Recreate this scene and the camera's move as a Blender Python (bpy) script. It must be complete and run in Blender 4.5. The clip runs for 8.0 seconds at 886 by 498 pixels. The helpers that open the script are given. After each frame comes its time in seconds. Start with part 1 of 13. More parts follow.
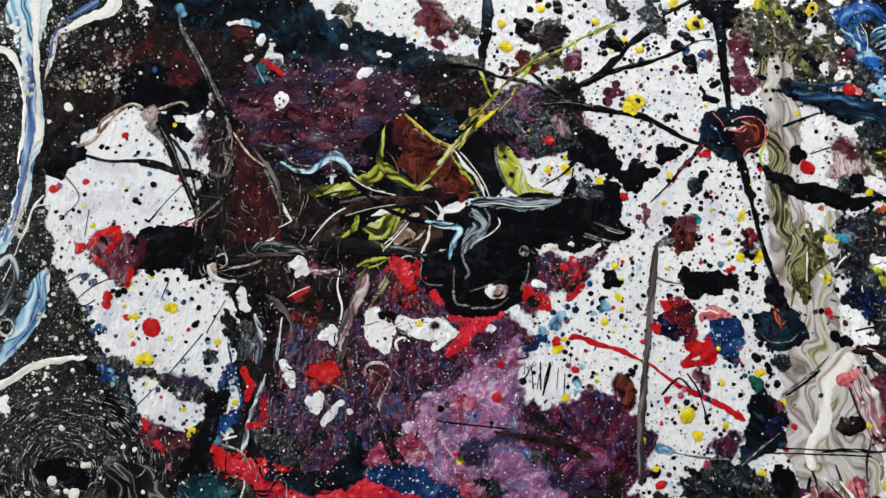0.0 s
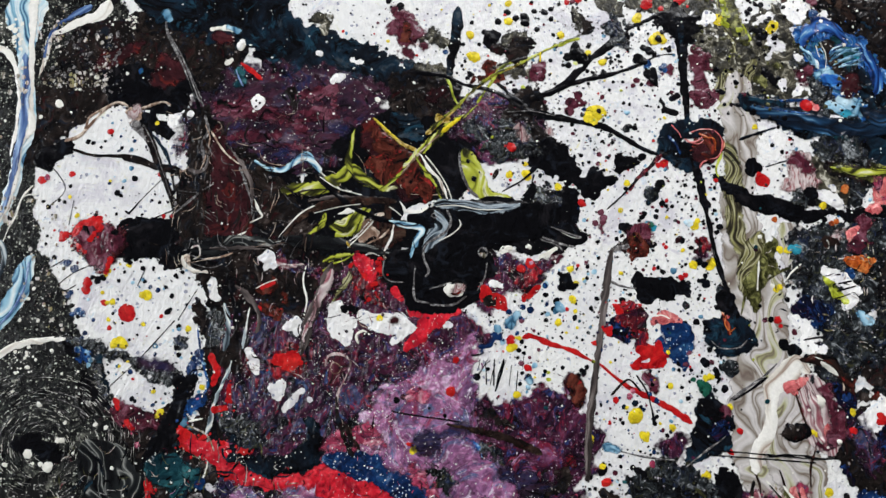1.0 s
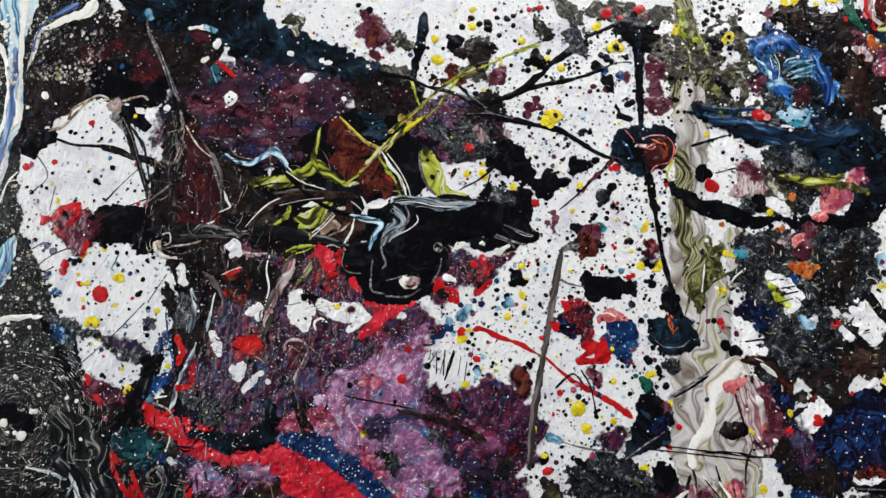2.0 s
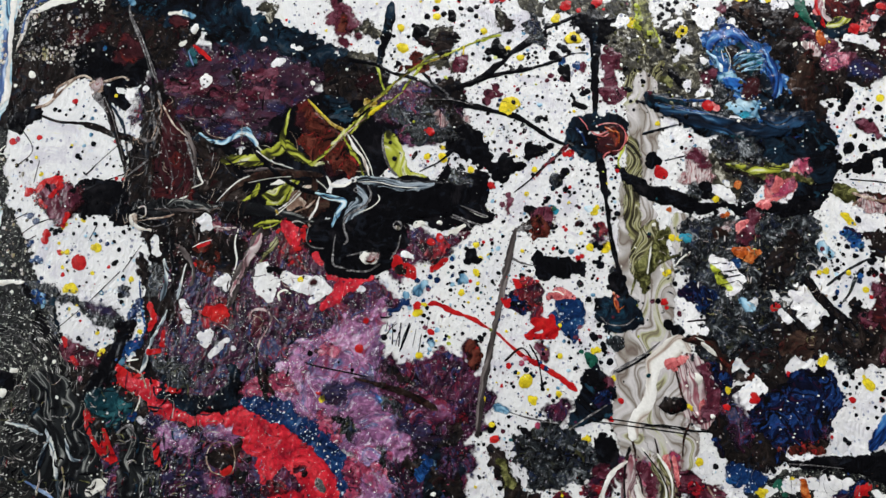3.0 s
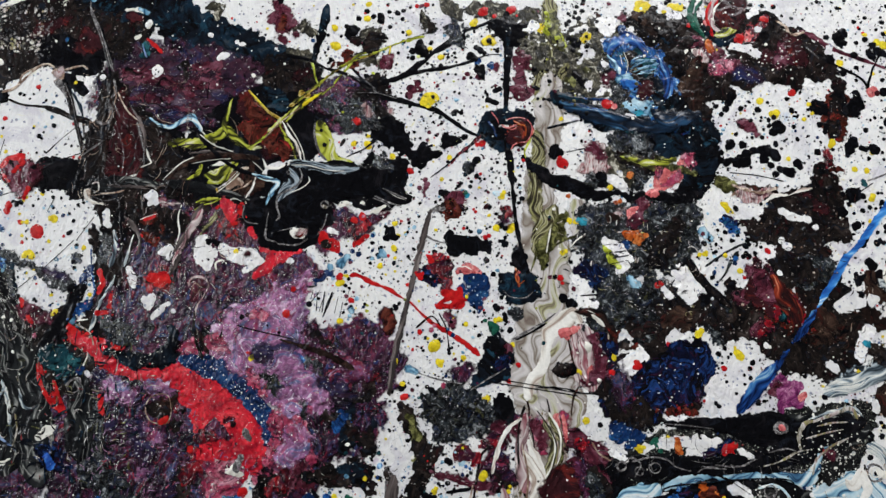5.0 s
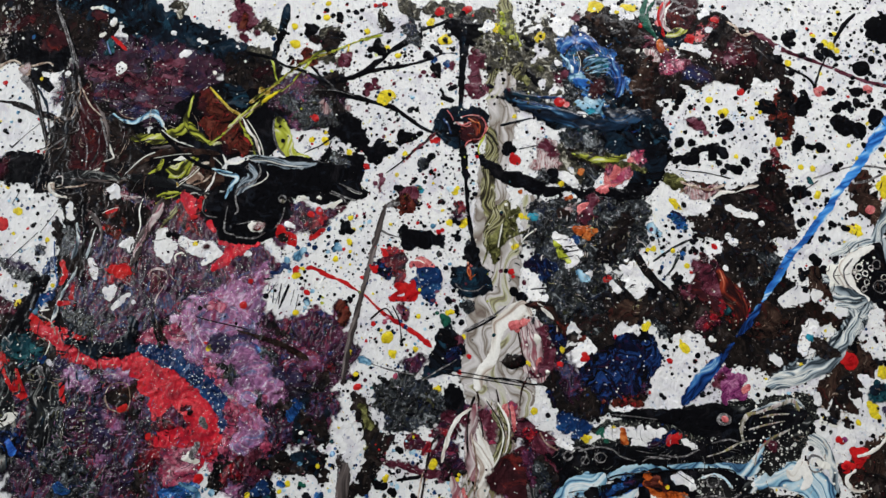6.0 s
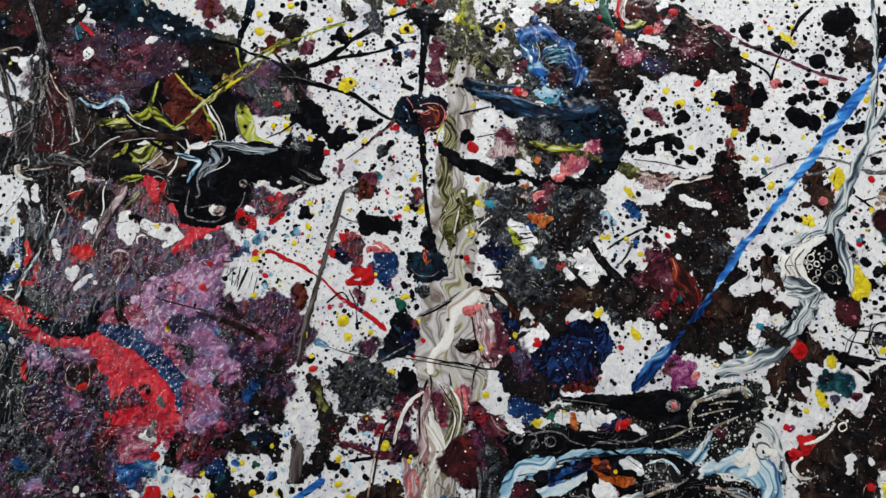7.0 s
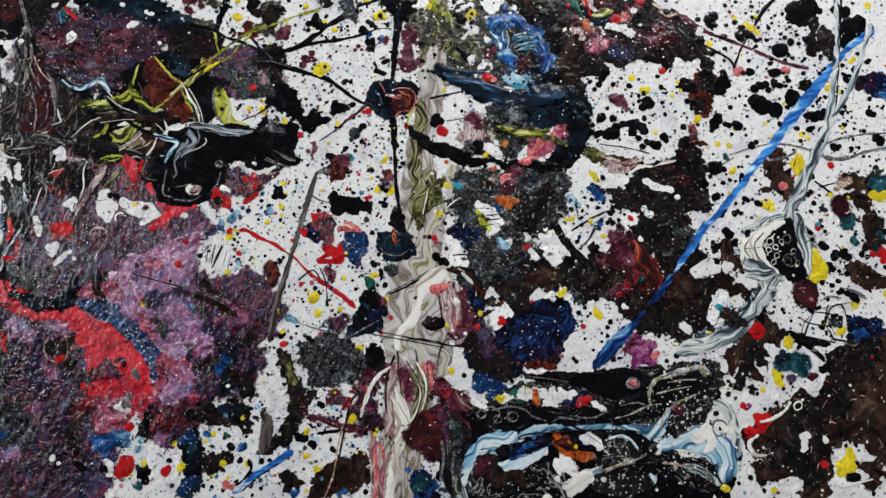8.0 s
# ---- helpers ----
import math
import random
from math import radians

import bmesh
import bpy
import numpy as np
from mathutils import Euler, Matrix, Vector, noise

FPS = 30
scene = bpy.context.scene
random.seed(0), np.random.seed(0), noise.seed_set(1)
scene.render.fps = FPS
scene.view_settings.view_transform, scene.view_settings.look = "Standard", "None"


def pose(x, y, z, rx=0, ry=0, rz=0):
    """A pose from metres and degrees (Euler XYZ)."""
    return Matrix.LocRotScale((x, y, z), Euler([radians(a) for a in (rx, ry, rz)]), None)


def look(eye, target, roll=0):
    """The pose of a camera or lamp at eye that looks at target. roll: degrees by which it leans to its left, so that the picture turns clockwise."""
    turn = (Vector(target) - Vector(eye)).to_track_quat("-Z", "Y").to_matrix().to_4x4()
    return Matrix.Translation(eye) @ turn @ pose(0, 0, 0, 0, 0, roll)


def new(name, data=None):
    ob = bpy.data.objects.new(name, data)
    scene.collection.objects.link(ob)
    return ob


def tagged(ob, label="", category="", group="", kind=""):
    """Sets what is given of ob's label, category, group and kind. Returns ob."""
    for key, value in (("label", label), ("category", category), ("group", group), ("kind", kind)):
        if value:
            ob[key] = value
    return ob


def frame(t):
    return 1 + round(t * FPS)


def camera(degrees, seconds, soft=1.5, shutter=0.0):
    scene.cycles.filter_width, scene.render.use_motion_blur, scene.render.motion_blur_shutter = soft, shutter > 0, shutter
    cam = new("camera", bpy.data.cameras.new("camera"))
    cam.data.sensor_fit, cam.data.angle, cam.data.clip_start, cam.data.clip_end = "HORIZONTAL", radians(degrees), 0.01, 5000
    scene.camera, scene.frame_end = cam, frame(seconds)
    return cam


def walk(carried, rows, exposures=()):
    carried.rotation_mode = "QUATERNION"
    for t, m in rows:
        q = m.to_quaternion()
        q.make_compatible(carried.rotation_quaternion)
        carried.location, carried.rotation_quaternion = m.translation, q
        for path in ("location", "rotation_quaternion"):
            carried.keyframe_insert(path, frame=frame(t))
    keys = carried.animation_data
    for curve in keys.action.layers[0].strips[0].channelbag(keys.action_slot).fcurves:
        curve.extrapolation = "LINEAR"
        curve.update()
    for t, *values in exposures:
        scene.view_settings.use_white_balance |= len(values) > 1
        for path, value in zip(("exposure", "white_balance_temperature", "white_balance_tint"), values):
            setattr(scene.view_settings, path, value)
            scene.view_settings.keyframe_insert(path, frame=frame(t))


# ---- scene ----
# Camera and its walk. The painting hangs upright, its face in the plane y = 0.
cam = camera(79.14, 8.0, soft=1.5)
PATH = [
    (0, (-0.01091, -0.27494, 1.49509), (0.05137, 1.71440, 1.69166), -0.275),
    (0.5, (0.00357, -0.28144, 1.49214), (0.04262, 1.70678, 1.70539), 0.639),
    (1, (0.01596, -0.28764, 1.49025), (0.03039, 1.70012, 1.71076), 1.653),
    (1.5, (0.03080, -0.29447, 1.48953), (0.02075, 1.69328, 1.71032), 2.647),
    (3, (0.07634, -0.31485, 1.47641), (0.02088, 1.67356, 1.68409), 4.929),
    (3.5, (0.08847, -0.32442, 1.46763), (0.02437, 1.66375, 1.67521), 5.378),
    (4, (0.10041, -0.33317, 1.46111), (0.04112, 1.65438, 1.67591), 5.750),
    (4.5, (0.11404, -0.34169, 1.46118), (0.06407, 1.64537, 1.68268), 6.032),
    (6, (0.16014, -0.35590, 1.45979), (0.10999, 1.63125, 1.68050), 6.506),
    (6.5, (0.17822, -0.35749, 1.45573), (0.12022, 1.62949, 1.67612), 6.956),
    (7, (0.19268, -0.35954, 1.45386), (0.13012, 1.62762, 1.67134), 7.283),
    (7.5, (0.20587, -0.36303, 1.44992), (0.13789, 1.62419, 1.66509), 7.460),
    (8, (0.21822, -0.36746, 1.44180), (0.14520, 1.61910, 1.66143), 7.899),
]
walk(cam, [(t, look(eye, target, roll)) for t, eye, target, roll in PATH], [(0.0, 0.06), (4.0, 0.0), (8.0, -0.15)])

# Light: a window beside the painting and a ceiling panel.
SUN_UP, SUN_ROUND = radians(38), radians(250)
world = bpy.data.worlds.new("daylight")
scene.world = world
world.use_nodes = True
wn = world.node_tree.nodes
sky = wn.new("ShaderNodeTexSky")
sky.sky_type, sky.sun_disc, sky.sun_elevation, sky.sun_rotation = "NISHITA", False, SUN_UP, SUN_ROUND
world.node_tree.links.new(sky.outputs[0], wn["Background"].inputs[0])
wn["Background"].inputs[1].default_value = 0.1


def area_lamp(name, place, target, wide, high, watts, colour):
    data = bpy.data.lights.new(name, "AREA")
    data.shape, data.size, data.size_y, data.energy, data.color = "RECTANGLE", wide, high, watts, colour
    lamp = new(name, data)
    lamp.matrix_world = look(place, target)
    return lamp


area_lamp("window_light", (-2.17, -0.85, 1.62), (0.0, -0.75, 1.55), 1.3, 1.3, 48.0, (0.90, 0.955, 1.0))
area_lamp("ceiling_panel_light", (0.45, -0.85, 2.655), (0.45, -0.7, 0.0), 1.15, 0.55, 33.0, (0.965, 0.975, 1.0))


# ---- materials ----
def node(nt, kind, **values):
    n = nt.nodes.new(kind)
    for key, value in values.items():
        n.inputs[key.replace("_", " ")].default_value = value
    return n


def math_node(nt, what, a, b=None):
    n = nt.nodes.new("ShaderNodeMath")
    n.operation = what
    for k, v in enumerate((a, b)):
        if v is None:
            continue
        if isinstance(v, (int, float)):
            n.inputs[k].default_value = v
        else:
            nt.links.new(v, n.inputs[k])
    return n.outputs[0]


def mix_colour(nt, fac, a, b):
    n = nt.nodes.new("ShaderNodeMix")
    n.data_type = "RGBA"
    for k, v in ((0, fac), (6, a), (7, b)):
        if isinstance(v, tuple):
            n.inputs[k].default_value = (*v, 1) if len(v) == 3 else v
        else:
            nt.links.new(v, n.inputs[k])
    return n.outputs[2]


MATS = {}
SAYS = {}
# the width of the rim, in mm, over which a poured film runs out so thin that the coat below shows through
THIN = {"indigo": 5, "plum": 4, "lilac": 6, "purple": 6, "mud": 5, "slate": 3, "moss": 3, "umber": 1.6, "rose": 4, "crimson": 2.5, "wine": 2.5, "cobalt": 2,
        "deepblue": 2.5, "brown": 1.4, "inkblue": 2, "navy": 1.2, "rust": 1.6, "teal": 2.5, "stone": 3, "bark": 3, "rosymarble": 3, "magenta": 2, "pink": 1.5,
        "orange": 1.5, "white": 1.2, "scarlet": 1.2, "smoke": 3, "milkblue": 2, "sky": 2, "greymarble": 1.5, "darkmarble": 3, "sootspeck": 2.5, "swirl": 3, "cells": 2,
        "tan": 1.8, "olive": 1, "olivedark": 2, "maroon": 3}
# what each paint is called in the names of its pours, threads and drops
CALLED = {
    "azure": "azure_blue", "bark": "marbled_olive", "brown": "brown", "cells": "celled_black", "cobalt": "cobalt_blue", "coldblue": "cold_blue",
    "cream": "cream", "crimson": "crimson", "darkmarble": "veined_black", "deepblue": "deep_blue", "gold": "gold", "green": "green",
    "greymarble": "marbled_grey", "greythread": "grey", "indigo": "indigo", "inkblue": "blue_black", "lilac": "lilac", "magenta": "magenta",
    "maroon": "maroon", "milkblue": "milky_blue", "moss": "mottled_olive", "mud": "mixed_dark", "navy": "navy_blue", "olive": "olive",
    "olivedark": "dark_olive", "orange": "orange", "pink": "pink", "plum": "plum", "purple": "purple", "red": "red", "rose": "rose",
    "rosymarble": "marbled_pink", "rust": "rust_red", "scarlet": "scarlet", "sky": "pale_blue", "slate": "slate_grey", "smoke": "smoky_black",
    "soot": "black", "sootspeck": "speckled_black", "stone": "marbled_beige", "swirl": "swirled_black", "tan": "tan", "teal": "teal",
    "turquoise": "turquoise", "ultramarine": "ultramarine", "umber": "brown_black", "white": "white", "wine": "wine_red", "yellow": "yellow"}
# paints that ran into their neighbours while wet
BLENDS = {"purple", "indigo", "mud", "lilac", "plum", "rose", "sky", "milkblue", "smoke", "teal", "greymarble", "darkmarble", "navy", "maroon", "stone", "rosymarble", "wine"}


def paint(name, says, stops, size=25, warp=12, bands=0, specks=0.0, speck_size=2.2, speck_colour=(0.75, 0.74, 0.7),
          rough=0.32, bump=0.35, relief=2.2, stretch=(1, 1), detail=5, cells=0.0, mottle=0.35, spec=0.16, mixed=(), turn=0.0, deep=1.2):
    """A paint film: two colours or more stirred into each other (size, warp in mm), thin bands of flow, drops of another
    colour thrown over it, a brushed relief, a gloss that varies. mixed: further colours (colour, share, size) half stirred in. stretch: how the stirring is drawn out along x and z."""
    m = bpy.data.materials.new(name)
    m.use_nodes = True
    nt = m.node_tree
    bsdf = nt.nodes["Principled BSDF"]
    where = nt.nodes.new("ShaderNodeTexCoord").outputs["Object"]
    split = nt.nodes.new("ShaderNodeSeparateXYZ")
    nt.links.new(where, split.inputs[0])
    flat = nt.nodes.new("ShaderNodeCombineXYZ")
    nt.links.new(split.outputs[0], flat.inputs[0])
    nt.links.new(split.outputs[2], flat.inputs[1])
    ripple = node(nt, "ShaderNodeTexNoise", Scale=700.0, Detail=2.0)
    nt.links.new(flat.outputs[0], ripple.inputs["Vector"])
    sway = nt.nodes.new("ShaderNodeVectorMath")
    sway.operation = "MULTIPLY_ADD"
    sway.inputs[1].default_value = (0.0012, 0.0012, 0.0)
    nt.links.new(ripple.outputs["Color"], sway.inputs[0])
    nt.links.new(flat.outputs[0], sway.inputs[2])
    face = sway.outputs[0]
    shift = nt.nodes.new("ShaderNodeMapping")
    shift.vector_type = "TEXTURE"
    shift.inputs["Location"].default_value = (len(MATS) * 0.37, 0, len(MATS) * 0.21)
    shift.inputs["Rotation"].default_value = (0, radians(turn), 0)
    shift.inputs["Scale"].default_value = (stretch[0], 1, stretch[1])
    nt.links.new(where, shift.inputs["Vector"])
    bend = node(nt, "ShaderNodeTexNoise", Scale=1000 / (size * 1.6), Detail=2.0)
    nt.links.new(shift.outputs[0], bend.inputs["Vector"])
    centre = nt.nodes.new("ShaderNodeVectorMath")
    centre.operation = "SUBTRACT"
    centre.inputs[1].default_value = (0.5, 0.5, 0.5)
    nt.links.new(bend.outputs["Color"], centre.inputs[0])
    far = nt.nodes.new("ShaderNodeVectorMath")
    far.operation = "SCALE"
    far.inputs["Scale"].default_value = warp * 0.004
    nt.links.new(centre.outputs[0], far.inputs[0])
    bent = nt.nodes.new("ShaderNodeVectorMath")
    nt.links.new(shift.outputs[0], bent.inputs[0])
    nt.links.new(far.outputs[0], bent.inputs[1])
    stir = node(nt, "ShaderNodeTexNoise", Scale=1000 / size, Detail=float(detail), Roughness=0.68)
    nt.links.new(bent.outputs[0], stir.inputs["Vector"])
    fac = stir.outputs["Fac"]
    if bands:
        fac = math_node(nt, "PINGPONG", math_node(nt, "MULTIPLY", fac, float(bands)), 1.0)
    else:
        spread = nt.nodes.new("ShaderNodeMapRange")
        spread.inputs["From Min"].default_value, spread.inputs["From Max"].default_value = 0.34, 0.66
        nt.links.new(fac, spread.inputs["Value"])
        fac = spread.outputs[0]
    ramp = nt.nodes.new("ShaderNodeValToRGB")
    els = ramp.color_ramp.elements
    while len(els) < len(stops):
        els.new(0.5)
    for el, (at, c) in zip(els, stops):
        el.position, el.color = at, (*c, 1)
    nt.links.new(fac, ramp.inputs[0])
    colour = ramp.outputs[0]
    for k, (tint, share, across) in enumerate(mixed):
        lot = nt.nodes.new("ShaderNodeVectorMath")
        lot.inputs[1].default_value = (1.7 * k + 0.9, 0.3, 2.3 * k + 0.4)
        nt.links.new(bent.outputs[0], lot.inputs[0])
        cloud = node(nt, "ShaderNodeTexNoise", Scale=1000 / across, Detail=6.0, Roughness=0.72, Distortion=0.8)
        nt.links.new(lot.outputs[0], cloud.inputs["Vector"])
        cut = nt.nodes.new("ShaderNodeMapRange")
        edge = 0.5 + (0.5 - share) * 0.36
        cut.inputs["From Min"].default_value, cut.inputs["From Max"].default_value = edge - 0.03, edge + 0.05
        nt.links.new(cloud.outputs["Fac"], cut.inputs["Value"])
        colour = mix_colour(nt, cut.outputs[0], colour, tint)
    height = node(nt, "ShaderNodeTexNoise", Scale=1000 / relief, Detail=3.0, Roughness=0.6)
    drawn = nt.nodes.new("ShaderNodeMapping")
    drawn.inputs["Scale"].default_value = (1.0, 1.0, 0.55)
    nt.links.new(where, drawn.inputs["Vector"])
    nt.links.new(drawn.outputs[0], height.inputs["Vector"])
    for k, (amount, across) in enumerate(((specks, speck_size), (cells, speck_size * 2.4))):
        if amount <= 0:
            continue
        dots = node(nt, "ShaderNodeTexVoronoi", Scale=1000 / across, Randomness=1.0)
        dots.voronoi_dimensions = "2D"
        nt.links.new(face, dots.inputs["Vector"])
        pick = nt.nodes.new("ShaderNodeSeparateColor")
        nt.links.new(dots.outputs["Color"], pick.inputs[0])
        patch = node(nt, "ShaderNodeTexNoise", Scale=1000 / (across * 9), Detail=1.0)
        nt.links.new(where, patch.inputs["Vector"])
        # the size of each drop is its own chance, thinned where few fell
        reach = math_node(nt, "MULTIPLY", math_node(nt, "SUBTRACT", pick.outputs[0], 1.0 - amount), 0.34 / amount)
        reach = math_node(nt, "MULTIPLY", reach, math_node(nt, "MULTIPLY", patch.outputs["Fac"], 1.9))
        on = math_node(nt, "LESS_THAN", dots.outputs["Distance"], reach)
        colour = mix_colour(nt, on, colour, speck_colour)
    grain = node(nt, "ShaderNodeTexNoise", Scale=1000 / 2.6, Detail=3.0, Roughness=0.7)
    nt.links.new(bent.outputs[0], grain.inputs["Vector"])
    shade = nt.nodes.new("ShaderNodeMapRange")
    for key, value in (("From Min", 0.3), ("From Max", 0.7), ("To Min", 1 - mottle), ("To Max", 1 + mottle)):
        shade.inputs[key].default_value = value
    nt.links.new(grain.outputs["Fac"], shade.inputs["Value"])
    chance = nt.nodes.new("ShaderNodeObjectInfo").outputs["Random"]
    isle = nt.nodes.new("ShaderNodeNewGeometry").outputs["Random Per Island"]
    vary = nt.nodes.new("ShaderNodeHueSaturation")
    either = math_node(nt, "ADD", chance, isle)
    tone = math_node(nt, "ADD", math_node(nt, "MULTIPLY", either, 0.14), 0.86)
    nt.links.new(math_node(nt, "MULTIPLY", tone, shade.outputs[0]), vary.inputs["Value"])
    nt.links.new(colour, vary.inputs["Color"])
    nt.links.new(vary.outputs[0], bsdf.inputs["Base Color"])
    gloss = math_node(nt, "ADD", math_node(nt, "MULTIPLY", stir.outputs["Fac"], 0.3), rough - 0.15)
    nt.links.new(gloss, bsdf.inputs["Roughness"])
    bsdf.inputs["Specular IOR Level"].default_value = spec
    bumped = nt.nodes.new("ShaderNodeBump")
    bumped.inputs["Strength"].default_value = bump
    bumped.inputs["Distance"].default_value = deep / 1000
    nt.links.new(height.outputs["Fac"], bumped.inputs["Height"])
    nt.links.new(bumped.outputs[0], bsdf.inputs["Normal"])
    if name in THIN:
        rim = nt.nodes.new("ShaderNodeAttribute")
        rim.attribute_name = "rim"
        tear = node(nt, "ShaderNodeTexNoise", Scale=1000 / 3.2, Detail=5.0, Roughness=0.65)
        nt.links.new(face, tear.inputs["Vector"])
        body = math_node(nt, "ADD", rim.outputs["Fac"], math_node(nt, "MULTIPLY", math_node(nt, "SUBTRACT", tear.outputs["Fac"], 0.5), 2.2))
        body = math_node(nt, "SUBTRACT", math_node(nt, "MULTIPLY", body, 6.0), 1.5)
        if name in BLENDS:
            body = math_node(nt, "ADD", rim.outputs["Fac"], math_node(nt, "MULTIPLY", math_node(nt, "SUBTRACT", tear.outputs["Fac"], 0.5), 1.7))
            body = math_node(nt, "MULTIPLY", body, 1.8)
        nt.links.new(body, bsdf.inputs["Alpha"])
    MATS[name], SAYS[name] = m, says
    return m


K = (0.003, 0.003, 0.0038)
WHITE = (0.80, 0.79, 0.77)
paint("gesso", "white primed canvas", [(0.0, (0.66, 0.65, 0.67)), (0.35, (0.79, 0.785, 0.775)), (1.0, (0.84, 0.835, 0.80))], size=45, rough=0.5, bump=0.9, relief=2.3, mixed=(((0.74, 0.72, 0.55), 0.07, 12), ((0.58, 0.65, 0.74), 0.08, 8), ((0.66, 0.58, 0.66), 0.08, 10), ((0.64, 0.62, 0.66), 0.26, 26), ((0.68, 0.70, 0.70), 0.2, 9), ((0.52, 0.64, 0.72), 0.07, 5), ((0.76, 0.72, 0.45), 0.05, 5), ((0.45, 0.40, 0.46), 0.07, 4)), mottle=0.05, specks=0.2, speck_size=2.8, speck_colour=(0.30, 0.31, 0.38))
paint("wall_paint", "dark grey wall paint", [(0.2, (0.16, 0.16, 0.165)), (0.8, (0.19, 0.19, 0.195))], size=400, rough=0.6, bump=0.1, relief=6)
paint("floorboard", "pale wood", [(0.2, (0.26, 0.17, 0.10)), (0.8, (0.36, 0.25, 0.15))], size=60, stretch=(8, 1), rough=0.45, bump=0.15)
paint("white", "white", [(0.0, (0.66, 0.65, 0.68)), (0.5, WHITE), (1.0, (0.84, 0.83, 0.80))], size=30, rough=0.45, bump=0.9, relief=2.3, mixed=(((0.66, 0.64, 0.67), 0.25, 16), ((0.56, 0.64, 0.72), 0.12, 7)), mottle=0.05, specks=0.18, speck_size=2.5, speck_colour=(0.30, 0.32, 0.40))
paint("cream", "cream white glossy", [(0.0, (0.70, 0.68, 0.60)), (1.0, (0.84, 0.83, 0.76))], size=25, rough=0.3, bump=0.15, mottle=0.06)
paint("soot", "glossy black", [(0.0, K), (0.7, (0.0035, 0.0035, 0.0045)), (1.0, (0.012, 0.011, 0.013))], size=16, rough=0.2, bump=0.2, relief=3.0, mixed=(((0.010, 0.012, 0.017), 0.28, 9),), spec=0.10)
paint("sootspeck", "black with pale foam", [(0.0, K), (0.6, (0.008, 0.008, 0.009)), (0.85, (0.03, 0.03, 0.028)), (1.0, (0.12, 0.12, 0.10))], size=11, warp=14, specks=0.35, speck_size=1.6, speck_colour=(0.38, 0.39, 0.33), rough=0.24, bump=0.3, mixed=(((0.03, 0.034, 0.032), 0.3, 7), ((0.20, 0.21, 0.17), 0.17, 2.6), ((0.5, 0.5, 0.42), 0.06, 2.2)), spec=0.14)
paint("swirl", "black with fine white swirls", [(0.0, K), (0.82, (0.006, 0.006, 0.006)), (0.93, (0.04, 0.04, 0.036)), (1.0, (0.16, 0.155, 0.14))], size=44, warp=30, bands=36, detail=3.0, specks=0.2, speck_size=2, speck_colour=(0.6, 0.6, 0.55), rough=0.3, bump=0.3)
paint("umber", "dark brown-black", [(0.0, K), (0.5, (0.010, 0.008, 0.0075)), (0.8, (0.022, 0.016, 0.014)), (1.0, (0.05, 0.039, 0.035))], size=13, warp=16, specks=0.12, speck_size=1.7, speck_colour=(0.22, 0.19, 0.18), rough=0.2, bump=0.4, relief=3, mixed=(((0.0028, 0.0028, 0.0035), 0.34, 14), ((0.03, 0.007, 0.008), 0.2, 12), ((0.05, 0.045, 0.042), 0.12, 3.5), ((0.01, 0.014, 0.022), 0.25, 9)), spec=0.08)
paint("brown", "chocolate brown", [(0.0, (0.006, 0.004, 0.004)), (0.5, (0.02, 0.012, 0.010)), (0.85, (0.05, 0.028, 0.02)), (1.0, (0.09, 0.055, 0.04))], size=16, warp=14, rough=0.2, bump=0.3, mixed=(((0.0028, 0.0028, 0.0035), 0.36, 12), ((0.05, 0.012, 0.010), 0.25, 8), ((0.16, 0.12, 0.09), 0.1, 4)), spec=0.1)
paint("rust", "rusty red-brown", [(0.0, (0.0124, 0.0062, 0.00496)), (0.5, (0.062, 0.0136, 0.0093)), (1.0, (0.165, 0.045, 0.03))], size=12, warp=14, rough=0.2, bump=0.25, mixed=(((0.0028, 0.0028, 0.0035), 0.35, 8), ((0.3, 0.02, 0.02), 0.25, 6)))
paint("maroon", "dark maroon", [(0.0, (0.0124, 0.0062, 0.00744)), (0.6, (0.0341, 0.00868, 0.0112)), (1.0, (0.062, 0.0155, 0.0186))], size=30, rough=0.2, bump=0.18, specks=0.06, speck_size=1.6, mixed=(((0.1, 0.014, 0.012), 0.3, 12), (K, 0.25, 9)))
paint("wine", "wine red", [(0.0, (0.0186, 0.00744, 0.0124)), (0.5, (0.0806, 0.0136, 0.0248)), (1.0, (0.195, 0.075, 0.105))], size=14, rough=0.2, bump=0.35, specks=0.08, mixed=(((0.0028, 0.0028, 0.0035), 0.3, 9), ((0.22, 0.09, 0.13), 0.2, 6)))
paint("inkblue", "blue-black", [(0.0, K), (0.5, (0.0062, 0.00868, 0.0136)), (0.85, (0.007, 0.02, 0.036)), (1.0, (0.0372, 0.0496, 0.062))], size=24, specks=0.05, speck_size=2, rough=0.2, bump=0.3, mixed=(((0.0028, 0.0028, 0.0035), 0.45, 20), ((0.012, 0.04, 0.065), 0.25, 12)), spec=0.12)
paint("navy", "navy blue white-flecked", [(0.0, (0.003, 0.007, 0.03)), (0.6, (0.005, 0.026, 0.10)), (1.0, (0.02, 0.08, 0.2))], size=14, specks=0.3, speck_size=1.7, speck_colour=(0.45, 0.55, 0.65), rough=0.2, bump=0.8, relief=2.0, spec=0.36, mixed=(((0.004, 0.005, 0.012), 0.25, 8),))
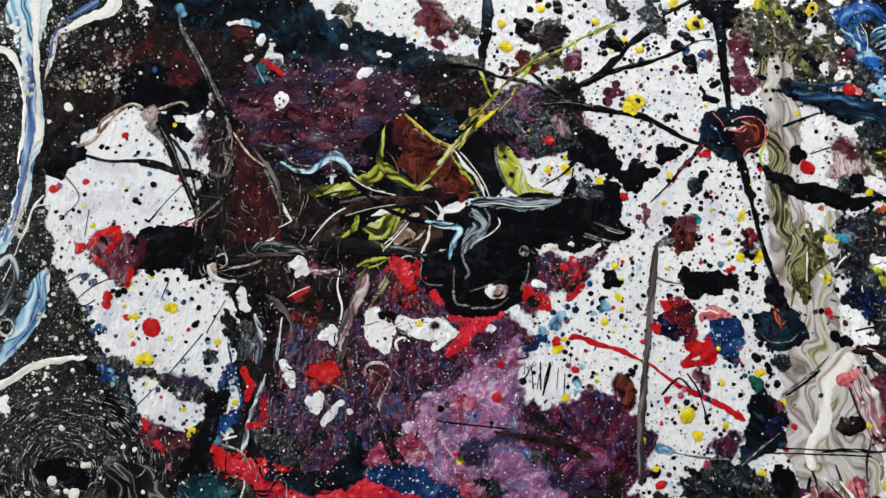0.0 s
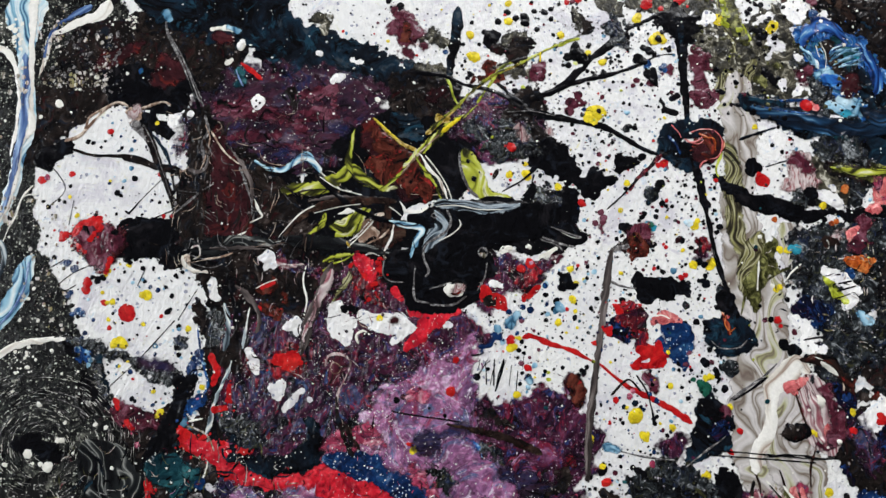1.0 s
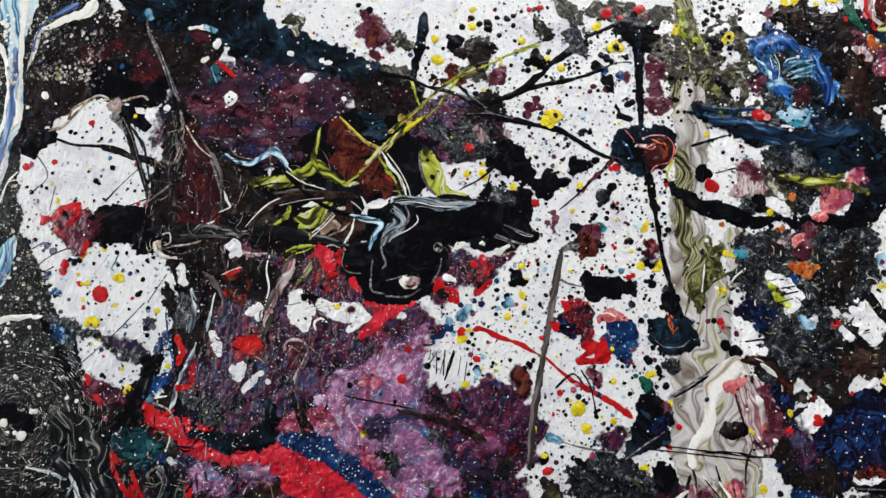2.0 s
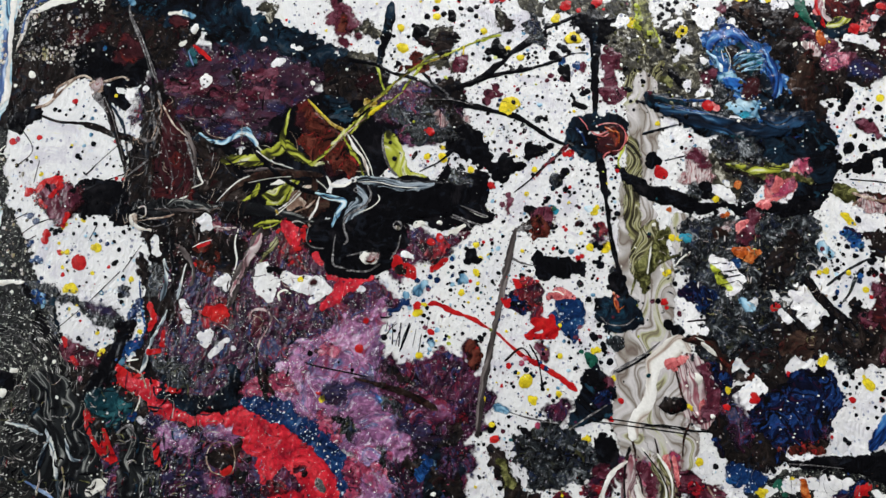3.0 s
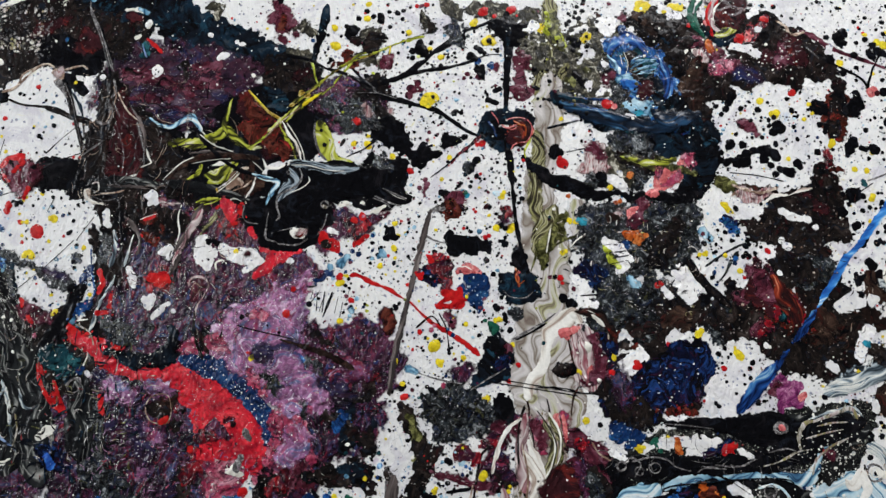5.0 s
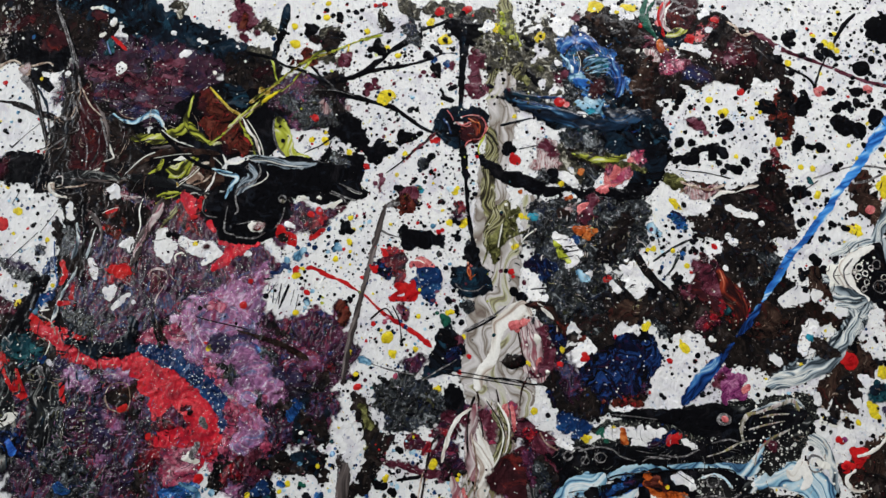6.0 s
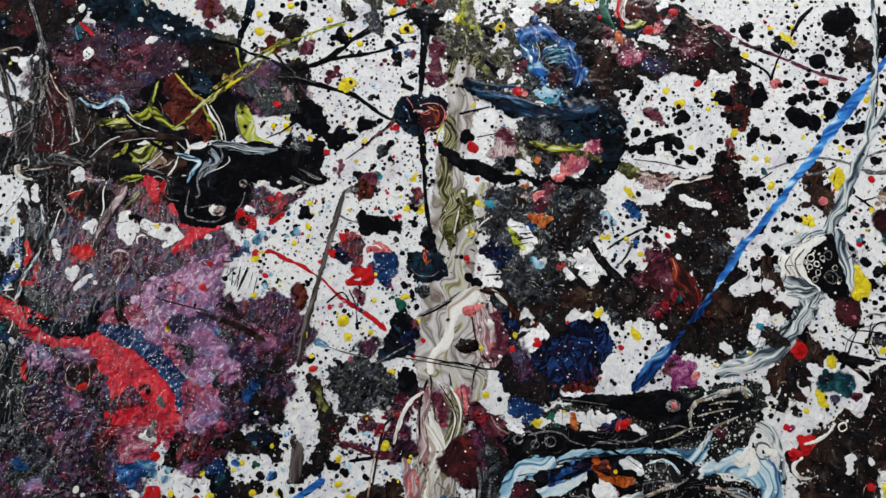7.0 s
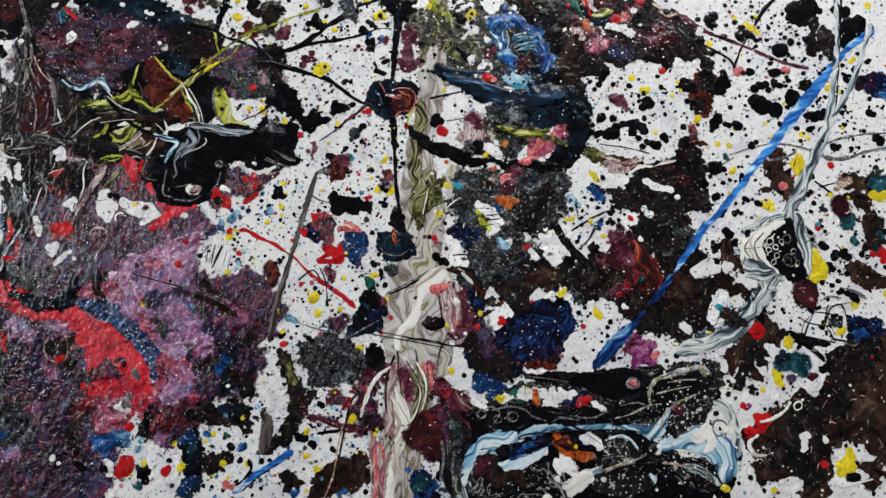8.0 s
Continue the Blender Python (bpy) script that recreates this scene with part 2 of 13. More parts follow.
paint("deepblue", "deep blue", [(0.0, (0.003, 0.003, 0.006)), (0.55, (0.004, 0.005, 0.016)), (0.85, (0.005, 0.010, 0.042)), (1.0, (0.009, 0.03, 0.10))], size=20, warp=18, rough=0.2, bump=0.4, specks=0.05, speck_size=1.4, mixed=(((0.0028, 0.0028, 0.0035), 0.45, 12), ((0.012, 0.04, 0.15), 0.34, 7), ((0.03, 0.008, 0.02), 0.25, 9)))
paint("cobalt", "cobalt blue", [(0.0, (0.00496, 0.0124, 0.0372)), (0.45, (0.0093, 0.0434, 0.161)), (0.75, (0.0225, 0.12, 0.36)), (1.0, (0.35, 0.55, 0.72))], size=14, warp=18, rough=0.2, bump=0.35, mixed=(((0.004, 0.012, 0.04), 0.3, 14), ((0.02, 0.10, 0.16), 0.25, 9), ((0.35, 0.55, 0.7), 0.14, 6)))
paint("azure", "streaked azure blue", [(0.0, (0.02, 0.08, 0.34)), (0.4, (0.04, 0.21, 0.6)), (0.7, (0.12, 0.40, 0.78)), (0.85, (0.5, 0.66, 0.80)), (1.0, (0.7, 0.78, 0.82))], size=7, warp=3, rough=0.26, bump=0.2, detail=3, stretch=(9, 0.8), turn=-50)
paint("sky", "pale blue and white", [(0.0, (0.02, 0.07, 0.13)), (0.1, (0.10, 0.24, 0.36)), (0.35, (0.32, 0.52, 0.64)), (0.6, (0.52, 0.68, 0.75)), (0.85, (0.80, 0.81, 0.78)), (1.0, (0.34, 0.5, 0.6))], size=26, warp=22, bands=4, rough=0.24, bump=0.08, detail=2, mottle=0.1)
paint("milkblue", "blue-edged milky white", [(0.0, (0.04, 0.10, 0.18)), (0.18, (0.20, 0.34, 0.44)), (0.4, (0.55, 0.66, 0.70)), (0.7, (0.78, 0.80, 0.76)), (0.88, (0.40, 0.55, 0.63)), (1.0, (0.7, 0.74, 0.70))], size=30, warp=22, bands=3.0, rough=0.26, bump=0.08, detail=2, mottle=0.1)
paint("teal", "dark teal", [(0.0, (0.00372, 0.0124, 0.0186)), (0.5, (0.00744, 0.0372, 0.0496)), (1.0, (0.0375, 0.15, 0.165))], size=14, specks=0.08, rough=0.2, bump=0.3)
paint("green", "green", [(0.0, (0.00496, 0.0372, 0.0248)), (1.0, (0.015, 0.12, 0.075))], size=8, rough=0.3)
paint("turquoise", "turquoise", [(0.0, (0.0075, 0.112, 0.18)), (1.0, (0.04, 0.36, 0.48))], size=8, rough=0.3)
paint("indigo", "dark indigo", [(0.0, (0.010, 0.008, 0.014)), (0.35, (0.030, 0.014, 0.027)), (0.6, (0.022, 0.018, 0.055)), (0.8, (0.042, 0.032, 0.062)), (1.0, (0.12, 0.085, 0.115))], size=24, warp=18, stretch=(1.7, 1), specks=0.11, speck_size=1.1, rough=0.15, bump=0.45, deep=1.4, relief=2.0, mixed=(((0.014, 0.02, 0.07), 0.32, 18), ((0.0028, 0.0028, 0.0035), 0.3, 10)), spec=0.36)
paint("purple", "mottled purple white-speckled", [(0.0, (0.010, 0.008, 0.014)), (0.35, (0.030, 0.014, 0.027)), (0.6, (0.052, 0.019, 0.032)), (0.8, (0.042, 0.032, 0.062)), (1.0, (0.12, 0.085, 0.115))], size=24, warp=18, stretch=(1.7, 1), specks=0.11, speck_size=1.1, rough=0.15, bump=0.45, deep=1.4, relief=2.0, mixed=(((0.014, 0.02, 0.07), 0.32, 18), ((0.085, 0.016, 0.03), 0.24, 14), ((0.0028, 0.0028, 0.0035), 0.3, 10)), spec=0.22)
paint("plum", "dark plum white-speckled", [(0.0, (0.006, 0.003, 0.007)), (0.45, (0.028, 0.008, 0.021)), (0.8, (0.075, 0.015, 0.040)), (1.0, (0.14, 0.045, 0.10))], size=17, warp=16, specks=0.13, speck_size=1.2, speck_colour=(0.42, 0.34, 0.40), rough=0.16, bump=0.85, deep=1.7, relief=2.0, spec=0.3, mixed=(((0.006, 0.005, 0.008), 0.28, 16), ((0.16, 0.014, 0.035), 0.3, 9), ((0.02, 0.034, 0.12), 0.25, 7), ((0.24, 0.10, 0.19), 0.22, 6)))
paint("lilac", "lilac pink speckled", [(0.0, (0.10, 0.045, 0.11)), (0.4, (0.22, 0.085, 0.19)), (0.7, (0.38, 0.16, 0.30)), (1.0, (0.52, 0.38, 0.50))], size=22, warp=18, specks=0.12, speck_size=1.3, rough=0.16, bump=0.85, deep=1.7, relief=2.0, spec=0.36, mixed=(((0.10, 0.12, 0.24), 0.3, 14), ((0.30, 0.05, 0.11), 0.28, 11), ((0.05, 0.025, 0.05), 0.18, 7), ((0.55, 0.46, 0.56), 0.26, 5)))
paint("mud", "streaky dark mixed", [(0.0, (0.006, 0.005, 0.010)), (0.4, (0.020, 0.009, 0.022)), (0.62, (0.075, 0.016, 0.042)), (0.8, (0.025, 0.038, 0.095)), (1.0, (0.11, 0.075, 0.11))], size=13, warp=12, stretch=(0.9, 1.4), speck_colour=(0.36, 0.33, 0.36), specks=0.09, speck_size=1.2, rough=0.16, bump=0.85, deep=1.7, relief=2.0, spec=0.3, mixed=(((0.005, 0.005, 0.007), 0.42, 10), ((0.025, 0.05, 0.14), 0.24, 8), ((0.24, 0.018, 0.035), 0.22, 7), ((0.24, 0.15, 0.22), 0.09, 4)))
paint("moss", "dark mottled olive-grey", [(0.0, K), (0.4, (0.0186, 0.0174, 0.0124)), (0.7, (0.075, 0.0675, 0.045)), (1.0, (0.5, 0.48, 0.4))], size=7, warp=9, rough=0.34, bump=0.6)
paint("slate", "slate grey-black mottled", [(0.0, K), (0.45, (0.0112, 0.0136, 0.0161)), (0.72, (0.031, 0.0372, 0.0403)), (1.0, (0.3, 0.32, 0.33))], size=8, warp=10, speck_colour=(0.36, 0.33, 0.36), specks=0.08, speck_size=1.4, rough=0.19, bump=1.0, deep=1.7, relief=2.0, mixed=(((0.0028, 0.0028, 0.0035), 0.42, 10), ((0.012, 0.02, 0.05), 0.25, 9), ((0.16, 0.17, 0.17), 0.12, 4), ((0.05, 0.05, 0.02), 0.2, 7)), spec=0.22)
paint("red", "bright red", [(0.0, (0.27, 0.006, 0.009)), (0.5, (0.465, 0.009, 0.0112)), (1.0, (0.495, 0.0225, 0.0188))], size=10, rough=0.3, bump=0.25)
paint("crimson", "crimson and black speckled", [(0.0, (0.008, 0.003, 0.004)), (0.4, (0.05, 0.006, 0.012)), (0.65, (0.20, 0.007, 0.014)), (1.0, (0.42, 0.012, 0.02))], size=16, warp=14, specks=0.1, speck_size=1.2, speck_colour=(0.6, 0.4, 0.4), rough=0.19, bump=1.0, deep=1.7, relief=2.0, spec=0.36, mixed=(((0.0028, 0.0028, 0.0035), 0.42, 11), ((0.035, 0.006, 0.02), 0.35, 9), ((0.42, 0.012, 0.016), 0.18, 7)))
paint("scarlet", "scarlet pink white-flecked", [(0.0, (0.26, 0.008, 0.02)), (0.5, (0.58, 0.014, 0.028)), (0.85, (0.66, 0.035, 0.05)), (1.0, (0.64, 0.06, 0.08))], size=20, warp=14, specks=0.06, speck_size=1.2, speck_colour=(0.7, 0.5, 0.5), rough=0.13, bump=0.85, deep=1.7, relief=2.0, spec=0.2, mixed=(((0.10, 0.008, 0.018), 0.2, 9), ((0.5, 0.12, 0.14), 0.12, 10), ((0.10, 0.08, 0.08), 0.08, 5)))
paint("rose", "rose pink streaked", [(0.0, (0.2, 0.014, 0.045)), (0.5, (0.40, 0.055, 0.11)), (1.0, (0.6, 0.3, 0.36))], size=12, rough=0.13, bump=0.85, deep=1.7, relief=2.0, specks=0.08, spec=0.36, mixed=(((0.06, 0.012, 0.03), 0.35, 8), ((0.10, 0.06, 0.12), 0.25, 9)))
paint("pink", "coral pink", [(0.0, (0.3, 0.0375, 0.045)), (0.6, (0.62, 0.16, 0.16)), (1.0, (0.7, 0.4, 0.36))], size=8, rough=0.3, bump=0.4)
paint("orange", "orange and rust", [(0.0, (0.0744, 0.0124, 0.00744)), (0.5, (0.413, 0.075, 0.009)), (1.0, (0.75, 0.32, 0.1))], size=9, rough=0.3, bump=0.4)
paint("magenta", "magenta purple", [(0.0, (0.0372, 0.0062, 0.031)), (0.5, (0.195, 0.03, 0.12)), (1.0, (0.5, 0.22, 0.36))], size=10, rough=0.3, bump=0.5, specks=0.1)
paint("yellow", "bright yellow", [(0.0, (0.55, 0.4, 0.012)), (1.0, (0.8, 0.66, 0.03))], size=8, rough=0.35, bump=0.3)
paint("olive", "yellow-green", [(0.0, (0.05, 0.06, 0.009)), (0.45, (0.33, 0.37, 0.028)), (0.8, (0.54, 0.60, 0.10)), (1.0, (0.68, 0.68, 0.4))], size=15, warp=12, rough=0.28, bump=0.1, detail=3)
paint("olivedark", "dark olive", [(0.0, (0.00868, 0.00868, 0.00496)), (0.5, (0.0434, 0.0434, 0.0124)), (1.0, (0.28, 0.28, 0.1))], size=9, warp=12, rough=0.3, bump=0.4)
paint("gold", "ochre gold", [(0.0, (0.0744, 0.0372, 0.0062)), (0.5, (0.4, 0.27, 0.03)), (1.0, (0.7, 0.58, 0.3))], size=5, rough=0.28, bump=0.3)
paint("stone", "grey, beige and olive marbled", [(0.0, (0.03, 0.025, 0.02)), (0.14, (0.22, 0.20, 0.14)), (0.4, (0.46, 0.43, 0.40)), (0.6, (0.60, 0.56, 0.54)), (0.8, (0.24, 0.16, 0.15)), (1.0, (0.22, 0.21, 0.07))], size=22, warp=20, bands=7, stretch=(0.6, 2.4), detail=2.6, rough=0.32, bump=0.2, mottle=0.15, mixed=(((0.10, 0.06, 0.05), 0.14, 5), ((0.66, 0.63, 0.58), 0.25, 9), ((0.24, 0.23, 0.07), 0.15, 10)))
paint("bark", "olive-brown marbled", [(0.0, (0.015, 0.012, 0.008)), (0.3, (0.08, 0.065, 0.035)), (0.6, (0.24, 0.21, 0.13)), (0.8, (0.56, 0.52, 0.42)), (1.0, (0.10, 0.09, 0.04))], size=15, warp=18, bands=6, stretch=(0.6, 2.0), detail=3, rough=0.34, bump=0.4, mixed=(((0.012, 0.01, 0.008), 0.3, 6), ((0.5, 0.47, 0.4), 0.2, 5)))
paint("rosymarble", "pink-grey marbled", [(0.0, (0.05, 0.035, 0.035)), (0.2, (0.26, 0.18, 0.17)), (0.5, (0.44, 0.33, 0.33)), (0.75, (0.58, 0.52, 0.50)), (1.0, (0.28, 0.08, 0.09))], size=18, warp=20, bands=6, stretch=(0.6, 2.0), detail=2.6, rough=0.3, bump=0.15, mottle=0.15, mixed=(((0.09, 0.02, 0.025), 0.32, 8), ((0.03, 0.02, 0.02), 0.14, 4), ((0.6, 0.56, 0.54), 0.2, 7)))
paint("greymarble", "grey, white and black marbled", [(0.0, (0.008, 0.01, 0.012)), (0.3, (0.03, 0.04, 0.05)), (0.5, (0.20, 0.24, 0.27)), (0.7, (0.62, 0.63, 0.60)), (0.85, (0.35, 0.40, 0.42)), (1.0, (0.02, 0.025, 0.03))], size=24, warp=26, bands=9, detail=2.0, rough=0.26, bump=0.1, mottle=0.12)
paint("darkmarble", "black with grey veins", [(0.0, K), (0.7, (0.007, 0.008, 0.009)), (0.84, (0.03, 0.034, 0.036)), (0.93, (0.16, 0.17, 0.16)), (1.0, (0.36, 0.37, 0.34))], size=26, warp=26, bands=9, detail=2.2, specks=0.2, speck_size=1.4, rough=0.24, bump=0.12)
paint("cells", "black with white cells", [(0.0, K), (1.0, (0.0186, 0.0186, 0.0186))], size=20, specks=0.6, speck_size=2.7, speck_colour=(0.5, 0.51, 0.47), cells=0.35, rough=0.26, bump=0.2)
paint("tan", "tan and brown marbled", [(0.0, (0.0248, 0.0124, 0.00868)), (0.4, (0.12, 0.0675, 0.045)), (0.75, (0.255, 0.165, 0.12)), (1.0, (0.65, 0.55, 0.45))], size=12, warp=16, bands=2.4, detail=3, rough=0.28, bump=0.3)
paint("greythread", "smoky grey", [(0.0, (0.03, 0.027, 0.028)), (0.4, (0.08, 0.074, 0.076)), (0.7, (0.20, 0.19, 0.19)), (1.0, (0.5, 0.49, 0.47))], size=5, rough=0.22, bump=0.2)
paint("dark_floor", "dark wood", [(0.2, (0.05, 0.035, 0.025)), (0.8, (0.09, 0.06, 0.04))], size=60, stretch=(8, 1), rough=0.5, bump=0.15)
paint("window_white", "white gloss", [(0.2, (0.74, 0.73, 0.71)), (0.8, (0.8, 0.79, 0.77))], size=300, rough=0.4, bump=0.05, relief=6)
paint("coldblue", "cold grey-blue", [(0.0, (0.06, 0.11, 0.28)), (0.6, (0.14, 0.22, 0.42)), (1.0, (0.34, 0.44, 0.58))], size=14, rough=0.28, bump=0.15)
paint("smoke", "black with blue-grey smoke", [(0.0, K), (0.35, (0.008, 0.010, 0.013)), (0.6, (0.016, 0.020, 0.026)), (0.8, (0.07, 0.09, 0.115)), (0.92, (0.30, 0.36, 0.41)), (1.0, (0.03, 0.035, 0.04))], size=14, warp=24, bands=6, detail=2.6, rough=0.2, bump=0.08, mottle=0.15)
paint("ultramarine", "deep streaked blue", [(0.0, (0.006, 0.02, 0.10)), (0.45, (0.015, 0.07, 0.34)), (0.75, (0.05, 0.20, 0.6)), (1.0, (0.45, 0.6, 0.75))], size=7, warp=4, rough=0.25, bump=0.3, stretch=(6, 0.8), turn=-50)


def flowing(name, says, stops, long=60.0, wide=4.0, bands=3.0, shear=0.0, wobble=0.6, rough=0.24, spec=0.25, bump=0.16, rim_width=1.0):
    """A paint of several colours that ran together: its streaks follow the flow kept on the mesh (mm along and across the run).
    long, wide: the size of a streak; shear: how far the streaks lean across the run; wobble: how far they wander."""
    m = bpy.data.materials.new(name)
    m.use_nodes = True
    nt = m.node_tree
    bsdf = nt.nodes["Principled BSDF"]
    where = nt.nodes.new("ShaderNodeTexCoord").outputs["Object"]
    flow = nt.nodes.new("ShaderNodeAttribute")
    flow.attribute_name = "flow"
    cut = nt.nodes.new("ShaderNodeSeparateXYZ")
    nt.links.new(flow.outputs["Vector"], cut.inputs[0])
    drift = node(nt, "ShaderNodeTexNoise", Scale=1000 / 20, Detail=1.0, Roughness=0.45)
    nt.links.new(where, drift.inputs["Vector"])
    stray = math_node(nt, "MULTIPLY", math_node(nt, "SUBTRACT", drift.outputs["Fac"], 0.5), wobble * 5.0)
    lean = math_node(nt, "MULTIPLY", cut.outputs[1], shear)
    along = math_node(nt, "DIVIDE", math_node(nt, "ADD", cut.outputs[0], lean), long)
    across = math_node(nt, "ADD", math_node(nt, "DIVIDE", cut.outputs[1], wide), stray)
    at = nt.nodes.new("ShaderNodeCombineXYZ")
    nt.links.new(along, at.inputs[0])
    nt.links.new(across, at.inputs[1])
    nt.links.new(cut.outputs[2], at.inputs[2])
    stir = node(nt, "ShaderNodeTexNoise", Scale=1.0, Detail=1.8, Roughness=0.42)
    nt.links.new(at.outputs[0], stir.inputs["Vector"])
    fac = math_node(nt, "PINGPONG", math_node(nt, "MULTIPLY", stir.outputs["Fac"], bands * 2.0), 1.0)
    ramp = nt.nodes.new("ShaderNodeValToRGB")
    els = ramp.color_ramp.elements
    while len(els) < len(stops):
        els.new(0.5)
    for el, (place, c) in zip(els, stops):
        el.position, el.color = place, (*c, 1)
    nt.links.new(fac, ramp.inputs[0])
    grain = node(nt, "ShaderNodeTexNoise", Scale=1000 / 2.2, Detail=4.0, Roughness=0.7)
    nt.links.new(where, grain.inputs["Vector"])
    vary = nt.nodes.new("ShaderNodeHueSaturation")
    tone = math_node(nt, "ADD", math_node(nt, "MULTIPLY", grain.outputs["Fac"], 0.5), 0.75)
    nt.links.new(tone, vary.inputs["Value"])
    nt.links.new(ramp.outputs[0], vary.inputs["Color"])
    nt.links.new(vary.outputs[0], bsdf.inputs["Base Color"])
    nt.links.new(math_node(nt, "ADD", math_node(nt, "MULTIPLY", stir.outputs["Fac"], 0.24), rough - 0.12), bsdf.inputs["Roughness"])
    bsdf.inputs["Specular IOR Level"].default_value = spec
    bumped = nt.nodes.new("ShaderNodeBump")
    bumped.inputs["Strength"].default_value = bump
    bumped.inputs["Distance"].default_value = 0.0007
    nt.links.new(math_node(nt, "ADD", math_node(nt, "MULTIPLY", fac, 0.2), grain.outputs["Fac"]), bumped.inputs["Height"])
    nt.links.new(bumped.outputs[0], bsdf.inputs["Normal"])
    rim = nt.nodes.new("ShaderNodeAttribute")
    rim.attribute_name = "rim"
    tear = math_node(nt, "MULTIPLY", math_node(nt, "SUBTRACT", grain.outputs["Fac"], 0.5), 2.0)
    nt.links.new(math_node(nt, "MULTIPLY", math_node(nt, "ADD", rim.outputs["Fac"], tear), 3.0), bsdf.inputs["Alpha"])
    MATS[name], SAYS[name], RUNS_OUT[name] = m, says, rim_width


RUNS_OUT = {}
flowing("columnflow", "beige, lilac-grey and olive marbled", [(0.0, (0.16, 0.12, 0.10)), (0.10, (0.30, 0.27, 0.23)), (0.28, (0.45, 0.42, 0.40)), (0.5, (0.62, 0.59, 0.57)), (0.68, (0.50, 0.46, 0.46)), (0.80, (0.54, 0.53, 0.42)), (0.93, (0.34, 0.33, 0.17)), (1.0, (0.15, 0.12, 0.09))], long=60, wide=7.0, bands=2.2, wobble=1.0, rim_width=3.0)
flowing("oliveflow", "olive and dark brown marbled", [(0.0, (0.012, 0.011, 0.008)), (0.25, (0.06, 0.05, 0.03)), (0.5, (0.24, 0.23, 0.09)), (0.7, (0.42, 0.40, 0.26)), (0.85, (0.11, 0.10, 0.04)), (1.0, (0.02, 0.016, 0.012))], long=34, wide=4.0, bands=3.4, wobble=0.9, rim_width=3.0)
flowing("pinkflow", "rose, grey and cream marbled", [(0.0, (0.06, 0.04, 0.04)), (0.15, (0.26, 0.15, 0.16)), (0.4, (0.45, 0.36, 0.36)), (0.6, (0.66, 0.60, 0.57)), (0.8, (0.34, 0.20, 0.21)), (1.0, (0.24, 0.06, 0.08))], long=40, wide=4.5, bands=2.6, wobble=0.8, rim_width=2.0)
flowing("creamflow", "cream white streaked", [(0.0, (0.34, 0.25, 0.20)), (0.12, (0.62, 0.57, 0.50)), (0.4, (0.80, 0.78, 0.72)), (1.0, (0.84, 0.82, 0.77))], long=60, wide=5.0, bands=1.6, rim_width=0.6)
flowing("milkflow", "pale blue and milky white streaked", [(0.0, (0.012, 0.03, 0.07)), (0.10, (0.06, 0.16, 0.28)), (0.3, (0.25, 0.46, 0.58)), (0.55, (0.52, 0.68, 0.74)), (0.8, (0.76, 0.79, 0.77)), (1.0, (0.42, 0.58, 0.66))], long=70, wide=6.0, bands=2.4, wobble=0.8, rim_width=0.7)
flowing("boneflow", "black, grey and white streaked", [(0.0, (0.012, 0.017, 0.022)), (0.18, (0.07, 0.095, 0.115)), (0.42, (0.34, 0.40, 0.43)), (0.66, (0.66, 0.68, 0.65)), (0.84, (0.74, 0.74, 0.68)), (0.94, (0.25, 0.33, 0.38)), (1.0, (0.05, 0.07, 0.09))], long=50, wide=4.2, bands=2.4, wobble=0.8, rim_width=0.9)
flowing("nightflow", "blue-black with dim blue streaks", [(0.0, (0.003, 0.005, 0.010)), (0.4, (0.006, 0.016, 0.034)), (0.7, (0.012, 0.04, 0.09)), (0.92, (0.03, 0.09, 0.17)), (1.0, (0.10, 0.20, 0.30))], long=30, wide=5.0, bands=2.0, wobble=0.8, rim_width=2.0)
flowing("blackflow", "glossy black with thin grey lines", [(0.0, (0.003, 0.003, 0.004)), (0.5, (0.007, 0.008, 0.009)), (0.84, (0.018, 0.020, 0.021)), (0.94, (0.12, 0.125, 0.12)), (1.0, (0.34, 0.34, 0.31))], long=60, wide=7.0, bands=3.6, wobble=0.7, rim_width=1.5)
flowing("azureflow", "azure blue twisted streaks", [(0.0, (0.012, 0.06, 0.26)), (0.3, (0.03, 0.17, 0.52)), (0.55, (0.07, 0.30, 0.70)), (0.75, (0.30, 0.55, 0.78)), (0.9, (0.68, 0.78, 0.80)), (1.0, (0.10, 0.32, 0.66))], long=10, wide=11.0, bands=1.8, shear=1.3, wobble=0.15, rim_width=0.5)
flowing("deepflow", "ultramarine with pale streaks", [(0.0, (0.003, 0.006, 0.025)), (0.35, (0.008, 0.035, 0.15)), (0.6, (0.02, 0.09, 0.32)), (0.9, (0.06, 0.20, 0.42)), (1.0, (0.35, 0.52, 0.64))], long=24, wide=4.0, bands=2.2, shear=1.0, wobble=0.8, rim_width=2.0)
flowing("limeflow", "lime, olive and cream streaked", [(0.0, (0.012, 0.012, 0.006)), (0.16, (0.06, 0.062, 0.012)), (0.28, (0.26, 0.28, 0.03)), (0.55, (0.42, 0.45, 0.05)), (0.75, (0.52, 0.54, 0.14)), (0.88, (0.66, 0.65, 0.45)), (1.0, (0.20, 0.20, 0.05))], long=26, wide=4.5, bands=2.2, wobble=1.2, rim_width=1.8)
flowing("smokeflow", "black with blue-grey smoke", [(0.0, (0.004, 0.005, 0.006)), (0.3, (0.02, 0.025, 0.03)), (0.5, (0.06, 0.08, 0.10)), (0.72, (0.17, 0.215, 0.25)), (0.86, (0.42, 0.47, 0.50)), (1.0, (0.12, 0.16, 0.20))], long=30, wide=2.6, bands=3.2, wobble=1.2, rim_width=2.0)
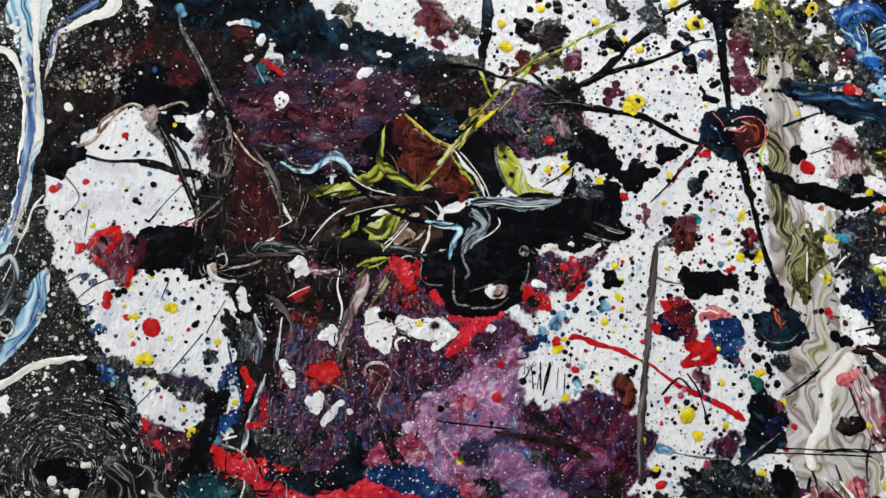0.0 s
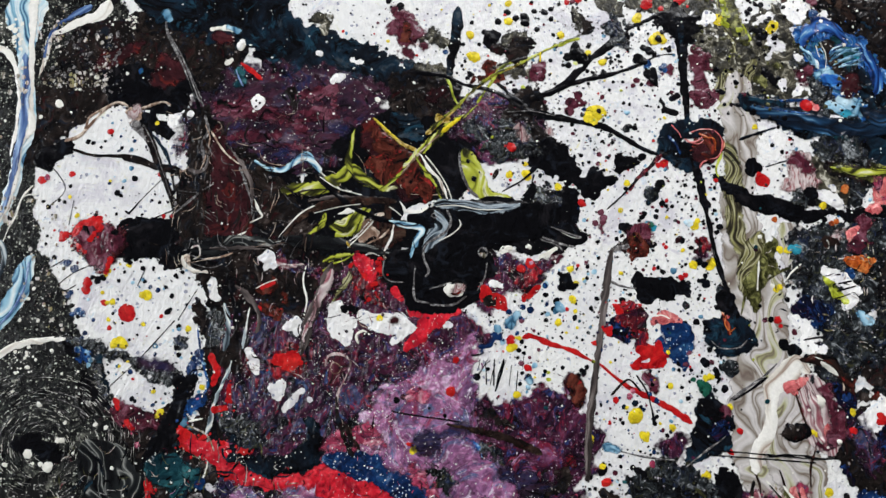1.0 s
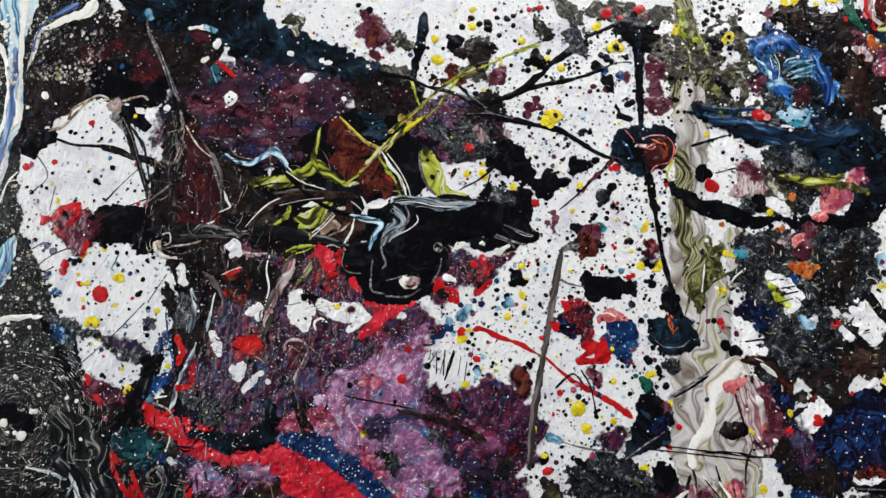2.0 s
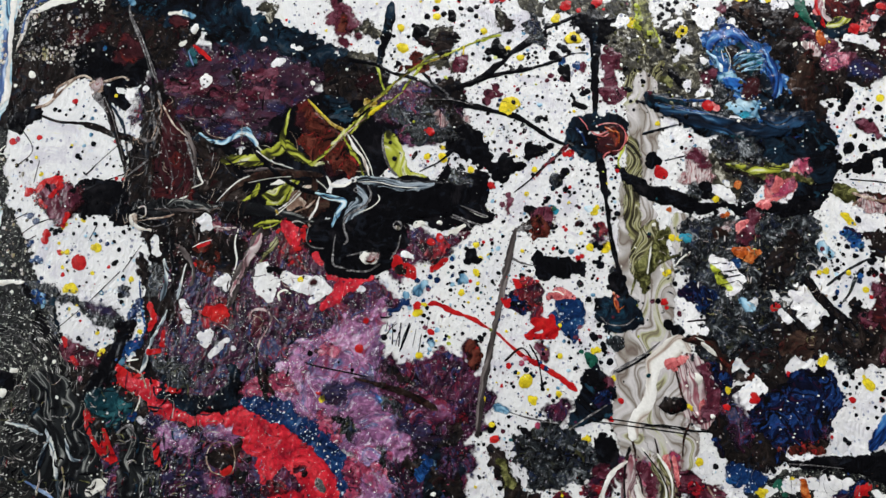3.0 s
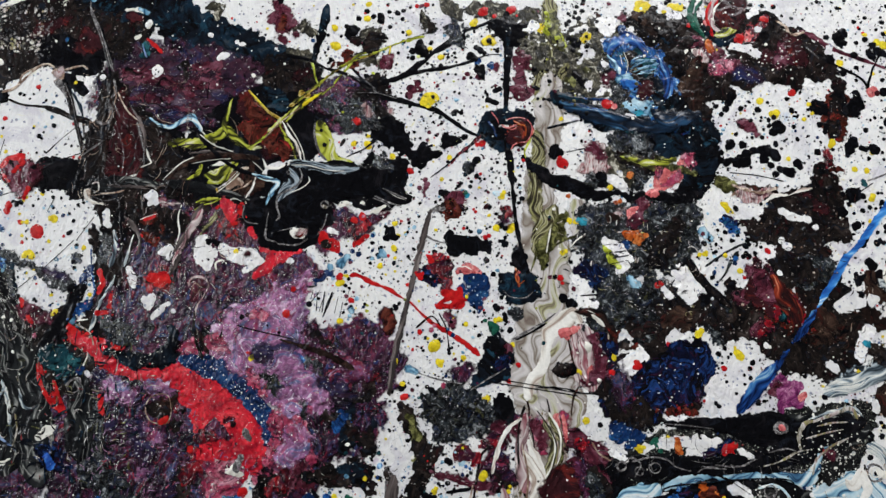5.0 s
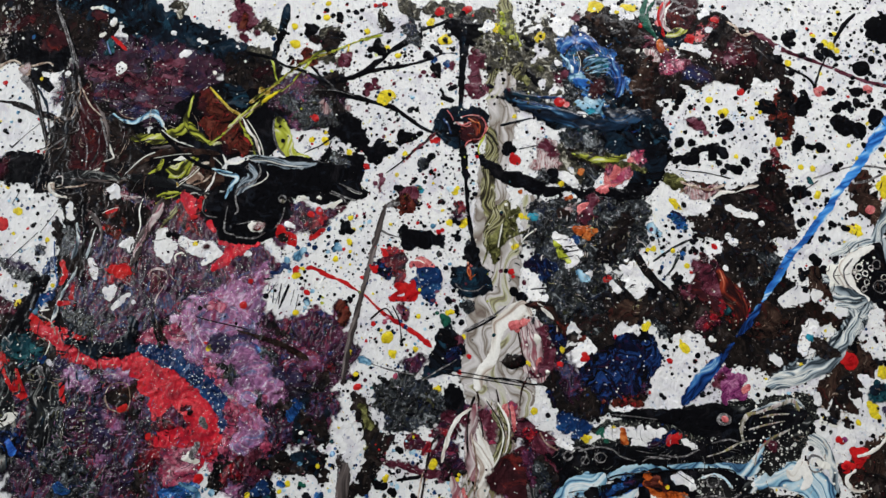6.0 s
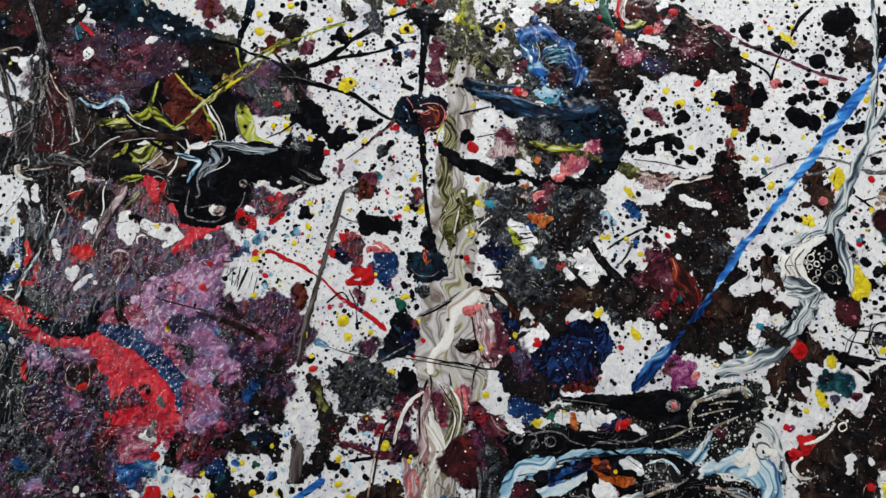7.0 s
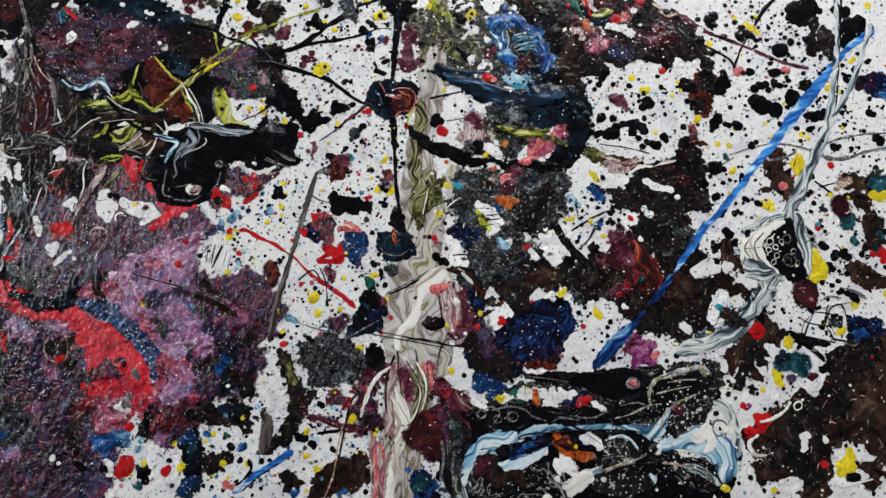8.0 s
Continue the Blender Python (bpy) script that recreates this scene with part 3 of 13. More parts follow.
flowing("barkflow", "brown-grey streaked", [(0.0, (0.02, 0.016, 0.016)), (0.4, (0.055, 0.045, 0.043)), (0.75, (0.11, 0.09, 0.085)), (1.0, (0.22, 0.19, 0.18))], long=30, wide=2.5, bands=1.6, rim_width=0.8)
flowing("steelflow", "steel blue streaked", [(0.0, (0.015, 0.03, 0.10)), (0.3, (0.07, 0.13, 0.30)), (0.6, (0.22, 0.33, 0.52)), (0.85, (0.5, 0.6, 0.68)), (1.0, (0.12, 0.2, 0.38))], long=40, wide=3.0, bands=1.6, wobble=0.5, rim_width=1.2)
flowing("redflow", "dark red and orange-rimmed", [(0.0, (0.010, 0.005, 0.006)), (0.4, (0.06, 0.010, 0.008)), (0.7, (0.24, 0.03, 0.015)), (0.9, (0.55, 0.16, 0.08)), (1.0, (0.70, 0.45, 0.30))], long=20, wide=4.0, bands=2.2, wobble=0.9, rim_width=0.6)
CALLED.update(nightflow="dim_blue", barkflow="brown_grey", smokeflow="smoky_black", steelflow="steel_blue", limeflow="streaked_lime", columnflow="marbled_beige", oliveflow="marbled_olive", pinkflow="marbled_pink", creamflow="streaked_cream", milkflow="milky_blue", boneflow="streaked_grey",
              blackflow="lined_black", azureflow="azure_blue", deepflow="ultramarine", redflow="dark_red")


# ---- the room ----
def box_into(bm, lo, hi, bevel=0.0):
    got = bmesh.ops.create_cube(bm, size=1.0)
    for v in got["verts"]:
        v.co = Vector([lo[k] + (hi[k] - lo[k]) * (v.co[k] + 0.5) for k in range(3)])
    if bevel:
        edges = list({e for v in got["verts"] for e in v.link_edges})
        bmesh.ops.bevel(bm, geom=edges, offset=bevel, segments=2, affect="EDGES", profile=0.6)


def part(name, bm, material, parent=None, label=""):
    data = bpy.data.meshes.new(name)
    bm.to_mesh(data)
    bm.free()
    data.materials.append(MATS[material])
    ob = new(name, data)
    ob.parent = parent
    return tagged(ob, label)


def boxes(name, material, parent, *pairs, bevel=0.0, label=""):
    bm = bmesh.new()
    for lo, hi in pairs:
        box_into(bm, lo, hi, bevel)
    return part(name, bm, material, parent, label)


def structure(ob, label, category):
    return tagged(ob, label, category, kind="structure")


structure(boxes("floor", "dark_floor", None, ((-2.4, -3.2, -0.1), (2.8, 0.2, 0.0))), "worn oak floor of the gallery room", "floor")
structure(boxes("ceiling", "wall_paint", None, ((-2.4, -3.2, 2.7), (2.8, 0.2, 2.8))), "dark grey painted flat ceiling", "ceiling")
structure(boxes("wall_north", "wall_paint", None, ((-2.4, 0.035, 0.0), (2.8, 0.2, 2.7))), "dark grey painted wall behind the painting", "wall")
structure(boxes("wall_south", "wall_paint", None, ((-2.4, -3.2, 0.0), (2.8, -3.0, 2.7))), "dark grey painted plain wall", "wall")
structure(boxes("wall_east", "wall_paint", None, ((2.6, -3.0, 0.0), (2.8, 0.035, 2.7))), "dark grey painted plain wall", "wall")
structure(boxes("wall_west", "wall_paint", None, ((-2.4, -3.0, 0.0), (-2.2, -1.55, 2.7)), ((-2.4, -0.15, 0.0), (-2.2, 0.035, 2.7)),
                ((-2.4, -1.55, 0.0), (-2.2, -0.15, 0.92)), ((-2.4, -1.55, 2.32), (-2.2, -0.15, 2.7))), "dark grey painted wall with a window opening", "wall")
window = structure(new("window_1"), "white wooden window that lets daylight in", "window")
boxes("window_frame", "window_white", window, ((-2.36, -1.55, 0.92), (-2.3, -1.49, 2.32)), ((-2.36, -0.21, 0.92), (-2.3, -0.15, 2.32)),
      ((-2.36, -1.49, 0.92), (-2.3, -0.21, 0.98)), ((-2.36, -1.49, 2.26), (-2.3, -0.21, 2.32)), bevel=0.004)
boxes("window_sill", "window_white", window, ((-2.3, -1.6, 0.9), (-2.14, -0.1, 0.918)), bevel=0.004)
ceiling_light = tagged(new("ceiling_light"), "flat white rectangular ceiling panel light", "ceiling light")
boxes("frame", "window_white", ceiling_light, ((-0.17, -1.17, 2.66), (1.07, -1.14, 2.7)), ((-0.17, -0.56, 2.66), (1.07, -0.53, 2.7)),
      ((-0.17, -1.14, 2.66), (-0.14, -0.56, 2.7)), ((1.04, -1.14, 2.66), (1.07, -0.56, 2.7)), bevel=0.003)
boxes("diffuser", "window_white", ceiling_light, ((-0.139, -1.139, 2.672), (1.039, -0.561, 2.698)))

# ---- the painting: millimetres on its face, u to the right and v up from the world's (0, 0, 1.5) ----
U0, V0, U1, V1, STEP = -360, -290, 660, 290, 0.5
painting = tagged(new("abstract_painting"), "abstract drip painting, poured black, red and blue on white canvas", "painting")
painting.location = (0, 0, 1.5)
bm = bmesh.new()
box_into(bm, (U0 / 1000, 0.0, V0 / 1000), (U1 / 1000, 0.003, V1 / 1000), 0.0008)
part("canvas", bm, "gesso", painting, "white primed canvas with a rough grain")
for lo, hi in (((U0 + 2, V0 + 2), (U1 - 2, V0 + 45)), ((U0 + 2, V1 - 45), (U1 - 2, V1 - 2)),
               ((U0 + 2, V0 + 46), (U0 + 45, V1 - 46)), ((U1 - 45, V0 + 46), (U1 - 2, V1 - 46))):
    boxes("stretcher_bar", "floorboard", painting, ((lo[0] / 1000, 0.0032, lo[1] / 1000), (hi[0] / 1000, 0.034, hi[1] / 1000)), bevel=0.002)

COLS, ROWS_ = int((U1 - U0) / STEP) + 1, int((V1 - V0) / STEP) + 1
LAID = np.zeros((ROWS_, COLS))  # the thickness of all paint so far, in mm
TABLES = [np.random.RandomState(k).rand(128, 128) for k in range(8)]


def lumps(x, y, size, seed, octaves=3):
    """Smooth random values from -1 to 1 that change over size millimetres."""
    total, weight = 0.0, 0.0
    for octave in range(octaves):
        sx, sy = x / size * 2 ** octave + seed * 7.31, y / size * 2 ** octave + seed * 3.77
        ix, iy = np.floor(sx).astype(int), np.floor(sy).astype(int)
        fx, fy = sx - ix, sy - iy
        fx, fy = fx * fx * (3 - 2 * fx), fy * fy * (3 - 2 * fy)
        t = TABLES[(seed + octave) % 8]
        a, b = t[iy % 128, ix % 128], t[iy % 128, (ix + 1) % 128]
        c, d = t[(iy + 1) % 128, ix % 128], t[(iy + 1) % 128, (ix + 1) % 128]
        total = total + ((a + (b - a) * fx) * (1 - fy) + (c + (d - c) * fx) * fy - 0.5) * 2 * 0.55 ** octave
        weight += 0.55 ** octave
    return total / weight * 1.6


def laid_at(u, v):
    """The paint's thickness at places of the face."""
    x = np.clip((u - U0) / STEP, 0, COLS - 1.001)
    y = np.clip((v - V0) / STEP, 0, ROWS_ - 1.001)
    i, j = x.astype(int), y.astype(int)
    fx, fy = x - i, y - j
    return (LAID[j, i] * (1 - fx) + LAID[j, i + 1] * fx) * (1 - fy) + (LAID[j + 1, i] * (1 - fx) + LAID[j + 1, i + 1] * fx) * fy


def film(name, u, v, h, faces, material, parent=painting, label="", kind="", rim=None, flow=None):
    """One mesh of paint from places on the face, heights and faces (an array of corners)."""
    data = bpy.data.meshes.new(name)
    n, (m, corners) = len(u), faces.shape
    data.vertices.add(n)
    data.vertices.foreach_set("co", np.stack([u, -h, v], 1).astype(np.float32).ravel() / 1000)
    data.loops.add(m * corners)
    data.loops.foreach_set("vertex_index", faces.astype(np.int32).ravel())
    data.polygons.add(m)
    data.polygons.foreach_set("loop_start", np.arange(0, m * corners, corners, dtype=np.int32))
    data.update(calc_edges=True)
    data.polygons.foreach_set("use_smooth", np.ones(len(data.polygons), dtype=bool))
    body = data.attributes.new("rim", "FLOAT", "POINT")
    body.data.foreach_set("value", (np.ones(n) if rim is None else rim).astype(np.float32))
    if flow is not None:
        data.attributes.new("flow", "FLOAT_VECTOR", "POINT").data.foreach_set("vector", flow.astype(np.float32).ravel())
    data.materials.append(MATS[material])
    ob = new(name, data)
    ob.parent = parent
    return tagged(ob, label, kind=kind)


def lay(u, v, h):
    """Keeps the height of a finished strip or drop, so that later paint lies over it."""
    i = np.clip(np.rint((u - U0) / STEP).astype(int), 0, COLS - 1).ravel()
    j = np.clip(np.rint((v - V0) / STEP).astype(int), 0, ROWS_ - 1).ravel()
    np.maximum.at(LAID, (j, i), h.ravel())


def finer(grid, rows, cols):
    """A grid of values drawn finer by straight steps between its rows and columns."""
    y, x = np.linspace(0, grid.shape[0] - 1, rows), np.linspace(0, grid.shape[1] - 1, cols)
    j, i = np.minimum(y.astype(int), grid.shape[0] - 2), np.minimum(x.astype(int), grid.shape[1] - 2)
    fy, fx = (y - j)[:, None], (x - i)[None]
    a, b, c, d = grid[np.ix_(j, i)], grid[np.ix_(j, i + 1)], grid[np.ix_(j + 1, i)], grid[np.ix_(j + 1, i + 1)]
    return (a * (1 - fx) + b * fx) * (1 - fy) + (c * (1 - fx) + d * fx) * fy


COUNT = [0]
# paints that dried in ridges, and how high, in mm
RIDGED = {"plum": 0.26, "lilac": 0.26, "mud": 0.34, "rose": 0.22, "scarlet": 0.15, "purple": 0.13, "navy": 0.12, "slate": 0.26, "crimson": 0.2}
# how far the rims of a paint break up, in mm; thin and stirred paints fray most
FRAY = {"plum": 2.6, "lilac": 2.6, "purple": 2.2, "umber": 2.5, "mud": 2.6, "slate": 2.6, "moss": 2.6, "inkblue": 1.2, "crimson": 2.4, "wine": 2.4,
        "rust": 2.2, "soot": 1.1, "maroon": 1.4, "brown": 2.2, "cobalt": 1.6, "navy": 1.2, "white": 1.0, "rose": 2.4, "scarlet": 0.9, "teal": 1.6, "deepblue": 2.6,
        "milkblue": 0.5, "cream": 0.4, "azure": 0.5, "sky": 0.6, "olive": 0.5, "gold": 0.5, "sootspeck": 1.5}
SMALL = {}
# paints that were flung down and left small splashes round their pools
SPLASHED = {"umber": 1.0, "brown": 1.0, "soot": 1.2, "inkblue": 1.0, "deepblue": 1.0, "plum": 0.8, "mud": 0.6, "wine": 1.2, "crimson": 1.2, "maroon": 0.8, "slate": 1.0, "red": 1.0, "navy": 1.0, "rust": 1.0, "cobalt": 0.8}
SPLASH_RNG = np.random.RandomState(77)


def pieces(cells):
    """Numbers the separate pieces of a map of cells, by its runs along each row."""
    root, runs, last = [], [], []
    for j, row in enumerate(cells):
        change = np.flatnonzero(np.diff(np.concatenate([[0], row.astype(np.int8), [0]])))
        now = []
        for a, b in zip(change[::2], change[1::2]):
            n = len(root)
            root.append(n)
            for c, d, m in last:
                if c <= b and d >= a:
                    while root[m] != m:
                        m = root[m]
                    r = n
                    while root[r] != r:
                        r = root[r]
                    root[max(m, r)] = min(m, r)
            now.append((a, b, n))
        runs += [(j, a, b, n) for a, b, n in now]
        last = now
    out = np.zeros(cells.shape, dtype=int)
    for j, a, b, n in runs:
        while root[n] != n:
            n = root[n]
        out[j, a:b] = n
    return out


def blob_net(u, v, r, rng):
    """Places, heights and faces of one flattened drop with an uneven rim."""
    n = 12 if r < 1.6 else 20 if r < 3 else 32
    a = np.arange(n) / n * 2 * math.pi
    rim = 1 + rng.uniform(0.02, 0.09) * np.sin(2 * a + rng.uniform(0, 6)) + rng.uniform(0, 0.08) * np.sin(3 * a + 0.0 * a + rng.uniform(0, 6)) + rng.uniform(0, 0.07) * np.sin(5 * a + rng.uniform(0, 6)) + rng.uniform(0.04, 0.24) * (12 / n) * rng.uniform(-1, 1, n)
    long, turn = rng.uniform(1.0, 1.1), rng.uniform(0, math.pi)
    cx, cy = np.cos(a) * rim * r * long, np.sin(a) * rim * r / long
    cx, cy = cx * math.cos(turn) - cy * math.sin(turn), cx * math.sin(turn) + cy * math.cos(turn)
    x = np.concatenate([[u], u + cx * 0.7, u + cx])
    y = np.concatenate([[v], v + cy * 0.7, v + cy])
    tall = min(0.13, r * 0.12)
    h = laid_at(x, y) + 0.12 + np.concatenate([[tall], np.full(n, tall * 0.8), np.zeros(n)])
    k = np.arange(n)
    fan = np.stack([np.zeros(n, int), 1 + k, 1 + (k + 1) % n], 1)
    low = np.stack([1 + k, 1 + n + k, 1 + n + (k + 1) % n], 1)
    low2 = np.stack([1 + k, 1 + n + (k + 1) % n, 1 + (k + 1) % n], 1)
    return x, y, h, np.concatenate([fan, low, low2])


def pour(material, rag, thick, *lines, holes=()):
    """A pool of paint: the union of tapering runs (u, v, radius), its rim made uneven by rag mm, its face raised by thick mm.
    holes: runs that stay bare."""
    COUNT[0] += 1
    seed = COUNT[0]
    flat = np.array([p for line in lines for p in line])
    edge = rag * 1.6 + 1.5 + 0.5 * THIN.get(material, 0.0)
    lo, hi = (flat[:, :2] - flat[:, 2:]).min(0) - edge, (flat[:, :2] + flat[:, 2:]).max(0) + edge
    i0, j0 = max(0, int((lo[0] - U0) / STEP)), max(0, int((lo[1] - V0) / STEP))
    i1, j1 = min(COLS - 1, int((hi[0] - U0) / STEP) + 1), min(ROWS_ - 1, int((hi[1] - V0) / STEP) + 1)
    if i1 - i0 < 2 or j1 - j0 < 2:
        return None
    big = (i1 - i0) * (j1 - j0) > (60000 if material not in RIDGED else 200000)
    x, y = np.meshgrid(U0 + STEP * np.arange(i0, i1 + 1), V0 + STEP * np.arange(j0, j1 + 1))
    wx = x + rag * 0.9 * lumps(x, y, 11.0, seed)
    wy = y + rag * 0.9 * lumps(x, y, 11.0, seed + 3)

    def inside(runs):
        d = np.full(x.shape, 1e9)
        for line in runs:
            pts = list(line) if len(line) > 1 else [line[0], line[0]]
            for (ax, ay, ar), (bx, by, br) in zip(pts[:-1], pts[1:]):
                ex, ey = bx - ax, by - ay
                s = np.clip(((wx - ax) * ex + (wy - ay) * ey) / max(ex * ex + ey * ey, 1e-6), 0, 1)
                d = np.minimum(d, np.hypot(wx - ax - s * ex, wy - ay - s * ey) - ar - s * (br - ar))
        return -d

    f = inside(lines)
    if holes:
        f = np.minimum(f, -inside(holes))
    fray = FRAY.get(material, 0.7)
    f = f + rag * 0.45 * lumps(x, y, 3.6, seed + 5) + fray * (0.5 * lumps(x, y, 5.0, seed + 2) + 0.45 * lumps(x, y, 1.9, seed + 6))
    thin = THIN.get(material, 0.0)
    f = f + 0.4 * thin
    k = 2 if big else 1
    keep = slice(None, None, k)
    g, gx_, gy_ = f[keep, keep], x[keep, keep], y[keep, keep]
    rows, cols = g.shape
    dy, dx = np.gradient(g, STEP * k)
    steep = np.maximum(dx * dx + dy * dy, 0.15)
    move = np.where(g < 0, -g / steep, 0.0)
    reach = STEP * k * 1.3
    mx, my = np.clip(move * dx, -reach, reach), np.clip(move * dy, -reach, reach)
    px, py = gx_ + mx, gy_ + my
    body = np.clip(g, 0, None)
    height = laid_at(px, py) + 0.07 + 0.5 * thick * (1 - np.exp(-body / 0.9)) * (1 + 0.25 * lumps(px, py, 9.0, seed + 1))
    height = height + RIDGED.get(material, 0.05) * (lumps(px, py * 0.6, 3.2, seed + 4) + 0.6) * np.clip(body / 2.0, 0, 1)
    rim = np.clip(body / thin, 0, 1) if thin else np.ones(g.shape)
    index = np.arange(rows * cols).reshape(rows, cols)
    inn = g > 0
    quad = inn[:-1, :-1] | inn[1:, :-1] | inn[:-1, 1:] | inn[1:, 1:]
    faces = np.stack([index[:-1, :-1][quad], index[:-1, 1:][quad], index[1:, 1:][quad], index[1:, :-1][quad]], 1)
    if len(faces) == 0:
        return None
    which = pieces(quad)[quad]
    sizes = np.bincount(which)
    for piece in np.argsort(-sizes):
        if sizes[piece] == 0:
            continue
        used, own = np.unique(faces[which == piece], return_inverse=True)
        own = own.reshape(-1, 4)
        net = px.ravel()[used], py.ravel()[used], height.ravel()[used]
        if sizes[piece] * (STEP * k) ** 2 > 9.0:
            film(CALLED[material] + "_pour", *net, own, material, label=SAYS[material] + " pour", rim=rim.ravel()[used])
        elif sizes[piece] > 4:
            SMALL.setdefault(material, []).append((*net, np.concatenate([own[:, [0, 1, 2]], own[:, [0, 2, 3]]])))
    if material in SPLASHED:
        ring = np.flatnonzero((f < -0.7) & (f > -4.5))
        chance = SPLASHED[material] * 0.011 * np.exp((f.ravel()[ring] + 0.7) / 1.6)
        for n in ring[SPLASH_RNG.rand(len(ring)) < chance]:
            SMALL.setdefault(material, []).append(blob_net(x.ravel()[n], y.ravel()[n], 0.16 + 0.75 * SPLASH_RNG.rand() ** 3, SPLASH_RNG))
    top = np.where(f > -0.3, 0.07 + 0.5 * thick * (1 - np.exp(-np.clip(f, 0, None) / 0.9)) + RIDGED.get(material, 0.05) * (lumps(x, y * 0.6, 3.2, seed + 4) + 0.6) * np.clip(f / 2.0, 0, 1), 0.0)
    LAID[j0:j1 + 1, i0:i1 + 1] += top


def spline(points, step):
    p = np.array(points, dtype=float)
    p = np.vstack([2 * p[0] - p[1], p, 2 * p[-1] - p[-2]])
    out = []
    for a, b, c, d in zip(p[:-3], p[1:-2], p[2:-1], p[3:]):
        n = max(2, int(np.hypot(*(c - b)[:2]) / step))
        for s in np.arange(n) / n:
            out.append(0.5 * (2 * b + (c - a) * s + (2 * a - 5 * b + 4 * c - d) * s * s + (3 * b - a - 3 * c + d) * s ** 3))
    out.append(p[-2])
    return np.array(out)


def drip(material, *points, uneven=0.4, high=0.4):
    """A thrown thread of paint through (u, v, width), with a rounded section and an uneven width."""
    COUNT[0] += 1
    path = spline(points, 0.8)
    n = len(path)
    along = np.gradient(path[:, :2], axis=0)
    along /= np.maximum(np.hypot(along[:, 0], along[:, 1]), 1e-6)[:, None]
    side = np.stack([-along[:, 1], along[:, 0]], 1)
    run = np.arange(n) * 0.8
    width = np.maximum(path[:, 2], 0.15) * 0.5 * (1 + uneven * lumps(run, run * 0.3, 5.0, COUNT[0]))
    sway = 0.12 * path[:, 2] * lumps(run, run * 0.2 + 9, 4.0, COUNT[0] + 2)
    ends = np.minimum(run, run[-1] - run)
    width = width * np.sqrt(np.clip(ends / np.maximum(1.6 * width, 0.3), 0.02, 1.0))
    cut = np.array([-1.0, -0.6, 0.0, 0.6, 1.0])
    across = width[:, None] * cut[None] + sway[:, None]
    u, v = path[:, :1] + side[:, :1] * across, path[:, 1:2] + side[:, 1:] * across
    dome = np.array([0.0, 0.75, 1.0, 0.75, 0.0])[None] * 0.3 * np.minimum(width, high)[:, None]
    h = laid_at(u, v) + 0.1 + dome + (COUNT[0] % 17) * 0.004
    size = (2 * n, max(5, int(2 * width.max() / 0.4) + 2))
    lay(finer(u, *size), finer(v, *size), finer(h, *size))
    index = np.arange(n * 5).reshape(n, 5)
    faces = np.stack([index[:-1, :-1].ravel(), index[1:, :-1].ravel(), index[1:, 1:].ravel(), index[:-1, 1:].ravel()], 1)
    return film(CALLED[material] + "_drip", u.ravel(), v.ravel(), h.ravel(), faces, material, label=SAYS[material] + " thread")


def ribbon(material, *points, uneven=0.22, rag=0.6, high=0.12):
    """A band of paint that ran along (u, v, width): a strip whose rims wander, with the flow kept on it."""
    COUNT[0] += 1
    seed = COUNT[0]
    path = spline(points, 0.7)
    n = len(path)
    along = np.gradient(path[:, :2], axis=0)
    along /= np.maximum(np.hypot(along[:, 0], along[:, 1]), 1e-6)[:, None]
    side = np.stack([-along[:, 1], along[:, 0]], 1)
    run = np.arange(n) * 0.7
    half = np.maximum(path[:, 2], 0.3) * 0.5
    ends = np.clip(np.minimum(run, run[-1] - run) / np.maximum(half, 0.6), 0.03, 1.0) ** 0.5
    k = int(np.clip(path[:, 2].max() / 0.7, 6, 40))
    q = np.linspace(-1, 1, k)
    out = half * ends
    left = out * (1 + uneven * lumps(run, run * 0.1, 9.0, seed)) + rag * lumps(run, run * 0.1 + 5, 3.0, seed + 1)
    right = out * (1 + uneven * lumps(run, run * 0.1 + 40, 9.0, seed + 2)) + rag * lumps(run, run * 0.1 + 50, 3.0, seed + 3)
    wide = np.where(q[None] < 0, np.maximum(left, 0.1)[:, None], np.maximum(right, 0.1)[:, None]) * q[None]
    u, v = path[:, :1] + side[:, :1] * wide, path[:, 1:2] + side[:, 1:] * wide
    dome = high * (1 - q ** 4)[None] * np.clip(out, 0, 1)[:, None] + 0.04 * lumps(u, v, 3.0, seed + 4)
    h = laid_at(u, v)
    h = 0.5 * h + 0.5 * np.maximum(h, h.mean(1)[:, None]) + 0.16 + dome
    rim = np.clip((out[:, None] * (1 - np.abs(q))[None] + 0.2) / RUNS_OUT[material], 0, 1) * np.clip(np.minimum(run, run[-1] - run) / RUNS_OUT[material] + 0.2, 0, 1)[:, None]
    flow = np.stack([np.repeat(run[:, None], k, 1), wide, np.full((n, k), seed * 1.37)], 2)
    size = (2 * n, max(6, int(2 * half.max() / 0.35) + 2))
    lay(finer(u, *size), finer(v, *size), finer(h, *size))
    index = np.arange(n * k).reshape(n, k)
    faces = np.stack([index[:-1, :-1].ravel(), index[1:, :-1].ravel(), index[1:, 1:].ravel(), index[:-1, 1:].ravel()], 1)
    return film(CALLED[material] + "_run", u.ravel(), v.ravel(), h.ravel(), faces, material, label=SAYS[material] + " run", rim=rim.ravel(), flow=flow.reshape(-1, 3))


DROP_RNG = np.random.RandomState(5)
SINGLE = [0]


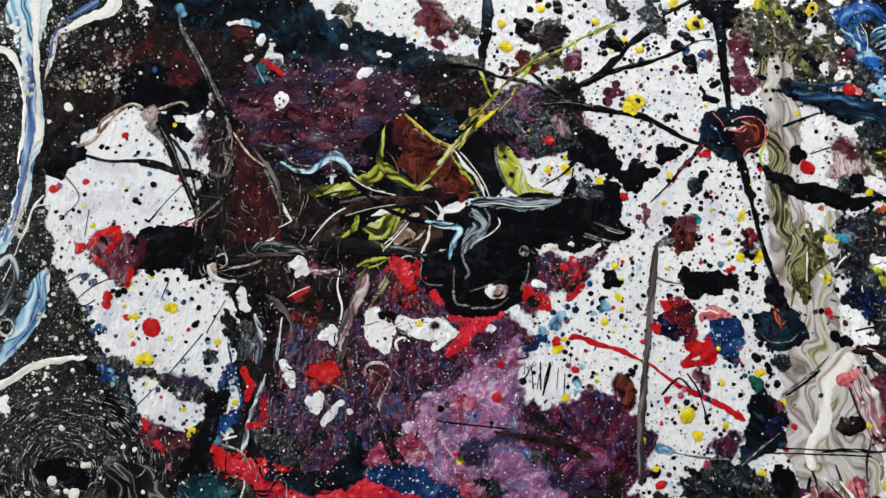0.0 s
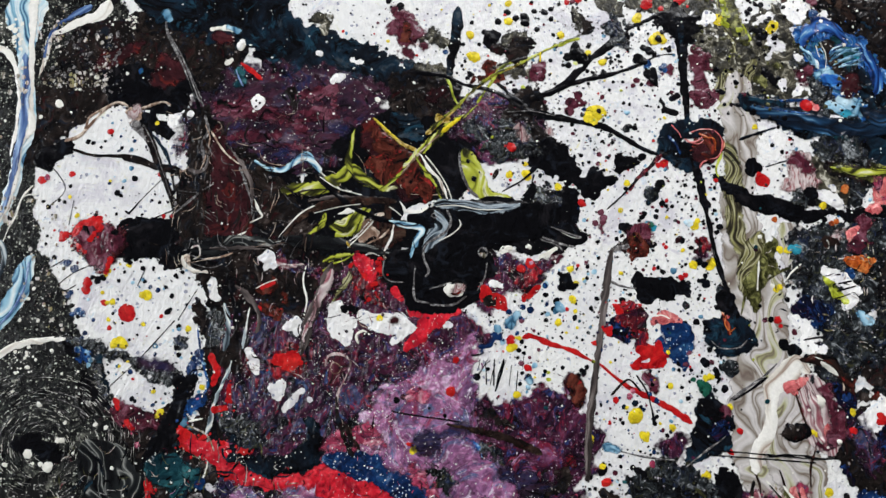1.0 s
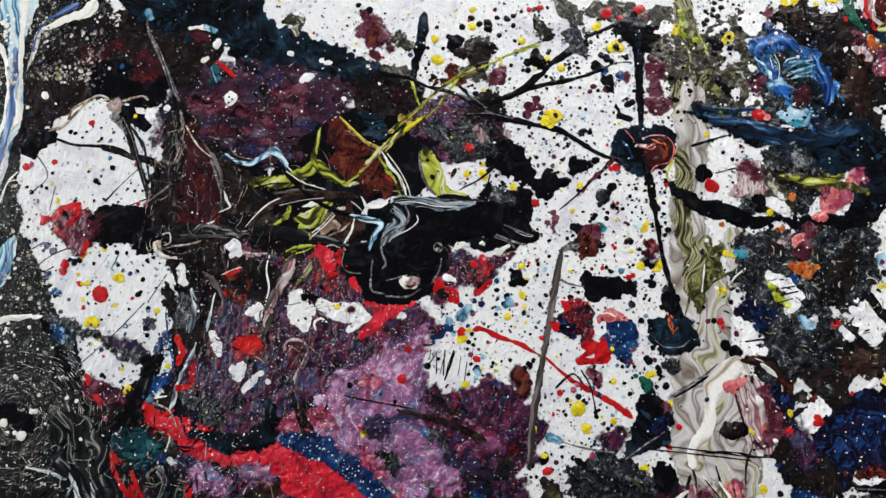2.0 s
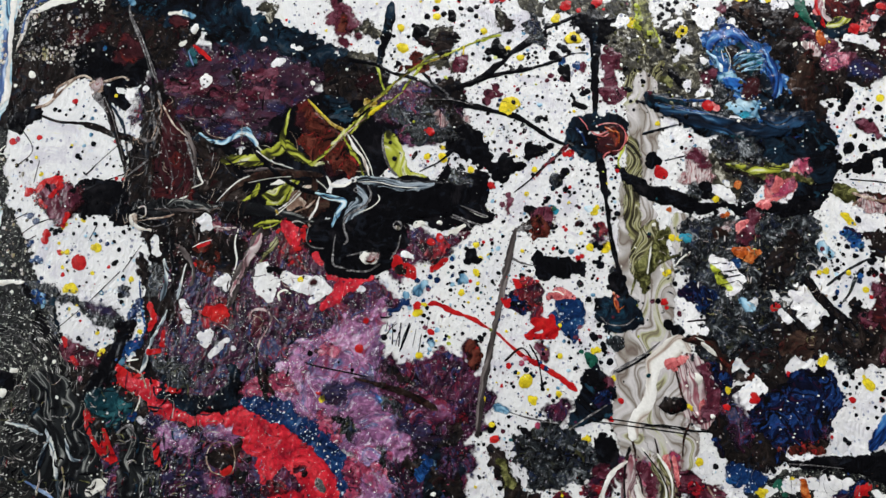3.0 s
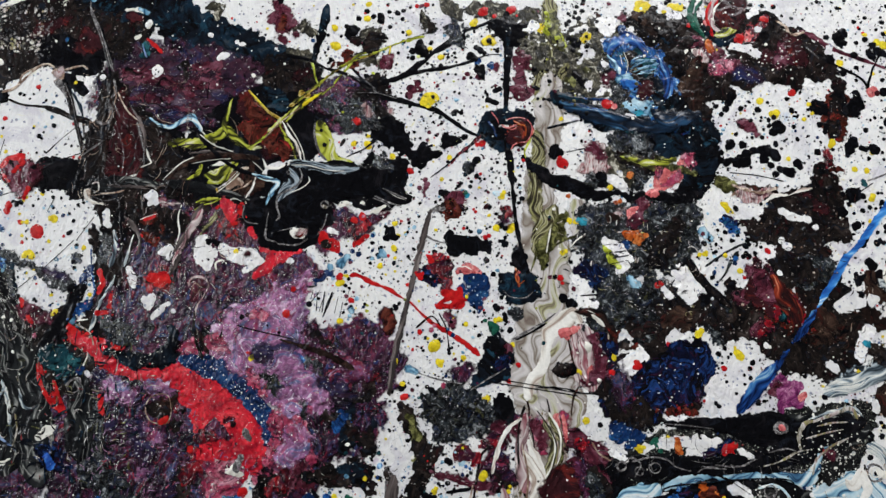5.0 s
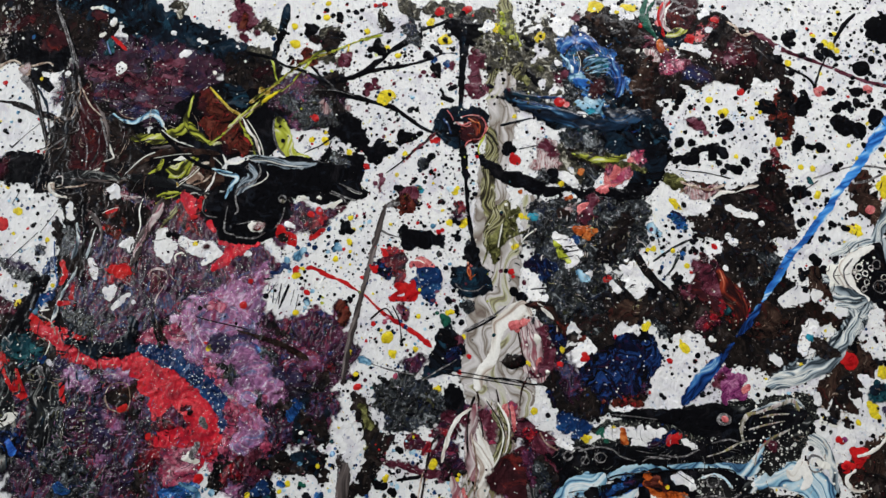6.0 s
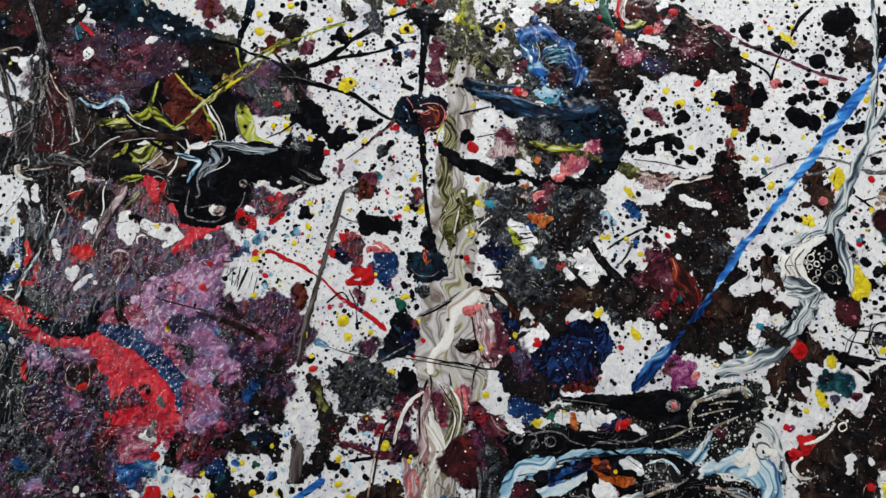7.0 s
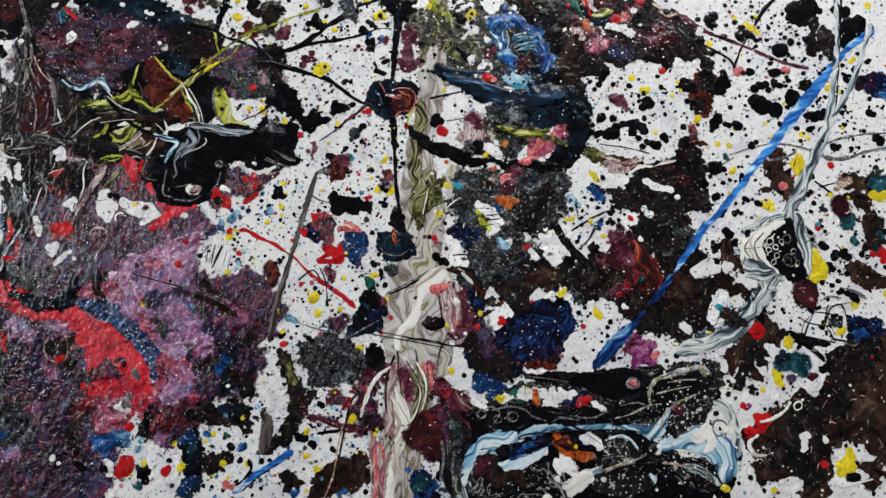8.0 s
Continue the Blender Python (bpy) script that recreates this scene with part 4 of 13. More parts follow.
def drops(material, *places):
    """Single drops (u, v, radius). Once 300 of them lie singly, the small ones join the spatter."""
    for u, v, r in places:
        net = blob_net(u, v, r, DROP_RNG)
        if r > 0.8:
            k = int(2 * r / 0.4) + 1
            gx, gy = np.meshgrid(np.linspace(u - r, u + r, k), np.linspace(v - r, v + r, k))
            disc = np.hypot(gx - u, gy - v) < r * 1.05
            lay(gx[disc], gy[disc], laid_at(gx[disc], gy[disc]) + 0.12 + min(0.13, r * 0.12))
        if SINGLE[0] < 300 and r > 1.1:
            SINGLE[0] += 1
            film(CALLED[material] + "_drop", *net, material)
        else:
            SMALL.setdefault(material, []).append(net)


def spatter(material, count, lo, hi, smallest, largest, seed, near=()):
    """Fine spray of drops over a stretch of the canvas, denser in clusters, on bare canvas only unless near is given."""
    rng = np.random.RandomState(seed)
    u, v = rng.uniform(lo[0], hi[0], count * 8), rng.uniform(lo[1], hi[1], count * 8)
    good = (u > U0 + 4) & (u < U1 - 4) & (v > V0 + 4) & (v < V1 - 4) & (rng.rand(count * 8) < 0.5 + 0.8 * lumps(u, v, 30.0, seed))
    if not near:
        good &= laid_at(u, v) < 0.05
    for a, b in zip(u[good][:count], v[good][:count]):
        SMALL.setdefault(material, []).append(blob_net(a, b, smallest + (largest - smallest) * rng.rand() ** 3, rng))


def veins(material, count, lo, hi, length, width, seed, swirl=24.0, bare=False, centre=None):
    """Fine threads drawn out by the flow of the wet paint: they follow the level lines of a smooth random field,
    or run round a centre."""
    rng = np.random.RandomState(seed)
    u, v = rng.uniform(lo[0], hi[0], count * 4), rng.uniform(lo[1], hi[1], count * 4)
    wet = laid_at(u, v) > 0.1
    if bare:
        wet = ~wet
    u, v = u[wet][:count], v[wet][:count]
    n, steps = len(u), int(length / 0.7)
    tracks = np.zeros((n, steps, 2))
    sign = rng.choice([-1.0, 1.0], n)
    for s in range(steps):
        tracks[:, s, 0], tracks[:, s, 1] = u, v
        e = 0.4
        gu = (lumps(u + e, v, swirl, seed, 1) - lumps(u - e, v, swirl, seed, 1))
        gv = (lumps(u, v + e, swirl, seed, 1) - lumps(u, v - e, swirl, seed, 1))
        if centre:
            gu, gv = (u - centre[0]) / 30 + 1.5 * gu, (v - centre[1]) / 24 + 1.5 * gv
        size = np.maximum(np.hypot(gu, gv), 1e-6)
        u, v = u + sign * gv / size * 0.7, v - sign * gu / size * 0.7
    along = np.gradient(tracks, axis=1)
    along /= np.maximum(np.linalg.norm(along, axis=2), 1e-6)[..., None]
    side = np.stack([-along[..., 1], along[..., 0]], 2)
    taper = np.sin(np.linspace(0.12, math.pi - 0.12, steps))[None] * rng.uniform(0.4, 1.3, n)[:, None] * width * 0.5
    stop = rng.uniform(0.4, 1.0, n)[:, None] * steps
    taper = np.where(np.arange(steps)[None] < stop, taper, 0.0)
    taper *= laid_at(tracks[..., 0], tracks[..., 1]) > 0.1 if not bare else 1.0
    cut = np.array([-1.0, 0.0, 1.0])
    uu = tracks[..., None, 0] + side[..., None, 0] * taper[..., None] * cut
    vv = tracks[..., None, 1] + side[..., None, 1] * taper[..., None] * cut
    h = laid_at(uu, vv) + 0.09 + np.array([0.0, 0.06, 0.0])
    index = np.arange(n * steps * 3).reshape(n, steps, 3)
    some = (taper[:, :-1] + taper[:, 1:] > 0.03)[..., None] & np.ones(2, bool)
    faces = np.stack([index[:, :-1, :-1][some], index[:, 1:, :-1][some], index[:, 1:, 1:][some], index[:, :-1, 1:][some]], 1)
    film("paint_vein", uu.ravel(), vv.ravel(), h.ravel(), faces, material, label=SAYS[material] + " fine veins of flow", kind="stuff")


def join_small():
    for material, nets in SMALL.items():
        base, us, vs, hs, fs = 0, [], [], [], []
        for x, y, h, f in nets:
            us.append(x), vs.append(y), hs.append(h), fs.append(f + base)
            base += len(x)
        film("paint_spatter", np.concatenate(us), np.concatenate(vs), np.concatenate(hs), np.concatenate(fs), material,
             label=SAYS[material] + " spatter of many small drops", kind="stuff")


# ---- the paint, from the lowest layer up ----
pour("sootspeck", 3, 0.3, [(-294.3,172.4,60.2), (-251.3,141.8,44.8), (-222,135.9,35.9), (-198.9,136.2,30), (-178.8,142.7,18.1)], [(-259.9,108,52.7), (-259,63.4,52.9), (-254.6,28.7,51.9), (-245.9,0.4,49.8), (-238.1,-21.9,54.8), (-225.1,-49.3,58.1), (-217.7,-76.2,66.6), (-214.8,-115.5,78.2)])
pour("swirl", 4, 0.3, [(-207.8,-65.7,16.1), (-193.9,-71.2,29.5), (-177.4,-76.8,26.8), (-158.1,-85,18.8)], [(-203.7,-46.8,5.4), (-187.5,-44.3,10.9), (-176,-55.3,10.9)])
pour("umber", 4, 0.35, [(-207.7,73.9,11), (-197.7,94.9,17), (-177.5,117.9,23.9), (-148.7,124.3,28), (-122.5,130.8,27.3), (-110.1,112.3,18.1)])
pour("soot", 3, 0.3, [(-148.5,89.5,4.7), (-135.2,83.2,4.1)], [(-198.7,66.5,5.8), (-189.2,72.5,4.1)], [(-159.6,108.8,11.9), (-136.2,106,13.4)])
pour("maroon", 3, 0.25, [(-176.1,119.4,3.6), (-166.2,125.7,4.8), (-154.9,132,3)], [(-141.2,121.3,4.2), (-133.8,118.3,6.6), (-139.4,112.1,4.8)])
pour("inkblue", 5, 0.35, [(-144.6,165.2,13.8), (-138.1,152.6,12.8), (-111.4,152.9,17.8), (-87.4,148.5,17.9), (-72.1,133.8,19), (-45.1,126,12.9), (-21.1,121.8,9.8), (-4.6,113.2,11.6)])
pour("purple", 5, 0.3, [(-106.6,95.5,13.4), (-94.8,92.5,19.4), (-68.4,92.7,21), (-41.9,99,16.6), (-30,92.9,14.5)], [(-100.2,77.3,14.8), (-73.9,75.4,16.3), (-50.6,82.1,16.4), (-32.9,82.2,12)])
pour("purple", 5, 0.2, [(-95.4,112.4,9.1), (-74.6,109.5,10.9), (-50.9,109.7,10.3), (-27,105.3,9.1)])
pour("wine", 4, 0.2, [(-106.7,97,3), (-91.9,92.5,4.8), (-74.3,94.2,3.6)], [(-94.5,82.5,3), (-77,83.5,3)], [(-59.6,92.7,4.2), (-44.8,97.4,3)])
pour("umber", 4, 0.45, [(-119.7,93.9,6.5), (-111.9,78.8,11.2), (-103.9,54.9,21.9), (-101.8,34.3,24.6), (-104.2,19.8,17.2), (-121.2,17,9.1)])
pour("soot", 3, 0.4, [(-73.5,53.5,12.3), (-67.4,38.7,13.1), (-75.8,25.6,12.1), (-92.8,18.4,11.5), (-112.6,15.5,8.6)], [(-85.3,60.9,8.8)])
pour("maroon", 2, 0.3, [(-105.7,66.8,6.5), (-102.3,49,9.9), (-103.3,34.3,8.1), (-108.8,28.5,5.2)])
pour("umber", 4, 0.4, [(-98.1,5.4,12.8), (-93.4,-11.6,10.7), (-88.5,-34.1,9.5), (-90.7,-56.2,12.1), (-94.4,-75.2,13.1), (-108.9,-91,16.2), (-128.2,-85.4,10.8)], [(-115.7,-55.9,4.9), (-119.2,-72.1,9.8)], [(-78.4,14,10.1), (-72.4,-0.4,11.4), (-83.5,-11.7,8.5)])
pour("umber", 4, 0.3, [(-67,14,12.9), (-41.1,11,14.4), (-15.1,5.1,13.9), (2.3,8,13.3)], [(31.4,10.8,14.6), (49,10.7,10)], [(-55.2,-6.2,14.2)])
pour("umber", 3, 0.3, [(-111.7,-11.5,3.9), (-102.7,-28.4,3.9), (-99.2,-50.6,5.5)])
pour("soot", 3, 0.4, [(-55.8,34.3,14.6), (-32.7,55.1,23.7), (-9.2,73.2,25.5), (2.9,97.7,13.7), (13.5,110.2,9.2)], [(-9.2,67.1,26.9), (17.5,64.2,15), (26.7,85.6,15.2), (44.9,91.8,16.8), (63,90.4,11.6)], [(-49.9,25.5,7.5), (-20.9,21.1,4.7)])
pour("plum", 3, 0.3, [(32.9,94.9,13.4), (51.1,101.2,9.8), (62.8,85.8,11.6), (44.6,79.5,10.3)])
pour("slate", 3, 0.15, [(50.7,82.6,7.9), (58.4,90.4,6.1), (62.7,79.6,6.1)])
pour("plum", 5, 0.35, [(-72.5,2.5,12.8), (-49.4,-11.9,17.1), (-26.6,-12,20), (2.1,-23.6,20), (25.1,-23.7,10.9)], [(-77.5,-28.6,16.8), (-49,-45.6,25.1), (-20.8,-45.8,25.3), (2,-40.5,19.8)], [(-82.3,-61.7,16.5), (-65.4,-72.8,21.9), (-37.5,-73.2,19.3)])
pour("lilac", 6, 0.35, [(-1,-65.4,15.3), (16.1,-51.8,15.5), (27.8,-37.9,6.2), (34.3,-26.6,2.9)], [(-15.1,-76.2,13.8), (7.3,-81.9,22.1), (29.9,-79.5,19.5), (46.6,-93.3,13.8)], [(-31.9,-78.7,8.2)])
pour("plum", 5, 0.3, [(38.8,-63.1,8.4), (58.6,-68.9,12.6), (81.6,-69.1,15.5), (89.8,-80.3,11.2)], [(58.2,-85.3,13.9), (77.8,-93.8,13.9)], [(76.3,-55.2,6.2)])
pour("slate", 4, 0.2, [(18.7,-76.6,3.9), (24.1,-87.6,6.1), (38.3,-85,4.4)], [(-29.2,-67.8,8.3)])
pour("inkblue", 4, 0.3, [(-65,-91.7,6), (-48.5,-87.9,5.5), (-44.5,-75.8,3.3), (-46,-69,2.5)], [(-81.5,-91.4,3.2)])
pour("white", 1.5, 0.033, [(-132.5,87.7,3.5), (-129.5,85.3,2.7)], [(-123.4,92.3,2.1)])
pour("cream", 1, 0.11, [(-115.5,142.5,1.2), (-108.1,143.2,1.8), (-100.7,142.3,1.2)])
pour("cream", 1, 0.11, [(-105.7,122.9,1.5), (-102.2,124.8,1.2)], [(-98,131.7,1.5), (-96.6,134.8,0.92)], [(-93,134.2,0.61)])
pour("sky", 1, 0.11, [(-105.2,143.5,1.2), (-100.6,141.7,1.5)])
pour("white", 1, 0.033, [(-44.4,115.4,2.1), (-42.1,117.2,2.1)], [(-36.1,126.7,1.5), (-30.1,126.4,1.2)])
pour("wine", 3, 0.3, [(-10.5,147.9,5.6), (-6,143.1,4.3)], [(-4.5,132,3.1)], [(3.1,138.5,3.1)])
pour("umber", 3, 0.3, [(-0.1,110.1,15.3), (15,110.3,10.4), (21,105.6,6.1)], [(6,119.6,6.8)])
pour("moss", 3, 0.25, [(-57.5,152.1,4.3), (-51.4,147.4,2.5)], [(9.2,143.3,3.1), (3.1,140.1,3.1)], [(3,124.2,4.9), (12.1,122.8,3.7)], [(55.1,139.1,7.8), (59.4,128,3.7)], [(63.8,120.1,5), (45.5,123.1,3.1)])
pour("umber", 3, 0.3, [(63.4,107.5,7.4), (54.3,105.9,4.3), (66.4,104.4,6.2)], [(58.6,95,10.4), (68.8,82.7,7.6)])
pour("rust", 2, 0.25, [(41,126.2,3.7), (45.5,120.5,3.1), (33.3,119.2,1.9)])
pour("soot", 2, 0.3, [(30.3,121.4,2.5)], [(42.9,143.7,3.8), (41.3,138.9,2.5)], [(45.8,135.8,1.6), (51.9,132.6,1.2)])
pour("umber", 4, 0.3, [(233.1,-36.9,15.4), (259.9,-33.2,20.8), (278,-23,13.9)], [(241.8,-74.2,17.4), (268.2,-70.6,22.7), (288.3,-62.1,11.4)], [(251.7,-91.8,12.8), (231.5,-83.3,5.3)])
pour("moss", 4, 0.3, [(189.8,138.5,10.1), (203.6,127.3,9.2), (214.1,141.6,7.5), (207.8,158.2,6.8)], [(195.6,156.7,5.9)], [(192.7,117.3,6.7), (213.1,117.8,5.8)], [(231.5,101,4.1)])
pour("umber", 4, 0.3, [(240.3,162.3,14.3), (266.5,148.2,15), (280.8,128.5,12.4), (272.6,166.3,12.6)], [(279.1,107.1,9.8)])
pour("slate", 4, 0.25, [(258.3,112.9,16.4), (240.9,123.4,12.4), (222.2,142.6,8.4), (237.5,84.9,13.8)], [(224.5,29.6,11.9), (244.5,28.2,14.3), (267.4,35.3,17.5)], [(235.8,2.9,15.7)], [(304.3,-15.5,7.7), (302.1,-31.3,9.2)])
pour("moss", 4, 0.3, [(175.2,154.2,7.6), (179.6,137.2,10.1), (185.5,125,7.5)], [(163.1,137.3,4.2), (171.3,123.2,4.2)])
pour("umber", 4, 0.3, [(244,165,9.3), (261,160.5,11.7), (275,145,14.1), (273.3,123.3,9.9)], [(254.4,146.7,8.3)])
pour("umber", 4, 0.35, [(288.5,170.5,11.7), (317.3,167.6,18.8), (342.2,159.9,16.6), (351.5,146.1,11.5), (331.3,147.8,14), (307.4,144.8,9.1)], [(360.3,160,4.1), (367.5,146,4.1)])
pour("stone", 3, 0.3, [(185.3,24.4,6.4), (192.1,5.1,11.1), (191.5,-19,11.8), (190.1,-50.6,12.4), (198.3,-80.3,16.8), (195,-111,17.3), (194.4,-140.8,13.3), (195.5,-166.2,13.9), (198.3,-198.1,18)])
ribbon("oliveflow", (174.3,182.3,11.2), (177.4,158.9,12.5), (183.5,143.9,16.2), (182.2,130.3,20.5), (178.1,116.5,16.8), (180.6,101.6,10.9))
ribbon("columnflow", (179.5,128.1,13.2), (181.3,101.6,20.3), (181.4,79.1,18.7), (178.9,53.1,20.0), (181.8,31.5,22.7), (185.0,10.3,33.8), (186.7,-14.3,34.9), (185.6,-38.7,31.2), (184.2,-62.8,26.1), (184.6,-83.0,23.9), (189.2,-99.2,20.4), (194.3,-125.0,26.9), (195.9,-147.4,26.7))
ribbon("oliveflow", (172.1,87.6,5.1), (177.3,75.0,9.3), (176.5,56.5,12.2), (177.1,38.3,10.7), (181.0,22.4,7.1))
ribbon("oliveflow", (191.3,37.8,5.7), (186.5,24.0,14.1), (181.9,10.0,10.6), (180.4,1.0,3.5))
ribbon("columnflow", (202.3,42.5,10.7), (208.2,32.3,17.7), (210.7,19.9,19.7), (205.1,8.7,10.5))
ribbon("columnflow", (205.9,-43.6,20.7), (202.8,-64.3,26.1), (201.5,-81.3,27.3), (212.5,-95.1,21.7), (214.8,-104.8,6.8))
ribbon("pinkflow", (211.5,-38.9,15.2), (218.6,-54.2,19.2), (221.5,-69.2,22.6), (224.2,-80.6,15.0))
pour("olivedark", 3, 0.25, [(194.6,29.7,5.6), (192.4,17.2,4.8), (185.9,6.3,5.5), (185.4,-3.9,4)], [(227.1,9.8,4.7), (232,2.4,3.9)])
pour("slate", 5, 0.3, [(218.1,32.8,8.8), (214.9,12.1,9.5), (228.6,-2,14.1), (247.5,4.5,11.8), (263.5,34.8,13.5), (276.5,24.4,11), (270.6,7.6,9.4)], [(234.5,-17.1,15.6), (258,-17.8,14.7), (228.8,-33.6,13.2), (252.3,-34.3,11.6)], [(279,36.8,7.9)])
pour("umber", 4, 0.3, [(270,-20.1,10.1), (284.2,-26,7.7), (267.5,-32.2,6.2)], [(297.5,-24.2,7.7), (306.3,-34.6,6.9)])
pour("deepblue", 5, 0.35, [(268.2,-70.6,17.4), (278.2,-57.7,14.4), (286.8,-48.9,9.9), (291.2,-71.2,11.3)], [(250.3,-80.6,15.1), (237.6,-71,6.8), (239.5,-85.9,9.8), (259.2,-90.7,9)], [(232.3,-60.2,3.8), (232.2,-44.8,3.9)])
pour("umber", 4, 0.4, [(329.8,-0.2,10.8), (351.2,18.4,15.6), (364.3,0.5,16.2), (381,-16.7,15.2), (368,-41.5,19.6), (341.1,-37.6,16.7), (315.7,-13.9,8.5), (306.9,-3.3,3.1)], [(322.4,34.5,7.9), (340.5,49.1,11.8), (363,60.1,14.2), (365.4,76.8,7.2)], [(345.9,33.7,11.8), (368.5,40.7,11), (380.7,34.3,3.9)], [(313.5,-29.8,6.9), (328.3,-23.9,15.3)], [(386.7,-38.9,7.5)])
pour("slate", 3, 0.3, [(356,7.2,9.3), (358.1,27.3,7.8)], [(367.1,12.7,7.7)])
pour("rust", 3, 0.3, [(335.4,-19,6.9), (338.1,-7,6.2), (348.7,-17.2,6.9), (343.7,-25.6,5.3)], [(359.5,-31.2,3.8)])
pour("wine", 3, 0.25, [(321.3,6.5,5.4), (329.4,3.6,3.9), (315.3,-10.1,5.4)], [(326.9,-29.9,5.3)])
pour("red", 2, 0.11, [(333.5,-18.5,3.5), (337.9,-12.8,3.1)], [(348.2,-12.6,1.5), (352.6,-18.6,1.5)])
pour("teal", 2, 0.2, [(341.6,-19.3,2.3)])
pour("soot", 3, 0.25, [(234.6,-135.1,18.5), (263.3,-123.6,13.3), (299.9,-114.8,12.5), (336.4,-105.9,16.2), (373.2,-100.7,19.8), (388.8,-87.4,11.1)], [(242.5,-166.7,20.4), (275.5,-161.9,21.7), (305.1,-161.2,18), (341.4,-156,21.6), (377.6,-150.7,17.9), (398.9,-144.1,14.3)], [(302.3,-136.4,10.9), (338.9,-131.1,14.6)])
pour("sootspeck", 4, 0.3, [(251.7,-121.6,8.9), (276.4,-107,10.4), (301.6,-96,8.9), (335.3,-95,13.3), (368.6,-90.3,17), (390,-79.8,11.1)], [(263.5,-125.5,6.6), (300.1,-116.6,8.1), (336.8,-109.5,10.3), (373.8,-107.9,14.6), (387.3,-91.3,11)])
pour("darkmarble", 3, 0.3, [(245.7,-162.6,10.9), (269.5,-173.5,12.3), (290.5,-163.3,14.4)])
pour("cells", 3, 0.3, [(366.2,-105.4,8.1), (381,-105.1,8.8), (383.6,-91.9,7.4)], [(338.2,-124,9.5), (349.9,-129.6,5.8)], [(333.8,-153.5,10.8), (355.4,-148.6,8.6)])
pour("wine", 4, 0.3, [(210.6,-112.6,5.2), (220.4,-114.9,7.5), (232.1,-117,7.5), (238.2,-119.8,3.7)], [(219,-131.8,7.4), (230.4,-132,5.9)])
pour("plum", 4, 0.35, [(216.5,-141.3,8.9), (228.4,-145.1,8.8), (213.8,-149.1,7.4)], [(222.4,-129.5,7.4)])
pour("brown", 4, 0.3, [(254.5,-157.7,6.6), (262.5,-162,5.8)], [(248.5,-155,4.4)], [(273.2,-158.6,5.1)])
pour("brown", 5, 0.4, [(481.2,-59.6,12.5), (495.6,-53.9,12.5), (506.2,-44.9,14.8)], [(460.4,-81,9.5), (482.6,-85.2,21.8), (504.3,-82.1,21.8), (519.9,-108.8,21.4)], [(447.2,-104.8,16.7), (465.9,-112.9,12.9), (448.6,-126.2,14.3), (430.8,-132.3,9.3), (499.3,-129.6,8.5)], [(426,-115.1,8.7), (439.5,-98.6,5.1)], [(463.8,-138.2,10.7)])
pour("umber", 4, 0.4, [(477.4,-56.4,11.1), (495.3,-46.5,8.9)], [(471.3,-79.5,14.6), (454,-96.5,12.3), (462.9,-124.1,14.3), (440.9,-120.1,10.1)])
pour("brown", 4, 0.3, [(415.4,-46.3,12.7), (424.2,-37.5,8.2), (435.8,-43.5,4.5), (411.3,-65.7,12.6), (422.7,-69.7,7.4), (403.9,-66.7,5.9)])
pour("brown", 4, 0.35, [(479.6,6.5,5.3), (489.2,2,8.3), (498.6,1.3,6)], [(485.1,9.1,5.3), (504.2,0.2,3.8)])
pour("maroon", 2, 0.4, [(452.4,-10.7,6), (450.9,-16.7,5.7), (455.9,-6.4,3.8)])
pour("brown", 3, 0.35, [(425.7,78.5,5.5), (424,64.1,6.3), (432.6,61.3,7.8), (437,53.8,5.5)], [(421.6,53.8,3.1)])
pour("brown", 3, 0.35, [(478.3,68.1,7.8), (487.9,66.6,7), (493.5,70.1,5.5)], [(478.8,57.4,3.9), (488.7,50.8,4.6)], [(491.1,39.2,6.9), (495.5,26.1,6.9), (493.3,33.6,5.4)])
pour("brown", 4, 0.3, [(402.6,-0.1,5.4), (398,9,6.2), (393.6,-7.2,3.8), (399.8,-14.1,5.3), (415.5,-21.6,5.3)])
pour("rust", 3, 0.3, [(370.1,114.6,8.1), (373.2,125.5,7.3), (374.1,104.7,5.6)])
pour("soot", 3, 0.3, [(363.9,118,4.1), (359.6,121.7,4.9)], [(366,107.8,4)], [(381.4,122.4,7.3), (384.8,129.1,4.9)], [(383.3,97.6,4.8), (379.8,93,3.2)])
pour("umber", 3, 0.3, [(297.2,126.4,5.8), (281.7,120.1,6.6), (283.1,107.6,5.7)])
pour("white", 2, 0.033, [(193.6,156.5,3.4), (199.2,160.7,2.5)], [(199.1,146.2,3.8), (207.7,143,2.9)], [(205.3,121,2.9)], [(216.8,120.4,2.5), (213.3,115.7,2.1)], [(216.6,137.6,2.1)], [(198.2,137.4,2.1)])
pour("white", 2, 0.033, [(304.1,157.3,3.3), (312.3,156.6,5), (319.6,152.3,2.9)])
pour("white", 2, 0.033, [(277.7,149.6,2.9), (280.7,152.2,2.1)])
pour("white", 2, 0.033, [(309.2,49,4.8), (319.2,47,5.5), (313.7,43.5,4)])
pour("white", 2, 0.033, [(331.5,21.8,5.5), (325.1,26.9,3.1), (329.9,17.6,4.7)])
pour("white", 2, 0.033, [(311.1,-43.6,4.6), (319.2,-48.2,6.1), (313.3,-64.3,11.3), (309.3,-80,8.2)], [(302.5,-69.6,7.5), (300.4,-85,5.2)], [(322.3,-59.2,5.3)])
pour("white", 2, 0.033, [(276,-38.8,4.6), (272.6,-42.4,3.5), (281.9,-39.9,4.6)])
pour("white", 3, 0.033, [(279.6,-3.1,8.6), (286.7,3.8,7.8), (278.6,-11.1,5.4)], [(271.3,1.7,3.1)])
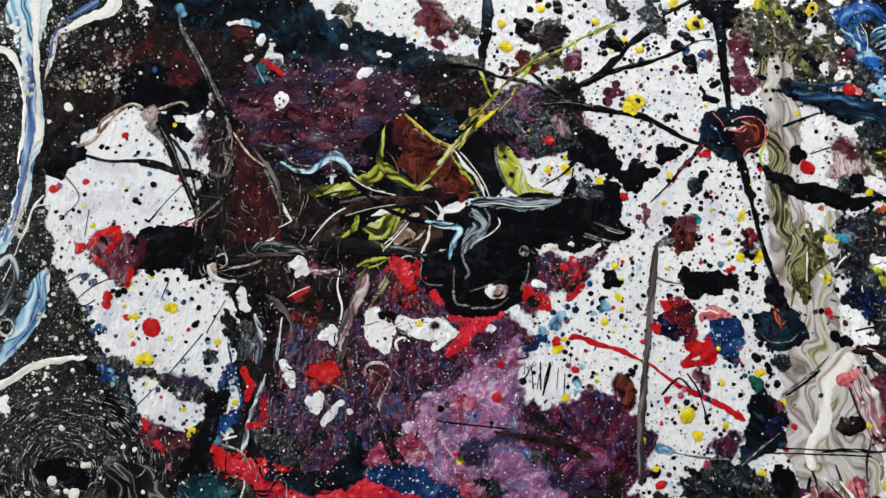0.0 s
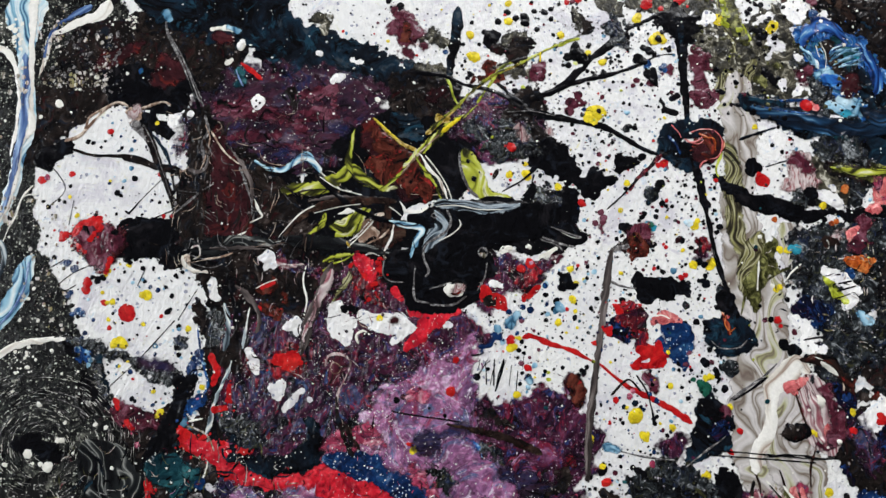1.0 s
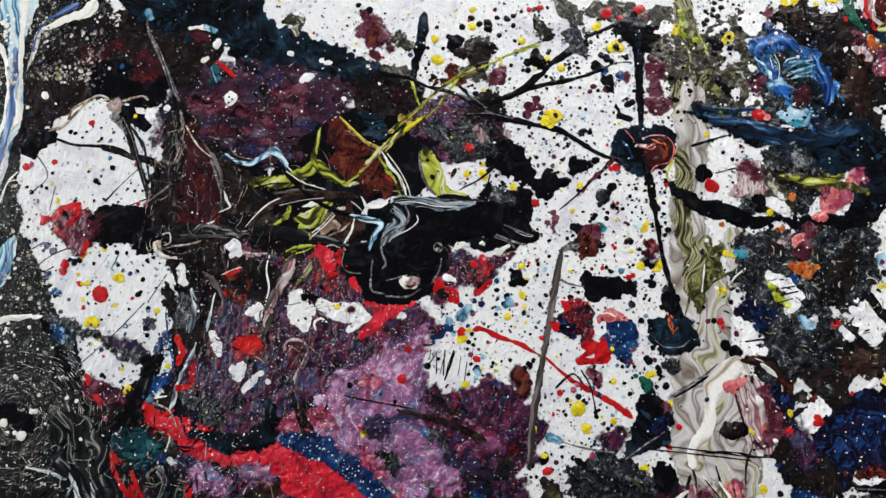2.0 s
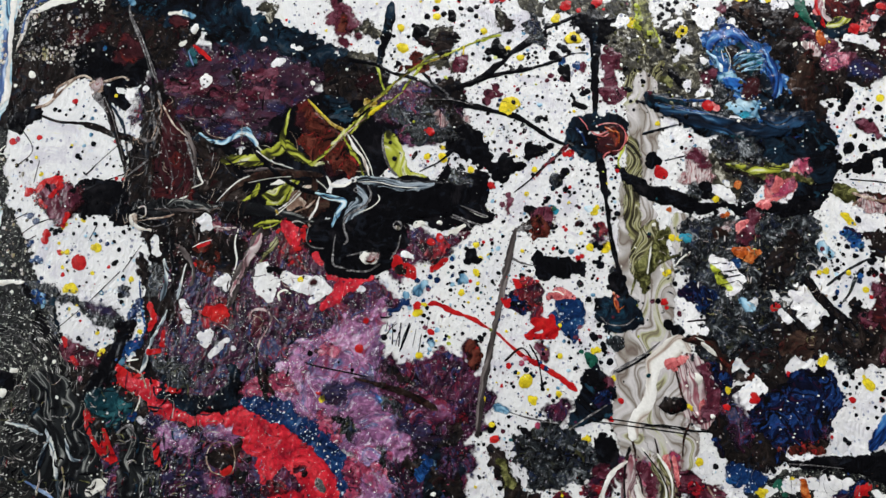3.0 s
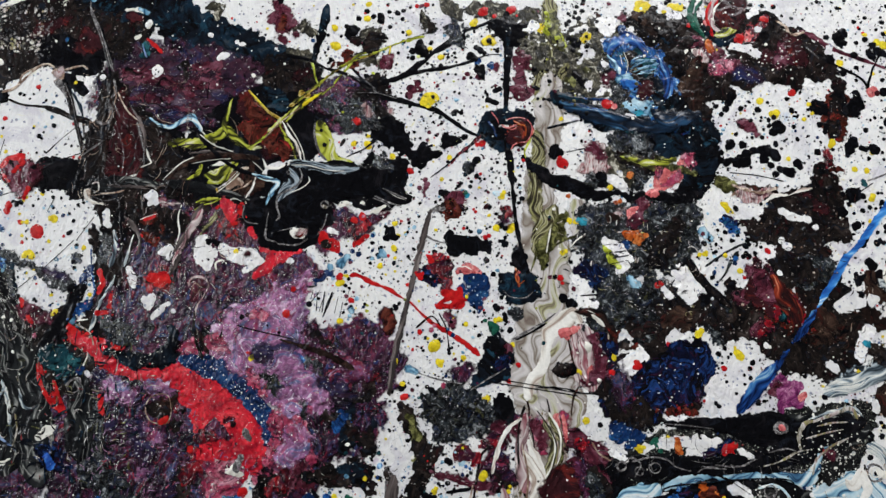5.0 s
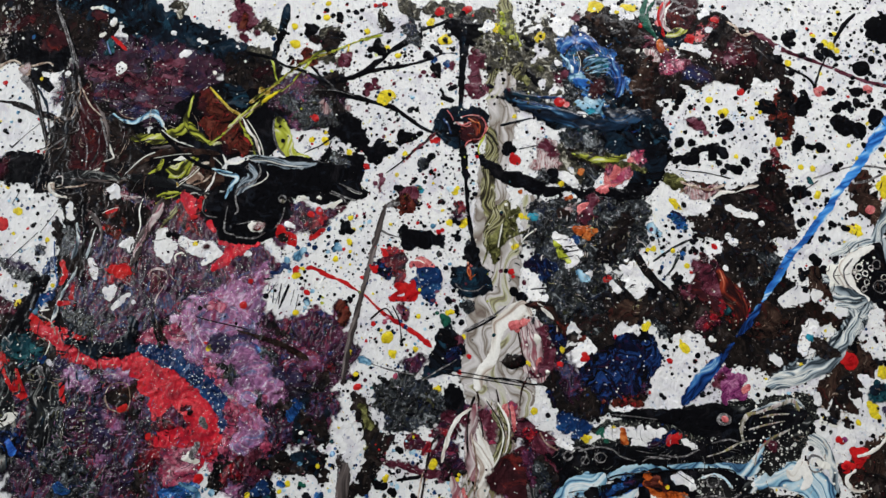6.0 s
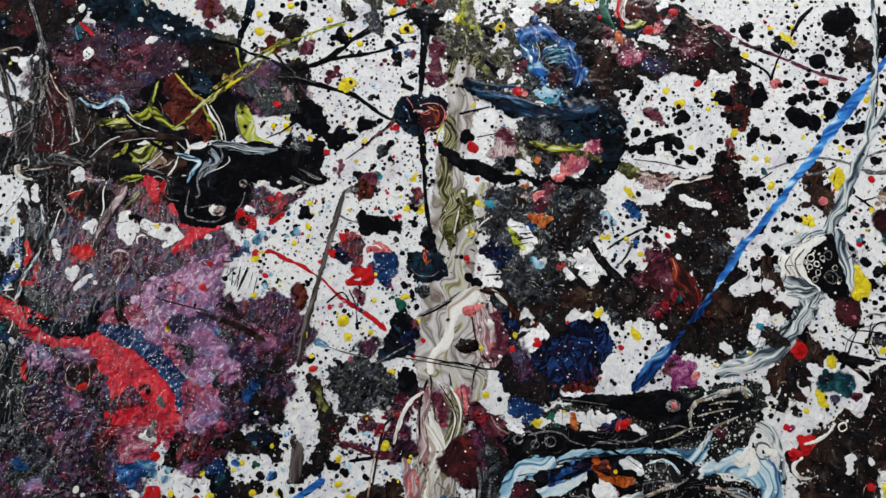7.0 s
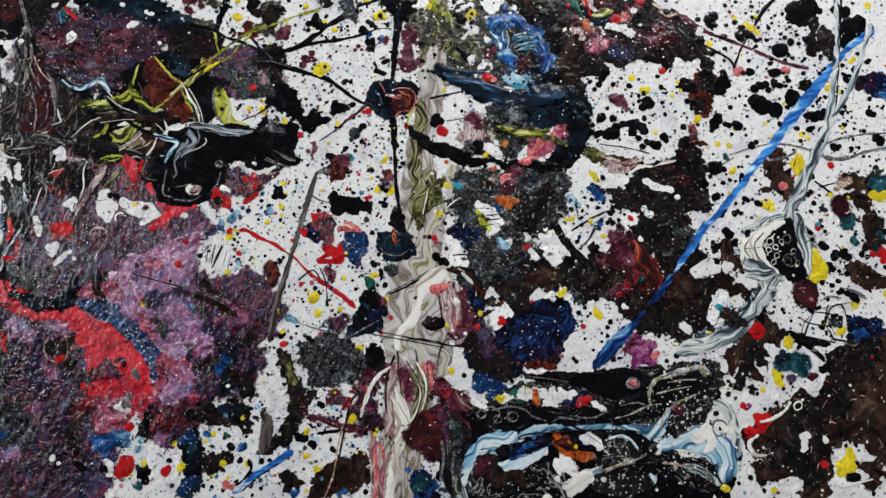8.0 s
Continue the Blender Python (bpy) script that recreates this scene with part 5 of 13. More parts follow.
pour("white", 2, 0.033, [(244.2,-62.4,5.3), (250.8,-53.8,5.3)], [(244.4,-70.1,3)], [(256.7,-54.9,2.3)])
pour("white", 2, 0.033, [(240.1,-45.7,2.3), (241.5,-41.6,3.1), (246.3,-48.7,1.5)])
pour("white", 2, 0.033, [(210.1,-10.5,3.9), (213.9,-15.9,3.5)], [(213.6,-21.9,3.9), (221.8,-24.7,3.1)])
pour("white", 2, 0.033, [(233.7,4.6,2.8), (236.8,-4.9,2.7)], [(243.6,-11.9,3.1)], [(226.8,11.7,2.4)])
pour("white", 2, 0.033, [(274.4,-90.5,4.5), (281.9,-89.4,3.7)], [(291,-86.3,3.7)], [(296.2,-81.8,5.2)])
pour("white", 2, 0.033, [(224.1,-99.4,5.3), (227.3,-95.2,3)], [(226.1,-85.9,2.3)])
pour("white", 2, 0.033, [(293.1,-104.6,7.4), (288,-109.1,4.5), (302.6,-105.1,5.2)])
pour("white", 2, 0.033, [(270.4,-104.1,3), (272.9,-109.3,2.2)], [(243.1,-113.6,3), (247.5,-118.5,3)], [(258,-111.5,3), (261.5,-109.1,2.2)])
pour("white", 2, 0.033, [(303.3,-145.3,5.1), (300.3,-151.1,4.3), (307.4,-148.3,3.6)], [(299,-156.7,2.2)])
pour("white", 2, 0.033, [(393.5,-30.3,6), (396.8,-24.1,4.5), (390.4,-38.4,3.8)])
pour("white", 2, 0.033, [(376.6,-9.5,3.8), (387.6,-4.1,5.4)], [(397.1,-2.8,3.8)])
pour("white", 2, 0.033, [(397.6,-58.2,4.5), (400.9,-52.1,3)], [(400.5,-70.9,3)], [(372.3,-47.7,3), (376.3,-49.9,2.2)])
pour("white", 2, 0.033, [(416,-79.9,3.7), (418.4,-86.9,3.7), (416.9,-101.8,5.8), (422.6,-93.7,3.7)], [(422.3,-64.1,3.3), (426.4,-69.2,2.6)], [(410,-73.3,3)])
pour("white", 2, 0.033, [(434.6,-81,5.1), (436.8,-86.2,2.9)], [(452.4,-71.1,5.2), (460,-75.5,5.1), (465.1,-67.4,2.9)], [(429.1,-81.7,2.2)])
pour("white", 2, 0.033, [(451.3,-140.1,5), (444.1,-141.1,4.3)], [(456.9,-114.2,2.5), (454.8,-109.1,2.2), (457.5,-106.9,1.8)])
pour("white", 2, 0.033, [(477.1,-118.5,3.6), (481.1,-125.1,4.3), (493.7,-126.8,3.6)], [(479.7,-134.2,3.5)], [(469.3,-108.1,2.2)])
pour("white", 2, 0.033, [(434.7,-54.9,3.7), (427.1,-53,2.6)], [(458.6,-51.6,5.2), (462.6,-56.6,3.7)])
pour("white", 2, 0.033, [(478.1,-136.2,4.3), (496,-137.1,2.8)])
pour("inkblue", 4, 0.35, [(183.5,109.7,3.7), (200.4,105.5,6.6), (217.5,99.2,8.2), (236.4,94,6.5), (255.1,89.3,13.8), (272.6,93.7,13.8), (283.6,84.6,11.3)])
pour("cobalt", 4, 0.35, [(217.6,152.9,3.4), (231.5,150.3,8.4), (248.1,148,5.8)], [(222.7,138.3,4.2), (232.1,128.8,5.8), (243.4,119.5,8.3)], [(255.6,136,5.4), (260.3,123.8,5), (254.4,112.4,5.8)], [(269.3,122.8,4.9)], [(262,98.6,9.8)])
pour("teal", 3, 0.3, [(232,146,5), (247.1,139.3,5.8)], [(241.6,134.3,5)])
pour("slate", 3, 0.3, [(227.3,85.7,5.7), (241.7,83.4,8.1), (252.4,77.7,5.7)])
pour("deepblue", 3, 0.3, [(275.4,104.5,8.2), (284.2,97.2,5.7)])
pour("soot", 2, 0.2, [(238.1,129.5,3.3), (248.4,128.7,3.3)], [(247.1,122.1,2.5)])
pour("soot", 3, 0.5, [(168.2,65.4,2.5), (189.4,52.8,5.3), (210.1,48.1,3.6), (242,48.2,2.8), (265.6,50.1,3.6), (280.7,57.4,7.2), (287.7,72.7,8), (284.8,84.8,8.1)])
pour("slate", 3, 0.2, [(223.5,68.5,7.3), (239.8,66.5,8.1), (255.3,70.6,6.5), (229,56.8,5.6)], [(213,56.8,4.8), (241,56.3,4.8)])
pour("moss", 3, 0.15, [(218.5,76.2,4.9), (236.6,59.9,4.8), (225.3,54.2,4)])
pour("white", 1.5, 0.033, [(225.7,57.6,2.8), (235.4,53.5,2.4)], [(230.4,61.1,2)], [(219.7,51.4,2)], [(197.5,81.8,5.7), (202.6,88.8,4.1)])
pour("pink", 3, 0.165, [(258.7,58.6,5.6), (266,64.5,5.6), (272.7,74.9,2.4)], [(253.5,51.8,4)], [(243.5,36.2,3.2), (248.9,41,2.4)])
pour("wine", 3, 0.25, [(243.8,34.2,4.8), (248.9,41,4)], [(273.4,68.8,3.2)])
pour("olivedark", 2, 0.3, [(236.8,74.4,2.4), (251.1,72.1,3.2), (258.7,75.2,2)], [(295.6,65.5,2.4), (303.9,62.5,4.8)])
pour("rosymarble", 3, 0.3, [(212.5,75.4,5.7), (215.6,67.5,6.5), (206.2,62.1,3.2)], [(231.8,34.6,4)])
pour("orange", 2, 0.25, [(239.4,21.5,2.4), (247.3,21.3,3.2)])
pour("greymarble", 2, 0.45, [(416.4,19.3,5.4), (407.6,8.3,6.1), (417.6,1.9,7.6), (429.3,-2.3,6.1)], [(436.5,31.9,5.4), (450.3,23.9,4.6), (454.8,12.8,3.1), (451.7,0.7,2.3)], [(429.5,-6.2,5.3), (422.8,-18.6,6), (412.7,-35.3,5.3), (398.7,-47.9,6), (384.3,-56.3,5.6), (371.8,-63.7,4.5)])
pour("greymarble", 3, 0.4, [(243.9,-148.4,3.7), (240.2,-163.4,4.4), (239.4,-185,5)], [(227.8,-168.8,3.6), (226.6,-186.9,5.8)])
pour("cobalt", 3, 0.35, [(211.3,-171.2,5.8), (214.1,-178,7.3), (221,-173.4,4.4)])
pour("inkblue", 3, 0.3, [(266.2,-147,5.1), (280.5,-141.3,3.6)])
ribbon("blackflow", (268.5,-92.8,3.0), (296.3,-91.6,6.0), (318.7,-92.3,16.3), (340.8,-91.6,23.0), (361.1,-92.1,23.7), (382.9,-89.2,18.5), (397.0,-81.9,5.9))
ribbon("blackflow", (237.3,-123.3,7.4), (262.5,-122.4,16.3), (288.1,-120.0,12.6), (313.5,-114.8,11.8), (338.6,-108.6,14.8), (361.8,-100.4,12.5))
ribbon("blackflow", (322.6,-133.3,14.7), (340.7,-132.7,18.3), (362.6,-133.2,18.3), (385.0,-142.5,18.2), (410.2,-142.6,10.9))
ribbon("blackflow", (221.4,-145.3,7.4), (226.4,-155.3,13.2), (231.3,-165.3,14.6), (235.0,-177.2,14.6))
ribbon("milkflow", (239.4,-171.3,2.9), (240.5,-156.2,7.3), (249.4,-144.0,12.5), (263.6,-138.8,14.7), (269.4,-131.6,6.6))
ribbon("milkflow", (271.2,-134.2,4.4), (285.3,-128.0,7.4), (303.4,-124.5,5.5), (325.0,-120.5,4.4), (344.9,-117.8,5.1), (355.7,-119.9,8.8), (362.0,-116.9,8.8), (365.7,-107.8,3.7), (368.7,-99.5,2.2), (383.3,-89.9,1.5))
ribbon("milkflow", (362.3,-129.0,5.1), (374.5,-123.1,9.5), (387.0,-120.0,18.3), (398.7,-121.9,21.9), (407.3,-131.4,17.5), (406.0,-144.9,5.8))
ribbon("creamflow", (382.4,-116.3,3.7), (387.7,-119.2,7.3), (393.7,-111.9,8.1), (396.5,-120.8,5.8), (392.6,-127.7,2.9))
ribbon("boneflow", (395.3,-94.1,5.2), (405.1,-98.2,7.4), (411.0,-110.7,5.9), (416.4,-127.7,2.9))
ribbon("milkflow", (257.2,-157.2,3.7), (273.0,-150.8,8.8), (284.2,-145.7,5.9), (290.7,-137.3,2.6))
pour("umber", 3, 0.2, [(257.9,158.9,5.5), (265.2,143.0,7.1), (276.8,131.9,6.3), (273.9,119.3,3.9)])
pour("umber", 3, 0.2, [(305.6,153.8,8.7), (326.4,146.6,7.8), (294.9,138.9,7.1), (314.9,133.0,3.9)], [(338.4,141.0,3.9), (343.9,133.4,3.1)])
pour("umber", 2, 0.2, [(372.6,138.7,4.7), (372.0,122.4,5.4), (370.6,105.3,4.2)])
pour("rust", 2, 0.1, [(371.9,116.3,3.5)])
pour("moss", 3, 0.2, [(177.7,158.3,4.0), (188.7,137.7,4.7), (196.0,151.9,4.0)], [(205.7,165.7,3.2), (218.3,158.6,4.0)])
pour("olivedark", 2, 0.1, [(175.2,145.4,2.0)], [(203.2,131.8,2.4)], [(194.4,122.5,3.1)])
pour("umber", 2, 0.1, [(90.1,157.0,3.2), (97.2,149.3,2.8)], [(229.4,147.3,3.2), (236.4,135.6,3.9), (241.8,119.7,3.1)], [(220.8,133.8,2.4)])
pour("brown", 2, 0.1, [(236.8,173.4,4.8), (245.6,163.8,4.0)], [(209.2,170.3,2.4)])
pour("wine", 1.5, 0.1, [(226.9,172.3,2.8)], [(142.3,127.0,3.6)], [(134.0,144.9,2.0)])
pour("white", 1, 0.05, [(212.9,153.8,2.4), (216.2,147.9,1.6)], [(206.1,142.6,2.0)], [(223.6,165.6,2.0)])
ribbon("deepflow", (266.3,-149.9,2.9), (277.7,-143.3,4.0), (289.8,-136.0,4.4), (302.5,-130.7,2.2))
ribbon("boneflow", (303.6,-163.2,6.6), (317.1,-152.2,5.1), (334.5,-144.5,4.4), (352.1,-138.2,4.0), (359.2,-135.5,4.4), (365.1,-128.6,3.7))
ribbon("boneflow", (364.5,-138.6,2.6), (377.4,-137.6,4.4), (392.0,-139.8,5.1), (404.0,-146.6,3.6))
ribbon("milkflow", (358.1,-139.5,3.6), (360.7,-145.5,4.4), (362.7,-151.6,2.2))
ribbon("boneflow", (352.6,-100.5,2.2), (353.9,-89.5,3.0), (362.1,-82.1,2.2), (374.6,-76.5,3.0), (387.3,-73.7,4.5), (392.1,-79.6,2.2))
drip("cream", (326.0,-111.7,0.6), (336.4,-104.5,0.7), (348.4,-102.2,0.7), (352.8,-103.0,0.4))
drip("cream", (265.6,-117.6,0.6), (272.5,-119.3,0.7), (279.1,-122.3,0.7), (291.8,-119.2,0.7), (299.2,-119.6,0.4))
drip("greythread", (252.8,-119.4,1.1), (256.0,-124.0,1.1), (252.0,-128.5,0.7))
drip("cream", (331.6,-112.4,0.4), (342.4,-109.9,0.6), (352.2,-104.6,0.4))
drip("greythread", (406.8,-109.4,1.1), (404.4,-114.3,1.1), (399.1,-115.1,1.1), (396.7,-110.8,1.1), (398.5,-105.9,1.1), (403.5,-106.1,1.1), (406.8,-109.4,1.1))
drip("cream", (404.3,-110.1,0.7), (403.4,-112.5,0.7), (400.7,-112.9,0.7), (398.9,-110.9,0.7), (400.0,-107.8,0.7), (403.1,-108.0,0.7), (404.3,-110.1,0.7))
drops("soot", (401.9,-110.8,1.5))
drops("cream", (367.2,-85.9,0.5), (372.9,-87.3,0.5), (378.3,-91.6,0.5), (371.5,-107.0,0.5), (377.1,-109.9,0.8), (383.0,-105.5,0.5), (385.6,-100.8,0.5), (372.7,-113.3,0.5), (381.1,-114.7,0.5), (333.7,-135.4,0.5), (341.2,-137.9,0.5), (346.4,-134.7,0.8), (351.4,-129.4,0.5), (337.8,-140.9,0.5), (369.1,-145.8,0.5), (381.7,-145.4,0.5), (372.4,-141.8,0.5), (378.3,-148.7,0.8))
drip("greythread", (345.2,-89.5,1.5), (344.0,-92.5,1.5), (340.5,-93.5,1.5), (339.1,-90.3,1.5), (340.2,-87.3,1.5), (343.3,-87.5,1.5), (345.2,-89.5,1.5))
drops("magenta", (342.1,-89.9,1.9))
pour("orange", 2, 0.3, [(302.1,-134.6,4.4), (296.3,-132.9,3.7), (311.9,-138.6,2.9), (317.6,-139.6,2.5)], [(279.9,-104.6,3), (283.4,-102.3,1.9)])
pour("brown", 2, 0.25, [(309.3,-131.7,4.4), (312.6,-127.6,2.9)], [(313.3,-134.8,2.2)])
pour("magenta", 3, 0.3, [(347.8,-68.9,6), (353.1,-64.4,3.8), (342.8,-75.3,3.7)], [(341.5,-62.3,5.3)])
pour("deepblue", 3, 0.3, [(481.5,-29.6,3.7), (489,-32.3,6.7), (496.3,-29.4,3.7)])
pour("teal", 2, 0.3, [(438.9,-61.8,5.2), (449.9,-60.3,5.9), (450.2,-65.8,5.2)])
pour("deepblue", 3, 0.4, [(478.6,137,3.2), (488.3,139,8.8), (498.1,137.4,11.2)])
pour("cobalt", 2, 0.2, [(492.5,131.2,3.2), (500.3,131.4,4.8)])
pour("teal", 2, 0.35, [(495.5,67.6,6.2), (501.2,68.3,7)], [(476,39.2,5.4)])
pour("mud", 4, 0.3, [(-86.2,-106.9,11.4), (-65.1,-109.8,11.3), (-73.8,-120.5,13.3)])
pour("swirl", 4, 0.3, [(-197.1,-92.5,41.2), (-168.7,-93.2,30.8), (-157.7,-115.6,27)], [(-180.4,-144.2,40.1), (-145.2,-147.2,29.9)], [(-141.1,-90.5,20.4), (-132.6,-119.7,20.1)])
pour("mud", 4, 0.35, [(-111.1,-124.2,16.7), (-110.3,-150.2,19.8), (-134,-171.8,19.6)], [(-90.7,-122.2,13.3), (-82.9,-150.6,23), (-60.9,-138.7,19.7)], [(-64.6,-113,13.3)])
pour("teal", 4, 0.3, [(-123,-93.8,8.2), (-115.3,-98.1,7.4), (-123.9,-98.9,6.8)])
pour("umber", 4, 0.3, [(-132.4,-79.6,8.6), (-109.8,-110.9,10.1), (-119.5,-115.1,7.4)], [(-108.5,-97.4,5.4)])
pour("red", 2, 0.165, [(-129.7,-106.2,2), (-126.9,-112.5,2.4), (-120.7,-118.5,1.7), (-114.5,-124.5,2.7), (-110.5,-128.1,2.7)])
pour("mud", 5, 0.35, [(-66.1,-126.3,16.6), (-39.2,-123.6,16.5), (-36.1,-145.9,19.6), (-19.5,-144.2,13)], [(-58.8,-105.9,5.3), (-41.9,-104.2,4.7)])
pour("lilac", 6, 0.35, [(-2.5,-63.8,16.9), (20.9,-58.2,11.5), (27.3,-84.3,20), (39.5,-102.8,16.5)], [(45.6,-128.1,16.3), (37.1,-141.7,16.2)], [(22.8,-104.5,9.9)])
pour("rose", 5, 0.3, [(31.3,-119.9,6.5), (29.8,-136.1,6.5), (25.4,-155.6,7.7), (43.7,-141.1,6.5)])
pour("scarlet", 3, 0.4, [(-113.4,-77.7,2.7), (-102,-83.4,5.4), (-91.9,-87.5,6.8), (-84,-98.4,6.1), (-70.2,-98.7,5.7), (-42.9,-97.1,6), (-25.2,-101,9.3), (-6.3,-115.5,11.9), (10.1,-125.2,14.4), (10.3,-141.2,16.2), (1.6,-151.7,12.9)], [(-16.2,-118.1,9.9), (-10,-140.1,7.2)])
pour("scarlet", 2, 0.3, [(-82.4,-86.6,4.1), (-76.3,-80.9,2.7)])
pour("rose", 3, 0.25, [(-12.1,-149.9,5.8), (-1.3,-155.2,5.2)], [(-38,-82.3,3), (-29.9,-78.2,3), (-18.3,-75.4,5.4), (-11.1,-78,2.7)], [(-6.2,-89.2,1.7), (4.5,-93.1,1.7), (12.2,-100.6,1.3)])
pour("navy", 2, 0.45, [(-39,-88,2.7), (-26.6,-90.5,4.7), (-8.8,-96.1,7.3), (4,-103,7.3), (13.3,-110.3,5.3), (21.3,-120.9,4.3), (25.8,-130.1,3.6), (25.8,-136.5,2.3)])
pour("inkblue", 2, 0.45, [(-67.5,-93.5,4), (-54,-91.5,5.7), (-46.2,-85.4,5), (-43,-76.1,3.7), (-43.2,-69.4,2.7)], [(-85.3,-90.2,3), (-74.4,-93.5,2.7)], [(-87.7,-85.4,2)])
pour("plum", 3, 0.25, [(-4.9,-126.7,7.2), (-14.5,-130.9,4.6)])
pour("greythread", 2, 0.2, [(11.5,-128.9,3.9)], [(7.8,-147.9,2.6), (4.9,-151.4,2.6)])
pour("slate", 4, 0.3, [(18.7,-98.3,4.6), (25.6,-99.3,4), (14.6,-92.1,3.3)])
pour("deepblue", 3, 0.3, [(-114.6,-155.4,5.9), (-112.2,-148.7,3.3)])
pour("cream", 2, 0.165, [(-118.4,-142.9,4), (-114.7,-140.2,2.6)])
drip("soot", (-32,-49.6,1.7), (-28.7,-69.7,2), (-25.3,-79.4,2.7), (-21.7,-86.4,3.4))
pour("mud", 5, 0.3, [(-92.2,-159.1,23), (-79.6,-194.8,26.4), (-65.2,-222.1,22.3), (-33.4,-224.7,25.8), (-3.3,-220.3,14.7)], [(-33.7,-188.2,22.5), (-3.3,-183.8,11.2)])
pour("mud", 4, 0.3, [(46.5,-139.5,19), (58.9,-122.6,19.1), (39.3,-162.9,11.3)])
pour("mud", 6, 0.35, [(-72.8,-156.3,23), (-52.3,-176,22.7), (-32.5,-158.2,15.2), (-19.3,-182.4,18.8), (-45.7,-204.7,22.4), (-7.1,-202.7,18.6)], [(-57.7,-221,18.6), (-10.8,-221.4,18.4)])
pour("mud", 5, 0.3, [(43.6,-124.8,15.3), (53.7,-115.7,15.3), (47.9,-146.8,12.8), (35,-141.1,11.4)], [(69.7,-117.3,15.3), (84.4,-111.4,11.4), (83.9,-130.4,7.6)])
pour("rose", 5, 0.3, [(30.6,-119,10), (45.7,-135.8,9.1), (36.4,-148.4,7.6), (31.7,-164,4.5)])
pour("wine", 4, 0.3, [(34.1,-156.2,6), (56.2,-149.4,6), (35,-141.1,4.5)])
pour("umber", 4, 0.3, [(27.2,-160.9,9.8), (22.9,-169,5.3)], [(-27.1,-164.9,9.1), (-26.9,-183.5,6)], [(29.6,-192,6.7)])
pour("slate", 5, 0.3, [(134.6,-108.2,12.9), (145.4,-102.9,12.9), (129,-97.6,7.6)], [(154.2,-109.2,5.3)])
pour("inkblue", 4, 0.3, [(68.4,-109.9,11.5), (81.2,-115.7,7.6), (71.8,-128.4,4.6)])
pour("rose", 3, 0.25, [(-6.8,-148.9,5.3), (3.9,-153,5.3), (13.1,-149.8,3.8), (-12.1,-160.9,3)], [(-6.8,-167.6,5.3), (7.8,-161.8,3.8)])
pour("cobalt", 4, 0.25, [(-1,-176.1,4.5), (10,-172.7,4.5), (-5.2,-184.1,3.7)])
pour("white", 3, 0.033, [(35.3,-182,8.9), (30.1,-175.4,5.2), (44.3,-188,7.4), (27.6,-201.4,5.2), (49.7,-176.2,5.2)], [(19.5,-180.6,3.7)])
pour("white", 3, 0.033, [(7.3,-197,3.7), (3.9,-190.2,3)], [(14.8,-205,4.4), (21.6,-209.5,5.2)])
pour("white", 2, 0.033, [(8,-209.6,3.7)])
pour("brown", 5, 0.35, [(150.8,-183.5,7.3), (157.7,-178.9,8.8), (167.9,-172,7.3), (175.6,-172.7,5.1)], [(144,-188.1,5.1)])
pour("brown", 3, 0.3, [(120.2,-182.5,2.9), (123,-187.6,2.9)], [(127.3,-179.7,2.9), (130.1,-184.7,3.7)])
pour("umber", 3, 0.25, [(119.3,-155.2,3), (121.2,-143.8,5.2), (123.2,-132.4,5.3), (116.2,-159.4,3.7)], [(109.3,-164,3), (104.3,-168.4,2.2)])
pour("greythread", 2, 0.3, [(101.7,-142.9,3), (103.5,-157.5,3.7), (103.2,-168.6,3)])
pour("umber", 3, 0.25, [(70.3,-182.4,5.2), (80.5,-175.5,4.5), (65.8,-179.4,5.2)], [(54.6,-151.4,5.3), (75.9,-150.3,4.5), (86.9,-146.9,6), (92.3,-155.4,3)], [(80.2,-142.2,3.8)])
pour("red", 2, 0.138, [(151.2,-126.6,3.4), (145.8,-129.2,3), (157.1,-127.6,3)], [(126,-137.6,3)])
pour("wine", 2, 0.25, [(128.5,-141,1.5), (148.1,-143,1.5), (159.7,-143.9,2.2), (167.5,-144.7,3)])
pour("olivedark", 2, 0.3, [(114.3,-114.8,2.7), (118.1,-125.6,3), (116.3,-133.4,2.3)])
pour("white", 2, 0.033, [(106.7,-127.2,5.3), (111.2,-130.3,3.8), (106.8,-138.4,4.5)], [(106.1,-146,3)], [(108.9,-117.5,4.5)])
pour("umber", 3, 0.25, [(105.5,-104.7,4.6), (114.8,-117.8,4.2), (122.5,-128.7,4.5), (120.1,-144,3.7), (113.5,-161.6,3)])
pour("inkblue", 3, 0.25, [(59.9,-198.5,7.4), (57.4,-165.9,5.2), (50.6,-170.6,3.7)], [(83.1,-147.4,5.3), (73,-145.1,3.8)])
pour("plum", 3, 0.3, [(167.3,-118.7,7.5), (165.5,-132,6), (170.4,-138.7,4.5)], [(180.7,-105.5,5.3), (168.8,-103.4,3.8)])
pour("slate", 4, 0.25, [(134,-104.5,11.4), (149.8,-106.1,10.6), (160.6,-100.8,6.8), (132.7,-119.8,4.5)])
pour("wine", 3, 0.2, [(172.7,-129.1,4.5), (170.9,-142.3,4.5)])
pour("umber", 3, 0.2, [(108,-156.8,3), (102.4,-146.5,2.6)], [(132,-127.4,2.3), (124.4,-139.7,3.8)])
pour("teal", 3, 0.2, [(56.9,-173.4,3.4)], [(27.3,-199.6,3)])
pour("olivedark", 2, 0.2, [(109.2,-107.9,2.3), (117.2,-120.1,2.3)])
drip("wine", (183.4,-97.6,1.1), (167.3,-118.7,1.5), (158.3,-134.9,1.9), (155.5,-153.7,1.5))
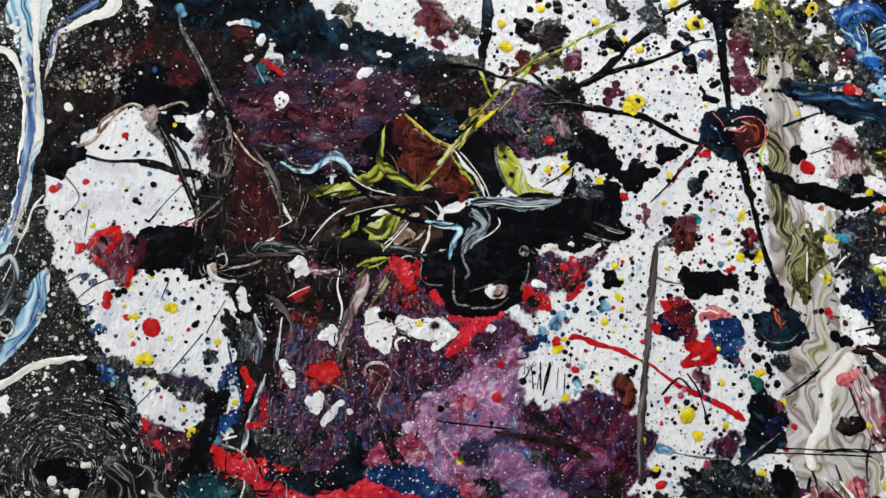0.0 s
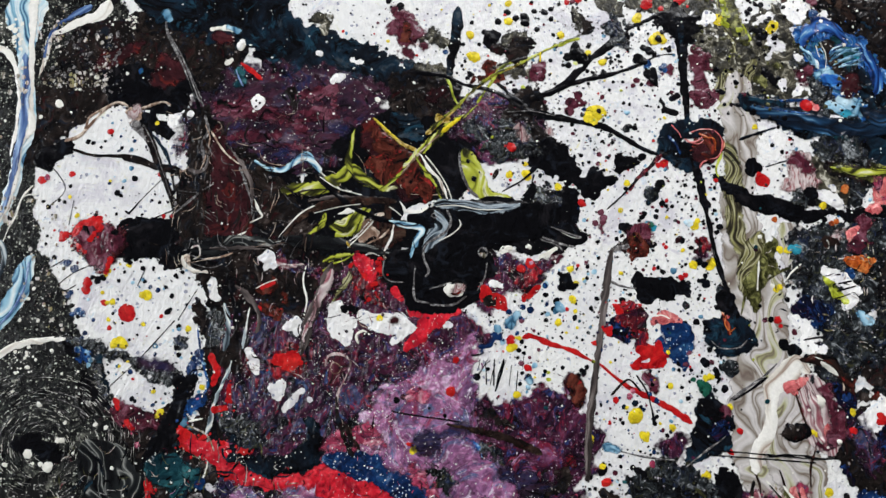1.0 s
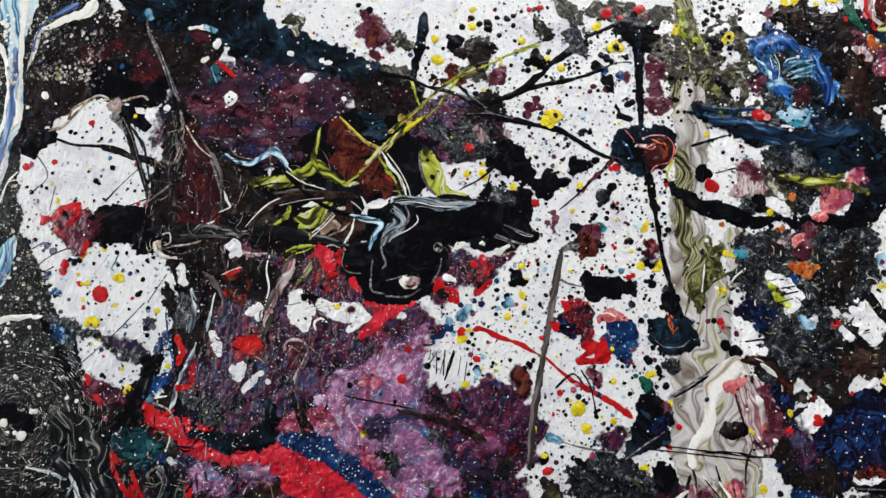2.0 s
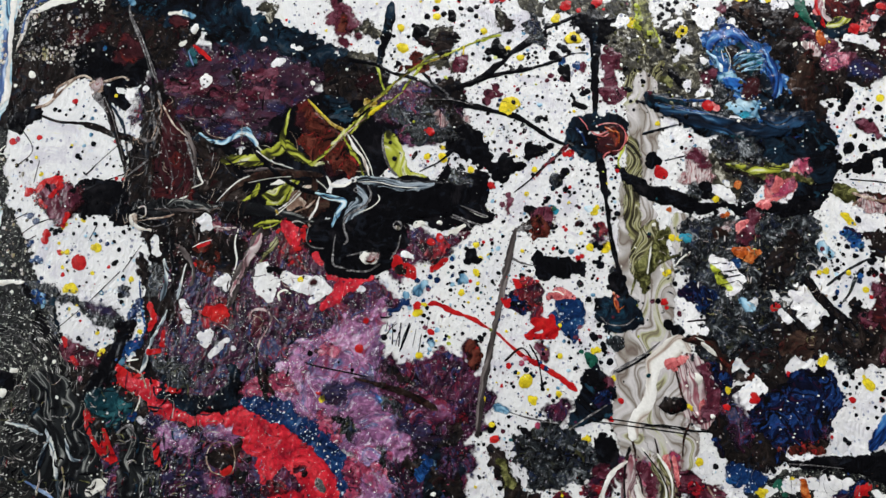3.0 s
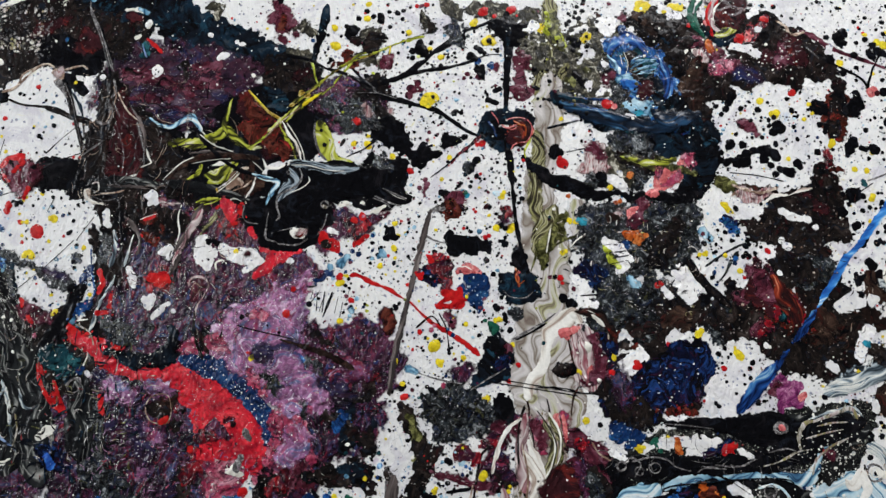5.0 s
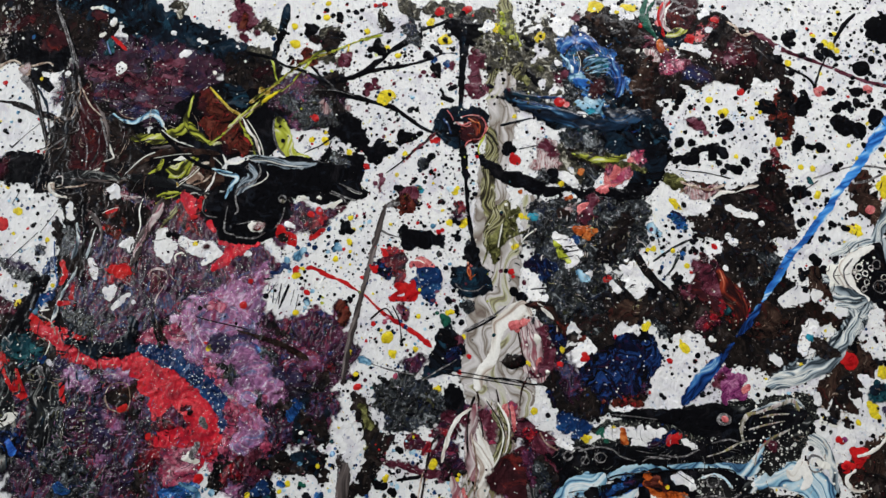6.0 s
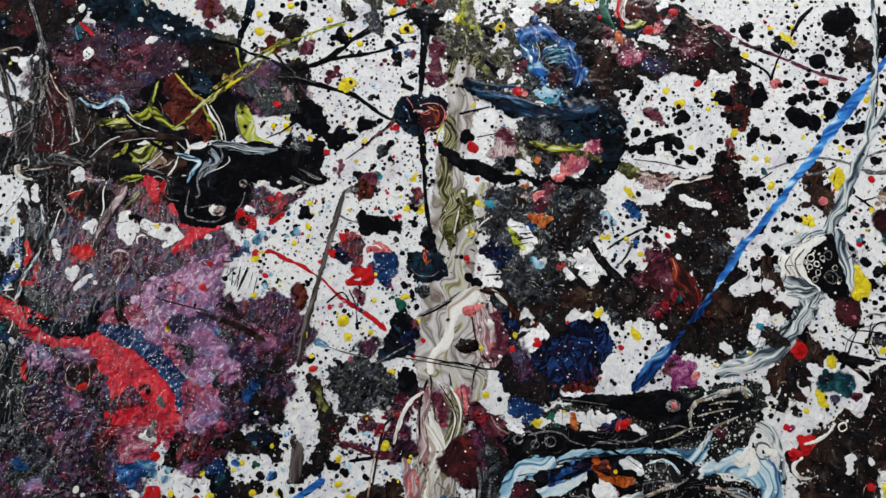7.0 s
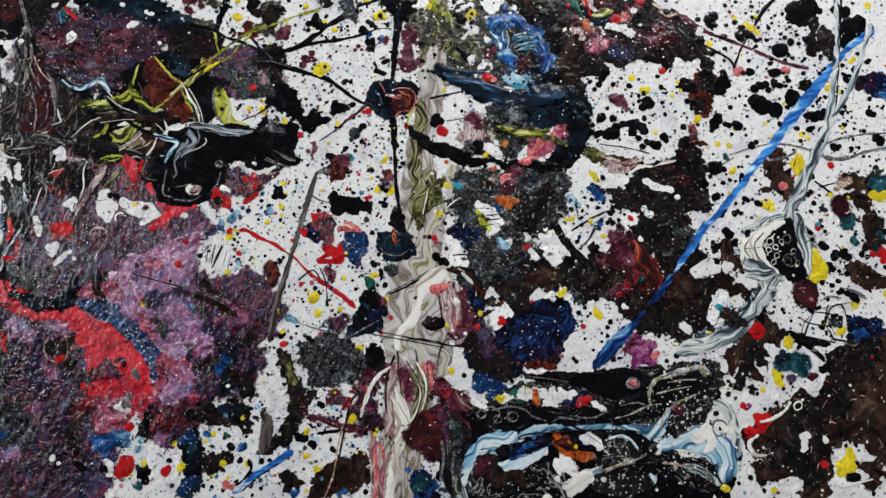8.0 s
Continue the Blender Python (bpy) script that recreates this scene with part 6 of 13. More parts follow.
drip("cream", (-221.3,-46.7,1.8), (-213.7,-39.9,2), (-204.5,-34.5,2), (-193.8,-32.2,1.8), (-184.3,-31.1,1.4), (-179.7,-29.8,0.79))
drip("cream", (-201,45.4,0.41), (-209.3,43.7,0.62), (-213.4,33,0.41), (-219,14.4,0.40), (-222.5,5.9,0.60))
pour("white", 1, 0.033, [(-216.7,-53.5,3.8), (-213.7,-58.9,2.1)])
drip("cream", (-206.2,-80.4,0.58), (-204.9,-76.4,0.38), (-200.8,-69.8,0.39))
drip("cream", (-206.2,-80.4,0.58), (-203.1,-87,0.38))
drip("cream", (-209.9,-54.9,0.19), (-200.6,-51.8,0.20), (-189.8,-51.3,0.20), (-181.6,-53,0.20))
drip("cream", (-210.9,-60.3,0.19), (-197.7,-55,0.19), (-184.1,-55.7,0.20), (-174.2,-62.1,0.19))
drip("cream", (-207.9,-64.4,0.19), (-194.8,-58.6,0.19), (-181.1,-60.6,0.19), (-169.7,-70.2,0.19))
drip("cream", (-202.2,-68.4,0.19), (-189,-64.6,0.19), (-175.2,-68.8,0.19), (-163.8,-79.6,0.19))
drip("cream", (-199.2,-73.8,0.19), (-185.9,-70.8,0.19), (-173.4,-76.8,0.19), (-163.2,-90.2,0.19))
drip("greythread", (-178.6,-56.6,1.1), (-172.7,-64.8,0.87), (-164.2,-71.6,0.65))
drip("greythread", (-160,-74.3,0.65), (-152.9,-79.8,0.65), (-147,-89.2,0.86), (-138.8,-91.9,0.64))
drip("greythread", (-157.1,-77,0.65), (-151.2,-87.8,0.64), (-142.6,-96.4,0.64))
drip("greythread", (-170.2,-60.7,0.65), (-167.1,-67.5,0.65), (-162.9,-70.3,0.65))
drip("cream", (-163.9,-76.9,0.19), (-159.3,-87.7,0.19), (-149.3,-97.1,0.19))
drip("cream", (-160,-74.3,0.19), (-154,-85.1,0.19), (-146.2,-95.8,0.19))
drip("cream", (-150.3,-77.1,0.19), (-148.3,-85.2,0.19), (-142.8,-91.9,0.19))
drops("cream", (-176.6,112.4,1.2), (-159.9,114.7,0.8), (-151,112.6,0.5), (-195.8,96.4,1.3), (-205,88.8,0.8), (-188.4,-64.6,1.0), (-192.2,-90.1,1.3), (-174.9,-74.1,0.7), (-175.2,-82.4,1.0), (-188.9,91.9,0.6), (-185.2,-37.5,0.7), (-197.8,-46.4,0.7))
drops("cream", (-213.8,-75.8,0.6), (-170.7,-89.6,0.6), (-185.4,105,0.8), (-189.7,-94.6,0.7), (-183.1,-94.7,1.2), (-179.5,-96.6,1.0), (-207.3,-91.7,1.0), (-203.8,-95.4,0.9), (-164.2,-95.5,0.7), (-177.9,-68.7,0.6), (-194.6,-40.9,0.6), (-224.2,85.7,0.8))
drops("cream", (-200.7,-11,1.0), (-198.3,-5.5,1.0), (-204,-22.2,1.0), (-194.4,-22.2,1.0), (-192.2,-13.9,1.0), (-204.3,-38.7,1.0), (-197.6,-36,1.0), (-192,-38.8,1.0), (-184.7,-45.7,1.0))
drops("cobalt", (-152.7,116.6,1.5))
drip("tan", (-190.7,74.9,1.4), (-181.1,80.9,1.5), (-178.7,89,1.2), (-171.8,94.2,0.88), (-164.8,98.1,0.89), (-159,96.7,1.2))
drip("cream", (-150.2,95.2,1.1), (-144.5,97.4,0.85), (-138.8,99.2,0.86), (-134.9,96.8,0.86))
pour("tan", 1.5, 0.3, [(-157.4,93.6,2.1), (-152.9,91.2,2.4), (-155.1,87.6,1.8)])
pour("greythread", 1.5, 0.35, [(-154.1,86.1,2.4), (-148.1,80.1,1.8), (-143.4,72.7,1.5), (-137.9,63.7,1.5), (-132.5,51.9,1.4), (-127.8,41.7,1.4)])
drip("inkblue", (-146.8,83.1,1.2), (-142.1,74.2,0.88), (-137.3,63.8,0.88))
drip("umber", (-186.2,71,1.2), (-174.7,68.1,1.2), (-157.6,68.1,2), (-148.9,66.7,2.3), (-140.2,63.7,1.8), (-128.6,62.3,1.8), (-122.7,57.9,1.5))
drip("umber", (-113.8,50.5,0.87), (-127.7,39.6,0.87), (-138.9,33.8,0.86), (-149.9,27.1,0.86), (-159.4,19.9,0.57))
drip("soot", (-152.6,35.8,1.2), (-145.1,45.5,0.49), (-135.5,56.3,0.49))
drip("soot", (-154.6,37.9,1.5), (-151.4,35.8,0.98))
drip("soot", (-197,62.1,0.58), (-187.7,48.9,0.57), (-196.9,37.3,0.57))
drip("soot", (-191.2,5.8,0.56), (-184,10.6,0.56))
drip("soot", (-189.9,-6.9,0.56), (-179.4,2.9,0.56), (-168.6,8.5,0.56))
drip("soot", (-187,-9.7,0.56), (-176.3,-2.8,0.56))
drip("soot", (-144.2,-2.9,0.56), (-140.5,7,0.57))
drip("soot", (-121.2,-19.9,0.48), (-112,-3.1,0.48))
drip("soot", (-154.1,-55.5,0.46), (-138.4,-39.2,0.47), (-122.6,-19.9,0.70))
drip("soot", (-183.7,28.6,0.57), (-182.3,43.1,0.57))
drip("inkblue", (-146.8,84.6,1.5), (-134.7,69.7,1.8), (-128.1,49,1.4))
pour("soot", 2, 0.35, [(-152.4,21.4,9.7), (-141.2,22.8,10.3), (-129.9,22.8,10.3)], [(-154.3,31.5,2.3), (-135.9,32,2.3)], [(-121.6,28.5,8)])
pour("soot", 2, 0.3, [(-129.4,11.3,3.4), (-121.1,14.1,5.7)], [(-129.2,7,1.7), (-118.1,11.2,2.9)])
pour("crimson", 2.5, 0.35, [(-169.2,20,9.6), (-173.8,27.2,5.1), (-161.1,25.7,6.3)], [(-164.4,8.5,4), (-177.8,22.8,4)])
pour("red", 2.5, 0.11, [(-175.1,25.7,4.5), (-169.8,30.9,4), (-176.1,18.5,4)], [(-164.9,18.5,2.8)])
pour("maroon", 2, 0.25, [(-158.1,22.8,5.7), (-161.9,14.2,4.5)])
pour("red", 2, 0.165, [(-169.8,30,3.7), (-167.1,32.9,2.3)], [(-176.6,27.2,1.7)])
drops("red", (-184.8,23.4,2.3), (-170.8,-1.4,2.5), (-171.1,-5.6,2.2), (-184.8,57.1,1.7), (-166.3,81.5,1.8), (-148.3,-16.9,4.7), (-160.8,-11.8,1.7), (-156.8,-25,1.4), (-142,-51,0.82), (-200.7,53.3,2.3), (-137.1,58.4,1.5), (-133.2,35.5,1.1))
drops("red", (-129,35.8,0.86), (-161.4,5.7,1.7), (-146.8,-65.1,1.4))
pour("red", 1.5, 0.138, [(-148.9,-62.3,1.4), (-147.6,-66.4,1.9)])
drops("rose", (-198,54.8,1.7))
pour("wine", 2, 0.25, [(-149.4,-68.5,2.7), (-139.6,-73.2,4.9), (-128.7,-73.4,3.2)], [(-145.2,-70.5,3.2)])
drops("rose", (-140.9,-74.6,1.6), (-136.4,-84,1.6))
drops("yellow", (-156.4,-11.3,1.7), (-159.1,-11.8,1.1), (-138.5,-7.2,2.8), (-141.3,-7.2,1.7), (-151.2,-32.2,3.3), (-148.4,-33.6,2.2), (-153.9,-33.6,1.9), (-179.8,34.4,1.4), (-184.7,44.5,1.1), (-164,53.9,0.87), (-139.2,-22.6,1.4), (-126.2,-67.2,1.9))
drops("yellow", (-127.5,-69.3,1.4), (-149.5,8.5,1.4), (-161.3,2.8,1.4), (-159.5,5.1,1.1), (-141.2,87.1,1.2), (-115.4,-24.2,1.7), (-162.2,-6.5,1.1), (-112.1,-39.5,1.1))
drops("navy", (-182.5,8.6,2.2), (-178.2,5.7,2.2), (-180.1,-8.4,1.7), (-178.8,-7,1.4), (-174.1,-16.8,2.2), (-171.3,-18.2,1.7), (-176.8,-18.2,1.4), (-137.2,-2.9,1.1), (-133,-4.4,1.4), (-153.7,-9.9,0.84), (-169.3,-27.9,1.4), (-170.6,-30.7,1.1))
drops("navy", (-143.6,-47.4,1.4), (-165.6,-21,1.1), (-131.6,-37.9,1.1), (-130.5,-63.9,1.1))
drops("soot", (-150.7,55.7,1.7), (-159.4,47.5,1.7), (-157.3,46,1.1), (-125.3,-7.2,1.4), (-126.9,-15.7,1.7), (-154.2,-0.0,1.1), (-195.6,38.7,1.4), (-198.6,41.6,1.1), (-189.6,11.4,1.4), (-149,9.9,1.4), (-151.4,11.3,1.7), (-146.3,11.9,1.4))
drops("soot", (-178,75.5,1.5), (-175.1,74.9,1.2), (-141.6,-61.1,1.4), (-194.8,18.6,0.85), (-173.9,-19.6,1.1), (-158.8,35.8,0.86), (-140.2,-0.1,1.1), (-120.7,5.5,1.1), (-123.4,2.7,0.85), (-170.6,72.6,0.87), (-168.6,76.1,0.88), (-187.3,41.6,1.1))
drops("soot", (-190.2,42.5,1.1), (-185,50.4,1.1), (-165.3,0.0,2), (-162.6,1.4,1.7), (-168.2,1.4,1.4), (-141.9,7,1.4), (-136.3,7,1.1), (-156.7,50.4,0.87), (-194.5,22.9,0.85), (-193.3,34.4,0.57), (-180.2,15.7,0.85), (-145.7,-30.9,0.83))
drops("soot", (-125.6,-14.3,1.1), (-117.3,-11.5,0.84), (-120.6,-33.9,1.7), (-119.1,-38,1.4))
pour("slate", 1, 0.3, [(-118,-30.5,3.9)])
pour("slate", 2, 0.3, [(-182.9,-31.1,1.6), (-171.8,-33.4,2.5), (-160.7,-34.9,1.9), (-149.5,-39.1,1.9)], [(-143.8,-41.9,2.2), (-132.7,-44.8,3.9), (-122.9,-47.6,4.4)], [(-129.7,-50.3,3.3)])
pour("cobalt", 2, 0.25, [(-170.2,-37.6,1.9), (-165.9,-40.4,2.2)])
pour("inkblue", 2, 0.3, [(-161.9,-39,2.5), (-159.6,-44.5,1.6), (-157,-52.8,1.6), (-153.9,-59.6,1.6)])
drops("sky", (-171.6,-36.2,1.4), (-164.5,-41.8,1.4), (-175.9,-33.4,1.4), (-131.7,-33.8,1.4), (-165.7,-44.5,1.4))
pour("soot", 2, 0.3, [(-178.6,-33.4,1.9), (-171,-47.2,3.3), (-163.6,-56.8,3.3), (-153.7,-65,2.2)])
drip("greythread", (-141.4,146.2,1.5), (-138.9,136.9,1.7), (-132.6,126,1.2), (-126.3,113.7,0.96), (-119,100,0.96))
pour("sky", 1, 0.11, [(-141,151,2.4), (-139.4,147.8,1.2)])
drip("greythread", (-119.7,15.5,0.46), (-106.8,12.6,0.46), (-95.6,15.5,0.46), (-84.3,20.4,0.46))
drip("greythread", (-118.1,11.2,0.46), (-106.7,8.3,0.46), (-98.3,11.2,0.46), (-92.7,16.3,0.46))
drip("greythread", (-121.2,17,0.46), (-112.7,19.3,0.46), (-98.5,18.4,0.46))
drip("greythread", (-113,27.1,0.46), (-114.2,21.3,0.46), (-118.2,14.1,0.46))
drip("umber", (-116.2,78.8,1.2), (-108.5,63.8,1.2), (-99.2,43.1,1.2), (-97.4,28.5,1.1))
drip("umber", (-67.2,25.6,1.2), (-50,34.3,1.2), (-44.3,43.2,1.2), (-26.8,48.5,1.2))
pour("tan", 1, 0.25, [(-119.6,12.7,1.4), (-117.4,8.4,1.7)])
drops("cream", (-109.1,28.5,2.6), (-83.9,63,1.1), (-108.3,57.9,0.9), (-107.5,40.8,0.6), (-86.5,100.8,4.2), (-55.1,130.3,1.3), (-20.5,104.4,1.5), (-0.7,114.8,0.9), (-91.7,-22.9,0.8), (-70.3,-35.7,0.6))
drip("greythread", (-101.3,-72.4,1.1), (-98.7,-67,0.88), (-93.2,-65.7,0.66))
drip("greythread", (-114.4,-91,0.86), (-111.8,-85.7,0.65))
drip("greythread", (-99.8,-77.8,1.1), (-100.9,-85.8,1.1), (-97.8,-96.5,1.1))
pour("navy", 3, 0.2, [(-113.8,-69.5,3.8), (-109.9,-62.8,3.3), (-112.6,-64.1,2.7)], [(-110.5,-45,2.8), (-106.6,-36.7,2.2)])
drops("sky", (-115.3,-66.8,1.1), (-111.3,-61.4,1.1), (-113.7,-72.2,1.1), (-108.4,-66.9,1.1), (-107.1,-47.8,1.1), (-105.6,-42.3,1.1), (-109.5,-75,1.1))
pour("sky", 1.5, 0.11, [(-113.7,-70.9,2.2), (-115.6,-72.7,1.6)])
drip("soot", (-96.9,11.2,2.4), (-92,-11.7,2.1), (-85.7,-34.1,1.9), (-88,-56.2,2.1), (-86,-78,1.6))
pour("red", 2, 0.193, [(-110.6,-81.7,3.2), (-103.6,-85.2,3.8)], [(-95.4,-84.6,4.3), (-92.7,-83.3,2.7)], [(-91.1,-91.3,3.8), (-86.9,-96.7,4.3)], [(-82.5,-87.4,2.4), (-79,-83.4,2.2)])
pour("red", 2, 0.165, [(-116.2,-77.6,2.7), (-111.5,-80.9,2.7)])
pour("maroon", 2, 0.4, [(-25.5,88.3,4.2), (-21,79.2,6.6), (-12.1,70.2,8.4), (-0.3,64.2,10.2), (8.5,58.2,6)], [(-0.4,53.6,5.9)])
pour("rust", 2, 0.25, [(-18.1,79.2,3), (-6.2,70.2,4.2), (2.6,61.2,3.6)])
drip("olive", (16.6,119.7,1.2), (19.6,113.4,1.5), (21.6,107.2,1.2), (25.4,101,1.2))
drip("olive", (34.5,104.2,1.2), (42.4,116.7,1.6), (47.1,124.7,1.6), (51.7,127.9,1.6), (61,131.1,1.6), (67.2,132.8,1.6))
drip("olive", (79.7,139.3,2.8), (86,142.6,1.9), (92.3,144.3,1.3))
pour("inkblue", 2, 0.4, [(-4.7,90,7.3), (2.8,87,4.2), (-9.1,93,3)])
pour("teal", 1, 0.2, [(-3.2,90,3)])
pour("maroon", 1.5, 0.3, [(8.9,107.1,3.7), (15,110.3,1.8)])
drip("soot", (-59.1,64,2), (-51.7,58,3.5), (-44.4,50.6,3.5), (-35.6,44.7,3), (-26.8,38.7,2.2), (-15.1,34.9,1.5))
pour("soot", 2, 0.3, [(-67.2,25.6,2.3), (-55.6,24.1,2.9), (-38.3,22.6,2.6), (-20.9,20.2,1.8)])
drip("soot", (-70.1,27,2), (-55.6,22.6,3), (-38.3,22,3), (-20.9,19.7,2.2), (-9.3,18.2,1.5))
pour("plum", 2, 0.3, [(-36.4,-41.5,2.5)])
drip("tan", (-29.3,-38.8,0.84), (-27.9,-45.8,1.1), (-32.1,-54,0.84), (-33.4,-62.3,1.1), (-30.5,-73.3,1.1))
drip("brown", (-32,-63.7,1.9), (-29.1,-73.3,3), (-26.3,-78.7,3.3), (-22.1,-86.4,3.8))
drops("red", (26.1,-51.9,2.5), (30.7,-35.1,1.7), (29.5,-20.3,0.86), (55.4,-25.4,2.6), (54.8,-26.8,1.7), (102.1,-25.7,2), (99.8,-25.7,1.4), (64.6,-39.6,2), (23.8,-52.4,2.2))
pour("soot", 2.5, 0.5, [(73.7,44.7,13.8), (76.3,34.3,12.5), (49.6,35.8,13.3), (25.9,34.3,14.2)], [(25.9,34.3,14.2), (16.9,19.6,17.6), (22.6,5,13.4)], [(22.7,13.7,16.1), (-2.1,8.6,9.9)], [(79.2,32.8,12.5), (90.5,31.9,4.2)], [(31.4,10.8,8.8)])
pour("inkblue", 2, 0.3, [(75.3,47.7,9), (79.6,44.7,7.2)])
pour("maroon", 1, 0.3, [(-5,10.9,4.1)])
drops("white", (39.2,20.4,2.9), (26.6,0.3,5.2), (53.7,22.5,2.4), (56.7,23.3,1.5), (63.2,24.8,1.5), (15.1,41.1,1.5))
drops("soot", (46.5,3.5,0.87))
pour("wine", 1.5, 0.25, [(81.8,20.9,1.2), (75.7,16.5,1.5), (69.6,10.7,1.8), (63.6,4.8,2)])
drip("inkblue", (22.3,161.1,5), (22.1,145.1,5.6), (19.7,129.1,5), (18.1,118.1,4.3))
drip("soot", (-3,121,2.1), (15.1,119.6,2.6), (27.1,115,2.3), (42.3,112,2.3), (57.3,105.9,2.6))
drip("soot", (57.3,105.9,3.7), (72.7,110.7,4.7), (88.4,121.9,3.7), (101.2,134.8,3.8), (114.1,144.5,3.8), (123.8,152.8,2.7), (138.4,161.1,2.2))
drip("soot", (72.7,110.7,2.4), (91.4,118.8,2.4), (106.9,123,2.4), (119.5,127,2.4), (135.5,135.1,1.1), (145.6,136.8,0.79))
drip("soot", (60.2,101.2,3.7), (75.4,98.2,4.2), (90.5,95.8,3.1), (105.7,92.8,3.1), (114.7,88.5,3.7), (126.6,81.5,2.6), (141.6,76.3,2.1))
drip("greythread", (51.1,99.6,0.49), (66.3,100.4,0.49), (78.4,98.3,0.49))
drip("soot", (45.4,116.8,1.9), (55.8,107.5,1.9), (63.3,102.8,2.1))
pour("soot", 2.5, 0.4, [(71.6,76.6,8.5), (80.6,73.6,8.5), (88,67.5,6.1)], [(73.3,81.2,6.1)], [(101.3,61.4,6.1), (98.2,58.4,6.7), (107.4,62.9,3)], [(90.8,62.9,2.4), (93.7,59.9,3)])
pour("soot", 3, 0.3, [(115.5,73.1,5.5), (112.3,69.1,3), (120.2,75.3,3.1)])
drip("soot", (62.3,64.3,1.3), (68.4,70.5,1.8), (76.2,78.1,2.3))
drip("umber", (47.3,67.3,2.4), (44.2,61.3,2.7))
drops("umber", (73.9,53.8,2.7), (84.6,56.8,2.4))
drops("yellow", (53.3,64.3,2.1), (62.3,64.9,2.4), (63.7,62.8,1.8), (32,131.5,2.8), (29.7,144.5,2.2), (51.7,152.8,1.9), (81.5,145.8,1.9), (99.8,100,5.3), (96.7,98.4,3.1), (103,101.5,3.7), (96.6,135.7,1.9), (104.2,130.6,1.9))
drops("yellow", (124,156.7,1.9), (133.8,144.8,2.9), (136.7,146.4,1.9), (139.1,143.9,1.6), (87.5,13.6,1.5), (90.1,5.6,1.5), (88.6,-4,1.5), (89.6,-9.2,1.2), (80.5,-15.5,2), (86,13.6,1.2), (118,61.5,1.8), (114.3,46.3,1.5))
drops("yellow", (147.9,25.3,1.2), (154.7,38.8,2.4), (156.4,41.8,1.5), (162.5,17.8,3), (164.1,19.3,2.4), (114.2,12,1.2), (90.7,-17.9,0.87), (59,-53.6,2), (58.4,-24,0.86), (55.3,-29.6,2.3), (80.1,58.3,2.1), (120.2,-63.5,3.1))
drops("yellow", (120.9,-61.2,2.3), (126.4,-73.8,2), (127.7,-71.9,1.4), (140.9,-68.4,1.7), (156.9,-93.5,2.5), (158.4,-91.6,2), (158.7,-42.4,1.7), (171,-56.7,1.7), (154.7,-58.8,1.7), (97.1,-76.2,2.2), (97.8,-74.3,1.4), (111.3,152.6,1.6))
drops("yellow", (16.8,138.6,1.2))
pour("yellow", 2, 0.3, [(2.5,-80.5,2.2), (7.3,-79.2,2.2), (12.4,-76.5,1.7)])
pour("red", 1.5, 0.11, [(1.7,-77.8,1.4), (8.8,-75.1,1.4), (13,-73.3,1.1)])
drops("red", (53,79.6,3.3), (54.2,77.1,2.1), (85.2,-8.3,1.2), (93.3,49.3,1.8), (137.1,49.3,0.91), (139.7,52.4,1.2), (138.4,73.2,2.5), (135.3,72.2,1.5), (88,-49.7,1.1))
drops("wine", (68.5,123.9,4), (69.9,120.8,2.8), (67,126.4,2.5), (87.8,106.1,3.7), (86.1,101.4,2.8), (91.1,110.9,2.5), (92.4,106.2,2.2), (163.5,132.2,5.1), (160.5,135.4,3.8), (167,138.7,3.2), (159.1,111.4,4.4), (165.4,112.1,5))
drops("wine", (156.1,113,3.1), (162,108.3,3.1), (131.5,119.1,2.2), (123.9,120.6,1.9), (100.4,38.8,1.8), (103.6,44.8,1.8), (105,41.8,2.1))
drops("wine", (157.7,140.2,3.2), (165.9,145.2,2.9))
pour("wine", 1.5, 0.25, [(103.5,40.3,1.8), (103.8,34.3,1.5)])
pour("crimson", 1.5, 0.25, [(158.7,29.7,3), (161.6,28.2,3.6), (156.8,23.8,2.4)], [(158.8,31.2,1.8)])
pour("plum", 1.5, 0.25, [(159.8,22.3,2.7), (155.1,20.8,1.8)])
drops("slate", (131.3,55.4,4.2), (130.8,56.9,3.6), (167.7,4.5,2.4), (133.7,43.3,1.5), (149.1,-4.3,2.1), (117.9,92.3,2.2))
drops("soot", (120,152.1,2.2), (131,138.3,2.5), (127.9,139.9,1.9), (133.1,137.4,1.3), (107.7,140.3,1.6), (105.5,124.3,1.9), (88.8,134.6,3.1), (91.8,131.5,2.5), (85.1,133,2.5), (85.5,128.2,1.9), (92.6,136.3,1.9), (82.5,128.2,1.2))
drops("soot", (131.5,137.3,0.95), (119.5,93.8,1.6), (122.5,92.9,1.6), (140.4,140,0.95), (55.9,112.2,1.9), (96.2,125.1,1.2), (102.4,88.5,0.92), (96.3,87.5,0.92), (75.6,155.4,1.6), (61.6,152,1.9), (67.7,148.8,1.6), (55.5,155.1,1.9))
drops("soot", (60.1,156.8,1.9), (30.7,151.6,1.3), (35.1,138.8,1.2), (78.2,139.3,1.6), (96.8,139.5,1.3), (107.6,139.6,1.3))
drops("soot", (137.2,50.8,1.8), (139.5,49.3,1.2), (142.6,49.3,1.2), (127.2,44.8,1.5), (125.9,42.7,1.5), (118.3,36.4,3), (115.3,37.3,2.4), (136.2,61.5,2.8), (134.5,58.4,1.8), (146.6,56.9,1.2), (150,61.5,1.2), (137.9,35.8,0.90))
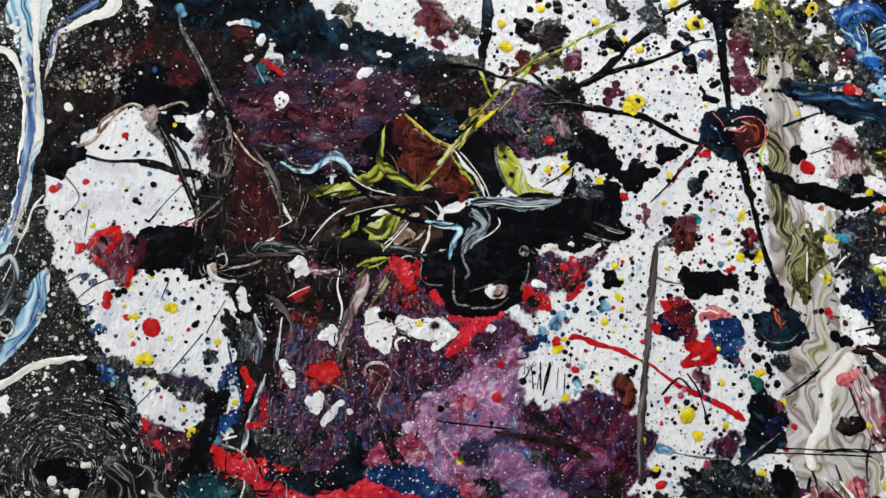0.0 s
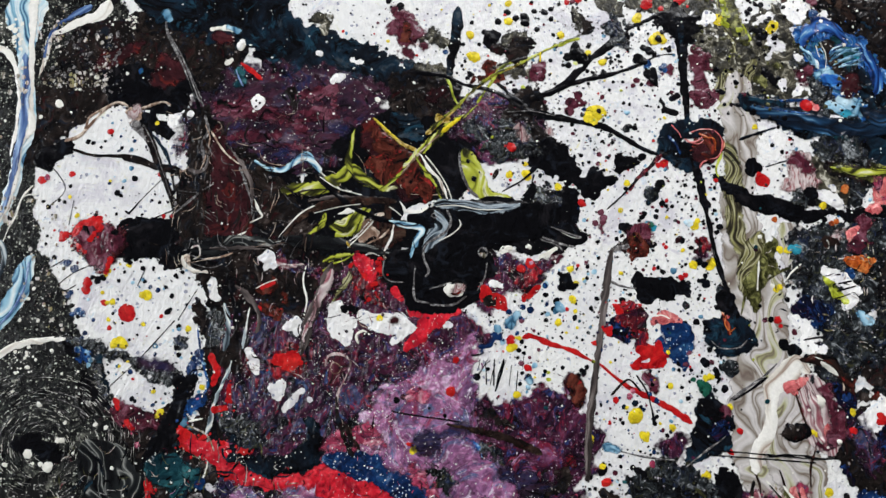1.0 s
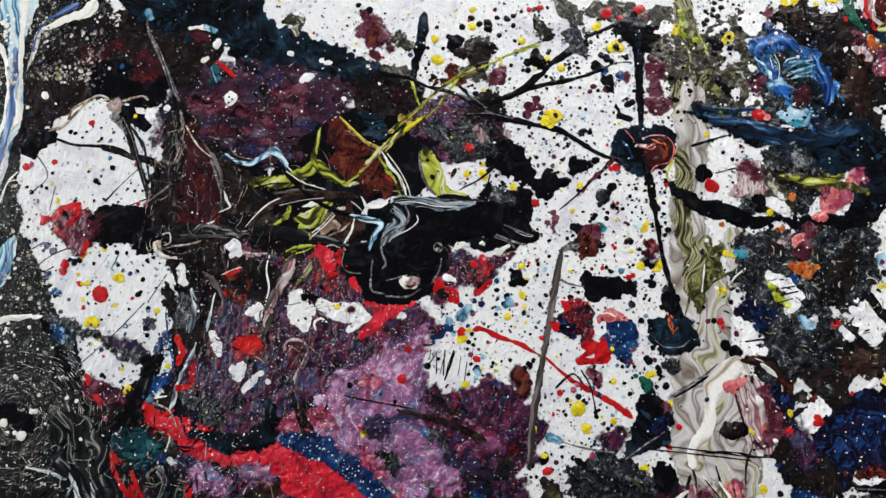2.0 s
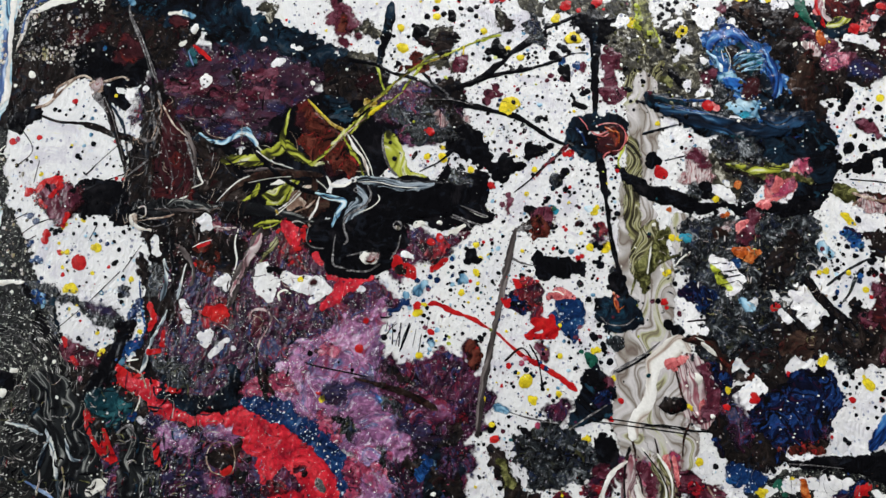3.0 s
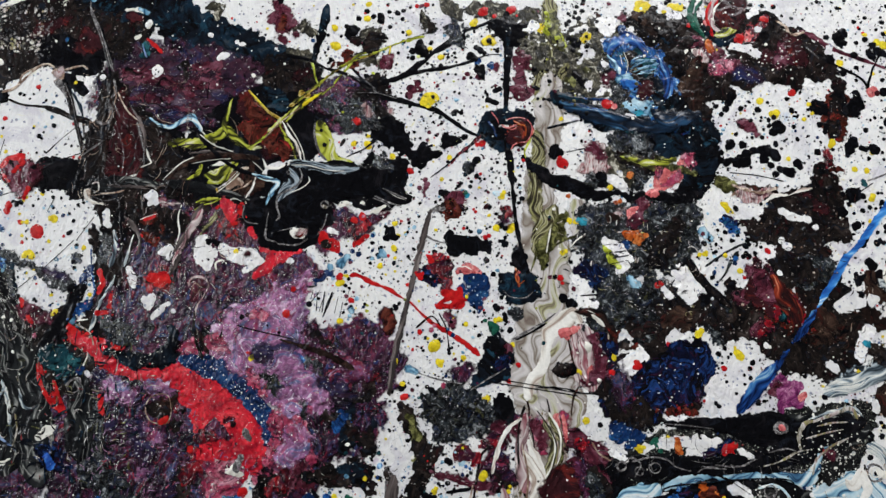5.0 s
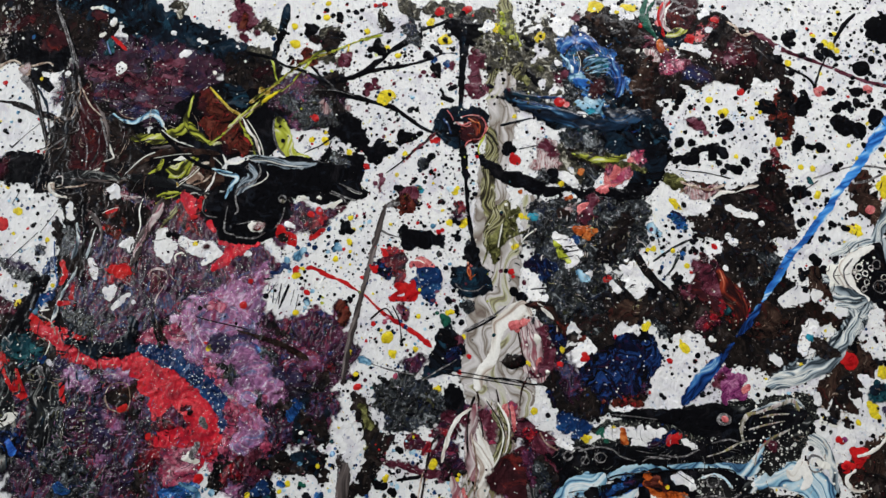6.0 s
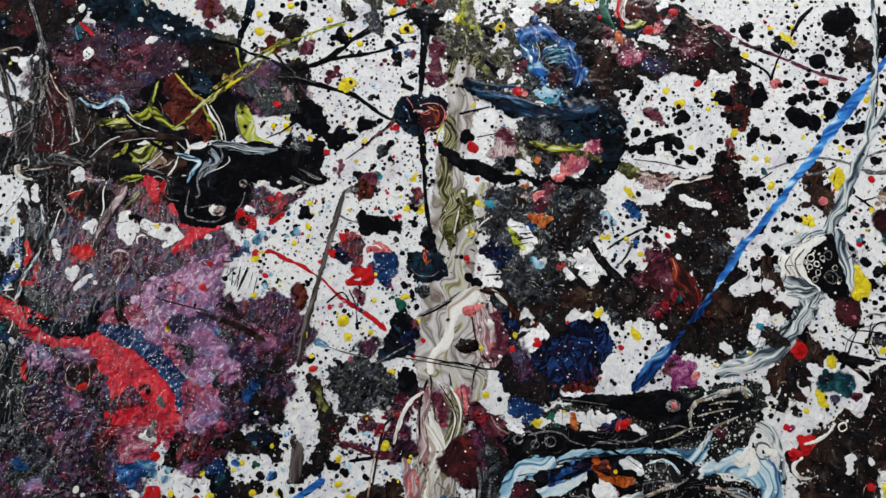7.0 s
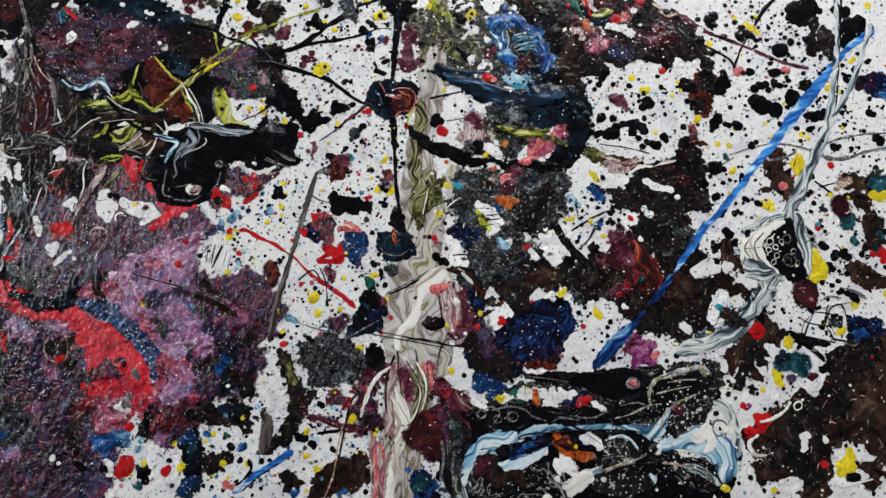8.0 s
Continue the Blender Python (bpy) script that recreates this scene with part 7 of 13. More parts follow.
drops("soot", (147.6,30.7,1.8), (146.7,31.9,1.5), (162.5,50.9,1.8), (168.4,38.8,1.8), (166.7,35.8,1.5), (147.3,16.4,0.90), (133,28.3,1.2), (137,13.4,1.5), (120.3,46.3,0.91), (165.9,47.8,1.2), (84.3,7.7,3.5), (86.6,4.8,2.9))
drops("soot", (82.7,3.3,2.4), (88.6,3.3,1.5), (81.4,10.6,1.5), (90.1,4.8,1.2), (85.9,10.6,1.2), (73.7,-1,1.5), (79.5,-3.9,1.8), (82.7,4.8,1.8), (89.4,-12.7,1.5), (77.9,-8.3,1.5), (66.6,7.8,1.2), (77.2,16.5,1.2))
drops("soot", (90.4,13.5,0.89), (96.3,12.1,0.59), (71.9,-11.1,0.87), (93.4,-24.2,0.87), (115,-2.6,1.8), (117.8,-5.6,1.2))
drops("maroon", (145.1,30.7,1.5), (146.1,31.9,1.2))
drops("inkblue", (129.6,50.8,1.5), (156.6,19.3,2.1), (159.5,17.8,1.8), (160.3,7.4,2.4), (158.9,8.9,1.8))
drops("turquoise", (129.9,38.8,2.4), (131.9,37.3,2.1))
drops("green", (128,37.9,1.5), (130.5,38.8,1.8), (152.1,-43.2,1.4), (158.3,-47.5,3.5), (159.6,-50.4,2.9), (156.1,-45.2,2.3))
drops("sky", (151.8,40.3,2.1), (150.3,40.9,1.5), (142.7,14,1.8), (73.9,4.8,1.5), (80.8,-6.8,2.6), (82.3,-8.3,2), (79.3,-9.1,1.8), (74.8,-11.1,1.4), (55.7,-15.4,2.3), (57.2,-13.9,1.7), (55.6,-18.2,1.7), (48.3,-19.6,2.3))
drops("sky", (42.4,-23.8,1.7), (51.1,-26.7,1.4), (68.1,-38.2,1.4), (64.9,-49.5,1.4), (94.5,40.3,1.2))
drops("cobalt", (130.6,130.9,1.9), (129.5,128.7,1.6), (139.7,127.2,1.6), (73.3,3.9,1.5))
drops("red", (132.2,14.9,1.2), (147,10.4,1.8), (149.2,11.9,1.5), (138.9,26.8,1.2), (137.5,28.3,0.90), (167,64.7,1.2))
pour("soot", 2, 0.35, [(123,10.5,3), (124.2,4.6,4.1), (128.4,-1.2,3)], [(130.1,3.1,3.5), (139,1.6,5.3)], [(139.2,4.6,4.2), (148.1,4.5,3.9)])
pour("umber", 1.5, 0.3, [(121.1,32.8,4.8), (117.9,28.3,3.6)], [(126.9,28.3,4.2), (125.3,25.3,3)], [(114.8,25.3,3)])
pour("tan", 1, 0.25, [(125.4,26.8,2.7), (122.4,28.3,1.8)])
pour("wine", 1.5, 0.25, [(125.8,35.8,4.2), (121.2,34.3,3.6), (128.7,32.8,2.4)])
pour("soot", 2, 0.3, [(133.3,123.9,3.1), (136.2,119.2,3.1)], [(130.3,125.5,1.9)])
pour("soot", 1.5, 0.3, [(140,103.4,2.5), (144.6,101.8,1.9)], [(146.7,112,2.2), (143.5,110.7,1.9)])
drip("soot", (147.8,159.6,8.2), (148.2,149.8,5.4), (149.8,140.1,3.8), (151.1,124.1,2.7), (151.9,111.4,2.7), (151.9,94,3.2))
pour("soot", 3, 0.35, [(141.3,156.2,6.4), (149,153.1,7), (158.7,158.1,4.5)])
pour("inkblue", 2, 0.5, [(143,90.9,6.8), (151.9,94,6.2), (165.7,93.2,5.6)], [(141.4,83.1,6.2), (147.8,77.5,6.8), (157.1,78.5,8), (165.1,83.2,6.8)])
pour("rust", 1.5, 0.4, [(159.9,83.8,4.7), (160.8,78.5,3.7), (163.2,86.9,3.1)])
pour("maroon", 1.5, 0.3, [(158.6,78.5,4.9)])
drip("pink", (150,87.8,0.62), (154.5,85.6,0.93), (160.2,88.8,0.93), (162.5,91,0.93), (166.4,88.8,0.93), (168.1,81.7,0.62), (164.7,77,0.93), (159.9,74.5,0.93), (158.2,70.8,0.92))
drip("pink", (151.4,86.2,0.62), (157.5,84.7,0.62), (160.7,86.9,0.62))
drip("pink", (142.7,95.6,0.62), (147,90.9,0.62), (148.4,87.8,0.62))
drip("navy", (140.8,89.3,1.2), (145.2,84.6,1.2), (147.9,78.5,1.2))
drip("soot", (155.1,70.8,2.8), (157.6,61.6,2), (160,50.9,1.6), (162.3,38.8,1.4), (164.5,25.3,0.98), (167.6,13.3,1.4), (170.9,7.4,2.2))
drip("crimson", (137.1,78.4,2.5), (130.6,70.7,2.8), (124.2,64.5,2.4), (119.3,56.9,1.5))
drip("soot", (124.2,64.5,1), (116.2,55.4,1), (106.7,46.3,1))
drip("olive", (168.5,87.9,1.6), (170.2,80.1,1.6), (167.4,70.8,1.2), (168.6,66.2,0.92))
pour("soot", 2, 0.4, [(170.3,-1.4,5.3), (174.3,-8.8,4.7), (171,-13.1,5.9)])
pour("inkblue", 2, 0.5, [(163,-20.3,4.7), (170.1,-26.2,5.3), (179.4,-21.9,5.3), (178.4,-14.6,4.1), (163.4,-14.5,3.5)])
pour("soot", 1.5, 0.4, [(170.7,-17.5,5.3), (175.3,-16.1,4.1)])
pour("rust", 1, 0.4, [(171.9,-13.1,2.4), (172.8,-17.5,2.4)])
drip("pink", (170.4,-8.7,0.59), (172.5,-13.1,0.59), (174.7,-16.1,0.59), (171.5,-18.9,0.59))
drip("pink", (169.3,-16,0.59), (172,-20.4,0.59))
drip("cobalt", (160,-21.8,0.88), (167,-27.6,0.88), (176,-27.1,0.88), (182.5,-20.5,0.88))
drip("red", (61.3,-24,2.6), (67.1,-23.2,3.2), (77.2,-26.9,2.6), (88.8,-30.4,2.6), (94.5,-33.3,1.7), (103.1,-37.1,1.1), (108.8,-41.4,1.7), (117.2,-47.7,2.3), (128.7,-52.9,2.9), (140,-58.6,3.4), (151.3,-65.8,2.9))
drip("red", (158.3,-71.4,1.7), (165.3,-75.7,2.9), (172.2,-81.3,3.4))
drip("greythread", (108.7,23.8,2.4), (114.8,25.9,2.9), (120.9,26.8,2.1))
drip("greythread", (108,7.6,1.4), (115.3,4.7,1.2), (122.7,4,0.95))
pour("plum", 2, 0.25, [(86.7,-46.9,3.4), (88,-51.1,2.9)], [(90.7,-55.3,2.9)])
pour("maroon", 1.5, 0.3, [(86.7,-46.3,4), (90.9,-49.7,2.9), (90.1,-55.3,2.6)])
pour("navy", 2, 0.25, [(43.8,-28.1,2.9), (45.4,-22.4,2.3), (39.4,-29.5,2.3)], [(49.7,-23.9,1.7)])
drip("soot", (50.8,-38.1,0.49), (49.2,-43.7,0.71), (48.2,-49.3,0.71))
drip("soot", (43.6,-35.2,0.49), (40.6,-40.8,0.71), (37.7,-45,0.96))
drip("soot", (46.4,-40.9,0.43), (44.8,-49.3,0.42))
drip("soot", (45.1,-36.1,0.43), (42.1,-38.6,0.43))
drip("soot", (53.2,-35.3,0.43), (51.3,-40.9,0.43))
drip("soot", (56,-38.1,0.43), (54.8,-49.4,0.43))
drip("soot", (59.4,-41,0.43), (58.5,-52.2,0.43))
drip("soot", (39.3,-35.2,0.43), (38.6,-40.8,0.43))
drip("soot", (62.5,-32.5,0.43), (61.7,-41,0.43))
drops("soot", (37.7,-45,2), (43.5,-40.8,1.1), (65.1,-43.8,1.4), (73.8,-41.1,1.1), (61.7,-42.4,1.1), (60.6,-48,1.1), (94.2,-41.3,1.7), (91.2,-42.7,1.4), (95.8,-38.5,1.4), (59.7,-30.5,1.4), (62.5,-31.9,1.1))
drops("yellow", (138.8,-28.8,1.5))
pour("white", 1.5, 0.033, [(157,-21.7,1.8), (159.8,-24.6,1.5)])
drops("slate", (172.4,-36.8,4.4), (168,-36.2,2.3))
drops("soot", (159.2,-34.7,2.3), (157.8,-33.3,1.8), (168.7,-47.6,2), (149.2,-53.1,1.4), (164.7,-41.3,1.4), (170.8,-59,0.86), (154.6,-13,1.8), (161.1,-27.5,1.5), (133.1,-24.5,1.2))
pour("inkblue", 2.5, 0.45, [(159.1,-58.8,6.3), (166.2,-61.7,5.8), (156.7,-72.8,7.4), (165.3,-75.7,5.1), (150.4,-81.1,4.5)], [(170.5,-64.6,2.9)])
pour("deepblue", 2, 0.25, [(162.8,-70.1,4), (167.3,-67.3,4)])
pour("soot", 2, 0.3, [(159.2,-57.4,4), (165.2,-56.1,2.9)])
pour("wine", 1.5, 0.2, [(167.9,-58.9,2.6), (170.8,-60.4,1.7)])
pour("plum", 2, 0.3, [(138.9,-78.1,5.1), (144.9,-75.4,4), (141.5,-83.7,3.4)])
pour("slate", 3, 0.3, [(135.3,-91.9,8.4), (123.4,-97.2,6.7), (149.5,-94.8,8.4), (140.4,-102.9,8.4), (125.9,-105.4,8.4), (151.8,-105.8,8.4)])
pour("soot", 1.5, 0.45, [(168.4,-95.1,6.8), (170.9,-100.6,5.6), (167.2,-90.9,3.4)])
drip("greythread", (147.1,-87.9,0.68), (159.3,-78.4,0.91), (168.5,-71.6,0.91))
drip("greythread", (108.5,-79.1,0.68), (118.5,-82,0.90), (132.8,-84.1,0.90), (141.5,-84.3,1.1))
drip("soot", (172.7,-53.3,1.5), (182,-47.7,1.5), (191.4,-40.7,1.2))
drip("soot", (121.9,-41.5,0.98), (127.4,-50.1,1.2), (129.8,-58.5,0.72), (131,-64.1,1.2))
drops("soot", (131,-64.1,1.4), (132.5,-62.8,1.1), (122.4,-90.3,2), (125.2,-91.7,1.7), (119.6,-88.9,1.4), (103.6,-91.4,2.2), (105.1,-90.1,1.7))
drops("red", (106.3,-96.4,2.2), (104.8,-96.9,1.7), (111.1,-55,1.7), (176,-68.9,1.7), (121.2,-57,1.1))
drip("umber", (108.3,-52.7,1.4), (117.4,-44.3,1.1), (124.4,-50,1.1))
drip("red", (103.4,-96,1.7), (109.1,-96.9,1.1))
drops("rose", (118.4,-52.8,1.7), (120,-50,1.4), (129.8,-86.8,1.7))
drops("inkblue", (115.3,-58.4,1.4), (121.2,-56.2,1.7), (124,-58.5,1.4))
drip("inkblue", (180.4,88,1.6), (192,92.5,1.6), (201.7,95.9,1.2))
drip("inkblue", (194.6,73.1,0.82), (210.1,78,0.82))
drip("wine", (345,174.5,2.5), (355.4,170.2,3.7), (366,164.2,3.3), (386.5,158.2,2.5), (402.8,153.4,2.9), (419,148.3,2.5), (433.1,145.4,2.4), (443.8,144.2,2.8))
drip("umber", (332.6,177.3,1.7), (343.1,173,2.1), (351.5,169.7,2.5))
drip("umber", (352,163.3,2.1), (360.9,153.7,2.1), (367.5,146,2), (377,137.4,2))
drip("soot", (360.7,155.8,1.4), (375.2,149.9,1.7), (387.6,144.3,1.7), (392,138.5,1.7))
drip("soot", (417.8,195.4,2.1), (408.6,183.4,2.8), (401.8,167.4,1.4), (395,151.6,1.4), (391.4,136.3,2.1))
drip("inkblue", (462.7,201,1.7), (463.4,173,1.6), (463,151.8,2), (463.4,130.8,2.4), (461.9,114,2), (457.2,101.1,2), (453.2,90.3,2))
drip("greythread", (393,74.2,0.95), (408,81.5,1.3), (423.2,86.4,1.3), (442.6,86.1,1.9), (454.5,82.3,2.5), (464.2,80.8,3.1), (473.7,82.8,2.5), (486.8,89.4,2.2), (501.9,93.8,2.2))
drip("greythread", (457.8,90.9,0.95), (469.1,96.5,1.6), (484.3,101.3,1.3), (501.5,104.4,1.3))
drip("greythread", (418.3,73.5,0.95), (429.7,77,1.6), (439,83.1,1.6))
drip("umber", (303,70.6,0.80), (322.8,70.3,0.80), (338.7,68.3,0.80))
drip("umber", (384.2,62.9,0.79), (396.9,73.5,0.79))
drip("soot", (286.9,1.9,2.3), (293.5,-5.2,2.6), (302,-11.9,2.6), (308.4,-18,2))
drip("soot", (280,10.9,2), (286.9,1.9,2))
drip("slate", (311.5,19.1,2.4), (307.1,12.5,1.9), (304.1,4.2,1.6), (299.8,-2.3,1.2))
drip("slate", (290.3,6.3,1.6), (304.6,18.2,1.6), (315.6,24.8,1.6))
drip("soot", (473,-44.7,0.93), (458.2,-44.1,1.9), (447,-43.8,3.8), (437.6,-43.2,5.7))
drip("soot", (445.3,-45.9,2.5), (458.6,-51.6,3.1), (466.4,-58,4.4))
drip("soot", (457.8,-25.3,0.94), (453.9,-35.3,0.93), (451.5,-44.3,0.93))
drip("soot", (456.3,-26.3,0.94), (466.4,-26,0.94), (472.1,-27.1,0.94))
drip("soot", (466.1,-20.3,0.94), (464.9,-31.9,0.93), (469,-38.9,0.93), (472.2,-44.1,0.93))
drip("soot", (475.7,-26.6,0.93), (476.6,-41.6,0.93))
drip("greythread", (462.2,-17.1,1.2), (467.6,-14.4,1.2), (475.1,-14.5,1.2))
drip("greythread", (476.6,-7.4,1.2), (486,-10,2.4), (491.8,-13,1.8))
drip("inkblue", (480.3,-42.9,1.1), (469.2,-42.6,1.5))
drip("greythread", (476.7,-43.5,1.2), (484.1,-45,1.2), (487.7,-41.9,1.2))
drip("cream", (268.2,-70.6,0.54), (279.2,-66,0.82))
drip("cream", (190.7,-81.3,0.55), (204.2,-81.4,0.82), (217.9,-82.1,0.82))
drip("soot", (188.8,-81.6,0.95), (204.1,-80.2,0.95), (219.8,-81.9,0.95), (235,-80.9,0.95))
drip("olivedark", (340.9,45.1,0.79), (352.1,50.6,1.6), (365.3,55.6,1.2))
drip("soot", (211.5,-21,0.98), (222.9,-18.7,0.97))
drip("rust", (212.9,-31.8,2.7), (222.8,-32.4,3.5), (231.5,-39.1,3.9), (236,-44.3,2.3))
drip("cream", (218.7,-31,1.1), (222.9,-33.2,1.7), (228.6,-37.5,1.1))
drip("tan", (231.5,-39.1,1.2), (231.3,-46.9,1.1))
pour("rust", 1.5, 0.3, [(246.8,-37,3.1), (249.4,-42.4,2.3), (245.1,-39.1,2.7)], [(248.2,-48.4,1.9)])
drip("cream", (185,-108.7,1.6), (189.7,-119.2,2.4), (194.3,-129.8,3.8), (194.4,-140.8,3.2), (193.1,-150.2,3.2), (192.3,-163.1,3.2), (191.7,-174,1.8))
drip("pink", (180.7,-105.5,3), (182.2,-120.3,3), (185.3,-131,3.4), (186.2,-142,1.9))
drip("pink", (182.2,-153.6,3), (181.2,-164.7,4.4), (182.3,-179,4.4), (182.8,-189.7,4.3))
drip("rose", (206.1,-94.4,2.3), (208.4,-105.4,2.6), (210.6,-112.6,1.5))
drip("rose", (191.8,-115.2,1.5), (188.8,-108.1,1.9))
drip("greythread", (193.9,-155.6,0.74), (208.4,-164.4,0.73))
drip("greythread", (176.1,-150.8,0.74), (184.1,-153.3,0.74))
drip("cream", (188.7,20.8,0.86), (187.4,4.4,0.86))
drip("cream", (203.2,10.6,0.86), (206.6,15.1,0.86), (211.9,19.8,0.86))
drops("wine", (207,-16.9,1.6))
drops("soot", (204.6,-69.8,4.6), (208.2,-68.2,3.8), (201.9,-70.2,3.1), (194.3,-10.6,1.6), (188.5,-3.4,1.2), (200.8,-23.6,3.1), (206.4,-26.8,3.9), (209.1,-32.4,3.1))
drops("cream", (218.6,-53.3,2.7), (219.2,-72.4,1.1), (227.5,-73.2,1.1), (212.5,-57.2,0.8), (241.2,-75.1,1.1), (243.9,-75.5,0.8), (255.7,1.6,1.4))
drops("red", (197.9,-11,2), (199.5,-13.9,1.2), (251.8,-61.4,2.3), (250,-62.4,1.9), (236.4,-68.1,2.3), (260.8,-8.8,2.3), (262.6,-7.4,1.6), (321.9,-55.5,1.5), (305.7,-57,1.9))
drops("orange", (221.9,-69.4,1.5), (219.8,-67.7,1.5), (243.4,21.2,2.8), (247,23.7,2.4), (230,42.6,1.6), (237.9,62.1,2.4), (232.6,43.7,1.6), (198.7,43.7,1.6))
pour("pink", 1.5, 0.11, [(205.4,-47.7,1.9), (208.7,-43.4,1.9)], [(218.1,-69.9,3)], [(223.6,-67.2,1.9)])
drops("yellow", (214.1,-68.5,1.5), (216.1,-69.4,1.5), (311.9,-43.5,1.1))
drops("yellow", (235.9,-57.8,1.9), (221.3,-98.7,2.3), (315.4,-48,3), (313.3,-46.4,2.3), (288.5,-37.1,2.7), (290.2,-34.9,1.9), (290.1,15,2), (312.9,6.1,1.9), (303,15.1,1.6), (330.5,113.3,3.2), (332.4,114.8,2.4), (372.9,153.9,2.5))
drops("yellow", (320.9,121.8,2.5), (369.6,97.9,2.4), (368.6,95.7,2), (384.6,81.3,2), (341.2,83.9,1.6), (457.5,131.3,2.4), (459.3,133.6,1.6), (350.5,112.1,1.6), (389.5,-49.9,1.5), (254.2,-111.2,2.2), (256.3,-112.8,1.9), (273,-103.8,1.9))
pour("yellow", 1.5, 0.3, [(298.6,48.4,1.6), (301.6,46.7,2.8), (303.8,44.2,2)])
pour("yellow", 1.5, 0.35, [(441.2,78.6,3.5), (442.7,72.7,4.7), (438.8,74.2,3.9)], [(440.7,68.4,2.4)])
pour("yellow", 1.5, 0.35, [(416.5,43.9,1.6), (421.6,43,3.5), (424.5,40.2,1.9)])
pour("yellow", 1.5, 0.4, [(454.8,12.8,3.1), (460.8,5.8,3.4), (462.2,2.2,2.7)], [(457.5,-1.6,3), (461.3,-2.6,2.6)])
pour("yellow", 1.5, 0.35, [(442.7,-46.3,2.2), (442.6,-50.1,2.6)], [(435,-69.8,2.2), (437.8,-73.9,3.3), (439.8,-76.5,2.2)])
pour("yellow", 1.5, 0.4, [(485.9,-113.7,3.2), (487.3,-120.6,3.9), (481,-124.4,2.9), (488.9,-124,2.5)])
drops("yellow", (395.9,62.4,2), (396.9,64.6,2), (409.3,117.6,1.6), (446.1,93.5,1.6), (473.8,155.2,2), (471.9,152.9,1.6), (492.1,59.2,3.1), (495.9,57.7,3.5), (499.6,60.2,3.1), (483.5,-17.9,2.6), (485.6,-15.7,1.9), (476.3,-37.1,1.9))
drops("yellow", (477.3,-35.1,1.9), (481.6,196.8,2.5), (401.6,169.6,2.9), (397.5,171.2,2.5), (405.8,166.6,2.1), (408.4,-148,2.5), (406.5,-147.3,2.1), (427.3,-82,1.8), (438.9,-144.7,2.1), (395.5,93,1.2), (415.4,33,1.2), (503.8,-7.5,2.2))
drops("yellow", (202,155.3,3.4), (200.2,152.9,2.5), (170.5,158,3.4), (205,27,2), (200.9,27.3,2), (197.9,5.9,2), (199.8,6.9,1.6), (189.5,95.6,1.6), (475.2,54.9,1.2), (225.6,52.2,2), (392.5,81.1,2))
pour("olive", 1.5, 0.165, [(181.6,152.8,3.8), (184.6,146.6,2.5)], [(174.9,156.3,3)], [(226.6,13.7,2), (229.8,4.1,2.8)], [(173.6,136.5,3.4), (173.2,129.9,2.5)])
drops("cream", (277.6,85.1,1.2), (195.7,7.6,1.2), (190,34,1.2), (333.7,-40.5,1.1), (331.8,-40,0.8), (320.8,12.4,1.2))
drip("olive", (439.8,28.4,1.2), (443.8,19.1,1.1), (447.5,7.9,1.1), (451.8,-1.2,1.1))
drip("soot", (402.3,-46.2,1.3), (389.8,-53.7,1.3), (377.1,-59.9,1.3))
drip("soot", (405.3,-36.3,1.3), (398.3,-43,1.3))
pour("cream", 1.5, 0.22, [(313.8,-156.4,3.6), (319.1,-153.8,3.6), (309.1,-164.2,3.6)], [(295,-169.8,2.9)])
pour("cream", 1.5, 0.165, [(407.3,-110.5,2.5), (402.8,-109.3,2.2)], [(412.6,-84.1,2.2), (405.2,-83.3,2.2)])
drops("cream", (342.6,-92.1,2.6))
drops("magenta", (341.9,-89.2,3), (341.6,-90.4,2.2), (311.1,-148.9,1.8), (309.5,-150.5,1.4))
drops("white", (181,-28.3,1.6), (302.9,-107.7,1.9), (362.7,-127.7,1.4))
pour("red", 1.5, 0.165, [(308.8,-109.8,1.5), (312.1,-106.4,2.6), (313.7,-103.6,1.9)])
pour("deepblue", 1.5, 0.3, [(301.2,-109.1,1.5), (306.6,-107.2,3), (309.8,-102.3,3)])
drip("soot", (290,-93.9,2.5), (292.7,-101,1.9), (294.4,-106.3,0.93))
drip("soot", (306.4,-123,1.2), (314.2,-125.6,1.5), (320.3,-130.2,1.5), (327.4,-134.6,1.5))
drops("green", (267.1,-108.3,1.9), (268.7,-111.8,1.5))
drops("cobalt", (242.4,-108.1,3), (246.6,-105.6,3), (238.4,-106.8,2.2))
pour("soot", 1.5, 0.4, [(432.4,186.4,7.5), (436.7,182.6,8.3), (440.1,191.6,6.6)], [(430.7,181.8,5.8)], [(426.5,185.6,2.5)])
drops("soot", (422.5,155.1,5.7), (423.7,156.1,4.9), (429.6,162.4,2.9), (411.6,113.7,6.8), (414.4,112,6), (407.5,116.1,4.8), (422.4,111,5.6), (433.3,122.8,5.2), (432.8,118.5,4), (419,137.7,3.6), (421.6,138.9,3.2), (402.9,136.5,3.2))
drops("soot", (397.6,95.8,3.6), (395.9,97.2,2.8), (391.3,95.8,2.4), (388.6,96.2,2), (441.7,165.2,3.3), (439.7,165.8,2.5), (459.5,164,3.7), (413.5,171,1.6), (433.6,168.4,1.6), (417.1,148,1.6), (431.5,150.7,1.6), (406.9,124.4,3.2))
drops("soot", (410.6,127.4,3.2), (414.5,128.7,2.8), (420.3,130.3,3.2), (424.3,129.1,2.4), (416.7,124.8,2.4), (401.5,144.8,1.6), (400.5,185.8,1.7), (429.9,133.6,2), (428.5,136,1.6), (394.3,160.9,2.9), (392.1,163.2,2.5), (398,164.8,3.3))
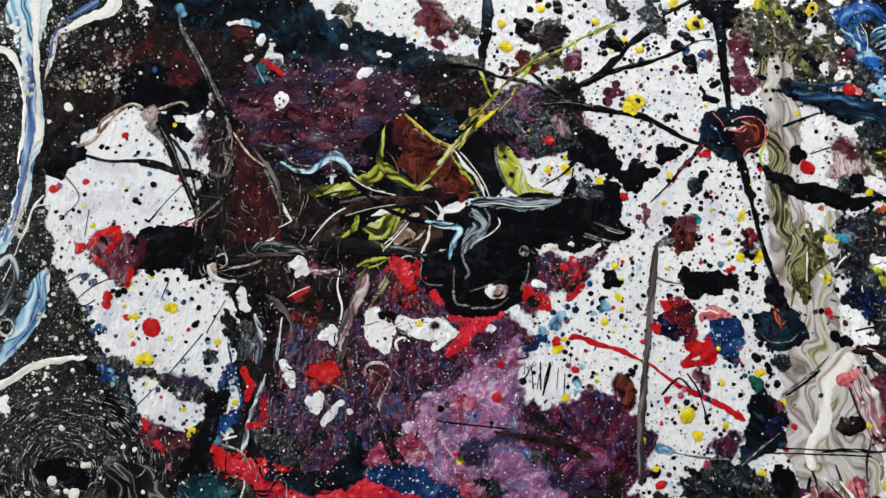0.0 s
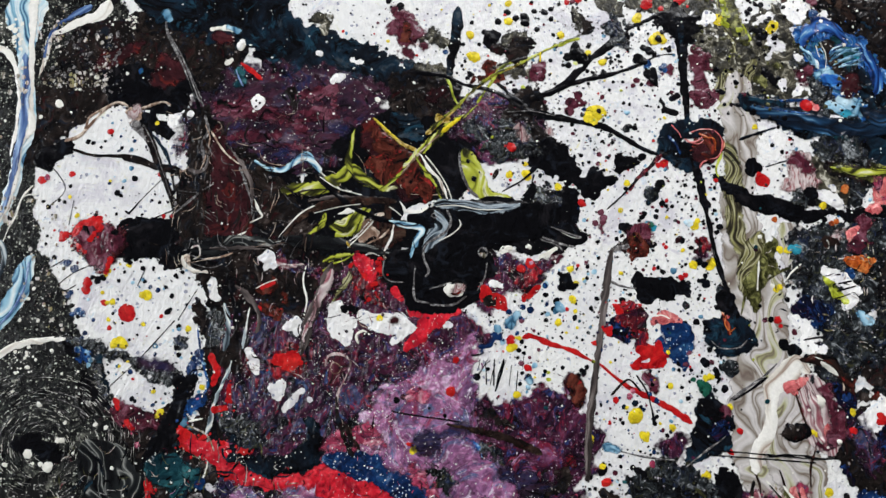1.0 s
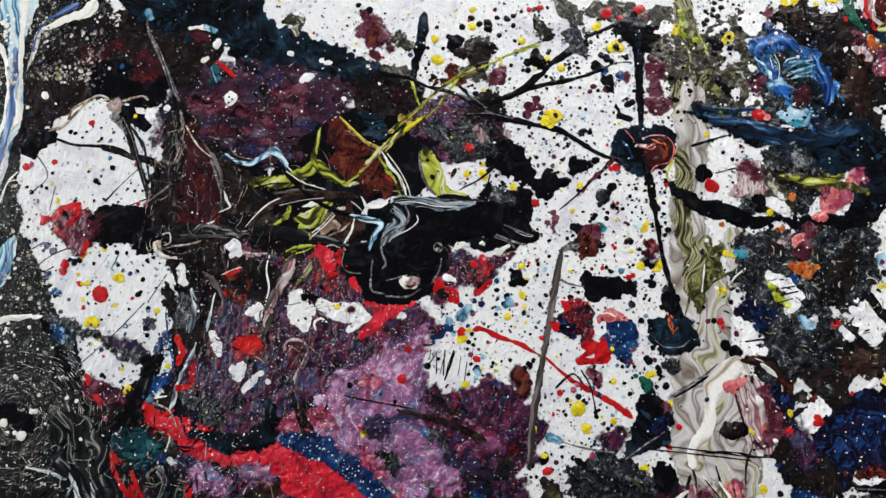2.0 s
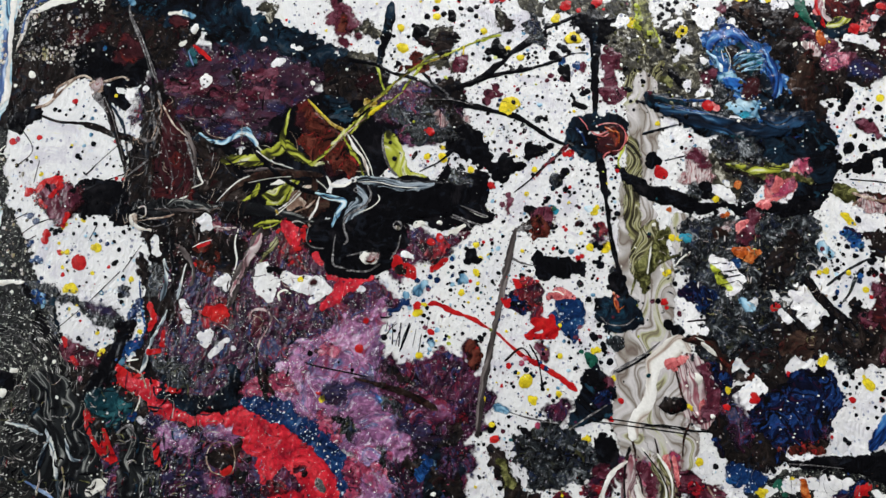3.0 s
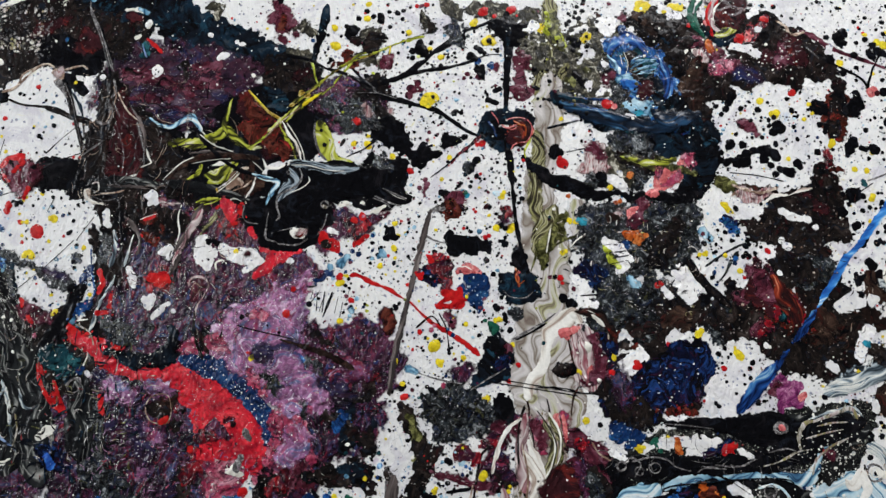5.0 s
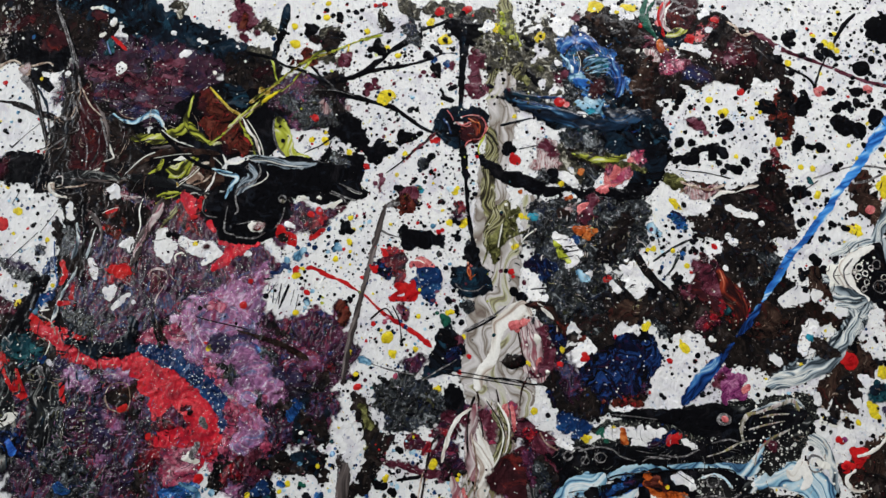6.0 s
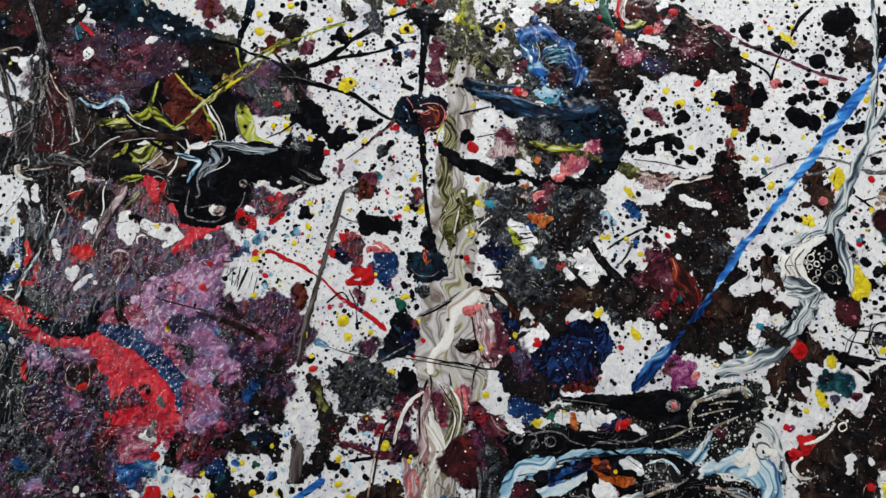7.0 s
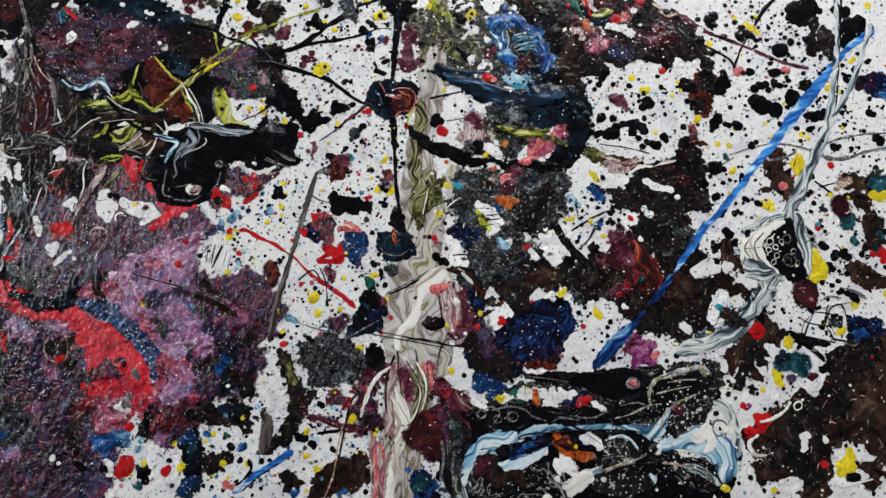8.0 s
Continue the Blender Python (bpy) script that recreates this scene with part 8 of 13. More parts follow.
drops("soot", (402.1,163.2,2.5), (394.5,168.7,2.5), (405.5,160.6,2), (389.4,172.3,2.1), (383.6,169.4,1.6), (408.2,161.8,1.6), (448.3,188.3,2.5), (444.9,177.2,4.1))
pour("umber", 1.5, 0.4, [(441.9,130.1,4.4), (444.4,133.4,3.2)])
pour("soot", 1.5, 0.4, [(472.5,180.6,7.4), (470.8,174,7.4), (476.3,183.2,5.8)], [(466,190.6,5), (460,192,4.1)], [(467.3,167.1,5.7)])
pour("umber", 1.5, 0.35, [(451.2,171.5,5.7), (455.5,165.6,6.5), (449.9,160.7,4.1), (462,155.9,4.1)], [(444.7,181.4,3.3), (444.2,155.7,3.3)], [(454,157,3.3)])
drops("soot", (470.7,140.1,3.6), (472.6,141.2,2.8), (449,109.4,4), (452.8,110.8,4), (445.1,109.8,3.2), (456.5,113.3,3.2), (446.5,99.7,2.4), (448.3,101.1,2), (454.2,100.7,2), (459.8,125.3,2), (455.9,124.8,1.6), (474.9,149.1,1.6))
drops("soot", (474.2,146.9,2), (468.1,114.8,2), (469.8,119.2,1.6), (472,115.3,1.2), (486.6,117.2,2.8), (489.4,116.3,2.4), (426.1,101.1,2), (430.1,100.8,2.4), (437.9,99.4,2), (407.9,83.1,2.8), (410.8,86,2), (403.5,89.9,1.2))
drops("soot", (492.8,99.6,3.5), (495.2,97.8,3.5), (463.7,89.6,2.8), (465.7,88.7,2.4), (441.2,90.8,1.6), (449.6,66.7,2.7), (446,63,2), (448.5,53.4,1.9), (450.3,55.6,1.9), (420.6,67.7,1.6), (402.1,57.2,1.2), (406.1,44.9,2.3))
drops("soot", (408.1,44,1.9), (414.7,42.9,2.3), (416.6,42.3,1.9), (400,33.7,2.3), (401.8,35.2,1.9), (392.1,35.9,3.1), (390.5,31.7,2.7), (397.3,18.7,3.5), (395.2,20.4,3.1), (402.3,13.5,3.1), (405.2,41.6,1.2), (452.7,47.9,1.9))
drops("soot", (451.1,41.8,1.6), (461.4,29.3,1.5), (451.2,27.2,1.9), (453.4,22.4,1.9), (460,19.4,3.1), (462,18.8,2.7), (466.7,35.9,0.77), (466.5,4.7,2.7), (468.5,3.8,1.9), (472.2,3.5,1.5), (461.5,-5.7,1.9), (474.8,-9.6,2.3))
drops("soot", (473,-11,1.9), (482.4,-12.4,3), (484.4,-14,2.6), (478.6,-11,2.3), (455.6,-63.2,1.5), (464.9,-63.8,2.6), (466.6,-61.7,2.2), (442.6,-34.2,1.1), (436.6,-27.5,1.5), (470.2,-27.4,1.9), (472,-26.4,1.5), (468.7,-33.3,1.9))
drops("soot", (463.2,-35.9,1.9), (479.4,-26.1,1.5), (460.6,-23,1.5), (465.9,-16.6,1.5), (456.9,-23.5,1.1), (469.7,14.8,3), (468,12.6,2.7), (475.2,17.5,2.3), (488.2,21.2,2.3), (490.4,15.7,1.9), (486.6,17.1,2.3))
pour("soot", 1.5, 0.3, [(390.3,9.9,2.7), (388.6,7.7,3.1), (386.4,11.3,1.9)], [(391.1,0.2,2.3)])
drops("slate", (458.6,44.7,2.3), (460.5,44.2,1.9), (470.4,-31.1,3), (474.2,-32.5,2.2), (472.3,-31.6,2.6))
pour("soot", 1.5, 0.3, [(473.5,15.3,3.8), (477.3,13.9,3.4)], [(464.6,6.3,1.9)])
drip("soot", (473.5,15.3,0.76), (469.2,10.1,0.76))
drip("soot", (475.4,14.8,0.76), (479.4,10.3,0.76))
drip("soot", (473.4,17.3,0.76), (469.4,21.8,0.77))
drip("soot", (477.2,15.8,0.76), (481.7,15.7,0.76))
drip("soot", (451.7,63.8,1.3), (457.7,60.6,1.6), (461.6,57.9,1.3), (465.6,55.6,2))
drip("soot", (455.8,59.5,1.2), (465.1,63.6,1.2))
drops("red", (420.9,-44.8,4.9), (421.5,-42.4,3.7), (462.5,76.1,2.4), (456.4,30.6,1.9), (455.5,32.5,1.5), (494,18.1,2.3), (499.6,20,3.8), (501.7,15.3,3), (367.6,-100.7,1.8), (415.2,-94,2.2), (417.2,-95.2,1.8), (341.8,129.5,2.5))
drops("red", (330,20.8,1.9), (270.1,170.4,1.7))
pour("red", 1.5, 0.22, [(426.7,-100.4,2.9), (430.5,-101.7,4.4), (428.9,-105.6,3.6)], [(420.1,-110.5,2.9)])
drops("crimson", (470.1,-122.4,2.9), (470.9,-124.8,2.1), (417.6,-110.8,2.9), (457.8,-69.6,2.6), (460.3,-68.1,2.2), (496.2,-50.8,1.5), (474.1,-98,1.8))
drops("turquoise", (209.6,27.6,2.8), (206.8,28.1,2), (457.3,34.7,1.5), (455.4,33.3,1.5), (395.5,-32,2.3), (393.6,-31.5,1.9), (451.9,-63.7,3.7), (448,-60.5,3.3), (209,26.7,2))
drops("teal", (444.5,-62.9,3.7), (438.7,-60,3.3), (480.5,26,2.7), (482.4,24.3,2.3), (497.1,32.2,2.3), (495.7,22.2,2.3), (499.1,31.3,2.3), (438.5,-56.3,2.6), (391.2,72,2), (390.3,73.9,1.6), (477.8,41.4,3.5))
pour("maroon", 1.5, 0.4, [(470.8,50.4,5.4), (472.6,46.6,5), (470,45.5,3.9)])
pour("tan", 1.5, 0.35, [(470.8,64.3,3.9), (474.5,66.8,3.1)], [(467.3,59.8,1.9)])
pour("brown", 1.5, 0.35, [(431.1,55,5.5), (435.2,51.6,3.5)])
drops("slate", (493.1,77.3,2.7), (495.1,75.6,1.9), (492.6,73.2,1.6))
drip("umber", (492.5,49.3,1.9), (496.7,41.9,1.5), (498.9,34.4,1.1))
drops("pink", (427.4,140.9,3.2), (394.2,135.4,3.3), (396.1,136.9,2.9), (431,57,3.1))
drops("maroon", (313.5,104,3.6), (317.7,101.6,2.4), (309.4,104.7,3.2), (398.2,135,2))
pour("wine", 1.5, 0.3, [(309.3,105.9,2.9), (314.8,103.3,3.2), (319.9,99.8,1.6)])
drops("soot", (333.2,105.7,4), (335.4,103.9,3.6), (330.9,101.2,3.2), (303,90.1,3.2), (302,88.3,2.8), (331.1,86.7,3.6), (333.3,84.1,3.2), (329,87.6,2.8), (332.5,93.1,2), (342.1,117.3,2), (338.1,95.9,1.2), (346.7,97.8,1.6))
drops("soot", (343.9,106.2,1.6), (353.5,100.8,1.2), (360.3,90.5,2.4), (360.7,109.2,2), (298.5,113.8,2.5), (301.6,122.7,3.3), (300,118.2,2.9), (308.4,115.1,2), (296.3,78,2.8), (294.1,79.8,2.4), (310.9,90.3,2.8), (313.5,84.4,3.2))
drops("soot", (309.8,81.8,2.4), (296.9,83.5,2), (291.8,89.9,2.4), (290.5,151.2,1.7), (315.1,107.5,1.6), (300.9,91,1.6), (306.2,97.2,1.6), (347.4,81.4,3.2), (348.7,79.5,2.4), (342.9,74.6,3.6), (340,75.5,2.8), (333.2,72.5,2.4))
drops("soot", (336,76.2,2.4), (329.9,78.3,2.4), (357.8,119.3,2.8), (382.3,160.7,2.5), (375.7,168.4,2.1), (381.7,184.3,1.7), (364.7,155.4,2.9), (366.6,156.5,2.5), (377.3,51.9,3.5), (375.3,52.8,2.4), (385.8,43,2.7), (387.6,44.4,2.4))
drops("soot", (384.2,62.9,4.7), (382.8,64.8,4), (385.9,66,3.2), (389.9,63.7,2.4), (363.4,171.2,2.1), (375.4,147,2.5), (375.2,174.9,2.9))
pour("soot", 1.5, 0.3, [(325.6,81.8,3.2), (328.7,90.5,2), (317.2,86.9,2.8)], [(371.4,172.2,3.3), (373.1,166,2.5), (373.8,176.9,2.1)])
pour("soot", 1.5, 0.3, [(306.5,75.2,2), (314.1,78.3,3.2)], [(300.4,76.5,2.4), (308,79.5,2)])
pour("rust", 1.2, 0.3, [(375.1,78.8,2.4), (377.1,77.5,2), (369.8,80.6,2)])
pour("crimson", 1.5, 0.3, [(365.1,89.9,2.4), (366.7,85.1,2.8), (365.1,80.8,1.6)])
pour("brown", 1.5, 0.3, [(308,61,2), (315.9,60,3.2), (323.9,59,3.2), (331.6,60.9,2.4)], [(318.3,56.3,3.2)])
drip("tan", (304.7,54.5,1.2), (310.1,59.3,1.6), (315.8,61.2,1.2))
drip("tan", (312.7,53.5,1.2), (320.2,56.5,1.2), (327.4,63.6,1.2))
drops("deepblue", (304.4,38.2,3.2), (302.3,39.9,2.8), (308.5,36.7,2.8))
drops("soot", (308.2,46.8,2), (297.5,11.2,1.2), (288.5,22,1.6), (289.4,21.3,1.6), (318.4,16,1.9), (316.3,17.7,1.9), (322.1,18.5,1.6), (315.8,22.5,2), (317.6,23.9,1.6), (297.3,31.2,1.2), (299.9,25.5,1.2), (296.9,17.1,1.2))
drops("soot", (306.9,-3.3,1.9), (309,-5,1.6), (314.6,15.5,1.6), (325.5,23,1.2), (290.5,-13.4,2.7), (292.6,-15.1,2.7), (290.6,-17.3,2.3), (311.3,-8.6,1.6), (307.7,-65.1,1.1), (318.5,-59.8,1.1), (322.5,-61.1,1.5), (314.1,-71.7,1.1))
drops("soot", (301.6,-79.1,1.5), (303.7,-80.7,1.5), (308,-49.8,1.1), (323.4,-51.5,1.9), (305.5,-44.4,1.5), (309.6,-47.6,1.1), (319.1,-65.4,1.1), (321.9,-55.5,1.5))
drops("cobalt", (309.7,13.7,1.9), (309.3,10.8,1.6), (296.5,3.1,1.6))
pour("soot", 1.5, 0.3, [(191.8,154,2.5), (195.6,150.2,3.4)], [(202.8,148.9,2.1)], [(196.1,128.5,1.7), (202.2,122.8,2.1)])
drip("soot", (194.2,130.4,2.1), (200.2,122.5,2.5), (204.1,117.9,1.7))
drops("soot", (223.8,162.4,3), (202,155.3,1.3), (199.6,141.9,1.3), (187.2,74.2,3.7), (189.9,72.5,3.3), (186.2,69.9,2.9), (199,85.4,1.2), (204.4,81.9,1.2), (218.6,59.6,3.2), (220.7,58.6,2.8), (219.4,53.5,2.4), (215,56.2,1.2))
drops("navy", (225.8,162.7,3.4), (214.5,0.1,3.1), (218.9,-3.3,3.9), (225,-4.5,3.1), (238.2,15.3,3.2))
pour("wine", 1.5, 0.25, [(216.8,126.8,3.3), (221.8,129.6,2.5)])
pour("pink", 1, 0.138, [(220.3,108.9,2.9), (223.3,107.6,2.1)])
pour("white", 1.5, 0.033, [(223.9,90.7,3.7), (226.8,89.4,2.9)], [(233.2,103.3,2), (237.4,101.7,1.6)])
pour("sky", 1.5, 0.165, [(230.2,127.7,3.3), (228.3,126.1,2.5)], [(244.6,109,3.3), (248.9,107.4,2.9)])
drip("sky", (233,137.5,0.67), (236.7,141,1), (242.6,142.6,1), (249,140.8,0.67))
drip("sky", (237.3,135.9,1), (245.2,137.7,1), (250.9,141.9,1))
drip("sky", (218.4,140,1), (223.2,134.1,1), (226.9,131.1,0.67))
drip("sky", (225.9,145.2,1), (229.9,139.3,1), (229.5,132.7,1))
drip("cobalt", (232.8,139.6,1.7), (240.3,144.9,1.7), (250.6,144,1.7), (255.4,138.2,1.7))
drip("cobalt", (239.8,131.9,1.7), (249.5,136.6,1.7), (255.3,131.7,1.7))
drip("olive", (231,72.4,1.2), (240.7,74.9,2), (249,73.1,2), (257,72.9,1.6))
drip("olive", (247.4,69.5,1.6), (253.1,72.4,1.6))
drops("cream", (251.5,68.8,2.4), (249.4,69.8,1.4), (255.3,70.6,1.2))
pour("wine", 1.5, 0.3, [(281.8,156.6,3.3), (286.5,150.7,3.3), (297.2,145.6,4.1), (305.4,144.5,3.3)], [(301.6,141.9,3.3)])
pour("crimson", 1.5, 0.3, [(312.8,171.4,3.3), (311.5,164.7,2.9), (322.2,179.1,2.9)], [(305.3,165.2,2.5), (301.6,162.1,2.1)])
pour("pink", 1, 0.165, [(282,174.1,1.7), (284.7,167.9,1.7), (287.4,161.7,1.2)])
drip("cream", (282.5,176.3,0.91), (284.5,170,1.2), (288,167.4,0.90))
pour("olive", 1.2, 0.193, [(292.5,163.6,1.7), (296.2,167.1,2.1), (300.1,168.9,1.7)])
pour("inkblue", 1.5, 0.3, [(295.6,161.4,2.9), (301.3,164.7,2.5)])
drip("green", (272.2,177.3,1.7), (276.2,170.3,2.1), (281.2,162.2,1.7))
drip("greythread", (337.3,170.1,1), (337.1,163.6,1.3))
drip("greythread", (350,163,0.99), (358.7,155.5,0.99))
pour("white", 1.5, 0.033, [(316,172.2,2.1), (320.1,171.4,1.2)])
pour("white", 2, 0.033, [(352.3,136.8,3.3), (350.6,134,2.9)], [(366.1,162.9,3.3)])
drops("cream", (325.2,160.8,1.2), (323,150.2,0.9), (338.8,144.5,0.6), (340.4,157.5,0.6), (345.2,149.5,0.6))
drops("crimson", (338.5,157.3,4.1), (343,151.4,5), (337.1,150.7,3.7), (346.6,156.2,3.3))
drops("red", (14.1,-192.4,5.6), (15.6,-190.3,4.8), (11.7,-195.6,3.7), (42,-190.2,3.3), (43.2,-188.2,2.6), (-44.5,-127.5,3.1), (12.3,-164.9,3), (11.9,-166.8,2.3), (-21.1,-143.3,2.3), (-44.5,-184.2,1.5))
drops("soot", (26.9,-194.2,3.3), (29.9,-197.4,3), (30.3,-191.9,2.6), (-16.6,-194.9,3.4), (-13.3,-195.6,2.6), (0.9,-194.3,3), (43.2,-182.7,1.9), (82.2,-167.9,2.6), (83.9,-168.8,1.9), (90.3,-175.9,2.2), (104.6,-174.6,2.2), (109.7,-173.1,1.5))
drops("soot", (122.7,-179.6,2.6), (125,-183.7,3.3), (125.1,-189.1,2.9), (126.6,-186.3,2.2), (127.1,-155.9,3), (131,-156.1,2.6), (125,-154.4,2.2), (137.3,-159.3,2.6), (135.2,-158.5,2.2), (150,-160,1.9), (151.7,-160.9,1.5), (122.5,-151.1,1.5))
drops("soot", (138.7,-133.2,2.2), (136.7,-132.3,1.9), (64.5,-172.3,1.5), (74.6,-195.3,1.5), (68.9,-195.4,1.5), (82.5,-196.3,1.5), (99.2,-183,1.8))
drops("yellow", (131,-151.7,1.9), (131.9,-149.7,1.5), (132.9,-167.2,1.9), (134.6,-166.2,1.5), (141.6,-174,2.2), (143.6,-174.4,1.8), (160.7,-138.2,2.6), (159.9,-140.2,2.2), (69.4,-161.6,1.9), (95.5,-177,2.2), (96.1,-176.2,1.9), (79.3,-179.3,2.2))
drops("yellow", (52.2,-185,2.6), (51.1,-187,2.2), (44.9,-171.4,1.9), (26.6,-186.9,2.2), (68.4,-162.5,1.5), (87.2,-148.7,1.5))
drops("cobalt", (90.5,-166.7,3), (89,-168.8,2.2), (129.4,-192,2.6), (131,-190,2.2), (64.5,-162.3,2.2), (66.5,-162.8,1.9), (95.4,-140.1,1.9), (159.1,-187.7,1.8), (162.5,-185.4,2.2))
drops("navy", (53.3,-164.6,3.7), (50.2,-168.8,3.4), (55.9,-168,3), (57.6,-197,4.4), (60.7,-192.9,3.3), (54.6,-201.1,3.3))
drops("green", (77.9,-161.1,1.9), (79.9,-161.6,1.5))
drip("deepblue", (93.9,-196.1,1.5), (105.1,-183.6,1.5), (118.4,-171.9,1.5))
drip("umber", (159.5,-185.9,0.73), (155.8,-172,1.1), (155.7,-157.4,1.5), (156.4,-142.5,1.5), (157.9,-127.5,1.9), (163.5,-119.2,1.5))
drip("wine", (126.3,-139.4,1.9), (140.4,-143,1.9), (152.3,-145.7,1.9), (162.1,-147.3,3))
drip("soot", (138,-151.8,1.3), (152.6,-147.5,1.9), (156.1,-145.5,1.3))
drip("inkblue", (95.7,-174,3), (98.7,-180.2,2.6), (94.4,-188.1,1.8), (89.4,-192.4,2.2))
drops("sky", (75.5,-148.5,1.5), (21.8,-172.8,2.2), (21,-178.5,2.6), (12.7,-176,3), (146.4,-132.8,2.2))
drops("pink", (83.7,-192.5,2.9), (87.7,-193.4,2.2), (-11.8,-143.9,2.3), (14.4,-203.3,1.5))
drops("cream", (-34.9,-192.1,2.2), (-30.2,-195.1,1.4), (115.5,-132.7,1.1), (92.1,-143.5,0.8), (73.9,-129.2,1.4))
spatter("soot", 600, (-160, -110), (180, 160), 0.25, 1.3, 11)
spatter("soot", 1425, (150, -190), (520, 210), 0.3, 1.9, 12)
spatter("yellow", 120, (-160, -200), (520, 200), 0.35, 1.6, 13)
spatter("navy", 170, (-170, -200), (520, 200), 0.3, 1.3, 14)
spatter("sky", 150, (-170, -110), (240, 150), 0.3, 1.5, 15)
spatter("red", 110, (-160, -200), (520, 200), 0.3, 1.2, 16)
spatter("wine", 90, (60, -190), (520, 200), 0.4, 1.6, 17)
spatter("cream", 900, (-230, -200), (520, 200), 0.2, 0.65, 18, near=(1,))
spatter("soot", 315, (-60, -270), (220, -100), 0.3, 1.6, 19)
spatter("soot", 525, (-350, -280), (650, 280), 0.4, 2.6, 20)
spatter("yellow", 160, (-350, -280), (650, 280), 0.5, 2.2, 21)
spatter("sky", 260, (-20, -230), (220, -120), 0.3, 1.6, 51)
spatter("cobalt", 120, (-20, -230), (220, -120), 0.3, 1.5, 52)
spatter("yellow", 90, (-20, -230), (260, -110), 0.3, 1.6, 53)
spatter("slate", 300, (-20, -230), (230, -120), 0.3, 1.8, 54)
spatter("wine", 120, (60, -110), (240, 160), 0.3, 1.5, 55)
spatter("slate", 500, (60, -120), (500, 200), 0.3, 1.4, 56)
spatter("sky", 160, (200, -150), (500, 190), 0.3, 1.3, 57)
veins("tan", 20, (-110, -40), (30, 100), 34, 0.4, 32)
veins("soot", 90, (-120, -60), (30, 100), 24, 0.8, 34)
veins("soot", 120, (0, -110), (140, 160), 8, 0.6, 42)
veins("greythread", 50, (-120, -70), (-50, 120), 9, 0.35, 62, swirl=18.0)
veins("soot", 160, (-130, -190), (60, -60), 9, 0.6, 63, swirl=12.0)
veins("tan", 120, (380, -150), (510, 60), 7, 0.5, 66, swirl=12.0)
spatter("cream", 240, (360, -170), (510, -40), 0.2, 1.0, 67, near=(1,))
spatter("tan", 160, (300, -170), (510, 60), 0.2, 0.9, 68, near=(1,))
spatter("rose", 160, (-150, -230), (90, -60), 0.2, 0.8, 69, near=(1,))
pour("moss", 3, 0.2, [(111.5,164.4,6.3), (105.4,167.9,5.5)], [(134.3,166.6,5.5), (151.6,164.2,6.3), (164.5,169.5,4.7)], [(124.8,165.7,5.5)])
pour("slate", 3, 0.2, [(107,151.8,3.9), (115.6,142.6,4.7), (112.5,154.3,3.1)])
pour("soot", 2.5, 0.35, [(146.7,155.7,7.8), (152.8,150.2,7), (156.2,155.4,6.2)], [(135.5,153.4,1.9)], [(150.1,138,3.1)])
pour("moss", 2.5, 0.2, [(162.7,145.2,5.4), (170.5,142,5.4), (173.2,132.3,6.2), (184.4,133.4,4.6)], [(166,151.5,3.9)])
pour("olivedark", 2, 0.3, [(177,170.7,2.7), (179.7,154.9,3.9), (184.2,145.3,2.7)])
pour("olive", 1.5, 0.138, [(174.7,161.2,2.3), (173.8,168.4,1.6)], [(182.2,152.3,1.9)])
pour("white", 2, 0.033, [(165.3,160.3,3.5), (162.9,157.2,2.7)], [(126.2,150.8,3.1), (122.5,149.3,2.3)], [(155.6,162.6,1.6)])
pour("wine", 2, 0.25, [(-12.1,155.3,3.2), (-6.4,150.9,4.7), (-7.1,141.9,5.5), (-0.5,144.2,3.1)])
pour("rust", 1.5, 0.15, [(-6.1,148.9,2), (-6.2,140.8,2)])
pour("umber", 2, 0.25, [(58.7,139,5.5), (57.7,130.9,4.7), (64.1,141.6,3.5)], [(43.5,137.5,2.3), (47.8,133.9,2.3)])
pour("moss", 2, 0.2, [(8.3,142.2,3.1), (14.4,139.9,2.4)], [(88.7,162.2,2), (91.1,150.2,1.6)])
drops("red", (129.8,165.7,3.1), (131.1,167.5,2.4), (148.6,169.2,3.1), (150.4,170.2,2.4), (138.3,163.7,1.6), (84.5,165.8,1.6), (90.9,167.3,2), (64.2,164.3,1.2))
drops("yellow", (124.4,157.1,2.7), (125.4,158.8,2), (136.9,146.3,3.5), (138.9,144.9,2.3), (51.3,153.2,2.4), (32.8,131.2,3.1), (30.7,132.3,2.3), (30.4,143.9,2), (51.2,163.8,2), (105.3,130.8,1.9), (80.8,146.4,1.9))
drops("soot", (136.2,145.4,1.9), (134,136.4,1.6), (142.4,139.2,1.6), (100.5,121.9,1.9), (97.4,134,1.2), (124.8,133.5,3.1), (128,131.8,2.3), (60.6,155.4,2.8), (60.2,152.5,2), (40.9,143.3,2.7), (43,141.5,2.4), (71.7,159.3,2))
drops("soot", (75.4,161.3,1.6), (65.9,159.6,1.6), (50.6,158.5,2), (45.5,152.7,2), (37.8,146.3,1.6), (89.4,138,3.5), (93.7,132.4,3.1), (91.7,134.2,2.7))
drops("navy", (16.3,133.7,1.6), (138.5,128.1,1.9), (139.5,129.8,1.5))
pour("maroon", 2, 0.35, [(292.5,179.9,7.8), (298.4,172.5,5.4), (288.5,185.6,6.2), (301.8,180.8,5.4)])
pour("inkblue", 2, 0.3, [(291.4,161.8,4.6), (287.5,165.4,3.1), (277.9,170.5,3.5)])
drip("red", (289.4,190.9,2.7), (284.1,183.1,3.1), (282.9,175.8,3.1), (284.7,169.1,2.7), (287.5,163.4,1.9))
